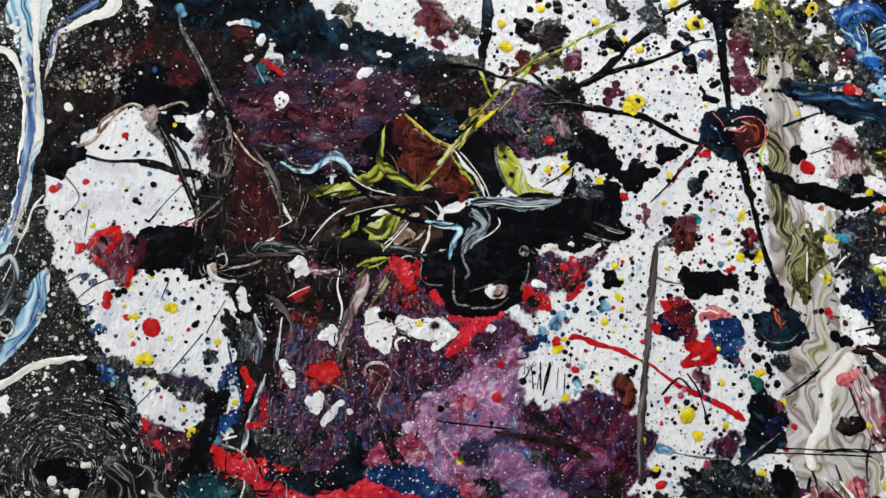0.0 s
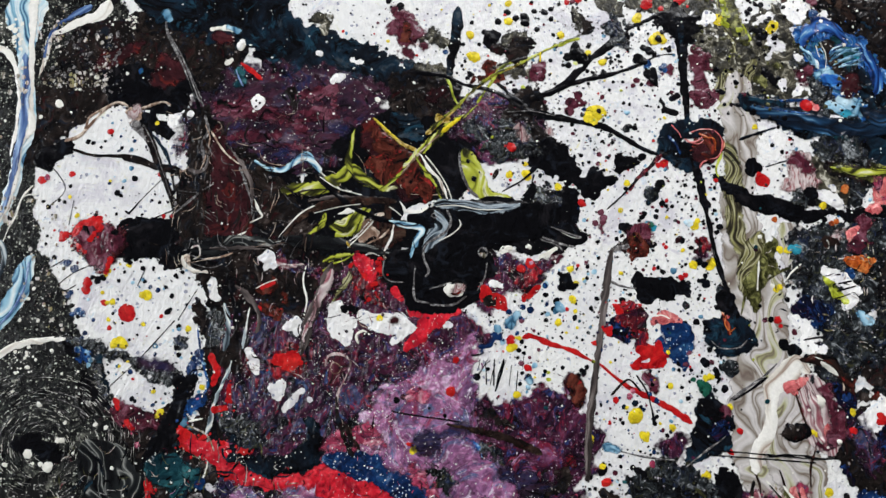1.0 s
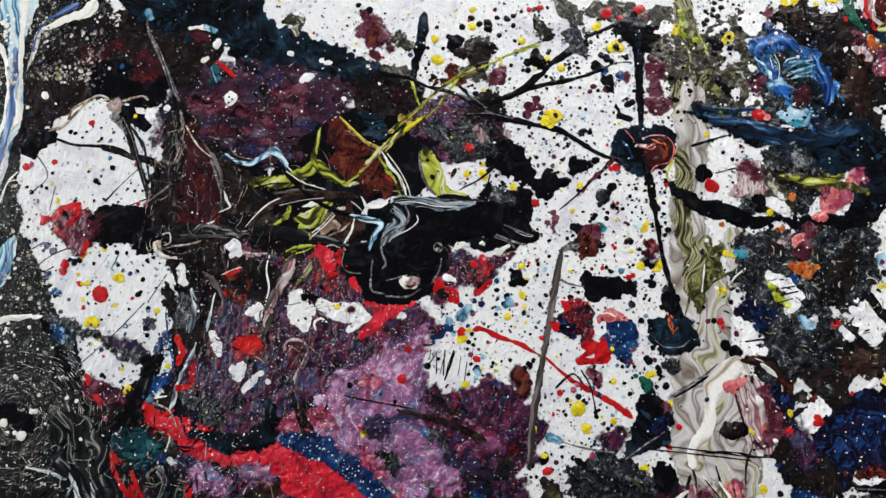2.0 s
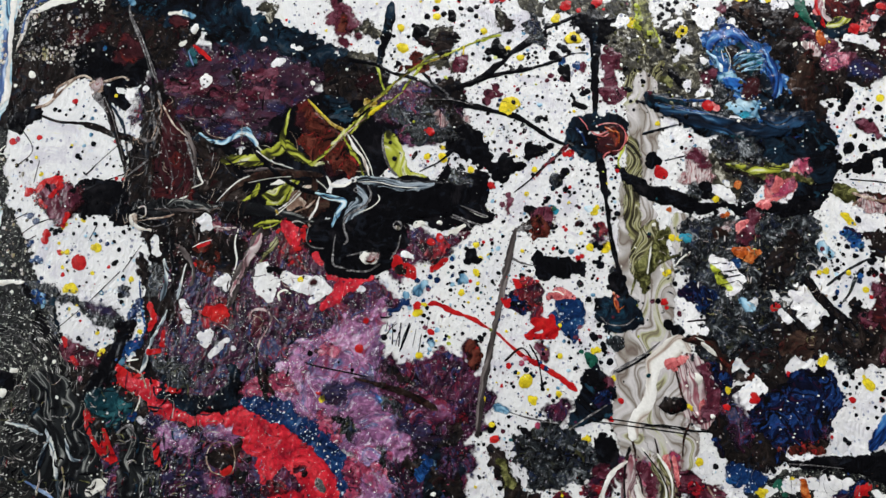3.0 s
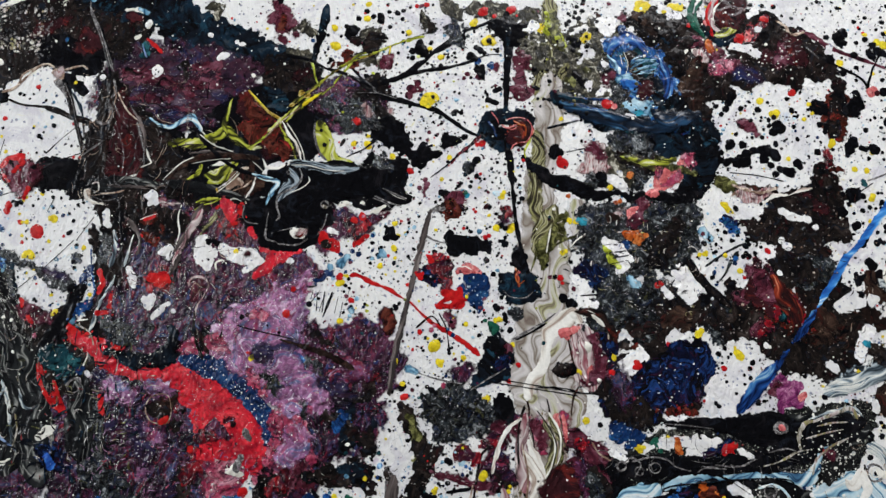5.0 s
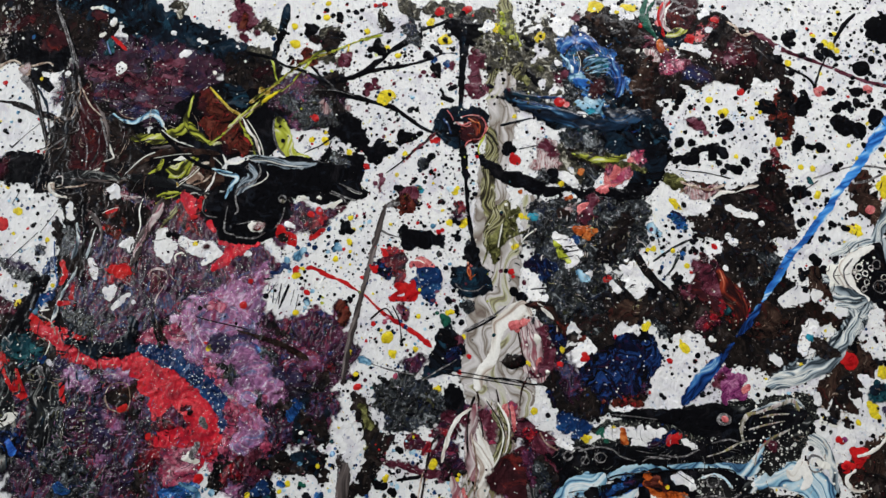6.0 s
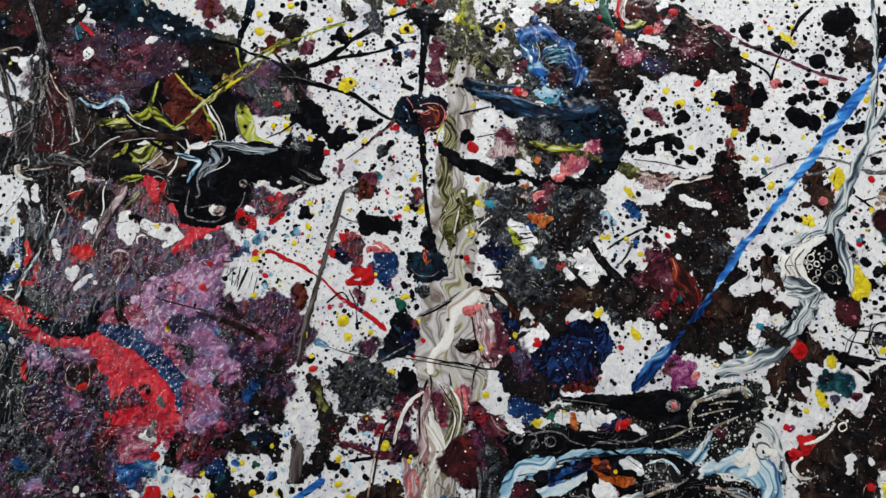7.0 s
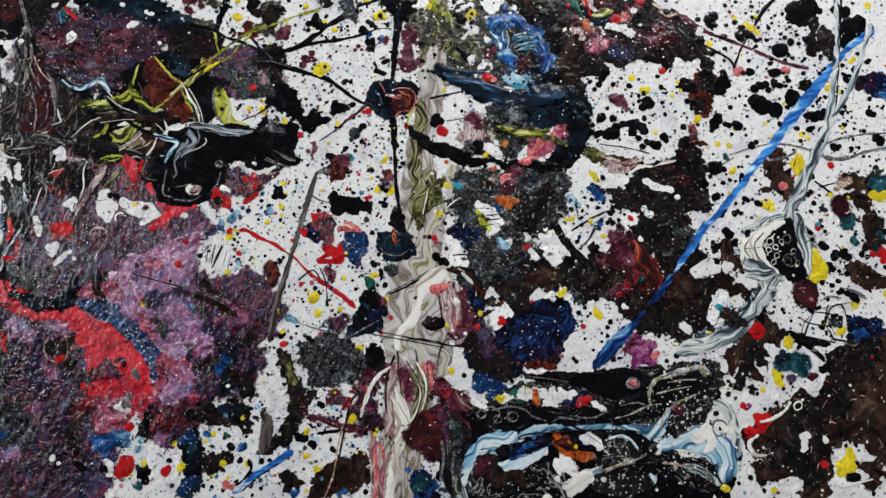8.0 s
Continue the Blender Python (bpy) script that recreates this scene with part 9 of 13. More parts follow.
drip("cream", (292.1,190,1.1), (287.4,184.3,1.7), (286.2,177.3,2), (287.6,170.6,1.4), (290.4,166.9,0.83))
drip("pink", (299.7,186.7,1.2), (293.4,184,1.6), (290.5,181.3,1.6))
drip("green", (278.9,189.9,1.9), (274.7,181.4,2.3), (275.5,173.4,2.3), (280,164.7,1.9), (283.2,161,1.5))
pour("olive", 1.2, 0.22, [(289.7,164.4,1.5), (293.3,168,2.3), (298.5,170.1,1.2)])
pour("red", 1.2, 0.165, [(304.4,161.8,1.9), (307.3,165.3,1.9)], [(319.8,179.4,2.3), (322.5,178.8,2.3)])
pour("pink", 1, 0.138, [(310.6,164.8,2.3)])
pour("orange", 1.2, 0.25, [(285.1,159.2,1.9), (286.5,153.3,2.3), (284.1,157.1,1.5)])
pour("yellow", 1.5, 0.3, [(235.9,180.5,3.9), (241.6,179.8,3.5)], [(258.5,182.3,3.1), (264.1,183.6,3.1)])
pour("white", 2, 0.033, [(251.4,173.9,4.7), (256.9,176.5,4.7), (249.1,181.8,3.9), (262.5,177,3.1)])
pour("brown", 1.5, 0.3, [(244,171.2,5), (238.3,172.6,3.1)])
pour("inkblue", 2, 0.3, [(259.4,164.6,5.8), (263,168.2,5.4), (255.9,160.3,3.5)])
pour("white", 1.5, 0.033, [(231.4,161.9,3.1), (233.4,158.9,2.3)], [(210.3,165.9,3.9), (216.4,160.4,3.5), (217.7,168.6,2.3)], [(314.8,186.1,2.7), (311.2,181.7,1.9)])
pour("cream", 1.5, 0.083, [(275,152.2,1.9), (278.8,149.8,2.3)], [(262.2,147,1.5), (269.4,151.7,1.5)])
pour("wine", 1.5, 0.25, [(274.6,160.1,3.9), (269.1,157.6,3.5)])
pour("magenta", 2, 0.2, [(292.7,146,3.8), (296.6,142.5,3.4), (291.1,151,2.3)])
pour("brown", 2.5, 0.3, [(264.2,143.2,4.6), (271.8,140,5.3), (262.1,149,3.5)])
pour("umber", 2, 0.25, [(328.7,159.5,7.7), (321,166.7,5.4), (340.2,144.8,6.1), (347.2,157.3,5.3)])
pour("crimson", 2, 0.2, [(336.1,158.2,3.8), (341.8,152.8,3.8), (336.3,152.3,2.7)])
drip("tan", (329.2,179.5,1.6), (335.6,176.1,2.3), (339.5,170.5,1.9), (348.7,173.4,2.3))
drops("cream", (323,161.7,1.1), (337.8,152.4,0.5), (340.2,145.6,0.5), (332.4,159.8,0.6))
drip("soot", (-56.2,64.6,1.8), (-51.8,60.4,2.7), (-48.8,55,3.5), (-42.9,49.1,2.9), (-37,43.8,3.2), (-29.7,39.6,2.4), (-20.9,36.7,1.8))
drip("soot", (-50.9,61,1.5), (-44.4,57.4,1.8), (-37.1,52.7,1.5), (-29.8,50.6,1.2))
pour("rust", 1.5, 0.3, [(-16.6,82.3,3), (-7.7,74.7,4.8), (-0.3,68.7,4.2)], [(2.6,61.2,4.8), (8.5,56.7,3), (-0.4,55.1,3)])
drops("soot", (-35.2,-10.8,2), (-30,-10.9,2), (-33.4,-19.9,0.85), (-26.5,-25.6,1.4), (-7.1,-17.3,1.4))
drip("soot", (153.1,78.5,1.1), (154.6,72.3,1.6), (156.3,64.6,1.9))
pour("wine", 1.5, 0.1, [(226.3,-61.4,3), (225.6,-70.8,3.3), (218.6,-75.4,2.2)])
pour("pink", 1, 0.083, [(204.6,-46.2,1.9), (208,-43.5,1.9)])
drip("brown", (213.2,-29.3,1.5), (222.7,-29.9,3), (230.8,-34.6,3.8), (235.4,-41.6,2.2))
drip("cream", (216.2,-29.6,0.81), (221.1,-32,1.4), (227.2,-35.8,1.1))
drops("soot", (203.5,-68.8,3.7), (206.4,-67.7,3.7), (201.9,-67.5,2.6))
drops("cream", (217.8,-52.8,2.6), (219,-72.7,1.1), (227.6,-72.7,1.1))
pour("olivedark", 1.5, 0.3, [(198.6,-101.8,2.2), (203.4,-110.3,2.9), (206.2,-120.7,3.3), (202.7,-128.4,2.5)])
pour("rose", 2, 0.25, [(189.1,-103,3.7), (192.5,-111.7,3.3)], [(196.1,-120.2,2.5)])
pour("rose", 1.5, 0.2, [(206.3,-97.2,1.8), (208.8,-105.9,1.8)], [(182.4,-100.3,1.8)])
drip("pink", (181.6,-150.7,1.8), (180.5,-161.5,3.6), (179.7,-172.1,4.2))
drops("wine", (191.1,-11,1.5))
pour("deepblue", 3, 0.25, [(-113.4,-154.3,7.2), (-105,-158.7,5.8), (-118.2,-149.5,5.1)])
pour("teal", 3, 0.2, [(-121,-98.8,6), (-109.4,-99.3,6), (-113.9,-105.4,3.7)])
pour("lilac", 3, 0.2, [(-52.6,-107.5,4.4), (-44.9,-108.5,3.7)], [(-72,-135.2,5.1), (-60.6,-135.6,4.4)], [(-80.1,-112.5,4.4)])
pour("crimson", 2.5, 0.2, [(-84.7,-124,2.2), (-80.4,-130.7,2.6)], [(-41.5,-147.7,2.9)], [(-23.5,-143.9,2.9)], [(-37.4,-118.5,2.9)])
pour("umber", 3, 0.2, [(-62.3,-146.6,6.5), (-90.1,-139,5.1), (-101.7,-118.7,5.2)], [(-35.5,-129.1,3.6)])
pour("tan", 2, 0.2, [(-43.3,-117.4,2.9), (-46,-123.1,2.9), (-40.2,-113.4,2.2)])
pour("plum", 3, 0.2, [(-6.4,-124,5.8), (2.4,-121.1,3.6), (-16.5,-130.5,4.3)])
pour("scarlet", 2, 0.2, [(-35,-111,2.9), (-20.5,-118.4,3.3), (-25.4,-122.6,2.5)])
drops("red", (-44.6,-126.6,3.3), (-42.6,-127.4,2.2), (-31.6,-108.8,2.2))
pour("greythread", 1.5, 0.2, [(11.7,-127.3,3.6), (14.1,-130.6,2.9)], [(8.8,-143.6,2.5)])
drip("cream", (-105,-106.2,0.80), (-100.4,-96.5,0.80), (-99.6,-87.1,0.54))
drip("cream", (-111.2,-71.6,1.4), (-103.8,-70,0.81))
drip("cream", (-100.6,-66.6,0.81), (-101,-74.2,0.81))
drip("cream", (-53.3,-134.8,0.52), (-56,-140.5,0.78))
drip("red", (-118.8,-109.6,1.5), (-113.6,-120,2.2), (-109.6,-126.8,2.2), (-106.4,-129.4,1.8))
drip("red", (-130.4,-99.9,2.2), (-127,-106.9,2.2))
drip("soot", (-97.8,-51.1,3), (-99.1,-74,3.8), (-93.2,-84.5,3.4))
drip("soot", (-114.2,-75.7,3), (-126.3,-92,3.7))
drip("soot", (-44.6,-67.8,3), (-43.8,-78.9,5.2), (-48.7,-87.6,6.7))
drip("umber", (-33.5,-43.9,1.5), (-30.8,-66.2,1.9), (-26,-80.5,2.2), (-21.1,-86.7,2.2))
drip("red", (125.8,-23.8,3.5), (129.9,-28.7,5.2), (133.2,-34.5,3.5), (134.7,-38.2,1.7))
drip("red", (129.9,-28.7,4.1), (124.4,-33.6,3.5), (119.5,-38.1,2.3))
drip("red", (128.5,-27.9,2.9), (134.5,-26.2,2.3))
drops("yellow", (138.2,-29.7,1.2), (139.4,-28,1.2))
drip("red", (-98,123.3,1.2), (-92,119.3,2.4), (-85.1,113.8,1.8))
drip("red", (-112.4,138.7,0.91), (-105,137.2,1.2))
pour("teal", 1.5, 0.2, [(-98.5,117.1,2.4), (-96.8,112.4,2.1), (-98.8,109.3,1.5)])
drip("coldblue", (-100,119.2,0.91), (-97.8,114,1.2), (-95.3,109.4,0.90))
pour("maroon", 2, 0.2, [(-71.5,28.5,2.9)], [(-110.9,137.2,3.7), (-104.9,136.6,2.4)])
drip("umber", (-116.6,89.3,1.5), (-110.3,74.3,2.1), (-102.7,63.9,2.4), (-93.8,55,1.8), (-90.5,40.2,1.7), (-93.1,31.4,1.4))
drip("soot", (-116.2,78.8,1.8), (-116.6,63.8,2.3), (-115.1,46.1,2.3), (-110.4,34.4,1.7))
drip("soot", (-94,63.9,1.8), (-86.5,52,2.3), (-84.7,37.3,2), (-93,25.6,1.7))
pour("cobalt", 2, 0.3, [(219.2,152.7,2.9), (228.5,151.2,5.5), (235,154.7,3.4)], [(224.1,140.2,3.8), (228.3,132.6,2.9)], [(232.7,123.3,5), (243.3,120.3,5), (238.4,116.7,4.1)], [(256.4,136.1,4.6), (260.2,125,4.1), (256.2,113.5,4.1)])
pour("azure", 1.5, 0.2, [(221.8,152.1,1.7), (229.2,152.2,2.1)], [(234.6,124.8,2.9)], [(226.3,142.3,1.2)])
pour("sky", 1, 0.11, [(230.9,128.2,2.5), (227.4,127.3,1.7)], [(246.8,108,2.5), (241.5,111.6,1.6), (250.4,111.9,1.6)])
pour("inkblue", 2, 0.3, [(184.6,110.3,2.9), (201.6,105.6,5.4), (218.6,100.2,7), (238.3,95.1,5.7)])
pour("deepblue", 2, 0.2, [(256.3,95.7,9), (270.4,95.5,9.8), (280.7,92.6,7.3)])
pour("cobalt", 2, 0.15, [(257.9,99.3,4.9), (266.2,97,4.1)], [(251.4,103.5,3.3)])
drip("sky", (234,136.3,0.67), (238,140.3,0.67), (244.7,142.4,0.67), (250.2,140.5,0.67))
drip("sky", (236.3,134,0.67), (243.3,136.6,0.67), (250.4,139.3,0.67))
drip("sky", (232.9,138.8,0.67), (235.3,142.5,0.67), (241.5,145,0.67))
drip("sky", (219,141.3,0.67), (223.1,134.9,0.67), (226.9,131.1,0.67))
drip("cobalt", (221.9,112.5,1.2), (205.7,111.3,1.6), (193.5,111,1.2))
drip("cobalt", (219,103.6,1.2), (235.7,99.4,1.6))
pour("soot", 2, 0.2, [(272.7,-94.4,2.2), (294.6,-92.2,3.3), (312.9,-92,5.8), (334.9,-92.1,9.4), (356.8,-92.8,10.1), (378.1,-86.4,7.2), (390.5,-82.3,3.6)])
pour("soot", 2, 0.15, [(240.8,-123.4,4.3), (257.3,-123,6.5), (293.3,-117.5,6.1), (329.2,-112.1,6.4), (357.5,-102.7,6.4)])
pour("soot", 2, 0.15, [(263.3,-145.2,5), (280.9,-139.4,5), (294.6,-130.5,3.6), (330.8,-131,7.8), (350.5,-129.1,6.4), (331.8,-143.1,4.9), (374.5,-138.5,6.3)])
pour("cells", 2, 0.1, [(331,-132.7,6.4), (347.3,-134.1,4.9)], [(371,-115.1,5), (377.9,-110.7,4.3)], [(376.3,-139.7,4.2)])
pour("umber", 2, 0.1, [(251.6,-154.8,7.1), (255.7,-158.5,7.1)])
pour("wine", 2, 0.1, [(249.9,-155.7,4.2)], [(228.8,-130.3,5), (235,-136.6,4.3)], [(373.7,-102.4,3.2)])
pour("white", 1.5, 0.055, [(268.4,-106.5,3.2), (277.5,-105.3,3.6), (288.5,-105.3,3.6), (296.6,-106.4,2.9)], [(239.9,-115.2,2.2), (247.7,-119.2,1.8)], [(318.6,-106.4,2.1), (325.3,-108.4,1.4)], [(316.2,-128.7,3.5), (323.7,-132,2.8)], [(299.9,-148.4,4.2), (309,-149.6,4.2)], [(272.2,-89.4,2.9), (281.4,-89.6,2.2)])
pour("orange", 1.2, 0.15, [(278.1,-104.1,1.8), (280.2,-110,2.2)], [(296.4,-130.3,2.5), (299.6,-137.9,2.8), (308.2,-140.3,2.8), (316.6,-142,2.1), (320,-139.5,1.8)], [(303.9,-133.9,2.1)])
pour("rust", 1.5, 0.1, [(301.2,-132.1,2.5), (306.7,-136.3,2.5), (295.1,-135.7,1.8)])
pour("yellow", 1, 0.15, [(254.9,-111.1,1.8), (258.8,-109.9,1.1)], [(309.5,-135.6,1.1)])
pour("red", 1.2, 0.11, [(308.2,-108.5,1.8), (310.4,-105.3,2.2), (314.6,-103.3,1.8)])
pour("green", 1, 0.1, [(265.8,-105.7,1.4), (263.1,-108.6,1.1)])
pour("deepblue", 1.5, 0.1, [(301.7,-110,2.9), (296.5,-112.5,2.1)], [(287.6,-133.9,2.1), (277.4,-140.9,2.1), (268.9,-146.2,1.8)])
pour("cobalt", 1.5, 0.08, [(272.3,-144.4,1.4), (280.7,-136.9,1.4)], [(282,-132.2,1.1)])
pour("navy", 2, 0.1, [(242.1,-101.6,5.1), (253.5,-104.8,4.3), (248.7,-111.6,2.9)])
drip("soot", (247.1,-146.3,0.57), (255.9,-143.7,0.57), (264.9,-142.5,0.57))
drip("soot", (270.7,-128.3,0.57), (272.4,-134.5,0.57), (271.2,-137.5,0.57))
drip("soot", (276.5,-131.8,0.57), (290.8,-129.2,0.57), (305,-125.9,0.57), (322.9,-122.5,0.57))
drip("soot", (308.4,-122.7,0.57), (316,-126.6,0.57), (325.5,-131.7,0.57))
drip("inkblue", (271.3,-134.6,0.89), (278.3,-131.6,0.89), (290.8,-128.9,0.89), (308.6,-125.5,0.89), (330,-121.6,0.89), (348,-120.3,0.89), (352.6,-124.6,0.89), (352.4,-131,0.88))
drip("tan", (328.6,-148.1,1.1), (337.2,-143.5,1.8), (348.7,-138.5,1.4))
drip("tan", (365.8,-137.6,1.8), (376.2,-137.6,1.8), (386,-139.8,1.4))
drops("greythread", (342,-89.7,4.3))
drops("pink", (342.3,-89.3,2.2))
drops("cream", (366.9,-82.8,0.5), (372.5,-84.6,0.6), (378.2,-88.6,0.5), (365.6,-89.1,0.5), (385.6,-90.1,0.5), (377.2,-100.1,0.5), (382.8,-103,0.6), (379.5,-107,0.8), (376.1,-110.2,0.8), (373.5,-114.1,0.6), (386.3,-100.7,0.5), (361,-100.5,0.5))
drops("cream", (341.9,-134.8,0.5), (336.4,-133.8,0.5), (345.9,-139.5,0.7), (352,-125.4,0.5), (357.8,-131,0.7), (367.5,-140.8,0.5), (380,-141.3,0.6), (330.7,-129.6,0.57))
pour("umber", 3, 0.12, [(235.4,-75.1,8.1), (243.7,-83.2,8.8), (257.5,-90.5,7.3), (242.9,-92.4,5.8)], [(283.5,-72.6,5.9), (286.3,-83.1,4.4), (290.1,-64.3,3.7)])
pour("mud", 3, 0.08, [(236.4,-67.6,5.2), (247.2,-80.9,5.1)], [(285.7,-75.9,4.4)])
pour("deepblue", 3, 0.1, [(265.9,-63.8,7.4), (274,-70.1,6.6), (256,-76.1,5.1)])
pour("rust", 2, 0.06, [(279.4,-87.7,2.2), (271.9,-86.8,2.2), (288.5,-86.5,2.2)], [(266.3,-85.7,1.8)])
pour("magenta", 2, 0.12, [(338.3,-67.3,4.4), (347.8,-70.8,5.1), (353.4,-72.7,3.6)], [(345.3,-62.7,2.9)])
pour("pink", 1, 0.044, [(354.3,-70,2.2), (356.7,-67.5,1.8)])
pour("wine", 2, 0.1, [(339.7,-61.6,2.9), (336.5,-67.5,2.5)])
drops("red", (294,-78.5,1.1), (250.4,-59.1,1.9), (235.2,-67,1.9), (269.6,-45.5,1.5))
pour("slate", 3, 0.12, [(255.4,37.9,6.2), (267.6,31.6,6.9), (278.2,21.2,4.6)], [(251.8,17.9,6.1), (241.8,-14.2,6.8), (226.4,-12.3,5.3), (234.1,-30.4,6)], [(245.8,1.7,4.6)])
pour("umber", 3, 0.12, [(265,19.5,6.9), (256.7,6.9,6.1), (271.4,32,3.9)], [(248,-36.2,6), (259.3,-36.6,5.2)], [(219.5,-1.6,3.8)])
pour("brown", 2.5, 0.12, [(273.4,-27.3,6), (281,-28.2,5.2), (268.2,-31.7,4.5)], [(227.1,32.5,3.5), (233,32,2.7)])
pour("navy", 2, 0.08, [(219.7,-3.5,3), (225.8,-6.6,2.7), (218.9,-13.3,2.3)])
pour("white", 1.5, 0.033, [(225.1,16.5,2.3), (234.5,11.1,3.8), (239.8,4.8,3.8), (236.6,-1.4,2.3)], [(248.7,-7.6,2.6)], [(264.2,-10.6,2.3), (268.4,-14.7,2.3)])
pour("olive", 1.2, 0.044, [(230.3,4.3,2.3), (228.7,8,1.5), (234.5,0.2,1.5)], [(247.4,23.2,1.9)])
pour("orange", 1.2, 0.15, [(239.9,21.1,2.7), (245.9,19.1,2.3)], [(237.5,61.5,2)])
pour("sky", 1, 0.033, [(247.1,-9.7,2.3), (242.9,-6.4,1.9)], [(286.9,30,2.7), (293.1,25,2.3)])
drip("soot", (230.1,5.5,0.76), (241.3,8.8,0.76))
drip("soot", (230.9,9.5,0.77), (239.1,11.3,0.77))
drip("soot", (228.7,1.4,0.76), (237.9,4.5,0.76))
pour("cobalt", 1.5, 0.15, [(300.6,38.8,1.9), (306.3,34.4,3.1), (309.5,32.8,1.9)])
pour("rosymarble", 1.5, 0.12, [(311.2,57.4,3.1), (320.9,55.8,3.9), (328.2,60.7,2.7), (315.4,53.2,2.3)])
pour("wine", 1.5, 0.08, [(319,55.6,1.9), (324.5,59,1.9)])
pour("umber", 3, 0.12, [(322.7,34.5,6.1), (336.3,30.3,6.9), (351.7,26.4,8.4), (362.3,35.5,6.1)], [(337.6,13.1,6.8), (353,7.4,8.3)])
pour("maroon", 2.5, 0.1, [(327.3,0.4,7.5), (320.5,-8.1,4.5), (332.3,-14.2,5.2)], [(355,58.1,3.9), (365,51.4,3.1)])
pour("crimson", 2, 0.12, [(339.5,-11.4,5.2), (349,-14,4.8), (353.3,-21,3.7), (340.1,-18.9,4.5)], [(328.1,-31.7,3.3), (333.3,-27.2,3.3)], [(322.7,11.3,3)])
pour("slate", 2, 0.06, [(342.2,-22.4,2.2), (340.1,-18.9,1.5)])
pour("brown", 2.5, 0.1, [(362.3,-17.9,7.4), (374.1,-27.7,7.4), (357.9,-33.5,5.2)], [(366.9,24.5,3.8)])
drops("red", (329.4,21.7,1.5), (315.9,2,1.1), (262.1,-8.6,1.5))
drops("white", (342.3,25.3,3), (338,7.4,1.9), (360.1,39.9,1.9), (338.3,28.6,2.3), (331.3,-39.8,1.9), (279.4,68.6,1.6))
drip("soot", (276.1,11.2,2.3), (286,-1,3), (296.4,-11.2,3), (304.4,-17,2.2))
pour("inkblue", 2.5, 0.2, [(186.8,110.4,4.8), (201.2,105.9,6), (217.7,99.6,7.2), (231.9,95.2,6.4)], [(252.8,101.8,10.3), (268.3,103.7,9.5), (284.3,99.5,7.1)], [(258.1,88.2,7.1), (277.7,86.5,7.9), (288.7,93.9,6.3)], [(286.5,75.5,7.8), (280.2,60.7,6.2)])
pour("deepblue", 2, 0.1, [(201.5,103,3.2), (217.9,97.6,3.6)], [(260.6,102.7,6.4), (270.8,97.8,5.5)])
pour("cobalt", 2, 0.1, [(252.5,105,4.8), (262.9,98.9,4), (276,104.6,2.8)], [(217.9,151.7,4.1), (225.7,153.5,4.1)])
pour("slate", 2, 0.08, [(228.7,88.7,4), (236.7,87.6,4.8), (245.2,80.6,3.9)])
pour("teal", 2, 0.06, [(234.5,89.4,2.8), (241,83.3,2.8)])
pour("sky", 1.2, 0.044, [(232.4,109.6,2.4), (238.5,107.5,3.2), (244.6,105.7,2.4), (248.1,109.4,1.6)], [(226.5,127.5,2), (232.4,127.4,2)])
pour("turquoise", 1, 0.08, [(239.9,105.2,2), (246.3,108.4,1.6)], [(249,139.4,1.2)])
pour("wine", 2, 0.06, [(212.2,78.6,3.2), (218.7,73.3,2.8)], [(157.8,134.1,4.1), (160,111.3,4.8)])
pour("umber", 2.5, 0.12, [(264.3,144.6,6.5), (272.9,137.2,6.5), (277.8,148.2,4.9), (274.1,124.9,5.6)], [(258.4,164.9,6.5), (245.5,174.1,5.8)], [(283.4,109.6,4.8), (275.1,114.7,4)])
pour("rosymarble", 1.5, 0.06, [(277.7,150.3,3.2), (281.9,146.6,2.8)], [(262.2,146.4,1.6)])
pour("umber", 2, 0.1, [(256.1,69.8,4.7), (240.3,71.9,4.7), (232.4,72.9,3.9)])
pour("olivedark", 1.5, 0.12, [(232.3,74.1,2.4), (244.2,71.6,2.8), (256.1,69,2.7), (271.6,69.7,2.4), (279.4,68.6,1.9)])
drip("olive", (230.3,73.9,1.2), (242.3,71.3,2.4), (250.2,69.9,2), (263.5,72.7,2))
pour("rose", 2, 0.12, [(260.5,64.3,5.5), (266.4,63.1,4.7), (263,58.6,3.9)], [(274.8,76.9,3.1), (276.9,74.3,2.4)])
pour("pink", 1.2, 0.044, [(262.3,65.7,2.7), (259,60.1,2.3)])
drops("red", (193,65.3,3.9), (191.6,66.8,2.8), (218.6,109.2,3.2), (220.3,108.2,2.4))
drip("sky", (238.3,135.2,0.58), (245.1,138.9,0.58), (253.1,138.2,0.58), (249.5,134.4,0.58), (241.8,132.7,0.58))
drip("sky", (236.6,137.1,0.58), (242.9,141.2,0.58), (250.8,141.3,0.58))
drip("sky", (239.7,133.3,0.58), (246.2,135.7,0.58), (252.6,135.6,0.58))
drip("cream", (227.6,146.5,0.35), (231.2,138.6,0.35), (230.2,130.1,0.35))
drip("cream", (225.5,144.2,0.35), (227.4,136.8,0.35))
pour("lilac", 3, 0.12, [(2,-59.8,8.4), (18.7,-65.3,7.6), (13.1,-77.4,6.1)], [(34.1,-108.4,8.2), (44.1,-99.7,6.7)], [(41.7,-129.5,8.8), (36.2,-141.1,5.9)])
pour("slate", 3, 0.06, [(44.7,-80.9,7.5), (54.1,-91,6)], [(45.7,-108.8,6)])
pour("cobalt", 2.5, 0.03, [(26.7,-77.6,3.4), (36.8,-80,3.4)], [(69,-111.3,3.7), (66.5,-119,3)])
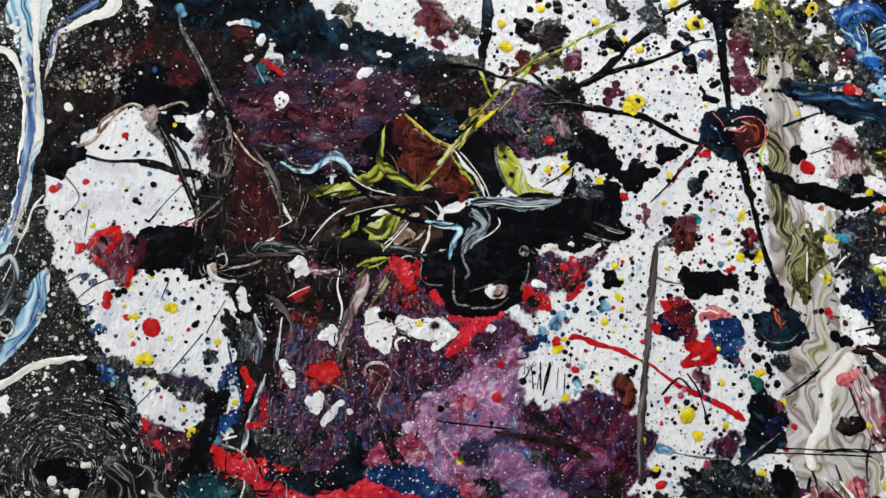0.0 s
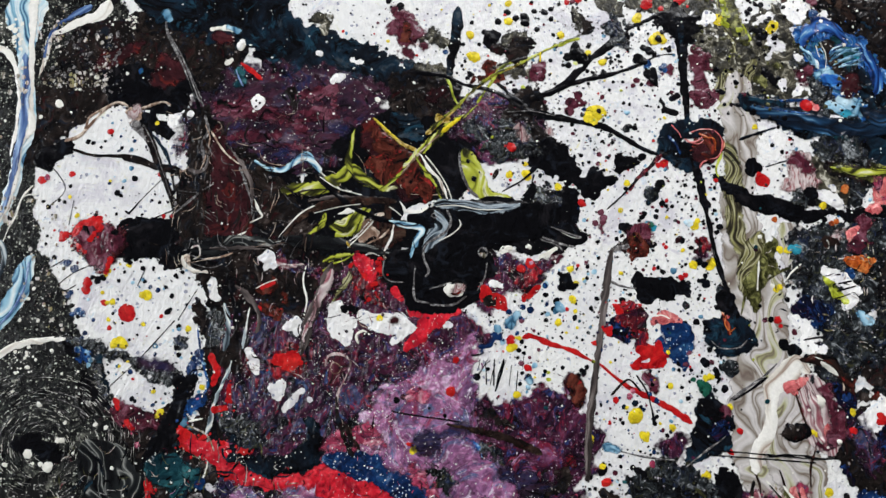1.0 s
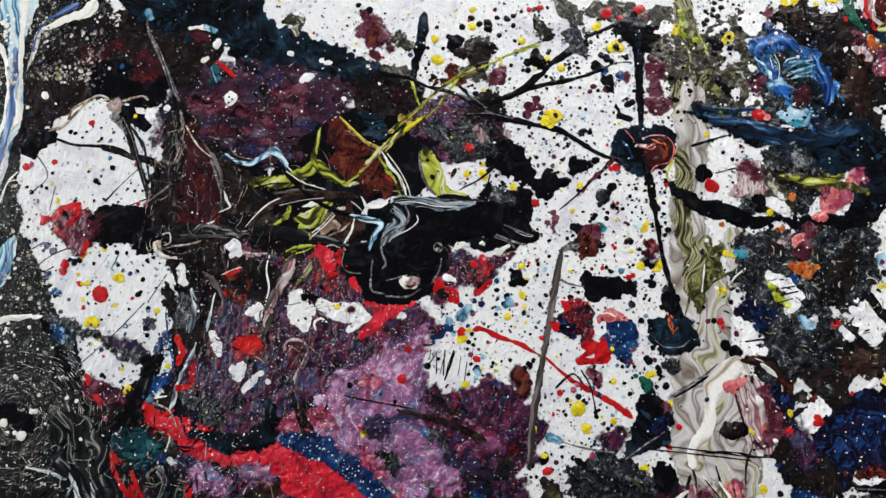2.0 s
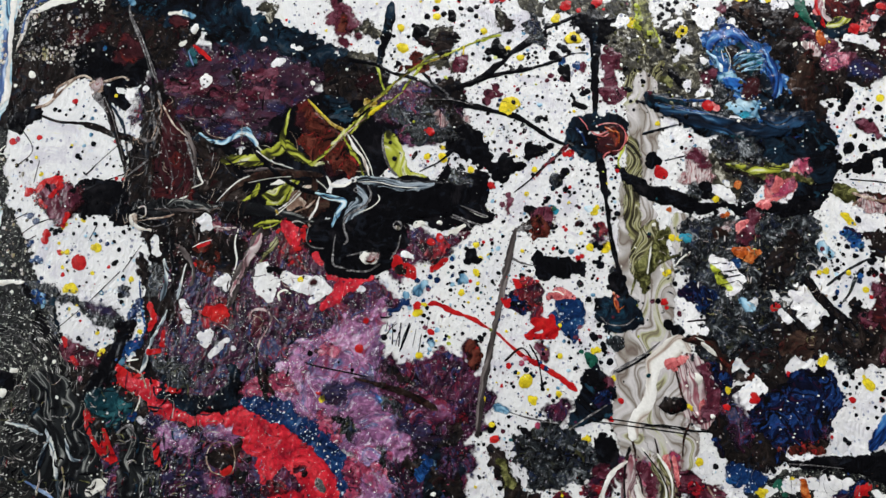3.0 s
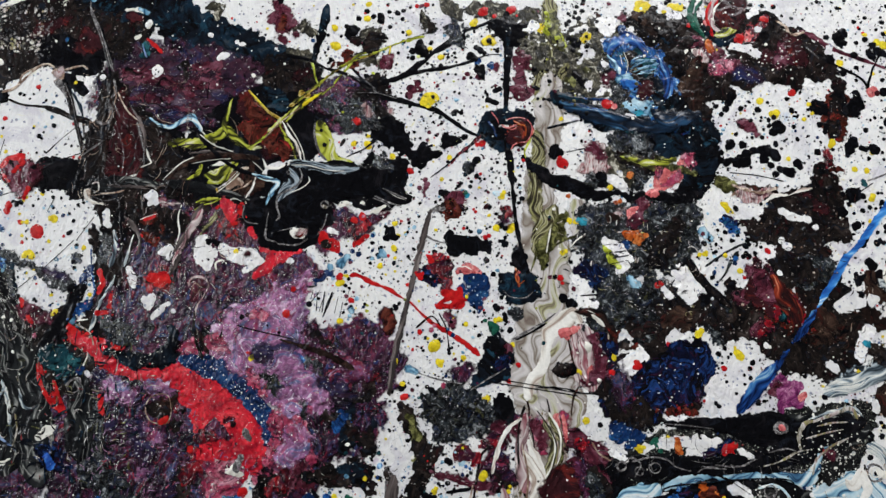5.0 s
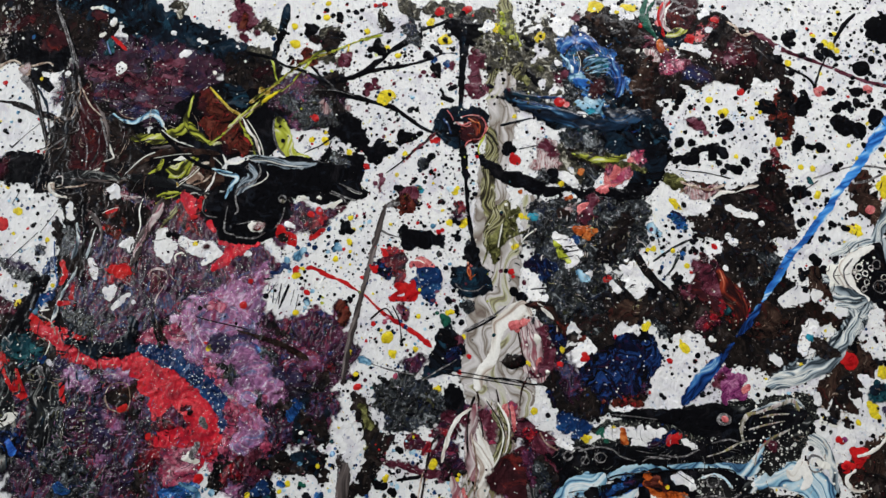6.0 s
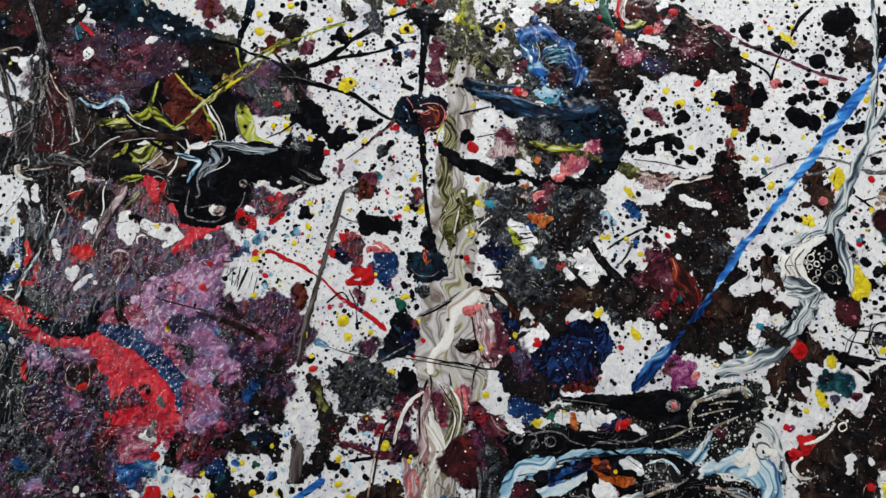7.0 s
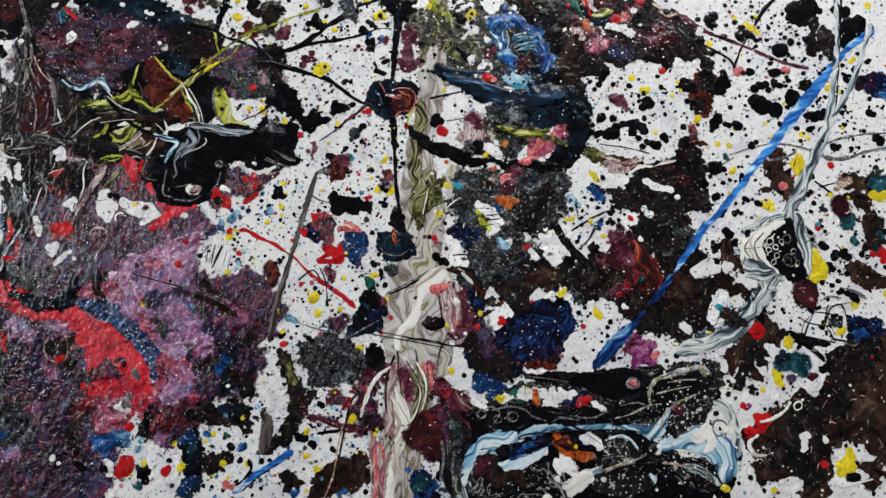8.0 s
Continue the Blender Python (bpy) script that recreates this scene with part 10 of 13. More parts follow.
pour("umber", 3, 0.12, [(46.5,-69.4,6.1), (63.5,-78.5,8.3), (77.8,-95.4,8.9)], [(57.8,-112.7,5.2), (77.6,-117.5,6.6), (87.4,-130.8,5.1)])
pour("crimson", 2.5, 0.08, [(53.1,-74.2,3.4), (87.8,-86.6,3)], [(36.9,-155.5,5.1), (28.9,-163.7,3.3)], [(-18.9,-152,5.2), (-26,-163.8,4.4)])
pour("slate", 3, 0.1, [(-95.6,-117.7,6.8), (-87,-138.9,8.2), (-86.1,-160.8,8.9), (-68.8,-169.4,8.1), (-76.2,-188.3,8), (-54.7,-181.9,7.3)], [(-73,-76.9,6.9), (-90,-71.4,6.2)])
pour("mud", 3, 0.1, [(-68.2,-117.9,5.3), (-69.6,-147.7,7.4), (-41.2,-154.9,7.4), (-44.3,-177,6.6), (-27.3,-185.5,5.1)])
pour("rose", 2.5, 0.12, [(-12.9,-153,2.9), (-4.8,-155.6,3.7), (4.5,-154.4,4), (-5.1,-163.9,2.9), (4,-161.6,2.5)], [(-36.7,-81.8,3.8), (-28.7,-82.7,3.4), (-31.9,-76.3,2.7)])
pour("cream", 1.5, 0.033, [(2.3,-152.8,1.8), (8.4,-154.9,2.2), (4.3,-149.7,1.5)])
pour("cobalt", 2, 0.12, [(-7.3,-175.7,3.6), (2.6,-174.4,3.6), (9.2,-169.2,2.9), (-1.6,-182,3.2)])
pour("sky", 1.2, 0.028, [(6.7,-170.2,1.4), (10.8,-171.8,1.4), (1.6,-169.1,1.1)])
drops("red", (14.7,-188.4,5.4), (16.8,-189.5,4.3), (-32.7,-109.6,2.6), (-44.6,-127.1,3), (-24.4,-143.2,2.2), (11.1,-165.4,2.5))
drops("yellow", (6.4,-79,2.3), (9,-76,2.3), (4,-80.5,1.9))
drip("red", (4.1,-79.3,1.5), (9.5,-74.8,1.9), (13.2,-73.6,1.5))
pour("soot", 2, 0.12, [(-81.7,-91.4,3), (-65.4,-94.2,3.8), (-54.6,-89.8,3.4), (-47,-79.3,3.4), (-43.5,-71.3,2.3)])
pour("brown", 2, 0.1, [(-42.9,-118.4,4.5), (-40.3,-112.4,3.4), (-47.4,-115.2,3)], [(10.9,-128,3), (8.7,-146.6,2.2)])
drip("umber", (-32.3,-60.3,1.5), (-29.4,-71.4,1.9), (-25.6,-82.3,2.3))
pour("rust", 1.5, 0.1, [(122.4,29.5,4.7), (126.9,26,3.5), (121.4,23.4,3.1)], [(88.4,-46.9,3), (91.9,-52.2,3.8), (90.6,-56.2,3)])
drops("yellow", (121.3,-63.6,3.4), (122.9,-61.5,2.6), (125.3,-72.5,2.2), (88,-2.5,1.9), (86.8,13.2,1.6), (161.4,-41.5,1.9), (140.3,-67.9,1.5), (57.1,-28.9,1.9), (153.4,17.4,2.3))
pour("soot", 2, 0.15, [(125.5,8.1,3.5), (135.6,5.4,4.3), (147.3,5.7,3.1)], [(120.9,-14,3.5)])
drip("red", (110,-5.6,3.1), (117.9,-6.6,4.6), (125.4,-4.8,3.1))
drip("red", (132.4,-26.1,4.6), (135.1,-31.5,5.3), (129.9,-35.9,3))
drip("red", (135.1,-31.5,3.8), (144.5,-30.3,3))
drops("navy", (54.1,-10.6,1.6), (60.5,-13.7,1.2), (65.6,-9.2,1.9), (61.5,-7.7,1.6), (58.7,-21.7,1.2), (53.4,-18.5,1.2), (73.1,-43.1,1.1), (63.6,-44.3,0.76), (132.6,-54.6,1.5), (129.1,-51.3,1.1), (125.7,-59.3,1.1))
pour("sky", 1, 0.022, [(55,-16.3,2.7), (58.2,-12,1.9)], [(65.8,-46,2.3)], [(105.7,-78.7,2.2), (111.7,-80.6,1.9)])
pour("wine", 2.5, 0.1, [(214.4,-108.8,4.4), (219.6,-115.4,5.1), (227.5,-119.7,4.3)], [(167.3,-107.7,4.4), (172.6,-110.7,3.6)])
pour("crimson", 2, 0.06, [(217.4,-112.1,2.9), (221.4,-115.1,2.5)], [(164.3,-119,2.9), (168.4,-115.9,2.5)])
pour("umber", 2.5, 0.1, [(211.1,-142.6,9.3), (216,-146.2,7.1)], [(226.9,-130.5,5.8), (233.6,-140.3,5.7)], [(172,-134.2,5.1), (177.7,-140.6,4.3), (172.4,-145.5,3.6)])
pour("maroon", 2, 0.06, [(209.9,-141.7,6.5), (212.9,-144.8,5)])
pour("slate", 2.5, 0.08, [(228.4,-133.9,5), (231.1,-144.2,5), (231.1,-156.5,5), (236,-161.1,3.5)])
pour("plum", 2.5, 0.06, [(170.4,-130.8,3.6), (177.9,-137,2.9)], [(180.6,-115,2.9)])
drip("tan", (225.8,-111,0.91), (231,-117.5,0.90), (238.7,-121.1,0.90))
drip("soot", (183.5,-100.1,0.73), (188.6,-110.4,0.73), (190.4,-119.2,0.73))
drip("soot", (195.3,-98.6,0.73), (201,-108.8,0.73), (203.6,-117.5,0.73), (201.8,-126.7,0.72))
drip("soot", (179.8,-111.5,0.73), (182.4,-120.2,0.73), (181.4,-129.4,0.72))
drops("soot", (188.2,-144.5,1.8), (187.4,-147.1,1.4))
pour("pink", 1.2, 0.028, [(182.5,-157.7,2.5), (184.5,-164.4,2.8)], [(201.9,-97.7,1.8), (204,-102.9,1.5)])
pour("wine", 2.5, 0.05, [(-107.3,95.8,3.5), (-95,97.9,5.1), (-80.8,95.7,3.8)], [(-104.6,80.8,2.2), (-90.6,80.3,2.8), (-75.3,83,2.2)], [(-69.5,90.6,2.2), (-58.5,87.7,2.5)], [(-71.7,75.4,1.6), (-56.2,75.9,1.9)], [(-61.1,107.1,3.2), (-45.4,107.6,3.2)])
pour("indigo", 2, 0.03, [(-105,85.9,1.6), (-91.1,87.6,1.9), (-77.1,86.8,1.6)], [(-80.8,72.6,2.2), (-65.3,71.5,2.2)], [(-44.4,88.2,2.9), (-38.1,85.2,2.2)], [(-83.2,109.7,1.6), (-73.9,110.9,1.6)], [(-105.7,74.3,1.9), (-93.2,72.8,2.2)])
pour("mud", 2.5, 0.05, [(-126.7,85.5,3.8), (-123,77.6,3.1), (-127.2,72.7,2.5)], [(-52.7,68.7,2.5), (-43.4,67.4,2.5)])
pour("umber", 2, 0.1, [(-106.1,100.1,2.2), (-102.8,97.6,1.6)], [(-67.5,108.5,1.3), (-66.9,98.8,1.3)])
drops("white", (-86.7,100.4,3.8), (-54.2,130.4,1.9), (-99,133.2,1.9), (-42.7,115.9,2.6), (-45.8,114.2,1.9), (-97.6,135.6,1.6))
drops("soot", (-87.4,101.4,0.64), (-85.4,100.1,0.64), (-87.5,98.1,0.64))
pour("maroon", 3, 0.1, [(-101.1,53,4.3), (-95.6,40.7,6.2), (-93,25.3,6.1)], [(-111,62.1,2.5)])
drip("soot", (-130.2,127.9,1.3), (-124.9,113.2,1.9), (-119.2,97.1,2.5), (-116.4,84.2,2.5), (-108.6,71.7,2.2), (-98.7,62.5,1.9), (-93.4,53.2,1.6))
drip("greythread", (-138.2,136.6,0.78), (-131.8,127.8,0.77), (-126.1,116.4,0.77), (-120.4,103.5,0.76), (-116.1,97.2,0.76))
drip("greythread", (-128.9,38.1,0.74), (-119,47.7,0.74), (-107.8,52.8,0.74))
drip("tan", (-132.1,57.7,0.62), (-123.2,61.7,0.62), (-117.1,69.8,0.63), (-113.7,81.1,0.63))
drip("tan", (-116.1,68.3,0.62), (-118.4,58.7,0.62), (-122.7,55.4,0.62))
drip("umber", (-72.2,108.4,0.96), (-66.9,98.8,0.96), (-69.4,89,0.95))
drip("umber", (-67.7,111.8,0.96), (-64.7,103.7,0.96), (-66.6,93.9,0.95))
pour("slate", 2.5, 0.12, [(35.2,90.8,5.1), (46.2,89.5,6.4), (58.7,88.3,6.4), (63.6,78.8,5.1), (49.5,76.7,5)], [(41.6,81.3,3.8)])
pour("mud", 2.5, 0.06, [(36.7,94,3.2), (43,91,2.9)], [(60.3,89.9,2.5)])
pour("rosymarble", 1.5, 0.04, [(57.1,91.5,1.6), (61.9,85.2,1.9)], [(76,88.8,1.6)])
pour("soot", 1.5, 0.15, [(27.7,78.6,2.5), (26.4,66.4,2.2), (29.7,57,1.9)])
drops("green", (31.9,69.8,1.3), (34.3,61.9,1.2), (38.1,55.7,0.94), (30.3,74.5,0.95))
drops("red", (53.9,79.4,2.5), (54.8,78.5,1.9))
drip("soot", (69.9,70.4,1.9), (62.2,62.8,1.2), (54.5,57.8,0.94), (49.3,54.5,0.62))
drip("soot", (66.8,65.2,0.94), (65.3,58.2,0.63))
drip("soot", (55.9,65.8,1.9), (54.7,64.2,1.6))
pour("soot", 1.2, 0.2, [(19.7,28.7,8), (23.1,16.5,7.3), (32.4,10.7,6.1)], [(11.1,10,4.2)], [(47.1,35.7,7.4), (65.6,36.2,7.4)], [(4.7,19,4.3)])
pour("soot", 1.2, 0.06, [(-8.3,40.2,4.3), (-11,30.8,4.3), (-7.5,21.7,3.7)], [(-26.4,33.5,3.1)], [(-21.2,21.3,2.8)])
drip("soot", (-39.7,54.9,2.2), (-30.1,48.9,2.2), (-22.2,42.3,2.2), (-11.2,37,2.2), (-2,36.7,2.2))
drip("soot", (-50.9,34.3,2.1), (-38.8,36.8,2.1), (-26.4,34.1,2.1), (-11.1,33.3,2.1))
drops("soot", (39.8,20.3,1.2), (40.7,21.3,0.92))
pour("white", 1.2, 0.044, [(44.1,3.4,2.1), (48.3,3.5,2.1)], [(71.9,20.4,1.5)])
drops("red", (92.6,50.2,1.9), (94.5,49,1.2))
spatter("cream", 260, (-150, -60), (60, 130), 0.15, 0.6, 91)
spatter("cream", 300, (-150, -230), (130, -60), 0.15, 0.6, 92)
spatter("cream", 320, (150, -120), (400, 130), 0.15, 0.7, 93)
spatter("soot", 195, (-150, -230), (160, 120), 0.3, 1.1, 94)
spatter("soot", 195, (150, -200), (480, 150), 0.3, 1.3, 95)
spatter("yellow", 60, (0, -200), (480, 150), 0.3, 1.2, 96)
spatter("cobalt", 90, (0, -200), (480, 150), 0.2, 0.9, 97)
spatter("red", 70, (-150, -220), (480, 150), 0.3, 1.0, 98)
pour("sootspeck", 2, 0.1, [(-204.4,-56.3,11.3), (-188.6,-71.3,21.5), (-200.8,-89.7,18.6)], [(-168.6,-90.2,16), (-165.1,-103.4,15.9)], [(-157.1,-77,7), (-149.7,-90.4,9.1)], [(-175.1,-47.1,6.5), (-187.5,-44.3,7.1)])
veins("cream", 330, (-226, -125), (-138, -50), 5, 0.22, 71, centre=(-186, -86))
veins("greythread", 300, (-226, -125), (-135, -50), 8, 0.3, 72, centre=(-186, -86))
drip("soot", (-201.1,-84.4,10.6), (-187.6,-85.9,13.3), (-173.8,-92.7,10.6))
drops("cream", (-188.4,-65.1,1.4), (-174.9,-82.7,1.5), (-191.4,-89.8,2.4), (-184.4,-94.7,1.4), (-180.2,-96.8,1.5), (-196.9,-46.4,1.0), (-185.2,-37.5,1.0), (-174.1,-74.1,0.9), (-163.2,-90.2,0.8), (-213.8,-75.5,0.9), (-208.5,-92.7,1.5), (-202.5,-95.5,1.4))
drops("cream", (-188.4,-94.6,0.8), (-202.9,-59,0.8), (-158.6,-74.3,1.2), (-153.1,-75.7,1.2), (-168.6,-88.8,0.8), (-156.2,-95.6,1.2))
drops("soot", (-208.3,-92.7,1.1), (-196.7,-46.4,0.54))
pour("white", 1.5, 0.033, [(-218.1,-53.5,3.8), (-215.2,-56.2,2.4)])
pour("slate", 1.5, 0.06, [(-177.3,-32.8,1.4), (-166.2,-34.6,1.6), (-152.3,-38.6,1.6), (-141.1,-42,2.2), (-129.9,-45.9,3.6), (-122.9,-48.2,3.3)])
pour("indigo", 1.5, 0.04, [(-138.3,-41.4,1.6), (-130,-42.6,2.2), (-124.4,-44.9,2.2)])
pour("cobalt", 1.5, 0.06, [(-172.2,-36.2,1.9), (-168.8,-38.4,1.9), (-170,-41.2,1.4)], [(-112.1,-62.8,3.6), (-105.8,-60.9,2.5), (-113.9,-66.8,2.5)])
pour("slate", 1.5, 0.08, [(-162.4,-44.5,2.5), (-159.3,-51.4,1.4), (-153.8,-61.5,1.4)])
pour("wine", 2, 0.06, [(-147.7,-65.1,2.2), (-139.8,-68.7,3.3), (-130.2,-69.9,2.7), (-126,-72.1,1.9)], [(-143.7,-73.2,2.2)])
pour("red", 1.2, 0.044, [(-148.9,-62.3,1.4), (-147.6,-65.9,1.1)], [(-142.4,-73.2,1.4), (-139.5,-75.9,1.4)], [(-117.7,-74.9,1.6), (-112.7,-77.6,2.2), (-105.9,-83.1,2.4), (-102.2,-79.4,1.6)], [(-114,-55.9,1.4)])
pour("soot", 2, 0.12, [(-117.2,-51.8,3.9), (-117.6,-62.7,3.8), (-121.8,-74.8,3.8), (-128.2,-85.4,4.3), (-130.6,-93.4,3.2)], [(-111.7,-50.5,2.5)])
pour("teal", 2, 0.06, [(-123.7,-96.1,5.4), (-116.8,-98.9,4.8)])
pour("cobalt", 2, 0.03, [(-121,-94.8,2.1), (-115.5,-96.2,2.1)])
drip("cobalt", (-110.4,-24.2,1.4), (-108.1,-34,1.4), (-105,-45.1,1.4), (-102.8,-52.8,1.4), (-105.6,-60.1,1.4))
drops("cream", (-108.9,-28.4,0.45), (-107.3,-34,0.45), (-105.7,-39.5,0.44), (-104.1,-45.1,0.44), (-103.1,-50.6,0.44), (-103.5,-54.7,0.44), (-105.1,-58.8,0.44), (-109.9,-64.1,0.44), (-107.6,-66.3,0.44), (-111.9,-68.2,0.44), (-108.6,-69.6,0.44), (-136.9,-73.3,0.43))
drops("cream", (-132,-72,0.43), (-127.4,-71.5,0.43))
pour("umber", 2.5, 0.08, [(-58.1,-1.9,2.9), (-62.3,-10.4,3.4)], [(-38.1,-2.8,2.3)], [(-92.6,11.2,4.6), (-84.1,14,4)], [(-20.8,-45.8,7.3), (-29.3,-37.4,5.1)], [(-52.1,-28.8,2.8)])
pour("indigo", 2.5, 0.05, [(-80.4,-23,5.1), (-73.1,-34.2,3.9), (-82.6,-48,4.4)], [(-29.2,-61,6.1), (-43.2,-62.2,4.4)], [(-65.7,-56.4,3.9), (-54.4,-63.4,3.9)])
pour("soot", 2, 0.1, [(-19.4,3.7,2.3), (-23.7,-4.9,2)], [(-89.1,-11.7,2), (-86.4,-28.6,2.2), (-84.9,-45.2,2.2), (-82.3,-61.7,2.2)], [(-96.4,-6,2.8), (-92.3,-0.3,2.8)])
pour("slate", 2, 0.06, [(-100.9,-15.8,2.8), (-100,-25.7,3.1), (-100.9,-32.6,2.2)])
drip("olive", (-29.6,18.2,0.73), (-34.8,14.5,0.72), (-41.1,12.2,0.72), (-46.2,8.1,0.72))
pour("maroon", 1.5, 0.04, [(-61.7,-44.9,1.9), (-56.1,-44.4,2.2)])
spatter("cream", 420, (-95, -85), (20, -5), 0.12, 0.5, 99, near=(1,))
pour("scarlet", 2, 0.12, [(-109.1,-83.4,3.5), (-94,-89.1,3.8), (-80.5,-96.9,4.6), (-60.2,-100.4,4.9), (-36.6,-101.8,6), (-15.7,-109.3,8.2), (1.7,-120,10.4), (12.3,-131.5,10.3), (11.7,-142.5,7.3)])
pour("scarlet", 2, 0.1, [(-14.7,-144.1,4.4), (-3.8,-140.9,5.9)], [(-21.9,-126.7,4.5), (-15.8,-118.6,5.2)])
pour("navy", 1.5, 0.15, [(-36.2,-88.2,2.3), (-23.3,-90.4,4.9), (-8.8,-95.3,6.4), (4.6,-104.8,5.6), (16.1,-114.4,4.5), (22.9,-126.5,3.3), (24.2,-133.6,1.8)])
pour("crimson", 2, 0.06, [(-12.9,-133.7,3.7), (-20.2,-135.7,3.3)], [(-5.2,-123.8,2.6), (-0.6,-124,2.2)])
pour("rose", 2.5, 0.06, [(24.9,-120.7,3), (28.7,-131.2,3), (25.1,-142.6,2.6)], [(8.6,-94.9,1.9), (17.8,-103.1,1.9)], [(-8.1,-88.4,1.5), (2,-90.9,1.5)])
pour("greythread", 1.5, 0.06, [(9.9,-128.5,3), (11.6,-131.6,2.6)], [(7.4,-145.6,2.2), (6.8,-150.4,2.2)])
drops("cream", (-15.1,-92.3,0.45), (-8.2,-98.2,0.45), (-1.7,-101.9,0.45), (7.2,-108.2,0.45), (12.2,-114.2,0.45), (18.1,-121.6,0.45), (-19.2,-91.3,0.45), (-6.4,-93.5,0.45), (2.8,-105,0.45), (21.7,-128.4,0.44), (-10.6,-95.5,0.45), (10.1,-111.5,0.45))
pour("lilac", 2.5, 0.06, [(-82,-108.4,4.5), (-69,-114.3,3.8)], [(-60.7,-135.5,4.5), (-47.9,-141.2,3.3)], [(-46.7,-109.5,3.8), (-55,-106.8,3.4)], [(-51.7,-159.9,3.3)], [(-63.5,-193.8,4.3)], [(33.9,-170.2,2.9)])
pour("indigo", 2.5, 0.04, [(-63.3,-132.1,4.5), (-51.7,-150.8,4.4)], [(-90.4,-105.7,3.8)], [(-76.5,-133.8,3.4)], [(-34.6,-168.5,3.6)])
pour("mud", 2.5, 0.08, [(59.7,-79,6.8), (73.4,-92.2,6.7)], [(55.9,-101.9,5.2)], [(82.6,-113.2,5.2)])
pour("cobalt", 2, 0.03, [(68.8,-115,3), (66.8,-120.8,2.6)], [(-75.8,-181.1,3.3), (-69.5,-183.9,2.5)], [(-102.6,-103.5,2.7)])
veins("lilac", 220, (-130, -215), (20, -100), 5, 0.5, 81, swirl=9.0)
veins("soot", 260, (-130, -215), (110, -75), 6, 0.6, 82, swirl=9.0)
veins("cream", 110, (-130, -215), (110, -75), 3, 0.32, 83, swirl=9.0)
veins("rose", 120, (-60, -200), (110, -60), 4, 0.45, 84, swirl=9.0)
drip("olivedark", (206.8,18.2,1.2), (196.6,13,1.2), (189.1,5.4,1.1), (186.6,-5.7,1.1))
drip("olivedark", (181.2,13,1.2), (180.7,1.3,1.1), (178.5,-8.7,1.1))
drip("brown", (195.7,-87.5,1.1), (198.9,-98.1,1.1))
drip("brown", (181.9,-87.5,1.1), (185.2,-96.2,1.1), (183.7,-107.4,1.1))
drip("brown", (206,-49.1,1.1), (209.2,-59.9,1.1), (212.8,-70.6,1.1))
drip("brown", (215.1,-77.7,1.1), (212.3,-85.4,1.1), (211.8,-96.5,1.1))
pour("wine", 1.5, 0.03, [(222.1,-47,2.6), (225.9,-57.7,3.3), (228.3,-68.6,3.3), (222.3,-74.9,2.6)], [(217,-55.2,1.5)])
drops("cream", (218.1,-52.4,3), (219,-72.7,1.4), (227.6,-72.7,1.3))
pour("rust", 1, 0.06, [(206,-45.3,1.9), (210.1,-41.8,1.5)])
drops("soot", (205.8,-68.9,4.1), (209.4,-67.7,3.7), (203.5,-68.8,2.6))
drops("red", (197.9,-10.5,1.9))
drip("inkblue", (-225.6,137.4,0.90), (-220.9,120.5,1.5), (-218.5,102.3,1.8), (-218.1,84.3,1.5), (-218.3,63.5,1.7))
pour("crimson", 2, 0.1, [(-176.2,20,4.5), (-167.7,18.5,6.8), (-160.7,18.5,5.1)], [(-161.7,9.9,2.3)])
pour("maroon", 2, 0.04, [(-162.2,20.5,4.3), (-157.8,15.6,2.8)])
pour("red", 1.5, 0.066, [(-168.9,30,2.6), (-171.7,25.1,2.3), (-168.1,25.7,2.3)], [(-186.7,22.9,2), (-184,24,1.4)])
drops("red", (-161,7.1,1.7), (-161.4,4.3,1.4), (-170.3,-1.4,2.2), (-170.7,-4.2,1.7))
drip("umber", (-149.3,87,2.4), (-143.6,76.3,3.5), (-137.2,61.4,3.2), (-131.5,49,2.6), (-128.3,38.7,1.7))
drip("umber", (-158.9,67.2,2.3), (-145.9,64.3,4.1), (-134.3,61.4,2.6), (-122.1,57.9,1.2))
drip("greythread", (-148.4,86.1,0.47), (-142.1,75.1,0.47), (-135.7,60.2,0.47), (-130.3,46.6,0.46))
drip("greythread", (-140.6,141.5,0.49), (-132.7,129.1,0.48), (-123.3,112.2,0.48), (-116,96.9,0.48))
drip("tan", (-190.7,74.9,1.2), (-182.4,78.5,1.2), (-177.1,86,1.2), (-170.4,94.2,1.2), (-163.4,98.1,1.2), (-157.5,96.1,0.89))
drip("tan", (-151.6,94.3,1.2), (-144.5,97.4,1.5), (-138.2,99.2,1.2), (-134.4,97.4,0.59))
pour("rosymarble", 1.2, 0.04, [(-155.3,92.1,2.4), (-153.1,95.2,1.8)])
pour("greymarble", 1.2, 0.08, [(438.9,36.2,1.9), (443.3,26.1,3.1), (448,11.9,3.1), (451.7,0.7,2.3), (455.8,-4.1,1.1)], [(435.7,43.7,1.6), (441.4,56.4,1.9), (445.6,69,2)])
drip("cream", (433.2,40.6,0.56), (440,54.2,0.56), (444.6,67.7,0.56))
pour("yellow", 1.5, 0.15, [(454.7,13.6,1.9), (459.6,7.6,3.4), (462.2,1.4,3), (457.5,-1.6,2.7)])
pour("umber", 1.5, 0.1, [(450.8,-15.6,8.3)])
drip("soot", (424.8,-14.5,0.76), (419,-28.7,0.75), (408,-46.6,0.75), (392.7,-57.8,0.75))
drip("soot", (417.4,-21.3,0.76), (405.6,-40.1,0.75), (389.6,-51.8,0.75))
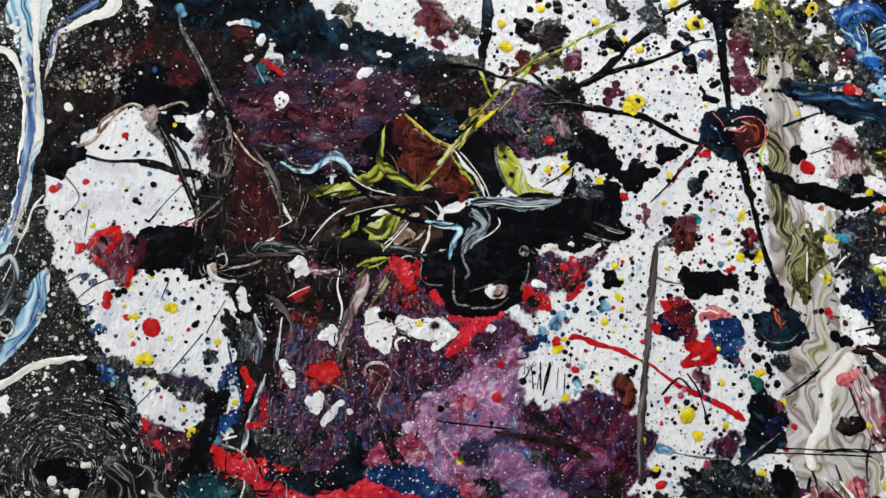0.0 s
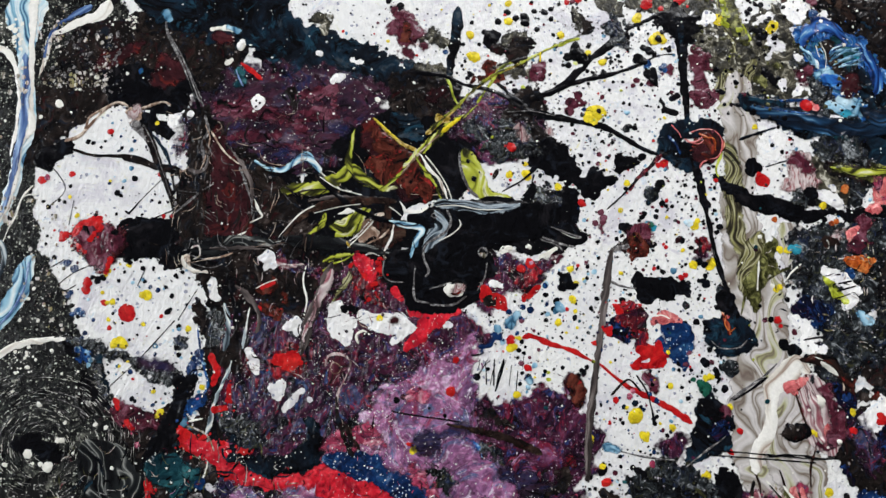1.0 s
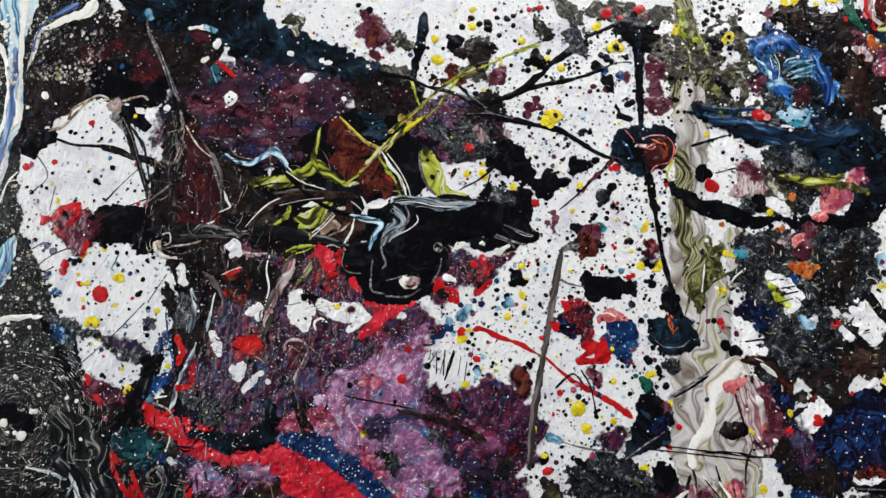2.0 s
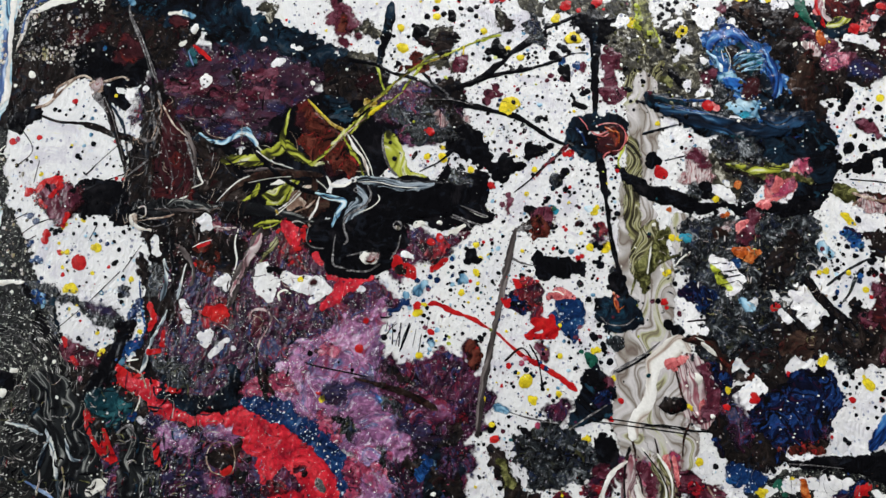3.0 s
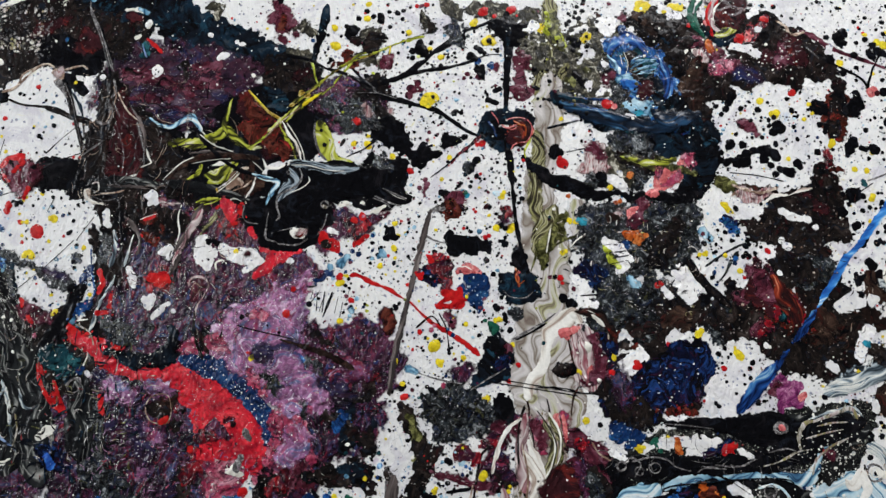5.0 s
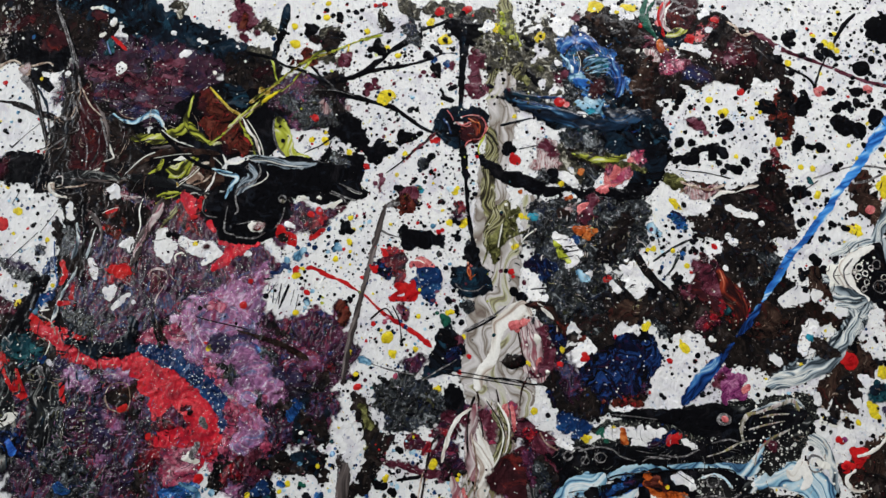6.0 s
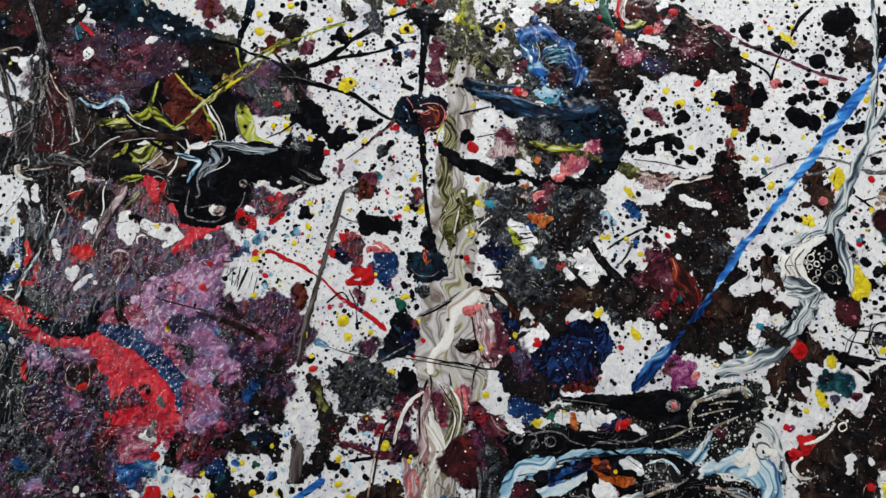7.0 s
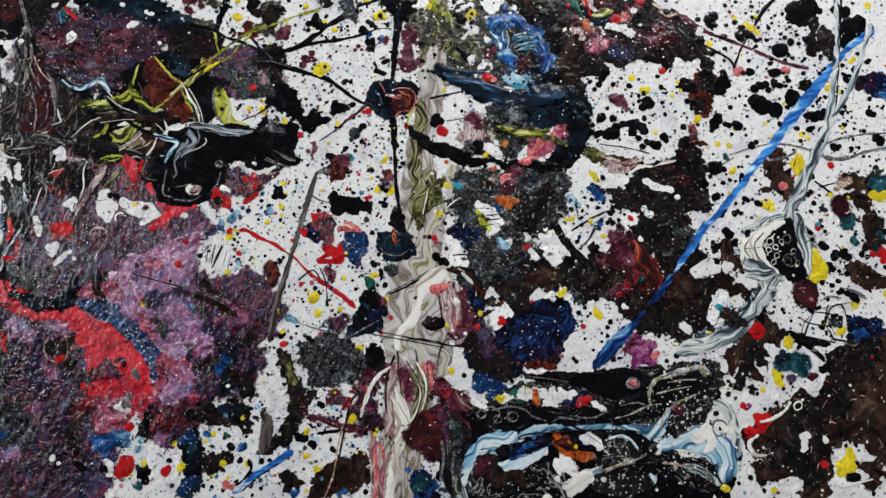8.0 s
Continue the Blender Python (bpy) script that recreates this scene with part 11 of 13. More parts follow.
pour("soot", 2, 0.08, [(437.6,-43.2,1.5), (450.8,-45.9,2.6), (465.8,-47.6,2.2)], [(422,-34,3.4), (419.6,-26.7,2.6)])
drip("greythread", (458.8,-24.4,0.60), (451.9,-33.7,0.60), (449.8,-41.5,0.60))
drip("greythread", (465.1,-22.4,0.60), (467.8,-31.5,0.60), (472,-40.3,0.59))
drip("greythread", (460,-24.2,0.60), (471.6,-19.6,0.60), (482.6,-16.2,0.60))
drops("yellow", (442.8,-48.5,2.2), (474.1,-37.4,2.2), (486.3,-122.6,4.3), (482.9,-125.5,3.2), (484.1,-128.2,2.9))
drops("red", (417.8,-42.2,4.1), (420.9,-44,3), (428,-103.1,4.4), (425.7,-100.6,3.3), (420.1,-109.7,2.2), (417.8,-94.4,1.8), (469.4,-123.9,2.5))
ribbon("creamflow", (183.5,-90.5,4.1), (184.4,-80.4,6.8), (190.8,-68.9,6.9), (192.7,-56.9,6.2), (194.1,-47.2,10.4), (201.2,-39.2,12.4), (208.4,-33.7,9.0), (214.2,-38.6,3.5))
pour("pink", 1.5, 0.15, [(203.0,-46.6,2.4), (207.7,-44.1,2.8), (211.7,-42.3,1.4)])
pour("umber", 1.2, 0.2, [(201.1,-70.2,2.1), (204.4,-68.9,4.5), (207.4,-67.6,2.7)])
drops("cream", (217.5,-53.3,3.4), (218.7,-73.2,1.2), (227.5,-73.3,1.2))
ribbon("pinkflow", (213.3,-46.2,3.4), (215.9,-56.2,4.8), (218.0,-67.8,4.1), (220.5,-76.0,2.7))
drip("brown", (208.6,-31.2,2.8), (219.0,-32.3,3.5), (227.8,-36.2,4.1), (234.4,-44.1,4.1), (237.4,-48.9,2.1))
drip("cream", (219.3,-31.9,1.7), (225.0,-36.1,2.8), (228.6,-39.2,1.0))
drip("rust", (230.0,-39.4,1.7), (235.7,-44.0,2.1), (238.3,-40.3,1.7))
ribbon("pinkflow", (183.3,-98.2,6.1), (182.3,-111.5,8.8), (184.8,-127.6,10.1), (188.1,-146.6,8.7))
pour("wine", 1.5, 0.1, [(190.0,-105.8,4.1), (195.0,-110.2,4.7), (194.8,-116.8,2.7)], [(177.3,-108.7,2.7), (174.5,-107.4,2.0)])
ribbon("oliveflow", (194.3,-100.3,4.7), (203.1,-110.3,8.8), (203.8,-122.3,9.4), (198.8,-137.4,8.0), (194.1,-146.0,4.7))
ribbon("creamflow", (185.8,-113.4,2.7), (191.2,-123.7,6.1), (195.3,-134.6,6.7), (196.2,-147.4,5.3))
drip("cream", (188.4,-93.3,1.0), (197.2,-103.3,1.0), (203.0,-114.3,1.0), (202.2,-127.4,1.0), (197.6,-138.2,0.7))
drip("cream", (197.4,-95.7,1.4), (205.6,-108.1,1.4), (206.5,-122.0,1.0), (202.6,-133.2,0.7))
drip("stone", (191.2,-94.0,1.4), (200.1,-106.3,1.4), (205.6,-117.9,1.3), (203.7,-129.8,1.0))
drip("soot", (189.9,-95.2,0.7), (198.7,-105.5,0.7), (204.1,-116.1,0.7), (202.9,-128.0,0.7))
drip("pink", (206.2,-95.8,2.7), (208.7,-104.5,2.7), (210.0,-113.5,1.3))
drip("umber", (182.3,-93.3,1.7), (180.2,-101.8,1.4), (179.7,-113.4,1.0), (181.6,-129.6,1.0))
drip("soot", (158.7,-79.0,0.7), (186.1,-80.2,0.7), (218.5,-82.2,0.7))
drip("soot", (157.5,-81.5,0.7), (186.3,-82.5,0.7), (215.2,-83.9,0.7))
drip("greythread", (170.5,-54.0,1.7), (180.3,-46.8,1.7), (188.9,-40.8,1.4), (196.7,-33.5,0.7))
ribbon("deepflow", (314.9,-84.0,4.5), (322.9,-73.4,10.5), (332.1,-60.3,9.0), (340.1,-49.5,3.8), (346.0,-39.7,1.9))
ribbon("deepflow", (347.3,-37.3,1.5), (354.0,-27.4,5.3), (361.9,-13.4,3.0))
ribbon("azureflow", (362.6,-12.6,1.3), (370.5,2.6,4.7), (379.1,19.2,4.7), (387.4,30.0,3.4), (397.7,45.0,4.8), (409.7,66.2,5.6), (421.9,85.7,6.1), (435.9,109.7,7.5), (450.1,131.8,7.5), (459.1,147.4,4.4), (468.1,160.9,4.4), (486.8,179.1,5.8))
pour("soot", 1.5, 0.3, [(425.5,23.2,7.6), (429.7,16.0,12.9), (438.3,8.7,13.6), (444.1,-1.3,8.3), (434.5,30.1,6.1)], [(408.6,22.9,3.4)])
pour("cream", 1.2, 0.2, [(408.2,12.5,5.3), (413.8,6.3,5.3), (415.3,18.0,4.6), (408.0,3.6,2.3)])
ribbon("creamflow", (434.0,32.8,3.1), (423.1,26.0,6.1), (415.8,15.8,9.1), (418.4,5.3,7.6), (425.4,-0.6,5.3), (432.3,-3.9,3.0))
ribbon("boneflow", (405.2,22.9,2.3), (415.8,29.3,6.1), (424.9,33.9,5.3), (435.3,36.8,3.1))
ribbon("boneflow", (406.6,2.3,3.8), (417.5,0.6,5.3), (430.1,-3.5,3.8))
ribbon("boneflow", (408.4,-3.6,3.0), (419.7,-4.1,4.5), (430.9,-4.1,3.0))
ribbon("boneflow", (410.2,-8.3,2.3), (421.8,-7.6,3.8), (430.1,-4.6,2.3))
ribbon("boneflow", (441.5,39.6,5.3), (444.9,25.6,7.6), (449.3,12.7,7.6), (453.1,-2.8,3.0))
ribbon("boneflow", (457.5,214.7,2.4), (460.8,176.8,3.2), (461.4,147.6,3.5), (460.2,122.8,4.7), (459.0,106.4,6.2), (454.1,89.7,7.0), (448.1,73.0,7.7), (443.4,54.7,8.4), (435.9,40.0,6.9), (432.3,35.7,3.1))
ribbon("boneflow", (484.7,183.9,4.0), (477.1,149.5,3.9), (471.7,132.4,3.9), (464.8,115.3,3.9), (459.2,102.4,2.7))
drip("cream", (427.3,17.6,0.8), (426.2,15.8,0.8), (424.1,15.2,0.8), (422.7,17.0,0.8), (423.7,19.4,0.8), (426.2,19.7,0.8), (427.3,17.6,0.8))
drip("cream", (430.7,14.2,0.8), (430.2,12.4,0.8), (428.3,12.4,0.8), (427.1,13.7,0.8), (428.0,15.7,0.8), (429.8,15.5,0.8), (430.7,14.2,0.8))
drip("cream", (426.4,11.7,0.8), (425.5,10.3,0.8), (423.9,9.8,0.8), (422.8,11.3,0.8), (423.7,13.1,0.8), (425.5,13.1,0.8), (426.4,11.7,0.8))
drip("greythread", (438.6,21.0,0.8), (437.9,18.1,0.8), (435.0,18.2,0.8), (433.4,20.3,0.8), (434.6,23.1,0.8), (437.6,23.7,0.8), (438.6,21.0,0.8))
drip("cream", (432.1,8.6,0.6), (431.1,7.0,0.6), (429.2,6.3,0.6), (428.6,8.2,0.6), (429.0,10.1,0.6), (430.9,10.1,0.6), (432.1,8.6,0.6))
drip("greythread", (443.7,7.0,0.6), (441.1,2.5,0.6), (436.8,3.0,0.6), (434.4,5.8,0.6), (436.2,9.8,0.6), (440.3,10.3,0.6), (443.7,7.0,0.6))
drip("greythread", (440.5,5.9,0.4), (439.4,3.1,0.4), (436.8,3.4,0.4), (435.4,5.2,0.4), (436.2,7.9,0.4), (438.9,7.9,0.4), (440.5,5.9,0.4))
drops("cream", (430.2,21.1,0.8), (426.4,21.0,0.8), (422.3,14.3,0.8), (433.4,16.5,0.8), (443.8,3.3,1.1), (442.0,-3.5,0.8), (427.4,22.6,0.6), (432.2,11.7,0.6), (423.8,8.3,0.6), (434.4,25.1,0.8))
ribbon("boneflow", (432.3,-3.9,3.0), (429.4,-10.8,6.8), (422.9,-19.9,6.8), (417.6,-31.1,8.2), (409.2,-43.5,9.7), (396.8,-52.5,11.2), (382.5,-58.8,11.9), (367.5,-66.0,5.2))
ribbon("boneflow", (426.8,-10.4,2.3), (425.1,-20.8,3.8), (419.3,-33.9,3.0))
pour("umber", 1.2, 0.3, [(450.7,-13.7,7.5), (453.9,-18.9,5.2), (448.4,-19.6,4.5)])
ribbon("milkflow", (-222.6,164.1,28.7), (-219.8,145.3,19.0), (-217.7,128.3,10.0), (-215.2,108.4,8.2), (-212.6,91.8,9.3), (-211.7,78.3,8.1), (-214.7,63.5,6.9), (-215.9,48.9,6.9), (-219.9,34.4,6.9), (-227.1,19.5,6.8))
ribbon("creamflow", (-216.2,161.0,5.4), (-214.8,136.0,3.9), (-212.8,114.5,2.9), (-211.1,97.8,3.2), (-209.1,81.3,4.1), (-213.1,73.6,1.7), (-213.7,57.7,1.7), (-216.4,40.2,1.7), (-220.5,28.1,1.7))
ribbon("steelflow", (-217.5,125.2,2.1), (-214.7,105.4,4.4), (-214.3,90.3,5.0), (-214.9,75.3,4.1), (-215.9,57.6,3.5), (-218.6,40.2,2.9), (-223.2,26.4,2.3))
ribbon("creamflow", (-234.4,127.5,3.8), (-227.0,124.5,4.4), (-221.1,114.4,2.6), (-218.0,99.3,2.3), (-217.6,81.3,1.7), (-218.8,65.9,1.2))
ribbon("creamflow", (-173.8,157.8,8.4), (-177.5,149.6,7.8), (-187.8,145.1,5.1), (-197.6,139.3,3.6), (-204.1,135.5,3.0), (-205.4,125.3,3.0), (-206.9,117.6,2.4), (-208.5,111.5,1.2))
ribbon("steelflow", (-183.6,154.5,4.2), (-193.2,148.1,3.3), (-202.6,140.5,2.4), (-205.6,132.4,1.5), (-206.9,122.2,1.5))
ribbon("milkflow", (-200.6,12.6,4.0), (-204.1,3.0,10.2), (-206.4,-8.2,11.8), (-212.7,-19.9,9.0), (-219.8,-30.9,6.7), (-227.3,-38.5,5.6))
ribbon("creamflow", (-222.2,-45.6,4.2), (-212.3,-40.8,3.3), (-204.5,-35.9,3.3), (-193.7,-33.3,2.5), (-182.9,-31.7,2.0), (-178.5,-30.9,1.1))
drip("cream", (-204.8,50.4,0.9), (-209.9,43.7,1.4), (-212.5,33.0,0.9), (-215.9,25.2,0.6))
drip("coldblue", (-202.5,8.7,1.1), (-203.2,-5.4,1.1), (-209.7,-19.3,1.1), (-218.5,-30.3,1.1))
ribbon("boneflow", (-225.9,14.4,2.8), (-219.3,18.6,4.0), (-215.8,8.7,2.8), (-220.3,-5.4,2.8), (-225.4,-10.9,2.2))
drip("stone", (-214.7,-16.5,1.1), (-216.4,-20.4,1.1), (-220.6,-19.9,1.1), (-222.7,-16.5,1.1), (-221.2,-12.9,1.1), (-217.2,-13.0,1.1), (-214.7,-16.5,1.1))
drops("cream", (-176.6,112.1,1.3), (-159.9,115.0,0.9), (-151.0,112.6,0.5), (-195.8,96.4,2.3), (-205.0,88.5,1.1), (-188.6,91.6,0.6), (-187.7,105.3,1.1), (-224.1,54.1,1.2))
spatter("stone", 190, (-205, 106), (-170, 136), 0.2, 1.2, 201, near=(1,))
spatter("greythread", 220, (-209, 103), (-162, 139), 0.2, 1.2, 202, near=(1,))
spatter("stone", 80, (-213, 118), (-198, 155), 0.2, 1.1, 203, near=(1,))
spatter("cream", 60, (-234, 127), (-220, 145), 0.25, 1.7, 204, near=(1,))
spatter("stone", 90, (-232, 29), (-214, 117), 0.25, 1.5, 205, near=(1,))
spatter("cream", 40, (-172, 134), (-158, 149), 0.2, 1.0, 206, near=(1,))
spatter("stone", 120, (-213, -28), (-180, 43), 0.2, 1.2, 207, near=(1,))
spatter("cream", 60, (-205, -50), (-154, -33), 0.2, 1.0, 208, near=(1,))
pour("umber", 3, 0.3, [(-116.8,93.9,3.0), (-113.2,75.8,8.2), (-113.9,52.0,11.0), (-113.0,25.6,10.4)], [(-94.0,63.9,10.5), (-79.2,50.5,9.9), (-67.3,34.3,11.0), (-55.7,25.6,6.4)], [(-98.5,16.9,5.2), (-78.5,19.8,4.0)])
pour("maroon", 2, 0.2, [(-107.7,84.3,2.4), (-104.1,69.8,6.4), (-99.0,54.9,10.5), (-99.1,37.3,11.6), (-101.6,28.5,8.1)])
pour("rust", 2, 0.2, [(-20.4,85.9,3.0), (-14.5,75.6,6.5), (-6.2,66.6,6.5), (2.6,60.6,6.5), (8.5,53.7,3.5)], [(-20.4,68.6,4.7), (-14.5,60.5,4.1)])
pour("soot", 2, 0.3, [(20.1,34.3,8.2), (37.7,34.3,11.2), (61.5,37.3,11.2), (79.6,42.7,11.3), (86.5,52.3,5.4)], [(22.8,16.6,14.0), (31.7,25.4,11.1), (37.3,11.3,5.2)], [(-2.9,10.9,6.4), (-5.8,16.1,4.1), (2.3,5.1,5.2), (22.6,2.1,5.8), (16.8,7.9,8.1)], [(84.6,33.7,7.7), (88.6,28.3,3.5)], [(61.2,25.4,4.7)])
drip("greythread", (-94.0,63.9,1.2), (-89.4,53.5,1.5), (-85.7,43.1,1.2), (-84.6,34.3,0.9))
drip("cream", (-85.5,46.7,0.9), (-82.5,40.8,1.5), (-80.1,37.0,1.2), (-83.2,34.9,1.2), (-86.9,32.9,0.9))
drip("cream", (-95.8,24.2,0.9), (-91.6,26.2,1.2), (-87.9,28.5,0.6))
drip("greythread", (-115.3,92.4,2.4), (-112.6,83.3,1.8), (-115.3,75.8,1.5), (-113.5,66.8,1.2))
drip("tan", (-114.5,87.2,0.9), (-111.3,78.8,0.9), (-113.0,68.3,0.9), (-115.6,60.8,0.6))
drip("tan", (-110.9,83.3,0.9), (-105.4,75.2,0.9), (-100.6,69.8,0.9), (-94.1,65.1,0.6))
drip("greythread", (-129.0,35.8,0.9), (-119.3,44.6,1.2), (-112.4,50.5,1.2), (-107.6,53.7,0.6))
ribbon("blackflow", (-121.9,20.4,4.6), (-107.1,19.3,9.2), (-90.1,22.7,7.5), (-71.4,21.5,4.0))
ribbon("creamflow", (-121.6,14.7,1.1), (-120.3,10.1,2.3), (-114.6,6.6,2.3), (-106.6,5.5,1.1))
drip("tan", (-109.7,12.6,0.9), (-101.2,14.1,1.1), (-92.8,16.9,0.9), (-86.5,19.8,0.6))
drip("stone", (-117.0,18.4,0.9), (-112.8,19.8,0.9), (-112.0,14.7,0.9), (-115.9,12.4,0.9))
drip("soot", (-81.0,63.3,2.1), (-73.6,59.8,2.1), (-63.5,63.4,1.8))
ribbon("milkflow", (-86.6,67.8,1.2), (-78.1,63.3,2.3), (-70.8,62.8,2.6), (-63.6,68.2,3.5), (-57.5,71.2,5.3), (-53.9,67.0,3.8), (-49.7,61.9,1.5))
drip("cream", (-50.3,62.5,0.78), (-43.0,56.5,0.78), (-38.0,52.7,0.59), (-32.1,52.1,0.39))
ribbon("limeflow", (-72.0,51.4,2.3), (-61.9,52.6,7.6), (-50.2,53.6,8.8), (-40.1,58.6,7.6), (-32.8,64.1,7.7), (-25.4,58.7,6.5), (-16.6,54.2,2.9), (-6.9,55.1,1.8))
ribbon("limeflow", (-32.3,87.7,1.2), (-34.3,77.6,2.4), (-35.1,68.6,4.4), (-32.8,62.6,4.1))
drip("umber", (-52.7,60.4,2.3), (-45.9,55.1,2.9), (-38.5,49.1,2.6), (-26.8,42.6,2.3), (-14.5,37.3,2.9))
drip("brown", (-68.3,26.2,1.2), (-58.7,37.3,2.9), (-50.1,43.2,4.7), (-38.5,45.5,3.5), (-20.4,46.2,2.1))
drip("cream", (-70.6,25.6,0.36), (-65.9,32.0,0.72), (-58.8,39.6,0.72), (-50.1,44.6,0.54), (-38.5,47.6,0.36))
ribbon("limeflow", (-60.8,25.3,0.9), (-51.7,29.9,2.3), (-46.5,35.8,2.9), (-47.2,40.2,1.2))
ribbon("limeflow", (-40.7,27.0,2.3), (-31.1,32.9,9.9), (-26.8,39.6,7.0), (-21.0,43.2,1.8))
pour("tan", 1.5, 0.2, [(-25.6,28.4,3.5), (-20.9,33.7,4.1), (-15.7,28.4,3.5), (-16.6,38.7,2.3)])
ribbon("creamflow", (-37.7,22.0,0.35), (-28.2,28.4,0.59), (-22.4,35.8,0.59), (-18.0,40.8,0.35))
drip("gold", (-14.5,22.6,1.5), (-11.6,24.9,1.5))
ribbon("blackflow", (-72.9,22.7,2.9), (-55.6,24.1,7.5), (-32.5,22.6,6.4), (-12.2,19.6,4.1), (0.9,20.2,2.3))
ribbon("pinkflow", (-71.2,11.7,1.7), (-63.5,9.9,1.4), (-56.0,12.2,1.2))
drip("gold", (-22.2,93.6,1.2), (-15.1,86.9,1.5), (-6.2,79.9,1.8), (3.3,75.4,2.4))
drip("yellow", (-22.5,93.9,0.6), (-15.7,88.1,0.9), (-7.7,81.4,0.6))
ribbon("limeflow", (-17.5,53.3,1.5), (-7.7,61.1,2.7), (-0.3,71.7,3.6), (5.7,77.8,4.5), (12.3,84.3,4.5), (18.4,90.4,4.2), (27.5,96.7,2.4), (35.4,103.6,1.2))
drip("tan", (-6.3,61.7,0.9), (1.2,71.7,1.2), (7.2,78.7,1.2), (14.1,85.5,0.9))
drip("yellow", (15.3,86.7,2.1), (20.8,91.7,3.0), (25.9,95.4,1.5))
pour("gold", 1, 0.2, [(13.6,94.7,2.4), (17.8,93.5,1.8)])
drip("soot", (4.5,73.3,1.2), (10.3,64.2,1.2), (15.0,55.2,1.2), (17.3,48.6,0.9))
pour("inkblue", 1.5, 0.2, [(-9.7,93.0,4.2), (-1.7,90.0,5.1), (3.4,87.0,3.0)])
ribbon("limeflow", (27.8,78.8,5.4), (31.0,70.3,10.7), (35.8,59.7,10.7), (42.8,52.2,7.1), (55.3,50.4,3.3))
drops("soot", (30.4,70.9,1.2), (33.8,61.2,1.5), (32.5,74.9,0.6), (36.8,64.9,0.6))
drip("greythread", (25.7,76.4,1.5), (26.4,67.3,1.5), (30.7,56.7,1.5), (36.6,50.7,1.2))
ribbon("smokeflow", (13.7,48.6,2.4), (26.1,47.1,4.1), (40.9,46.2,4.1), (54.3,46.2,3.8), (63.3,48.3,1.8))
drip("greythread", (70.2,30.7,0.9), (81.4,26.8,1.2), (89.7,25.4,0.9))
drip("greythread", (75.8,36.1,0.6), (85.2,32.8,0.9), (92.9,30.7,0.9))
drip("cream", (81.6,33.1,0.18), (87.5,30.7,0.36), (92.3,30.1,0.18))
pour("slate", 1.5, 0.1, [(72.4,50.8,6.5), (77.4,49.3,4.7)])
drops("cream", (26.6,0.6,4.9), (50.2,23.1,1.5), (53.2,23.6,1.3), (64.1,24.5,1.3))
pour("cream", 1, 0.1, [(71.7,19.5,1.8), (75.9,22.1,1.5)])
drops("slate", (39.5,20.1,1.5))
ribbon("blackflow", (-163.6,-82.5,20.6), (-149.0,-101.4,25.9), (-142.3,-124.0,25.7), (-140.6,-150.0,28.8), (-139.1,-172.3,26.6))
ribbon("blackflow", (-127.7,-107.6,13.6), (-126.3,-132.3,20.2), (-119.4,-157.5,23.3), (-116.2,-176.4,23.2))
ribbon("blackflow", (-101.0,-105.0,13.5), (-98.2,-129.5,18.1), (-92.0,-158.0,18.6))
ribbon("boneflow", (-151.8,-113.3,1.2), (-145.4,-125.9,2.6), (-141.2,-140.3,2.1), (-137.0,-154.5,0.91))
ribbon("boneflow", (-139.9,-117.8,1.4), (-134.6,-128.2,2.1), (-128.5,-129.5,1.2), (-124.0,-125.5,0.7))
ribbon("boneflow", (-154.0,-136.6,0.7), (-151.2,-124.9,1.7), (-148.3,-117.3,0.98))
ribbon("boneflow", (-176.5,-112.4,0.98), (-165.0,-113.6,1.7), (-152.5,-117.4,1.2))
drip("coldblue", (-159.6,-143.7,1.0), (-146.6,-149.0,1.7), (-133.4,-155.7,1.0))
drip("stone", (-154.1,-131.7,1.0), (-151.1,-141.3,1.0), (-151.4,-151.1,1.0))
drip("stone", (-139.3,-133.5,1.0), (-136.0,-144.6,1.0), (-136.8,-156.1,1.0))
drip("stone", (-110.5,-74.1,1.0), (-101.1,-78.3,1.0), (-96.3,-86.2,0.7))
pour("cream", 1.2, 0.2, [(-121.3,-145.8,2.3), (-117.2,-141.8,3.7), (-113.5,-138.8,1.7)])
pour("deepblue", 2, 0.3, [(-114.7,-154.5,5.3), (-110.0,-160.4,5.3), (-120.2,-152.8,3.0)])
pour("ultramarine", 1.5, 0.1, [(-113.9,-157.6,2.7), (-109.9,-163.0,2.7)])
drip("red", (-131.2,-101.3,1.7), (-127.5,-111.0,2.4), (-121.1,-120.2,2.7), (-111.8,-128.2,4.4))
pour("teal", 2, 0.2, [(-124.5,-95.6,6.1), (-115.3,-98.1,5.8), (-119.2,-91.8,3.4)])
pour("red", 1.5, 0.1, [(-87.4,-116.9,2.0), (-83.9,-126.4,2.3)])
drip("greythread", (-100.6,-111.6,1.4), (-101.8,-115.3,1.3), (-106.3,-116.5,1.3), (-109.6,-112.5,1.4), (-106.9,-109.0,1.4), (-102.5,-107.5,1.4), (-100.6,-111.6,1.4))
drip("tan", (-40.0,-120.5,0.65), (-41.8,-129.2,0.65), (-51.4,-128.9,0.65), (-56.6,-122.1,0.65), (-54.1,-113.7,0.65), (-43.9,-111.7,0.65), (-40.0,-120.5,0.65))
drops("red", (-45.4,-128.1,2.3))
pour("umber", 2, 0.1, [(-51.4,-121.6,4.7), (-44.6,-121.6,4.0)])
drops("cream", (-177.0,-82.8,1.5), (-180.6,-96.0,2.7), (-147.9,-95.6,1.0), (-174.1,-73.3,0.7), (-151.2,-148.4,0.9), (-156.0,-154.1,0.9), (-165.4,-154.1,1.2))
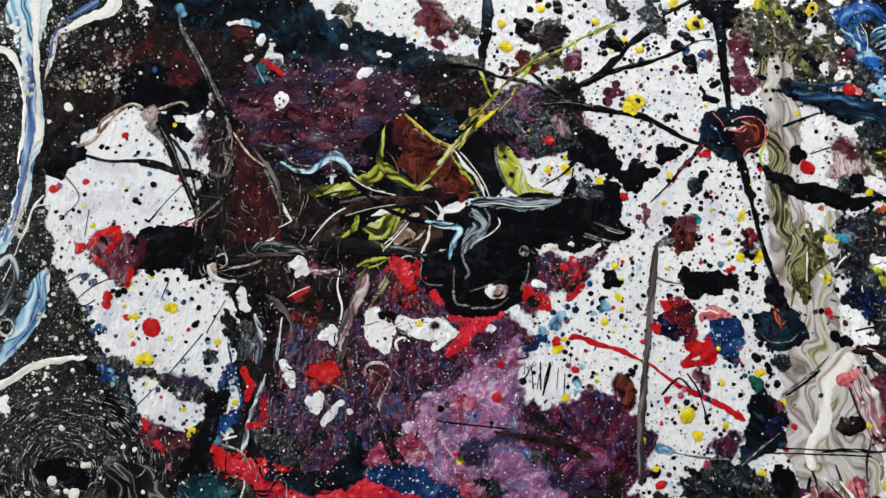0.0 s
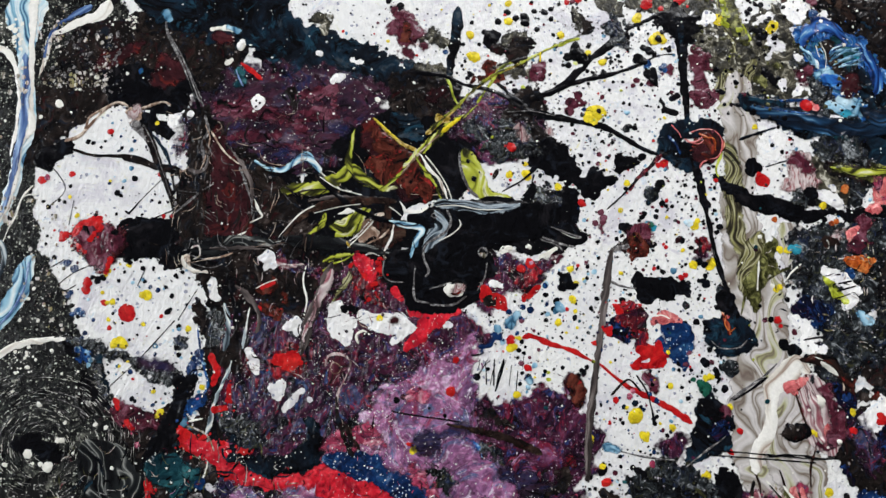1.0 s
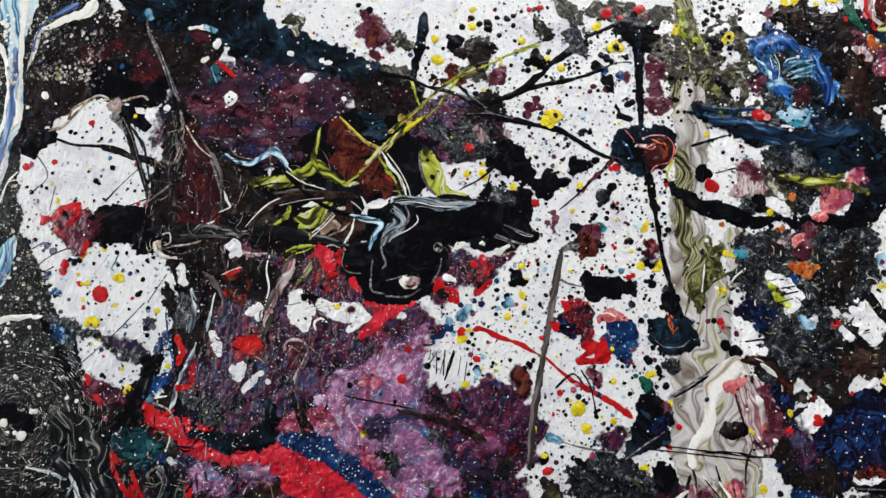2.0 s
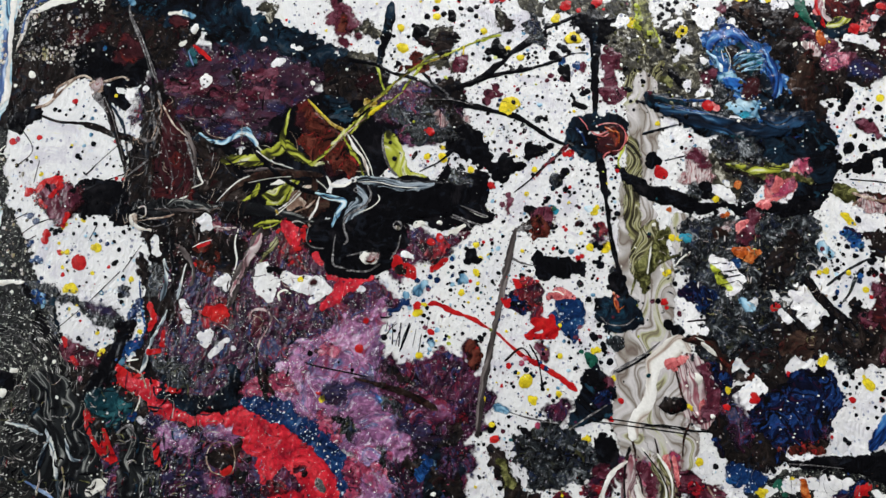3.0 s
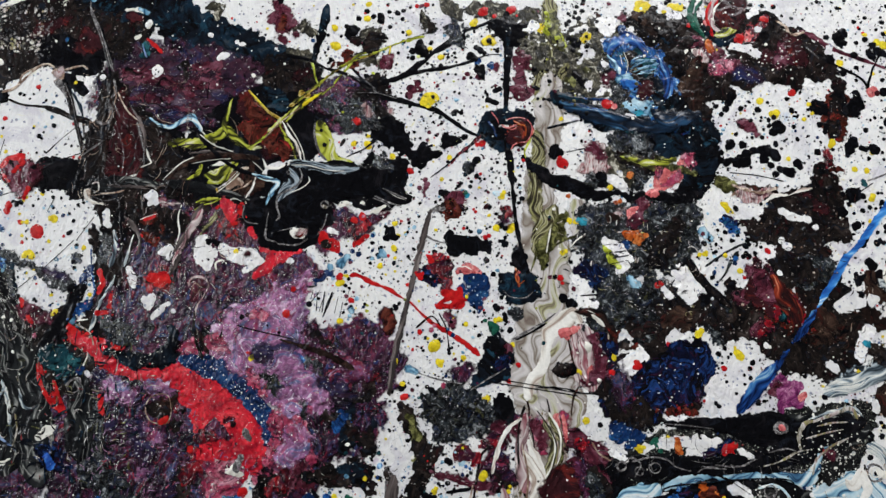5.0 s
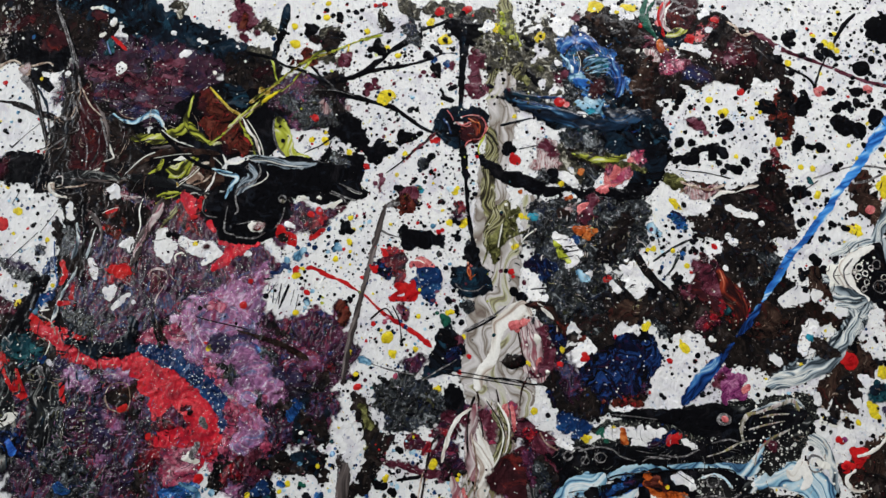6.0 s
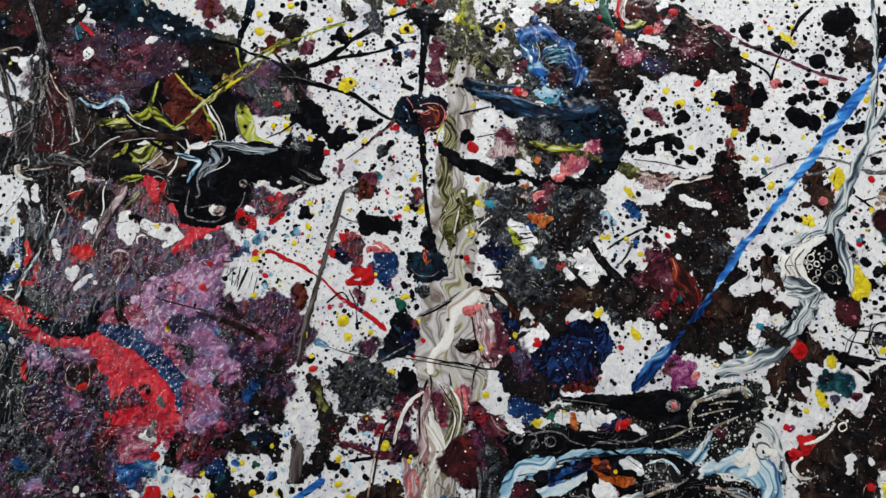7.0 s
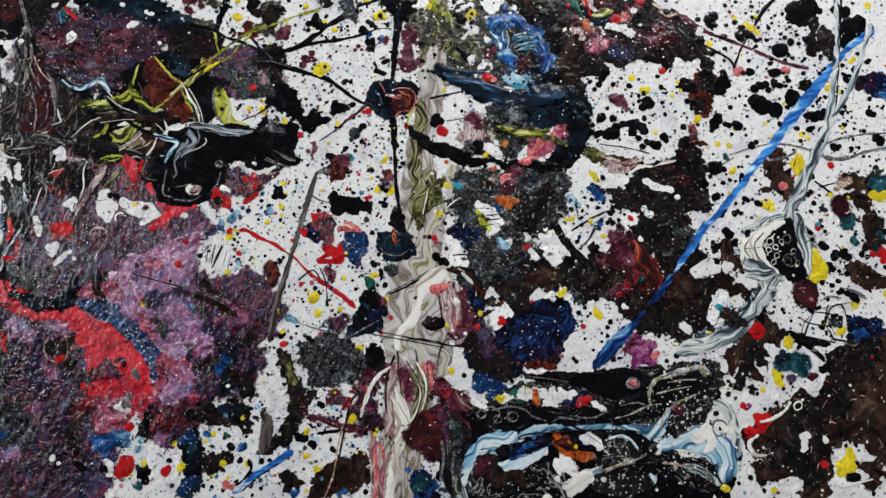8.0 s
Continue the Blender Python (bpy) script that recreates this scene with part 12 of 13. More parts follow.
pour("cream", 2, 0.1, [(-149.3,-163.1,1.3), (-142.3,-163.7,1.3), (-135.9,-160.8,1.0)])
pour("umber", 2, 0.2, [(-89.7,11.1,8.0), (-72.4,-0.4,10.9), (-55.3,-0.5,7.5), (-77.6,-23.0,10.8), (-88.4,-39.7,7.9)], [(-67.1,19.8,3.5), (-49.8,16.2,2.9)])
pour("mud", 3, 0.2, [(-71.8,-28.7,13.1), (-54.8,-37.2,13.0), (-71.3,-56.4,15.7), (-48.8,-64.9,14.0), (-26.4,-48.6,13.0)], [(-65.3,-75.5,8.4)])
pour("plum", 3, 0.2, [(-20.8,-34.7,13.1), (2.0,-36.3,11.4), (19.3,-29.4,10.9), (-9.4,-23.5,5.7), (31.0,-18.1,5.8), (39.5,-23.8,2.9)])
pour("plum", 2, 0.2, [(46.2,13.7,4.7), (56.5,13.6,6.4), (63.7,7.8,5.8), (72.7,15.1,3.5), (48.9,4.9,5.8), (42.8,-6.7,5.2)])
pour("lilac", 3, 0.2, [(19.0,-51.8,14.8), (7.4,-68.3,13.0), (-1.1,-84.5,9.5), (24.3,-76.7,10.2), (30.6,-37.9,4.0), (32.5,-27.2,1.7)])
pour("crimson", 2, 0.1, [(-26.7,11.0,5.2), (-20.9,5.2,5.8), (-29.0,3.7,3.5), (-15.1,-6.4,2.9)], [(56.4,10.7,2.9), (63.6,4.8,4.1), (69.1,12.1,2.9)])
pour("red", 1.5, 0.06, [(-29.6,10.4,2.3), (-25.2,5.2,2.3)], [(-15.7,15.0,2.0), (-16.6,8.0,1.4)], [(-20.9,-6.3,1.4)], [(-26.6,-0.6,1.2)])
ribbon("creamflow", (-27.3,12.1,0.47), (-25.0,16.8,0.91), (-20.3,18.5,0.91), (-15.7,17.3,0.47))
pour("rust", 2, 0.1, [(-78.1,-1.8,2.6), (-71.0,1.0,2.0)], [(-76.4,-11.7,3.4), (-69.3,-14.6,2.3)], [(-66.0,-7.5,2.0)])
pour("red", 1.2, 0.05, [(-77.5,-1.5,1.1), (-72.4,0.5,1.1)], [(-77.8,-11.7,1.1)])
drip("cream", (-80.9,-2.1,0.36), (-75.3,1.1,0.54), (-69.6,3.3,0.54))
ribbon("pinkflow", (-79.8,11.7,1.4), (-74.1,13.4,2.3), (-66.9,11.1,1.7), (-56.0,11.6,1.2))
pour("white", 1.2, 0.06, [(-77.0,14.0,2.6), (-74.2,19.2,1.4), (-72.6,11.7,2.6), (-76.0,8.2,1.4)])
pour("crimson", 2, 0.1, [(-60.9,-40.5,9.6), (-54.7,-43.9,4.0)])
pour("red", 1.5, 0.1, [(-66.0,-38.8,3.4), (-60.4,-39.1,5.1), (-55.3,-38.6,2.5)])
pour("white", 1, 0.06, [(-81.8,-35.0,2.3), (-79.7,-41.1,3.1), (-77.6,-45.9,1.7)], [(-69.1,-53.1,2.0), (-65.1,-55.9,3.4), (-64.1,-51.0,2.0)], [(-54.0,-54.9,2.0), (-57.8,-60.1,2.2), (-61.9,-63.9,1.7)], [(-48.9,-58.6,1.1)], [(-64.0,-22.6,1.4), (-58.4,-20.3,3.7), (-56.9,-24.0,2.0)], [(-104.2,0.3,2.6), (-102.6,-5.4,2.6), (-100.5,-7.6,1.4)])
pour("white", 1.2, 0.06, [(-36.6,-13.4,5.7), (-35.1,-20.5,6.3), (-32.2,-27.3,2.6)], [(-29.4,-19.1,2.9)], [(-22.3,-16.3,3.7), (-13.7,-17.8,5.4), (-3.6,-19.3,5.5), (2.1,-20.7,3.2), (-6.5,-28.0,1.4), (-3.1,-24.7,1.7)])
drops("soot", (-33.2,-11.4,2.3), (-27.7,-12.0,2.0), (-31.7,-23.3,0.9))
drops("yellow", (-14.5,-15.8,1.7))
pour("maroon", 1.2, 0.05, [(-7.7,-17.3,1.4), (-5.1,-16.1,1.1)])
drip("cream", (-25.1,-29.6,1.1), (-26.5,-25.1,1.1), (-23.1,-22.8,1.1), (-19.1,-24.8,0.9))
pour("scarlet", 2, 0.1, [(2.1,-11.6,2.9), (10.8,-10.8,4.0), (19.5,-12.3,3.5), (26.7,-10.3,1.4)], [(10.7,-17.9,4.0), (7.8,-23.6,3.4), (-0.3,-29.8,2.3)], [(16.5,-16.5,3.5)])
pour("white", 1, 0.05, [(21.7,-18.0,1.4), (24.0,-18.0,1.2)])
pour("red", 2, 0.08, [(40.0,0.6,3.5), (44.3,-3.8,4.6), (50.1,-5.2,4.1), (53.0,-8.1,2.3)])
pour("umber", 2, 0.05, [(43.5,-3.2,2.3), (47.2,-5.2,2.0)])
pour("red", 1, 0.05, [(61.9,-3.3,1.7), (65.8,-1.0,1.7), (68.8,2.5,1.2)])
drops("red", (60.3,12.7,2.3), (65.1,15.7,2.6))
drops("rose", (65.7,16.0,1.2))
pour("white", 1, 0.05, [(45.4,4.0,2.3), (50.3,2.6,1.7)])
ribbon("creamflow", (-40.5,5.2,1.4), (-43.8,-1.9,2.3), (-48.3,-8.5,1.4))
drip("cream", (-54.9,11.0,0.6), (-55.9,2.4,0.9), (-53.5,-7.6,0.9), (-55.1,-17.5,0.6))
pour("wine", 1.5, 0.1, [(-35.5,-42.4,5.1), (-37.7,-48.5,3.1), (-34.4,-37.4,2.3)])
drip("rosymarble", (-42.0,-42.3,1.1), (-40.7,-36.5,1.1), (-33.9,-35.1,1.4), (-28.7,-39.1,1.1), (-30.7,-46.3,1.1), (-34.3,-54.6,1.4), (-35.4,-62.3,1.4))
drip("umber", (-35.4,-56.8,1.4), (-34.2,-65.0,2.0), (-30.8,-76.0,2.5), (-25.2,-87.4,2.0))
drip("tan", (-33.3,-42.4,0.6), (-34.9,-44.8,0.6), (-37.9,-45.0,0.6), (-38.9,-42.3,0.6), (-38.1,-39.5,0.6), (-35.2,-40.3,0.6), (-33.3,-42.4,0.6))
ribbon("limeflow", (-46.3,13.3,1.4), (-38.3,16.2,3.2), (-30.2,17.6,2.6))
ribbon("oliveflow", (-29.0,14.4,2.3), (-31.8,5.2,4.0), (-36.9,-3.4,3.2), (-40.9,-9.1,1.7))
pour("inkblue", 2, 0.2, [(-47.1,-69.8,2.5), (-45.8,-78.5,4.5), (-51.3,-88.7,5.6), (-65.0,-92.5,4.4), (-78.8,-91.5,2.8), (-86.5,-89.2,2.2)], [(-87.9,-81.2,1.9)])
ribbon("boneflow", (-97.1,-10.2,1.7), (-93.9,-22.9,3.4), (-95.5,-35.5,2.0))
ribbon("boneflow", (-90.6,-39.7,1.1), (-93.7,-49.3,1.7), (-97.8,-60.2,1.7), (-100.2,-72.9,2.2), (-101.7,-78.3,1.1))
ribbon("boneflow", (-83.5,-11.7,0.9), (-85.3,-28.6,1.1), (-85.7,-34.1,0.8))
pour("red", 1.2, 0.08, [(-101.9,-37.3,2.0), (-99.4,-45.1,2.0), (-100.0,-52.3,1.4)], [(-91.4,-52.9,1.1), (-91.1,-61.6,1.4)], [(-98.2,-65.6,1.7), (-91.6,-65.2,1.1)])
pour("crimson", 1.5, 0.05, [(-85.7,-36.4,1.1), (-83.9,-42.5,1.4), (-81.2,-48.0,1.4)])
drip("red", (1.7,-79.7,1.4), (7.3,-79.7,1.7), (13.6,-75.5,1.4))
pour("yellow", 1, 0.1, [(4.5,-82.7,1.7), (11.6,-79.0,1.4), (15.3,-76.6,0.8)])
drops("red", (24.1,-52.7,2.6), (26.6,-36.5,1.7))
drops("soot", (21.6,-65.1,1.1), (13.2,-61.4,0.8), (-3.8,-57.7,1.7), (-0.4,-56.0,1.4))
drip("soot", (-6.7,-63.1,0.6), (1.8,-64.9,1.1), (13.1,-66.1,0.8), (30.1,-68.0,0.6))
pour("indigo", 2, 0.05, [(11.6,-79.2,4.5), (24.3,-78.0,3.9), (32.9,-71.3,2.3)])
pour("rose", 2, 0.05, [(6.1,-55.0,4.0), (10.4,-57.3,2.3)])
pour("soot", 2, 0.25, [(2.5,38.7,4.1), (11.3,35.8,5.9), (14.1,25.5,5.3), (5.3,19.6,2.9)])
ribbon("smokeflow", (13.7,48.6,2.4), (26.1,47.1,4.4), (40.9,46.2,4.4), (54.3,46.2,4.1), (63.3,48.3,1.8))
drip("soot", (42.2,-36.6,0.6), (43.0,-49.2,0.6))
drip("soot", (46.8,-35.2,0.6), (46.8,-49.8,0.9))
drip("soot", (52.0,-35.3,1.4), (50.1,-44.3,1.4), (47.6,-52.6,0.9))
ribbon("barkflow", (109.4,25.9,1.8), (107.0,10.6,3.8), (104.2,-12.8,4.1), (101.1,-35.7,4.0), (98.1,-58.2,4.0), (96.4,-80.4,3.7), (96.5,-96.8,2.5))
pour("deepblue", 2, 0.2, [(111.3,-17.1,5.8), (117.0,-21.5,3.2)])
pour("navy", 2, 0.2, [(145.1,-21.7,8.7), (141.0,-16.4,5.8), (147.8,-36.0,2.6), (134.6,-24.5,2.9)])
pour("crimson", 2, 0.1, [(116.2,-8.5,5.3), (123.4,-12.9,5.8), (124.3,-23.8,3.2)])
pour("red", 1.5, 0.06, [(113.3,-7.0,2.0), (111.0,-4.7,1.5)], [(108.4,-18.0,2.3), (106.3,-17.1,1.5)])
pour("pink", 1.5, 0.06, [(136.9,-10.0,3.5), (144.2,-11.5,2.6), (130.8,-12.9,1.8)])
pour("red", 1.5, 0.06, [(125.6,-27.9,3.5), (132.8,-30.2,3.5), (129.6,-35.9,2.6), (119.5,-38.1,1.4), (136.0,-35.9,2.0), (134.6,-24.5,1.7)])
drip("cream", (132.4,-10.6,0.9), (136.3,-10.0,0.9), (140.4,-11.8,0.9))
pour("wine", 1.5, 0.06, [(129.8,-43.0,3.8), (131.9,-47.3,2.6)])
drops("yellow", (138.8,-29.4,1.2))
pour("inkblue", 1.5, 0.2, [(170.4,-22.4,9.4), (176.7,-16.6,6.5), (163.1,-20.3,4.7), (179.2,-24.8,4.1)])
ribbon("redflow", (168.1,-7.3,0.9), (169.8,-13.7,2.9), (172.1,-19.5,2.0))
drip("orange", (170.4,-8.7,0.6), (168.9,-13.7,0.9), (171.6,-17.5,0.9), (174.8,-14.9,0.6))
drip("greythread", (161.4,-22.4,0.5), (167.1,-26.4,0.6), (176.1,-25.9,0.6), (180.9,-21.9,0.5))
spatter("cream", 220, (-78, -52), (30, -12), 0.1, 0.42, 211, near=(1,))
spatter("cream", 140, (-88, -93), (-4, -48), 0.1, 0.42, 212, near=(1,))
spatter("rose", 120, (-9, -52), (30, -18), 0.1, 0.4, 213, near=(1,))
spatter("cream", 90, (40, -7), (72, 20), 0.1, 0.35, 214, near=(1,))
pour("inkblue", 2, 0.15, [(254.0,124.5,6.7), (264.1,110.0,9.7), (259.0,101.7,8.9), (275.4,103.4,6.7)])
ribbon("deepflow", (218.3,142.7,3.0), (220.0,150.8,7.5), (227.9,156.8,9.1), (237.4,154.5,6.8), (243.6,145.2,3.0))
ribbon("deepflow", (249.1,146.9,3.0), (256.0,136.5,6.7), (259.7,123.1,6.7), (257.1,115.1,3.0))
ribbon("azureflow", (226.8,125.8,3.7), (233.6,124.5,5.2), (240.4,123.2,3.0))
ribbon("milkflow", (216.7,143.7,1.1), (223.1,137.2,2.3), (226.5,130.4,1.5))
pour("maroon", 2, 0.08, [(244.8,123.6,4.1), (242.2,117.5,3.4)])
pour("sky", 1.5, 0.05, [(241.8,110.9,2.6), (248.7,106.5,2.6), (236.1,114.2,1.5)])
drip("sky", (233.0,135.0,0.7), (241.9,141.4,0.8), (251.1,143.9,0.8))
drip("sky", (235.0,132.9,0.7), (244.0,137.7,0.8), (252.1,140.8,0.8))
drip("sky", (237.7,131.5,0.7), (246.1,134.7,0.7), (250.7,137.6,0.7))
drip("sky", (193.9,106.1,0.6), (207.1,103.5,0.6), (220.1,102.5,0.6))
pour("slate", 2, 0.08, [(232.3,85.2,5.9), (247.3,80.6,4.4)])
ribbon("limeflow", (232.3,73.8,1.8), (245.9,71.8,4.0), (256.9,72.1,4.0), (268.7,76.7,2.6))
pour("wine", 2, 0.06, [(291.9,149.9,4.5)], [(338.0,158.4,6.7), (332.7,150.0,4.5)])
pour("maroon", 2, 0.06, [(339.7,164.5,6.0), (345.5,153.2,5.2)], [(323.3,153.0,5.2)])
pour("indigo", 2, 0.06, [(307.1,140.8,4.5), (318.2,137.9,3.7)])
pour("brown", 2, 0.06, [(272.5,126.4,6.0), (278.1,141.8,5.2), (276.8,113.2,3.7)])
pour("maroon", 1.5, 0.1, [(298.0,183.7,8.3), (300.6,192.0,7.6), (294.5,176.1,4.5)])
drip("green", (272.8,191.8,3.8), (270.8,177.8,4.2), (274.9,169.4,3.0), (280.7,165.1,1.5))
ribbon("pinkflow", (287.8,193.2,3.8), (284.1,182.3,4.6), (286.5,171.3,3.8), (293.0,167.1,1.5))
drip("red", (284.9,189.3,1.1), (282.0,179.7,1.5), (284.3,169.1,1.1))
ribbon("limeflow", (287.5,164.2,1.9), (294.9,167.3,6.4), (303.0,170.1,2.3))
pour("red", 1.2, 0.08, [(305.4,164.3,2.3), (302.5,162.5,1.5)])
pour("pink", 1.2, 0.08, [(311.3,167.3,2.6)])
pour("white", 1.2, 0.06, [(300.4,158.7,2.6), (310.2,157.6,3.4), (318.8,153.7,2.2)])
pour("rose", 2, 0.06, [(290.7,141.5,4.5), (297.6,144.5,3.0)])
pour("umber", 2, 0.1, [(331.8,54.3,4.4), (342.6,51.7,5.1), (353.3,54.6,5.1), (335.6,47.3,2.9)])
ribbon("creamflow", (325.8,51.1,1.1), (332.4,57.7,2.9), (341.7,59.4,1.5))
ribbon("creamflow", (341.7,58.6,1.1), (349.5,63.1,2.2), (357.4,65.4,1.1))
pour("white", 1, 0.06, [(337.7,48.6,2.2), (347.1,44.8,2.9), (355.7,44.5,1.4)])
drip("tan", (304.5,62.7,1.5), (313.6,59.9,2.2), (324.5,59.1,1.8), (335.1,63.9,1.5))
drip("rosymarble", (308.3,57.5,1.8), (317.4,56.5,2.9), (324.6,54.7,1.5))
pour("wine", 2, 0.1, [(330.1,-5.9,6.4), (324.5,4.2,3.6)])
ribbon("redflow", (332.6,5.8,4.3), (340.7,-7.7,10.7), (348.7,-18.2,9.2), (349.9,-26.9,3.5))
pour("teal", 1.2, 0.05, [(340.0,-19.8,1.8)])
ribbon("redflow", (158.0,90.1,3.0), (164.6,90.7,6.7), (169.2,85.0,7.4), (165.7,77.8,5.9), (158.9,79.4,3.0))
drip("pink", (153.4,91.2,0.7), (159.5,93.3,0.7), (166.7,92.5,0.7), (170.9,86.7,0.7), (168.6,78.1,0.7), (162.9,76.0,0.7))
drip("orange", (159.9,88.7,0.6), (166.3,87.8,0.7), (166.9,81.0,0.6))
drip("soot", (146.0,168.1,13.0), (148.9,151.9,9.1), (149.9,132.0,4.5), (151.7,101.9,3.4))
drip("soot", (156.6,71.5,6.1), (159.3,57.3,4.4), (165.1,27.9,1.7), (170.5,6.4,2.5), (172.6,-5.1,4.3))
drip("inkblue", (147.3,161.8,5.3), (148.7,149.8,3.4), (149.3,133.9,1.5))
drip("umber", (277.7,10.2,1.4), (287.5,-1.4,3.2), (302.2,-14.2,2.8), (307.6,-18.3,1.4))
pour("orange", 1.5, 0.1, [(239.0,22.6,2.2), (245.3,20.0,2.9), (250.6,22.0,1.8)])
pour("deepblue", 2, 0.1, [(212.7,-3.8,6.5), (220.1,-6.7,5.0)])
pour("deepblue", 2, 0.1, [(279.2,-50.1,7.7), (276.4,-64.3,7.7), (288.2,-56.1,4.9), (283.8,-73.8,4.9)])
pour("teal", 1.5, 0.1, [(448.2,-63.5,4.9), (452.2,-67.4,3.4)])
pour("inkblue", 1.5, 0.1, [(436.2,-61.4,3.4), (440.5,-57.9,2.3)])
drops("indigo", (445.1,-72.1,3.0))
pour("yellow", 1.5, 0.1, [(437.0,-72.5,3.7), (434.6,-69.9,2.3)], [(441.9,-50.9,2.6)])
drip("wine", (455.8,-66.9,2.6), (461.0,-67.6,3.0))
pour("maroon", 1.2, 0.15, [(450.8,-14.8,7.6), (454.1,-20.1,5.3), (446.4,-10.8,4.2)])
drops("rose", (454.4,-18.1,1.5), (449.4,-11.2,0.8))
pour("yellow", 1.5, 0.1, [(456.0,11.0,3.5), (459.2,1.7,4.6), (455.8,-4.9,3.1)])
pour("red", 1.5, 0.1, [(429.3,-100.8,4.1), (427.1,-104.8,2.6)], [(420.1,-109.4,2.6), (423.7,-109.6,1.9)])
drops("magenta", (418.9,-93.5,1.9))
pour("white", 1, 0.05, [(478.5,-130.8,2.9), (485.3,-138.0,2.9), (492.3,-134.1,2.2)], [(480.5,-114.5,2.2)])
pour("yellow", 1.5, 0.1, [(483.8,-122.9,4.4), (479.7,-127.4,2.6), (486.1,-117.2,2.2)])
pour("soot", 1, 0.1, [(486.6,-128.6,3.3), (490.2,-128.1,3.3)])
drip("cream", (476.1,-133.6,1.5), (482.4,-136.3,1.8), (492.2,-132.0,1.5), (501.0,-128.6,0.7))
drip("cream", (452.9,-88.7,1.1), (451.9,-90.9,1.1), (449.3,-91.8,1.1), (447.7,-89.4,1.1), (449.2,-87.0,1.1), (451.9,-86.2,1.1), (452.9,-88.7,1.1))
ribbon("creamflow", (426.2,-102.7,1.1), (434.1,-100.1,2.2), (441.4,-94.0,1.9), (445.7,-87.1,1.1))
ribbon("creamflow", (426.4,-110.7,1.9), (420.7,-117.6,2.2), (424.7,-123.5,2.2), (432.8,-123.5,1.1))
pour("deepblue", 2, 0.15, [(487.3,-34.5,8.3), (498.2,-29.9,5.3)])
pour("cobalt", 1.5, 0.05, [(486.6,-35.7,2.6), (491.1,-36.6,2.3)])
drip("umber", (464.3,-35.0,0.8), (468.1,-22.4,1.1), (475.4,-19.4,1.1), (480.1,-32.1,1.1))
drip("umber", (446.9,-30.6,0.8), (454.6,-34.1,0.8), (468.7,-34.4,0.8))
ribbon("pinkflow", (185.0,-189.4,8.2), (181.8,-168.2,9.0), (176.3,-152.6,6.8), (173.1,-143.9,3.0))
drip("pink", (183.4,-188.9,2.2), (181.4,-168.3,3.0), (178.0,-156.0,1.5))
drip("rose", (188.2,-188.2,1.1), (185.7,-169.5,1.1))
ribbon("creamflow", (182.9,-120.2,1.9), (190.5,-130.3,8.3), (194.7,-140.8,8.3), (192.8,-155.7,6.0), (191.7,-174.0,5.6), (193.3,-189.9,5.2))
drip("tan", (182.4,-116.5,1.1), (187.7,-134.4,1.1), (188.5,-152.7,1.1), (188.2,-170.9,1.1))
pour("deepblue", 2, 0.15, [(211.5,-173.0,8.2), (218.0,-179.2,5.9)])
pour("teal", 1.5, 0.05, [(211.2,-170.5,4.5), (208.2,-176.0,3.0)])
drops("cobalt", (201.8,-166.0,1.9))
pour("brown", 1.5, 0.2, [(146.6,-181.3,6.7), (160.1,-170.3,7.5), (170.6,-164.7,5.2), (144.1,-188.8,4.5)])
drip("tan", (149.7,-192.7,0.7), (153.4,-175.9,1.1), (153.5,-157.7,1.1), (154.5,-144.7,0.8))
ribbon("azureflow", (89.2,-197.2,1.9), (101.3,-184.2,3.4), (111.9,-174.6,3.4), (122.0,-166.6,4.5), (124.8,-165.1,2.3))
ribbon("barkflow", (105.1,-144.3,5.3), (105.0,-157.3,9.1), (104.8,-169.1,6.0))
pour("crimson", 2, 0.1, [(145.5,-127.4,4.6), (154.4,-129.8,4.5)], [(157.9,-120.0,2.3)])
ribbon("creamflow", (165.6,-137.5,1.2), (167.5,-125.4,2.9), (171.6,-111.3,3), (180.8,-101.0,1.2))
drip("gold", (6.9,85.1,2.8), (22.0,99.8,1.7), (32.1,111.4,1.4), (44.4,121.4,1.7), (58.4,128.0,1.7))
ribbon("limeflow", (8.7,87.4,2.4), (22.0,100.6,1.4), (33.0,112.6,1.4), (45.0,121.8,1.7), (59.4,128.8,1.7), (68.4,134.2,1.7), (85.1,143.1,1.4), (95.2,147.6,0.7))
pour("wine", 1.5, 0.1, [(68.6,123.3,4.2), (70.9,128.2,2.8)])
drip("yellow", (69.7,135.4,1.7), (69.4,129.5,1.4))
pour("lilac", 3, 0.1, [(51.9,-105.3,8.4), (40.9,-92.2,7.1), (26.8,-82.3,6.5)])
pour("indigo", 2.5, 0.1, [(67.6,-100.8,6.4), (63.6,-91.7,4.5), (53.9,-92.6,3.2)])
pour("cobalt", 2, 0.05, [(70.3,-113.0,3.2), (67.6,-117.9,2.6)])
pour("plum", 3, 0.1, [(59.2,-79.5,9.7), (75.9,-84.3,7.8), (42.1,-71.4,4.6)])
drip("brown", (22.2,-69.3,1.3), (38.9,-72.3,2.9), (55.6,-75.9,3.9), (72.6,-83.0,3.2))
drip("umber", (-67.6,48.5,1.2), (-56.0,52.1,0.9), (-44.4,52.7,0.9))
drip("umber", (-63.3,50.6,0.6), (-53.1,48.5,0.9), (-44.4,53.3,0.6))
drip("umber", (-35.1,64.1,0.6), (-29.8,58.7,0.9), (-21.0,53.9,0.6))
drip("brown", (-114.8,78.8,1.8), (-110.9,66.8,2.3), (-112.4,52.0,1.7), (-110.4,34.4,1.4))
drip("brown", (-94.1,66.9,1.5), (-88.0,55.0,2.3), (-85.3,40.2,1.7), (-88.8,28.5,1.4))
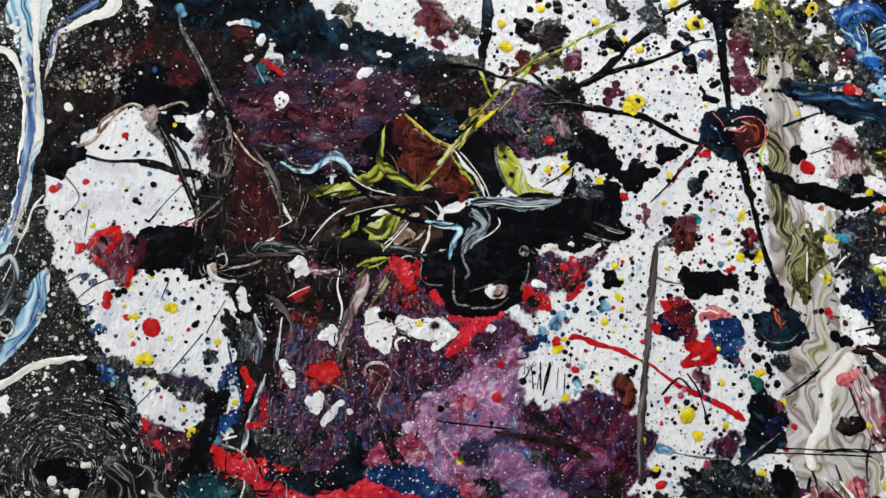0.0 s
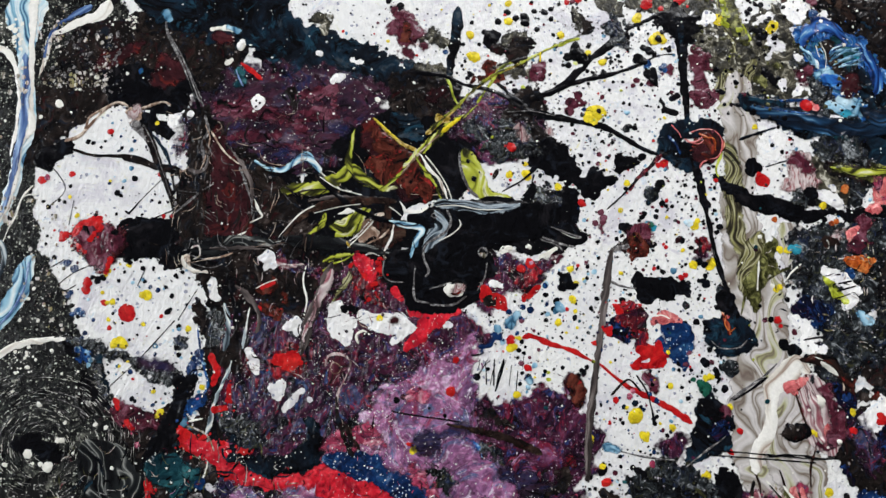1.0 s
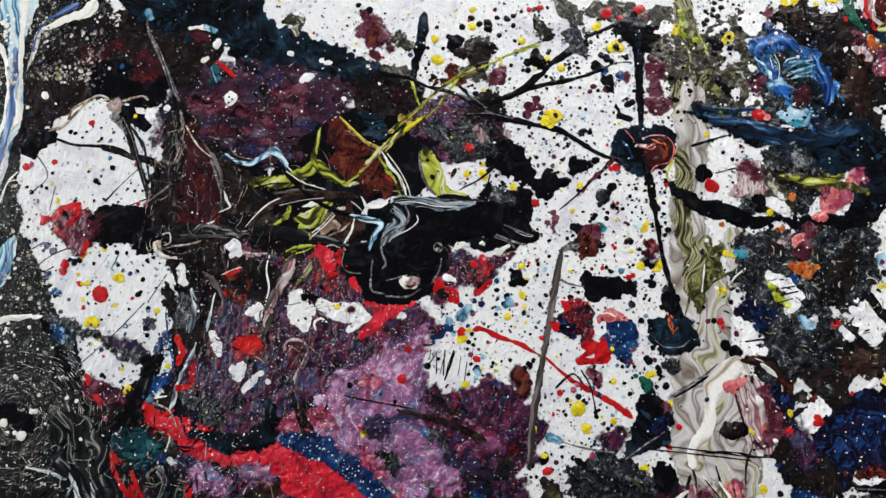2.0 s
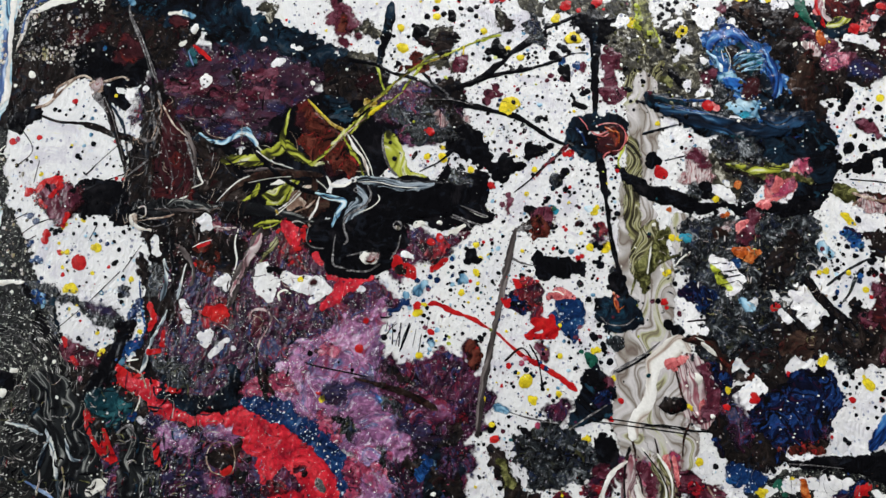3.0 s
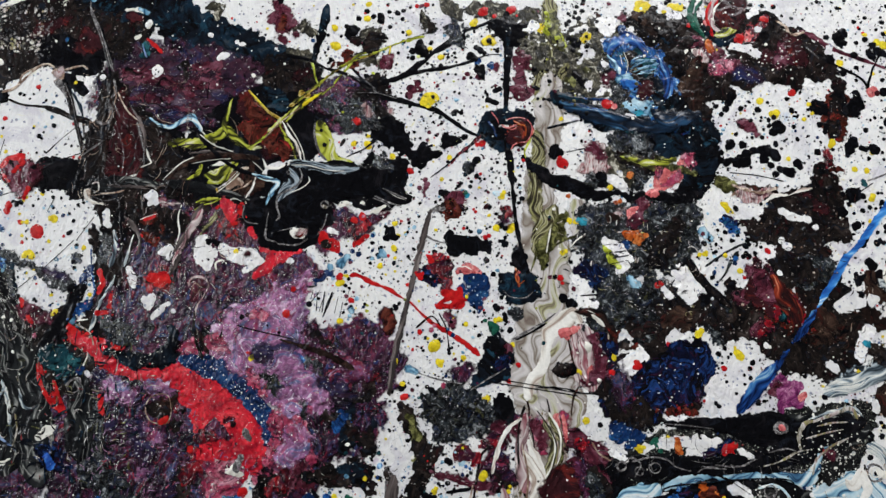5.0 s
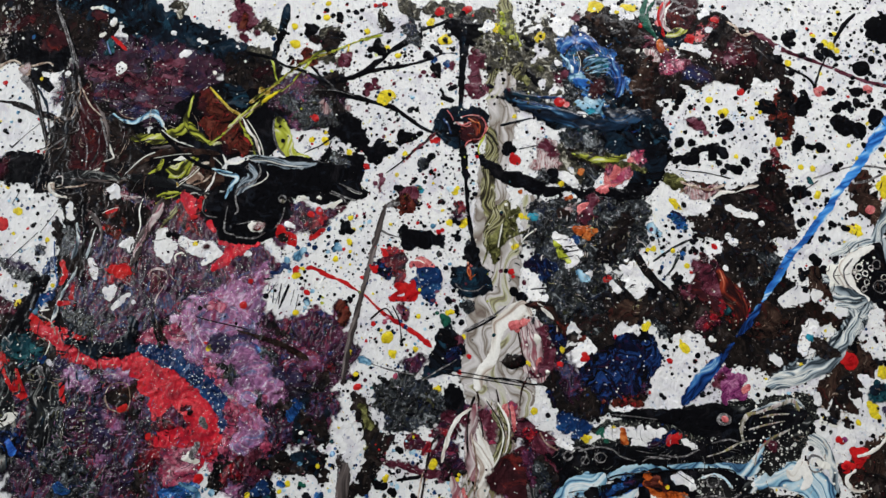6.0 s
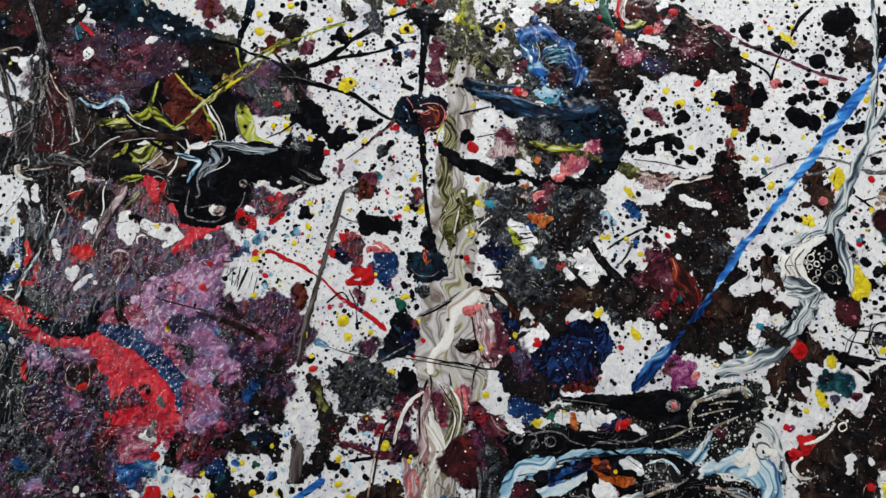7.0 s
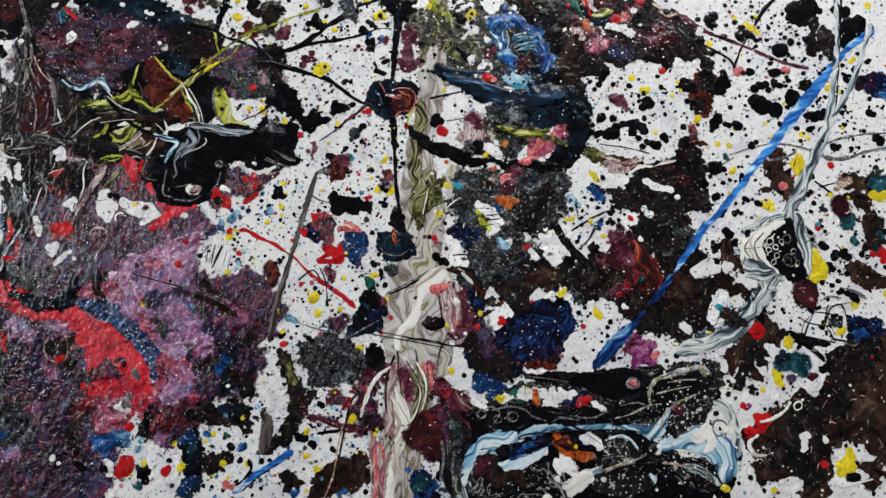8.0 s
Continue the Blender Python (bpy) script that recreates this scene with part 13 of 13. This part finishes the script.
drip("umber", (-120.0,63.8,1.8), (-114.0,54.9,2.3), (-114.9,40.2,2.3), (-118.8,28.5,1.7))
ribbon("barkflow", (-122.3,62.3,1.2), (-116.5,60.2,2.3), (-112.0,63.8,1.8), (-111.1,72.8,1.2))
ribbon("barkflow", (-103.1,77.3,0.9), (-94.1,66.9,1.8), (-87.4,55.0,2.0), (-85.4,44.6,1.2))
ribbon("barkflow", (-107.0,18.4,1.2), (-92.8,19.2,2.3), (-78.5,19.8,1.7), (-67.1,22.7,1.2))
ribbon("barkflow", (-92.3,-0.3,1.4), (-83.6,-7.5,2.9), (-77.7,-17.4,2.3), (-78.9,-25.8,1.1))
ribbon("barkflow", (-56.0,46.1,1.2), (-41.4,48.5,2.3), (-26.8,48.5,2.3), (-12.2,49.1,1.2))
ribbon("nightflow", (186.4,106.9,3.0), (197.8,104.1,8.2), (212.8,101.0,11.1), (231.6,97.1,11.1), (251.9,96.4,8.1), (268.4,96.9,5.2))
ribbon("nightflow", (247.5,108.3,3.7), (259.0,101.7,11.1), (272.4,105.0,9.6), (282.5,109.9,3.0))
drip("cobalt", (193.9,106.8,0.7), (207.0,105.0,1.1), (220.0,104.0,0.7))
spatter("soot", 170, (164, 100), (248, 178), 0.2, 1.8, 221, near=(1,))
spatter("olivedark", 110, (160, 104), (243, 178), 0.2, 1.6, 222, near=(1,))
spatter("cream", 90, (165, 100), (251, 174), 0.2, 1.2, 223, near=(1,))
spatter("umber", 120, (40, 92), (178, 169), 0.2, 1.6, 224, near=(1,))
spatter("wine", 50, (40, -47), (194, 169), 0.2, 1.5, 225, near=(1,))
spatter("olive", 40, (40, -46), (201, 169), 0.2, 1.2, 226, near=(1,))
spatter("teal", 40, (53, -159), (214, 78), 0.2, 1.3, 227, near=(1,))
spatter("umber", 160, (247, 84), (458, 192), 0.2, 1.8, 228, near=(1,))
spatter("cream", 110, (248, 128), (354, 183), 0.15, 0.9, 229, near=(1,))
spatter("tan", 90, (263, -34), (422, 62), 0.15, 0.9, 230, near=(1,))
pour("maroon", 2, 0.15, [(205.4,-143.7,9.0), (210.7,-132.6,7.5), (215.4,-149.6,7.5)])
pour("umber", 2, 0.15, [(415.3,-69.6,4.9), (409.7,-84.5,3.0), (420.1,-54.0,4.5), (424.5,-63.8,3.0)], [(420.0,-83.0,1.9)])
pour("umber", 2, 0.15, [(401.6,-36.9,5.3), (409.5,-41.5,3.8)])
pour("umber", 2.5, 0.15, [(354.0,-49.9,5.2), (364.7,-44.8,5.3), (375.5,-38.9,4.5), (345.1,-55.6,3.0)])
pour("umber", 2.5, 0.15, [(261.0,170.1,5.6), (271.0,159.3,4.8), (260.9,147.8,4.0)], [(282.1,168.3,2.4)])
drip("greythread", (251.1,-120.3,1.1), (263.6,-116.1,1.1), (273.0,-116.7,1.1), (278.9,-120.2,1.1), (288.3,-121.8,0.7))
drip("greythread", (292.0,-122.0,0.7), (297.3,-118.8,1.1), (310.1,-118.2,0.7))
drip("stone", (354.6,-102.1,1.5), (353.1,-93.2,2.2), (356.9,-85.4,2.2), (364.0,-82.6,1.5), (374.7,-77.5,2.2), (385.4,-73.2,2.2), (389.5,-79.2,1.5))
drip("stone", (331.8,-114.2,0.7), (342.4,-109.9,1.1), (352.8,-103.0,1.1), (360.0,-100.6,0.7))
drip("stone", (362.7,-116.1,1.1), (364.8,-106.1,1.8), (372.6,-97.9,1.8), (384.1,-90.9,1.1))
drip("greythread", (334.7,-105.5,1.1), (345.4,-101.9,1.1), (352.0,-102.4,0.7))
drip("greythread", (302.5,-116.3,0.7), (317.2,-115.8,1.1), (327.7,-110.0,0.7))
drip("greythread", (270.6,-95.1,0.7), (285.5,-94.6,0.7), (300.4,-94.8,0.7))
drip("greythread", (254.0,-129.3,1.1), (256.7,-121.0,1.1), (250.8,-117.8,1.1), (245.7,-122.1,1.1))
drip("greythread", (248.2,-122.9,1.1), (247.0,-125.2,1.1), (244.1,-126.4,1.1), (242.6,-123.6,1.1), (244.0,-121.4,1.1), (246.6,-120.6,1.1), (248.2,-122.9,1.1))
drip("greythread", (259.1,-125.0,0.7), (257.7,-127.5,0.7), (255.3,-127.5,0.7), (253.6,-125.8,0.7), (254.4,-123.2,0.7), (257.3,-122.9,0.7), (259.1,-125.0,0.7))
drip("greythread", (269.6,-121.5,0.7), (268.1,-124.6,0.7), (264.7,-125.2,0.7), (262.2,-122.5,0.7), (264.3,-119.6,0.7), (267.3,-119.3,0.7), (269.6,-121.5,0.7))
drip("stone", (357.6,-94.4,0.7), (368.3,-90.1,1.1), (380.8,-86.2,0.7))
drip("stone", (364.3,-86.2,0.7), (373.3,-83.2,1.1), (383.4,-81.5,0.7))
drip("stone", (424.1,14.5,0.6), (423.0,13.2,0.6), (421.7,13.0,0.6), (420.9,14.1,0.6), (421.3,15.7,0.6), (422.9,15.6,0.6), (424.1,14.5,0.6))
drip("stone", (433.9,18.8,0.6), (433.4,17.3,0.6), (431.8,17.0,0.6), (430.9,18.4,0.6), (431.9,19.7,0.6), (433.2,20.0,0.6), (433.9,18.8,0.6))
drip("stone", (430.0,3.8,0.6), (429.0,2.3,0.6), (427.3,1.7,0.6), (426.7,3.3,0.6), (427.2,5.0,0.6), (429.1,5.5,0.6), (430.0,3.8,0.6))
drip("stone", (442.7,13.0,0.6), (442.0,11.5,0.6), (440.3,11.2,0.6), (439.2,12.6,0.6), (440.2,14.3,0.6), (442.0,14.8,0.6), (442.7,13.0,0.6))
drip("stone", (445.7,5.8,0.6), (445.4,4.3,0.6), (443.8,4.2,0.6), (443.1,5.4,0.6), (443.7,6.8,0.6), (445.1,6.9,0.6), (445.7,5.8,0.6))
drip("greythread", (420.3,23.3,0.8), (414.8,14.8,1.1), (416.8,6.6,1.1), (423.1,1.3,0.8))
drip("greythread", (410.9,17.4,0.8), (408.3,10.2,0.8), (412.4,4.6,0.8))
drip("stone", (329.9,-149.0,1.1), (338.1,-143.7,1.5), (348.6,-139.4,1.1))
drip("greythread", (326.9,-140.9,1.1), (337.5,-137.4,1.5), (348.5,-138.0,1.1), (355.4,-133.5,0.7))
drip("milkblue", (329.4,-127.8,1.5), (336.4,-124.7,2.2), (343.8,-125.8,1.5), (349.7,-131.4,1.1))
drip("greythread", (340.9,-127.6,1.1), (339.1,-131.4,1.1), (335.1,-131.7,1.1), (333.3,-128.7,1.1), (334.8,-125.7,1.1), (338.3,-124.7,1.1), (340.9,-127.6,1.1))
drip("greythread", (221.2,-143.5,1.5), (224.2,-155.6,1.8), (223.8,-169.9,1.8))
drip("greythread", (230.4,-149.4,1.5), (230.9,-161.8,1.8), (233.6,-172.1,1.5))
ribbon("barkflow", (-41.1,13.9,1.4), (-43.3,3.8,5.8), (-47.2,-7.6,6.9), (-51.6,-19.0,5.7), (-53.2,-27.4,5.1), (-55.3,-36.6,1.7))
ribbon("pinkflow", (-41.6,8.1,1.2), (-43.3,0.9,4.3), (-47.2,-6.2,4.0), (-50.0,-12.5,1.1))
ribbon("pinkflow", (-50.5,-14.7,0.9), (-53.3,-23.2,2.0), (-54.3,-31.6,0.9))
veins("inkblue", 60, (-179, -169), (-58, -86), 14, 1.6, 301, swirl=14.0)
veins("soot", 150, (-179, -169), (-58, -86), 9, 1.0, 302, swirl=9.0)
veins("stone", 70, (-179, -169), (-58, -86), 9, 0.5, 303, swirl=9.0)
veins("greythread", 70, (-179, -169), (-58, -86), 9, 0.45, 304, swirl=11.0)
veins("crimson", 40, (-179, -169), (-58, -86), 6, 0.6, 305, swirl=9.0)
veins("olivedark", 50, (-179, -169), (-58, -86), 8, 0.7, 306, swirl=10.0)
spatter("cream", 110, (-179, -169), (-58, -86), 0.12, 0.6, 307, near=(1,))
veins("umber", 70, (-133, 14), (-50, 94), 16, 1.0, 311, swirl=18.0)
veins("tan", 40, (-133, 14), (-50, 94), 12, 0.35, 312, swirl=18.0)
veins("greythread", 50, (-133, 14), (-50, 94), 12, 0.35, 313, swirl=14.0)
spatter("cream", 60, (8, -10), (93, 46), 0.1, 0.4, 317, near=(1,))
veins("umber", 35, (-93, -52), (-9, 17), 10, 0.8, 318, swirl=12.0)
veins("rosymarble", 40, (-93, -52), (-9, 17), 8, 0.4, 319, swirl=12.0)
spatter("cream", 90, (351, -117), (401, -81), 0.2, 0.8, 320, near=(1,))
spatter("stone", 80, (322, -146), (400, -130), 0.2, 0.8, 321, near=(1,))
veins("greythread", 50, (322, -146), (400, -130), 10, 0.4, 322, swirl=12.0)
spatter("stone", 70, (234, -119), (361, -100), 0.12, 0.45, 323, near=(1,))
veins("greythread", 40, (234, -119), (361, -100), 14, 0.3, 324, swirl=16.0)
veins("stone", 90, (196, -28), (292, 31), 6, 0.6, 325, swirl=8.0)
veins("soot", 90, (196, -28), (292, 31), 6, 0.8, 326, swirl=8.0)
veins("brown", 120, (333, -36), (458, 151), 9, 0.7, 327, swirl=12.0)
pour("soot", 1.5, 0.3, [(13.4,34.7,11.6), (28.7,35.1,12.9), (47.1,38.8,12.9), (65.5,38.7,11.1), (76.3,42.2,5.5)], [(-7.2,12.5,7.9), (5.0,9.9,10.3), (23.2,13.4,14.6), (38.4,13.9,8.5)], [(5.5,-5.2,7.2), (20.6,-3.3,8.5), (33.2,-1.4,5.4), (-6.1,-0.2,4.2)], [(-1.1,28.0,7.3)])
pour("brown", 1.5, 0.1, [(-14.1,33.8,5.5), (-7.9,30.9,5.2), (-16.8,24.5,3.7), (-11.4,42.6,2.8)])
pour("crimson", 2, 0.08, [(-27.6,8.3,3.9), (-22.0,3.0,4.5), (-18.7,11.6,2.4)])
pour("red", 1.2, 0.05, [(-25.3,10.5,1.8), (-22.1,6.6,1.5)], [(-17.0,13.8,1.5)], [(-18.3,2.5,1.5)])
drip("cream", (-33.4,20.9,0.59), (-26.2,28.8,0.78), (-19.8,36.1,0.59))
drip("tan", (-22.9,23.7,1.2), (-15.4,27.6,1.2), (-11.0,32.4,0.9))
ribbon("creamflow", (-13.6,19.7,0.78), (-10.8,26.2,1.4), (-8.7,34.6,0.78))
ribbon("limeflow", (-44.0,32.3,3.1), (-37.0,32.5,8.0), (-30.8,36.4,7.4), (-26.1,41.5,2.5))
ribbon("creamflow", (-39.5,39.3,0.78), (-32.9,41.6,2.4), (-26.2,42.5,0.78))
drip("gold", (-33.9,24.6,1.5), (-31.9,21.6,1.5))
drip("brown", (-52.0,43.9,3.1), (-39.2,46.1,4.3), (-23.9,47.5,3.7), (-7.9,47.4,2.2))
drip("soot", (-51.7,61.5,2.5), (-42.6,51.7,2.8), (-33.0,44.1,2.8), (-20.5,38.3,2.5), (-7.5,35.3,2.1))
drip("cream", (-50.4,59.6,0.39), (-39.6,53.3,0.59), (-26.5,50.3,0.39))
drip("cream", (-52.7,39.5,0.39), (-39.1,43.3,0.39), (-26.9,45.3,0.33))
drip("soot", (4.4,73.7,1.9), (10.9,64.4,1.9), (17.4,55.1,1.9), (19.7,49.8,1.2))
ribbon("creamflow", (3.5,74.6,1.2), (9.3,65.9,1.6), (15.8,58.2,1.5), (20.0,49.5,1.2))
drip("cream", (6.6,73.8,0.6), (13.7,65.4,0.6), (19.2,56.7,0.6), (22.2,49.3,0.6))
ribbon("limeflow", (1.0,73.6,1.2), (6.2,65.8,1.9), (12.1,57.8,1.9), (16.6,49.4,1.2))
ribbon("smokeflow", (11.5,46.4,3.1), (22.3,46.8,5.5), (37.7,45.4,6.2), (51.6,45.8,4.9), (59.9,47.9,1.9))
ribbon("smokeflow", (12.5,43.3,1.8), (15.7,39.1,5.5), (16.5,33.2,8.0), (11.2,26.6,7.3), (6.5,19.7,2.4))
ribbon("milkflow", (-11.8,36.7,0.98), (-5.0,35.0,2.4), (1.2,34.0,3.6), (6.7,32.3,3), (3.9,26.7,3), (1.6,20.1,1.8), (0.6,16.4,0.78))
drip("soot", (-8.1,35.6,0.9), (-1.3,33.9,0.9), (5.4,35.7,0.6))
drip("soot", (4.3,32.8,0.6), (2.0,26.6,0.6), (3.5,20.2,0.6))
drip("greythread", (19.3,43.6,0.9), (21.9,38.0,1.2), (19.6,31.8,1.2), (12.1,26.6,1.2), (8.2,23.4,1.2), (7.8,17.3,1.2), (10.8,10.0,1.2), (8.8,6.6,0.9))
drip("cream", (26.2,38.8,0.5), (27.2,35.1,0.6), (22.7,30.3,0.6), (15.2,26.1,0.5))
drip("cream", (13.1,45.2,0.3), (25.4,45.9,0.5), (37.7,44.1,0.5), (50.1,44.5,0.3))
ribbon("creamflow", (-6.4,47.5,0.59), (-2.8,42.9,2), (3.9,42.2,1.8), (9.7,45.1,0.59))
drip("cream", (-12.1,44.5,0.39), (-8.3,42.1,0.59), (-4.5,39.1,0.39))
drip("greythread", (-13.4,15.4,0.9), (-13.7,7.8,0.9), (-9.9,4.0,0.9), (-2.3,3.6,0.6))
drip("greythread", (3.4,12.9,0.6), (3.1,3.7,0.9), (4.0,-5.3,0.9), (11.6,-7.2,0.9))
drip("greythread", (11.4,0.3,0.9), (18.9,2.7,0.9), (23.4,4.3,0.6))
drip("greythread", (11.7,-8.1,0.9), (23.7,-7.7,1.2), (31.5,-2.7,0.9))
drip("greythread", (42.0,15.5,0.6), (40.9,7.9,0.9), (37.1,0.2,0.6))
drip("greythread", (70.2,29.0,0.6), (79.5,26.1,0.9), (82.9,22.9,0.6))
pour("cream", 1, 0.15, [(23.5,0.4,3.6), (27.1,0.5,3.6), (21.1,0.3,2.1)])
pour("rosymarble", 1, 0.05, [(25.3,0.1,2.4), (28.0,0.8,1.5)])
drip("rust", (22.7,-1.7,0.9), (26.0,-1.9,1.2), (28.7,0.5,0.9))
drip("greythread", (42.1,20.7,1.2), (40.9,18.8,1.2), (38.7,18.7,1.2), (37.1,20.6,1.2), (38.3,23.1,1.2), (40.8,22.7,1.2), (42.1,20.7,1.2))
drops("stone", (39.8,19.4,1.5))
pour("cream", 1, 0.1, [(50.4,21.9,1.8), (54.4,23.2,1.5)], [(71.2,20.4,1.5), (76.1,22.4,1.2), (79.5,24.3,0.9)])
drops("cream", (64.2,24.5,1.5))
drip("greythread", (14.7,40.3,0.6), (13.7,39.0,0.6), (12.3,39.1,0.6), (11.3,40.2,0.6), (12.2,41.3,0.6), (13.7,41.6,0.6), (14.7,40.3,0.6))
pour("wine", 1.5, 0.06, [(-176.0,25.2,5.5), (-168.4,21.8,8.2), (-159.3,20.8,6.1)], [(-167.0,13.9,6.1), (-161.2,9.2,3.0)])
pour("red", 1.2, 0.05, [(-180.3,25.1,1.5), (-176.5,30.1,2.4), (-170.0,31.6,3.0), (-166.6,28.0,2.1)], [(-169.4,25.4,1.8), (-171.5,21.7,1.2)], [(-177.7,17.8,1.5), (-173.7,14.3,1.2)], [(-187.2,22.4,2.1), (-183.8,23.8,1.2)], [(-159.5,10.5,2.1), (-161.5,6.2,1.5)])
drops("soot", (-174.5,27.7,1.5), (-158.2,25.8,1.8))
ribbon("pinkflow", (-41.0,9.7,3.9), (-43.9,-0.1,5.1), (-48.4,-11.3,3.0), (-51.4,-21.8,2.1))
pour("scarlet", 1.5, 0.06, [(-28.0,15.0,2.7), (-22.4,12.1,3.3), (-20.6,5.5,2.1)], [(-6.6,-2.0,1.8), (-2.9,-5.5,1.2)])
join_small()
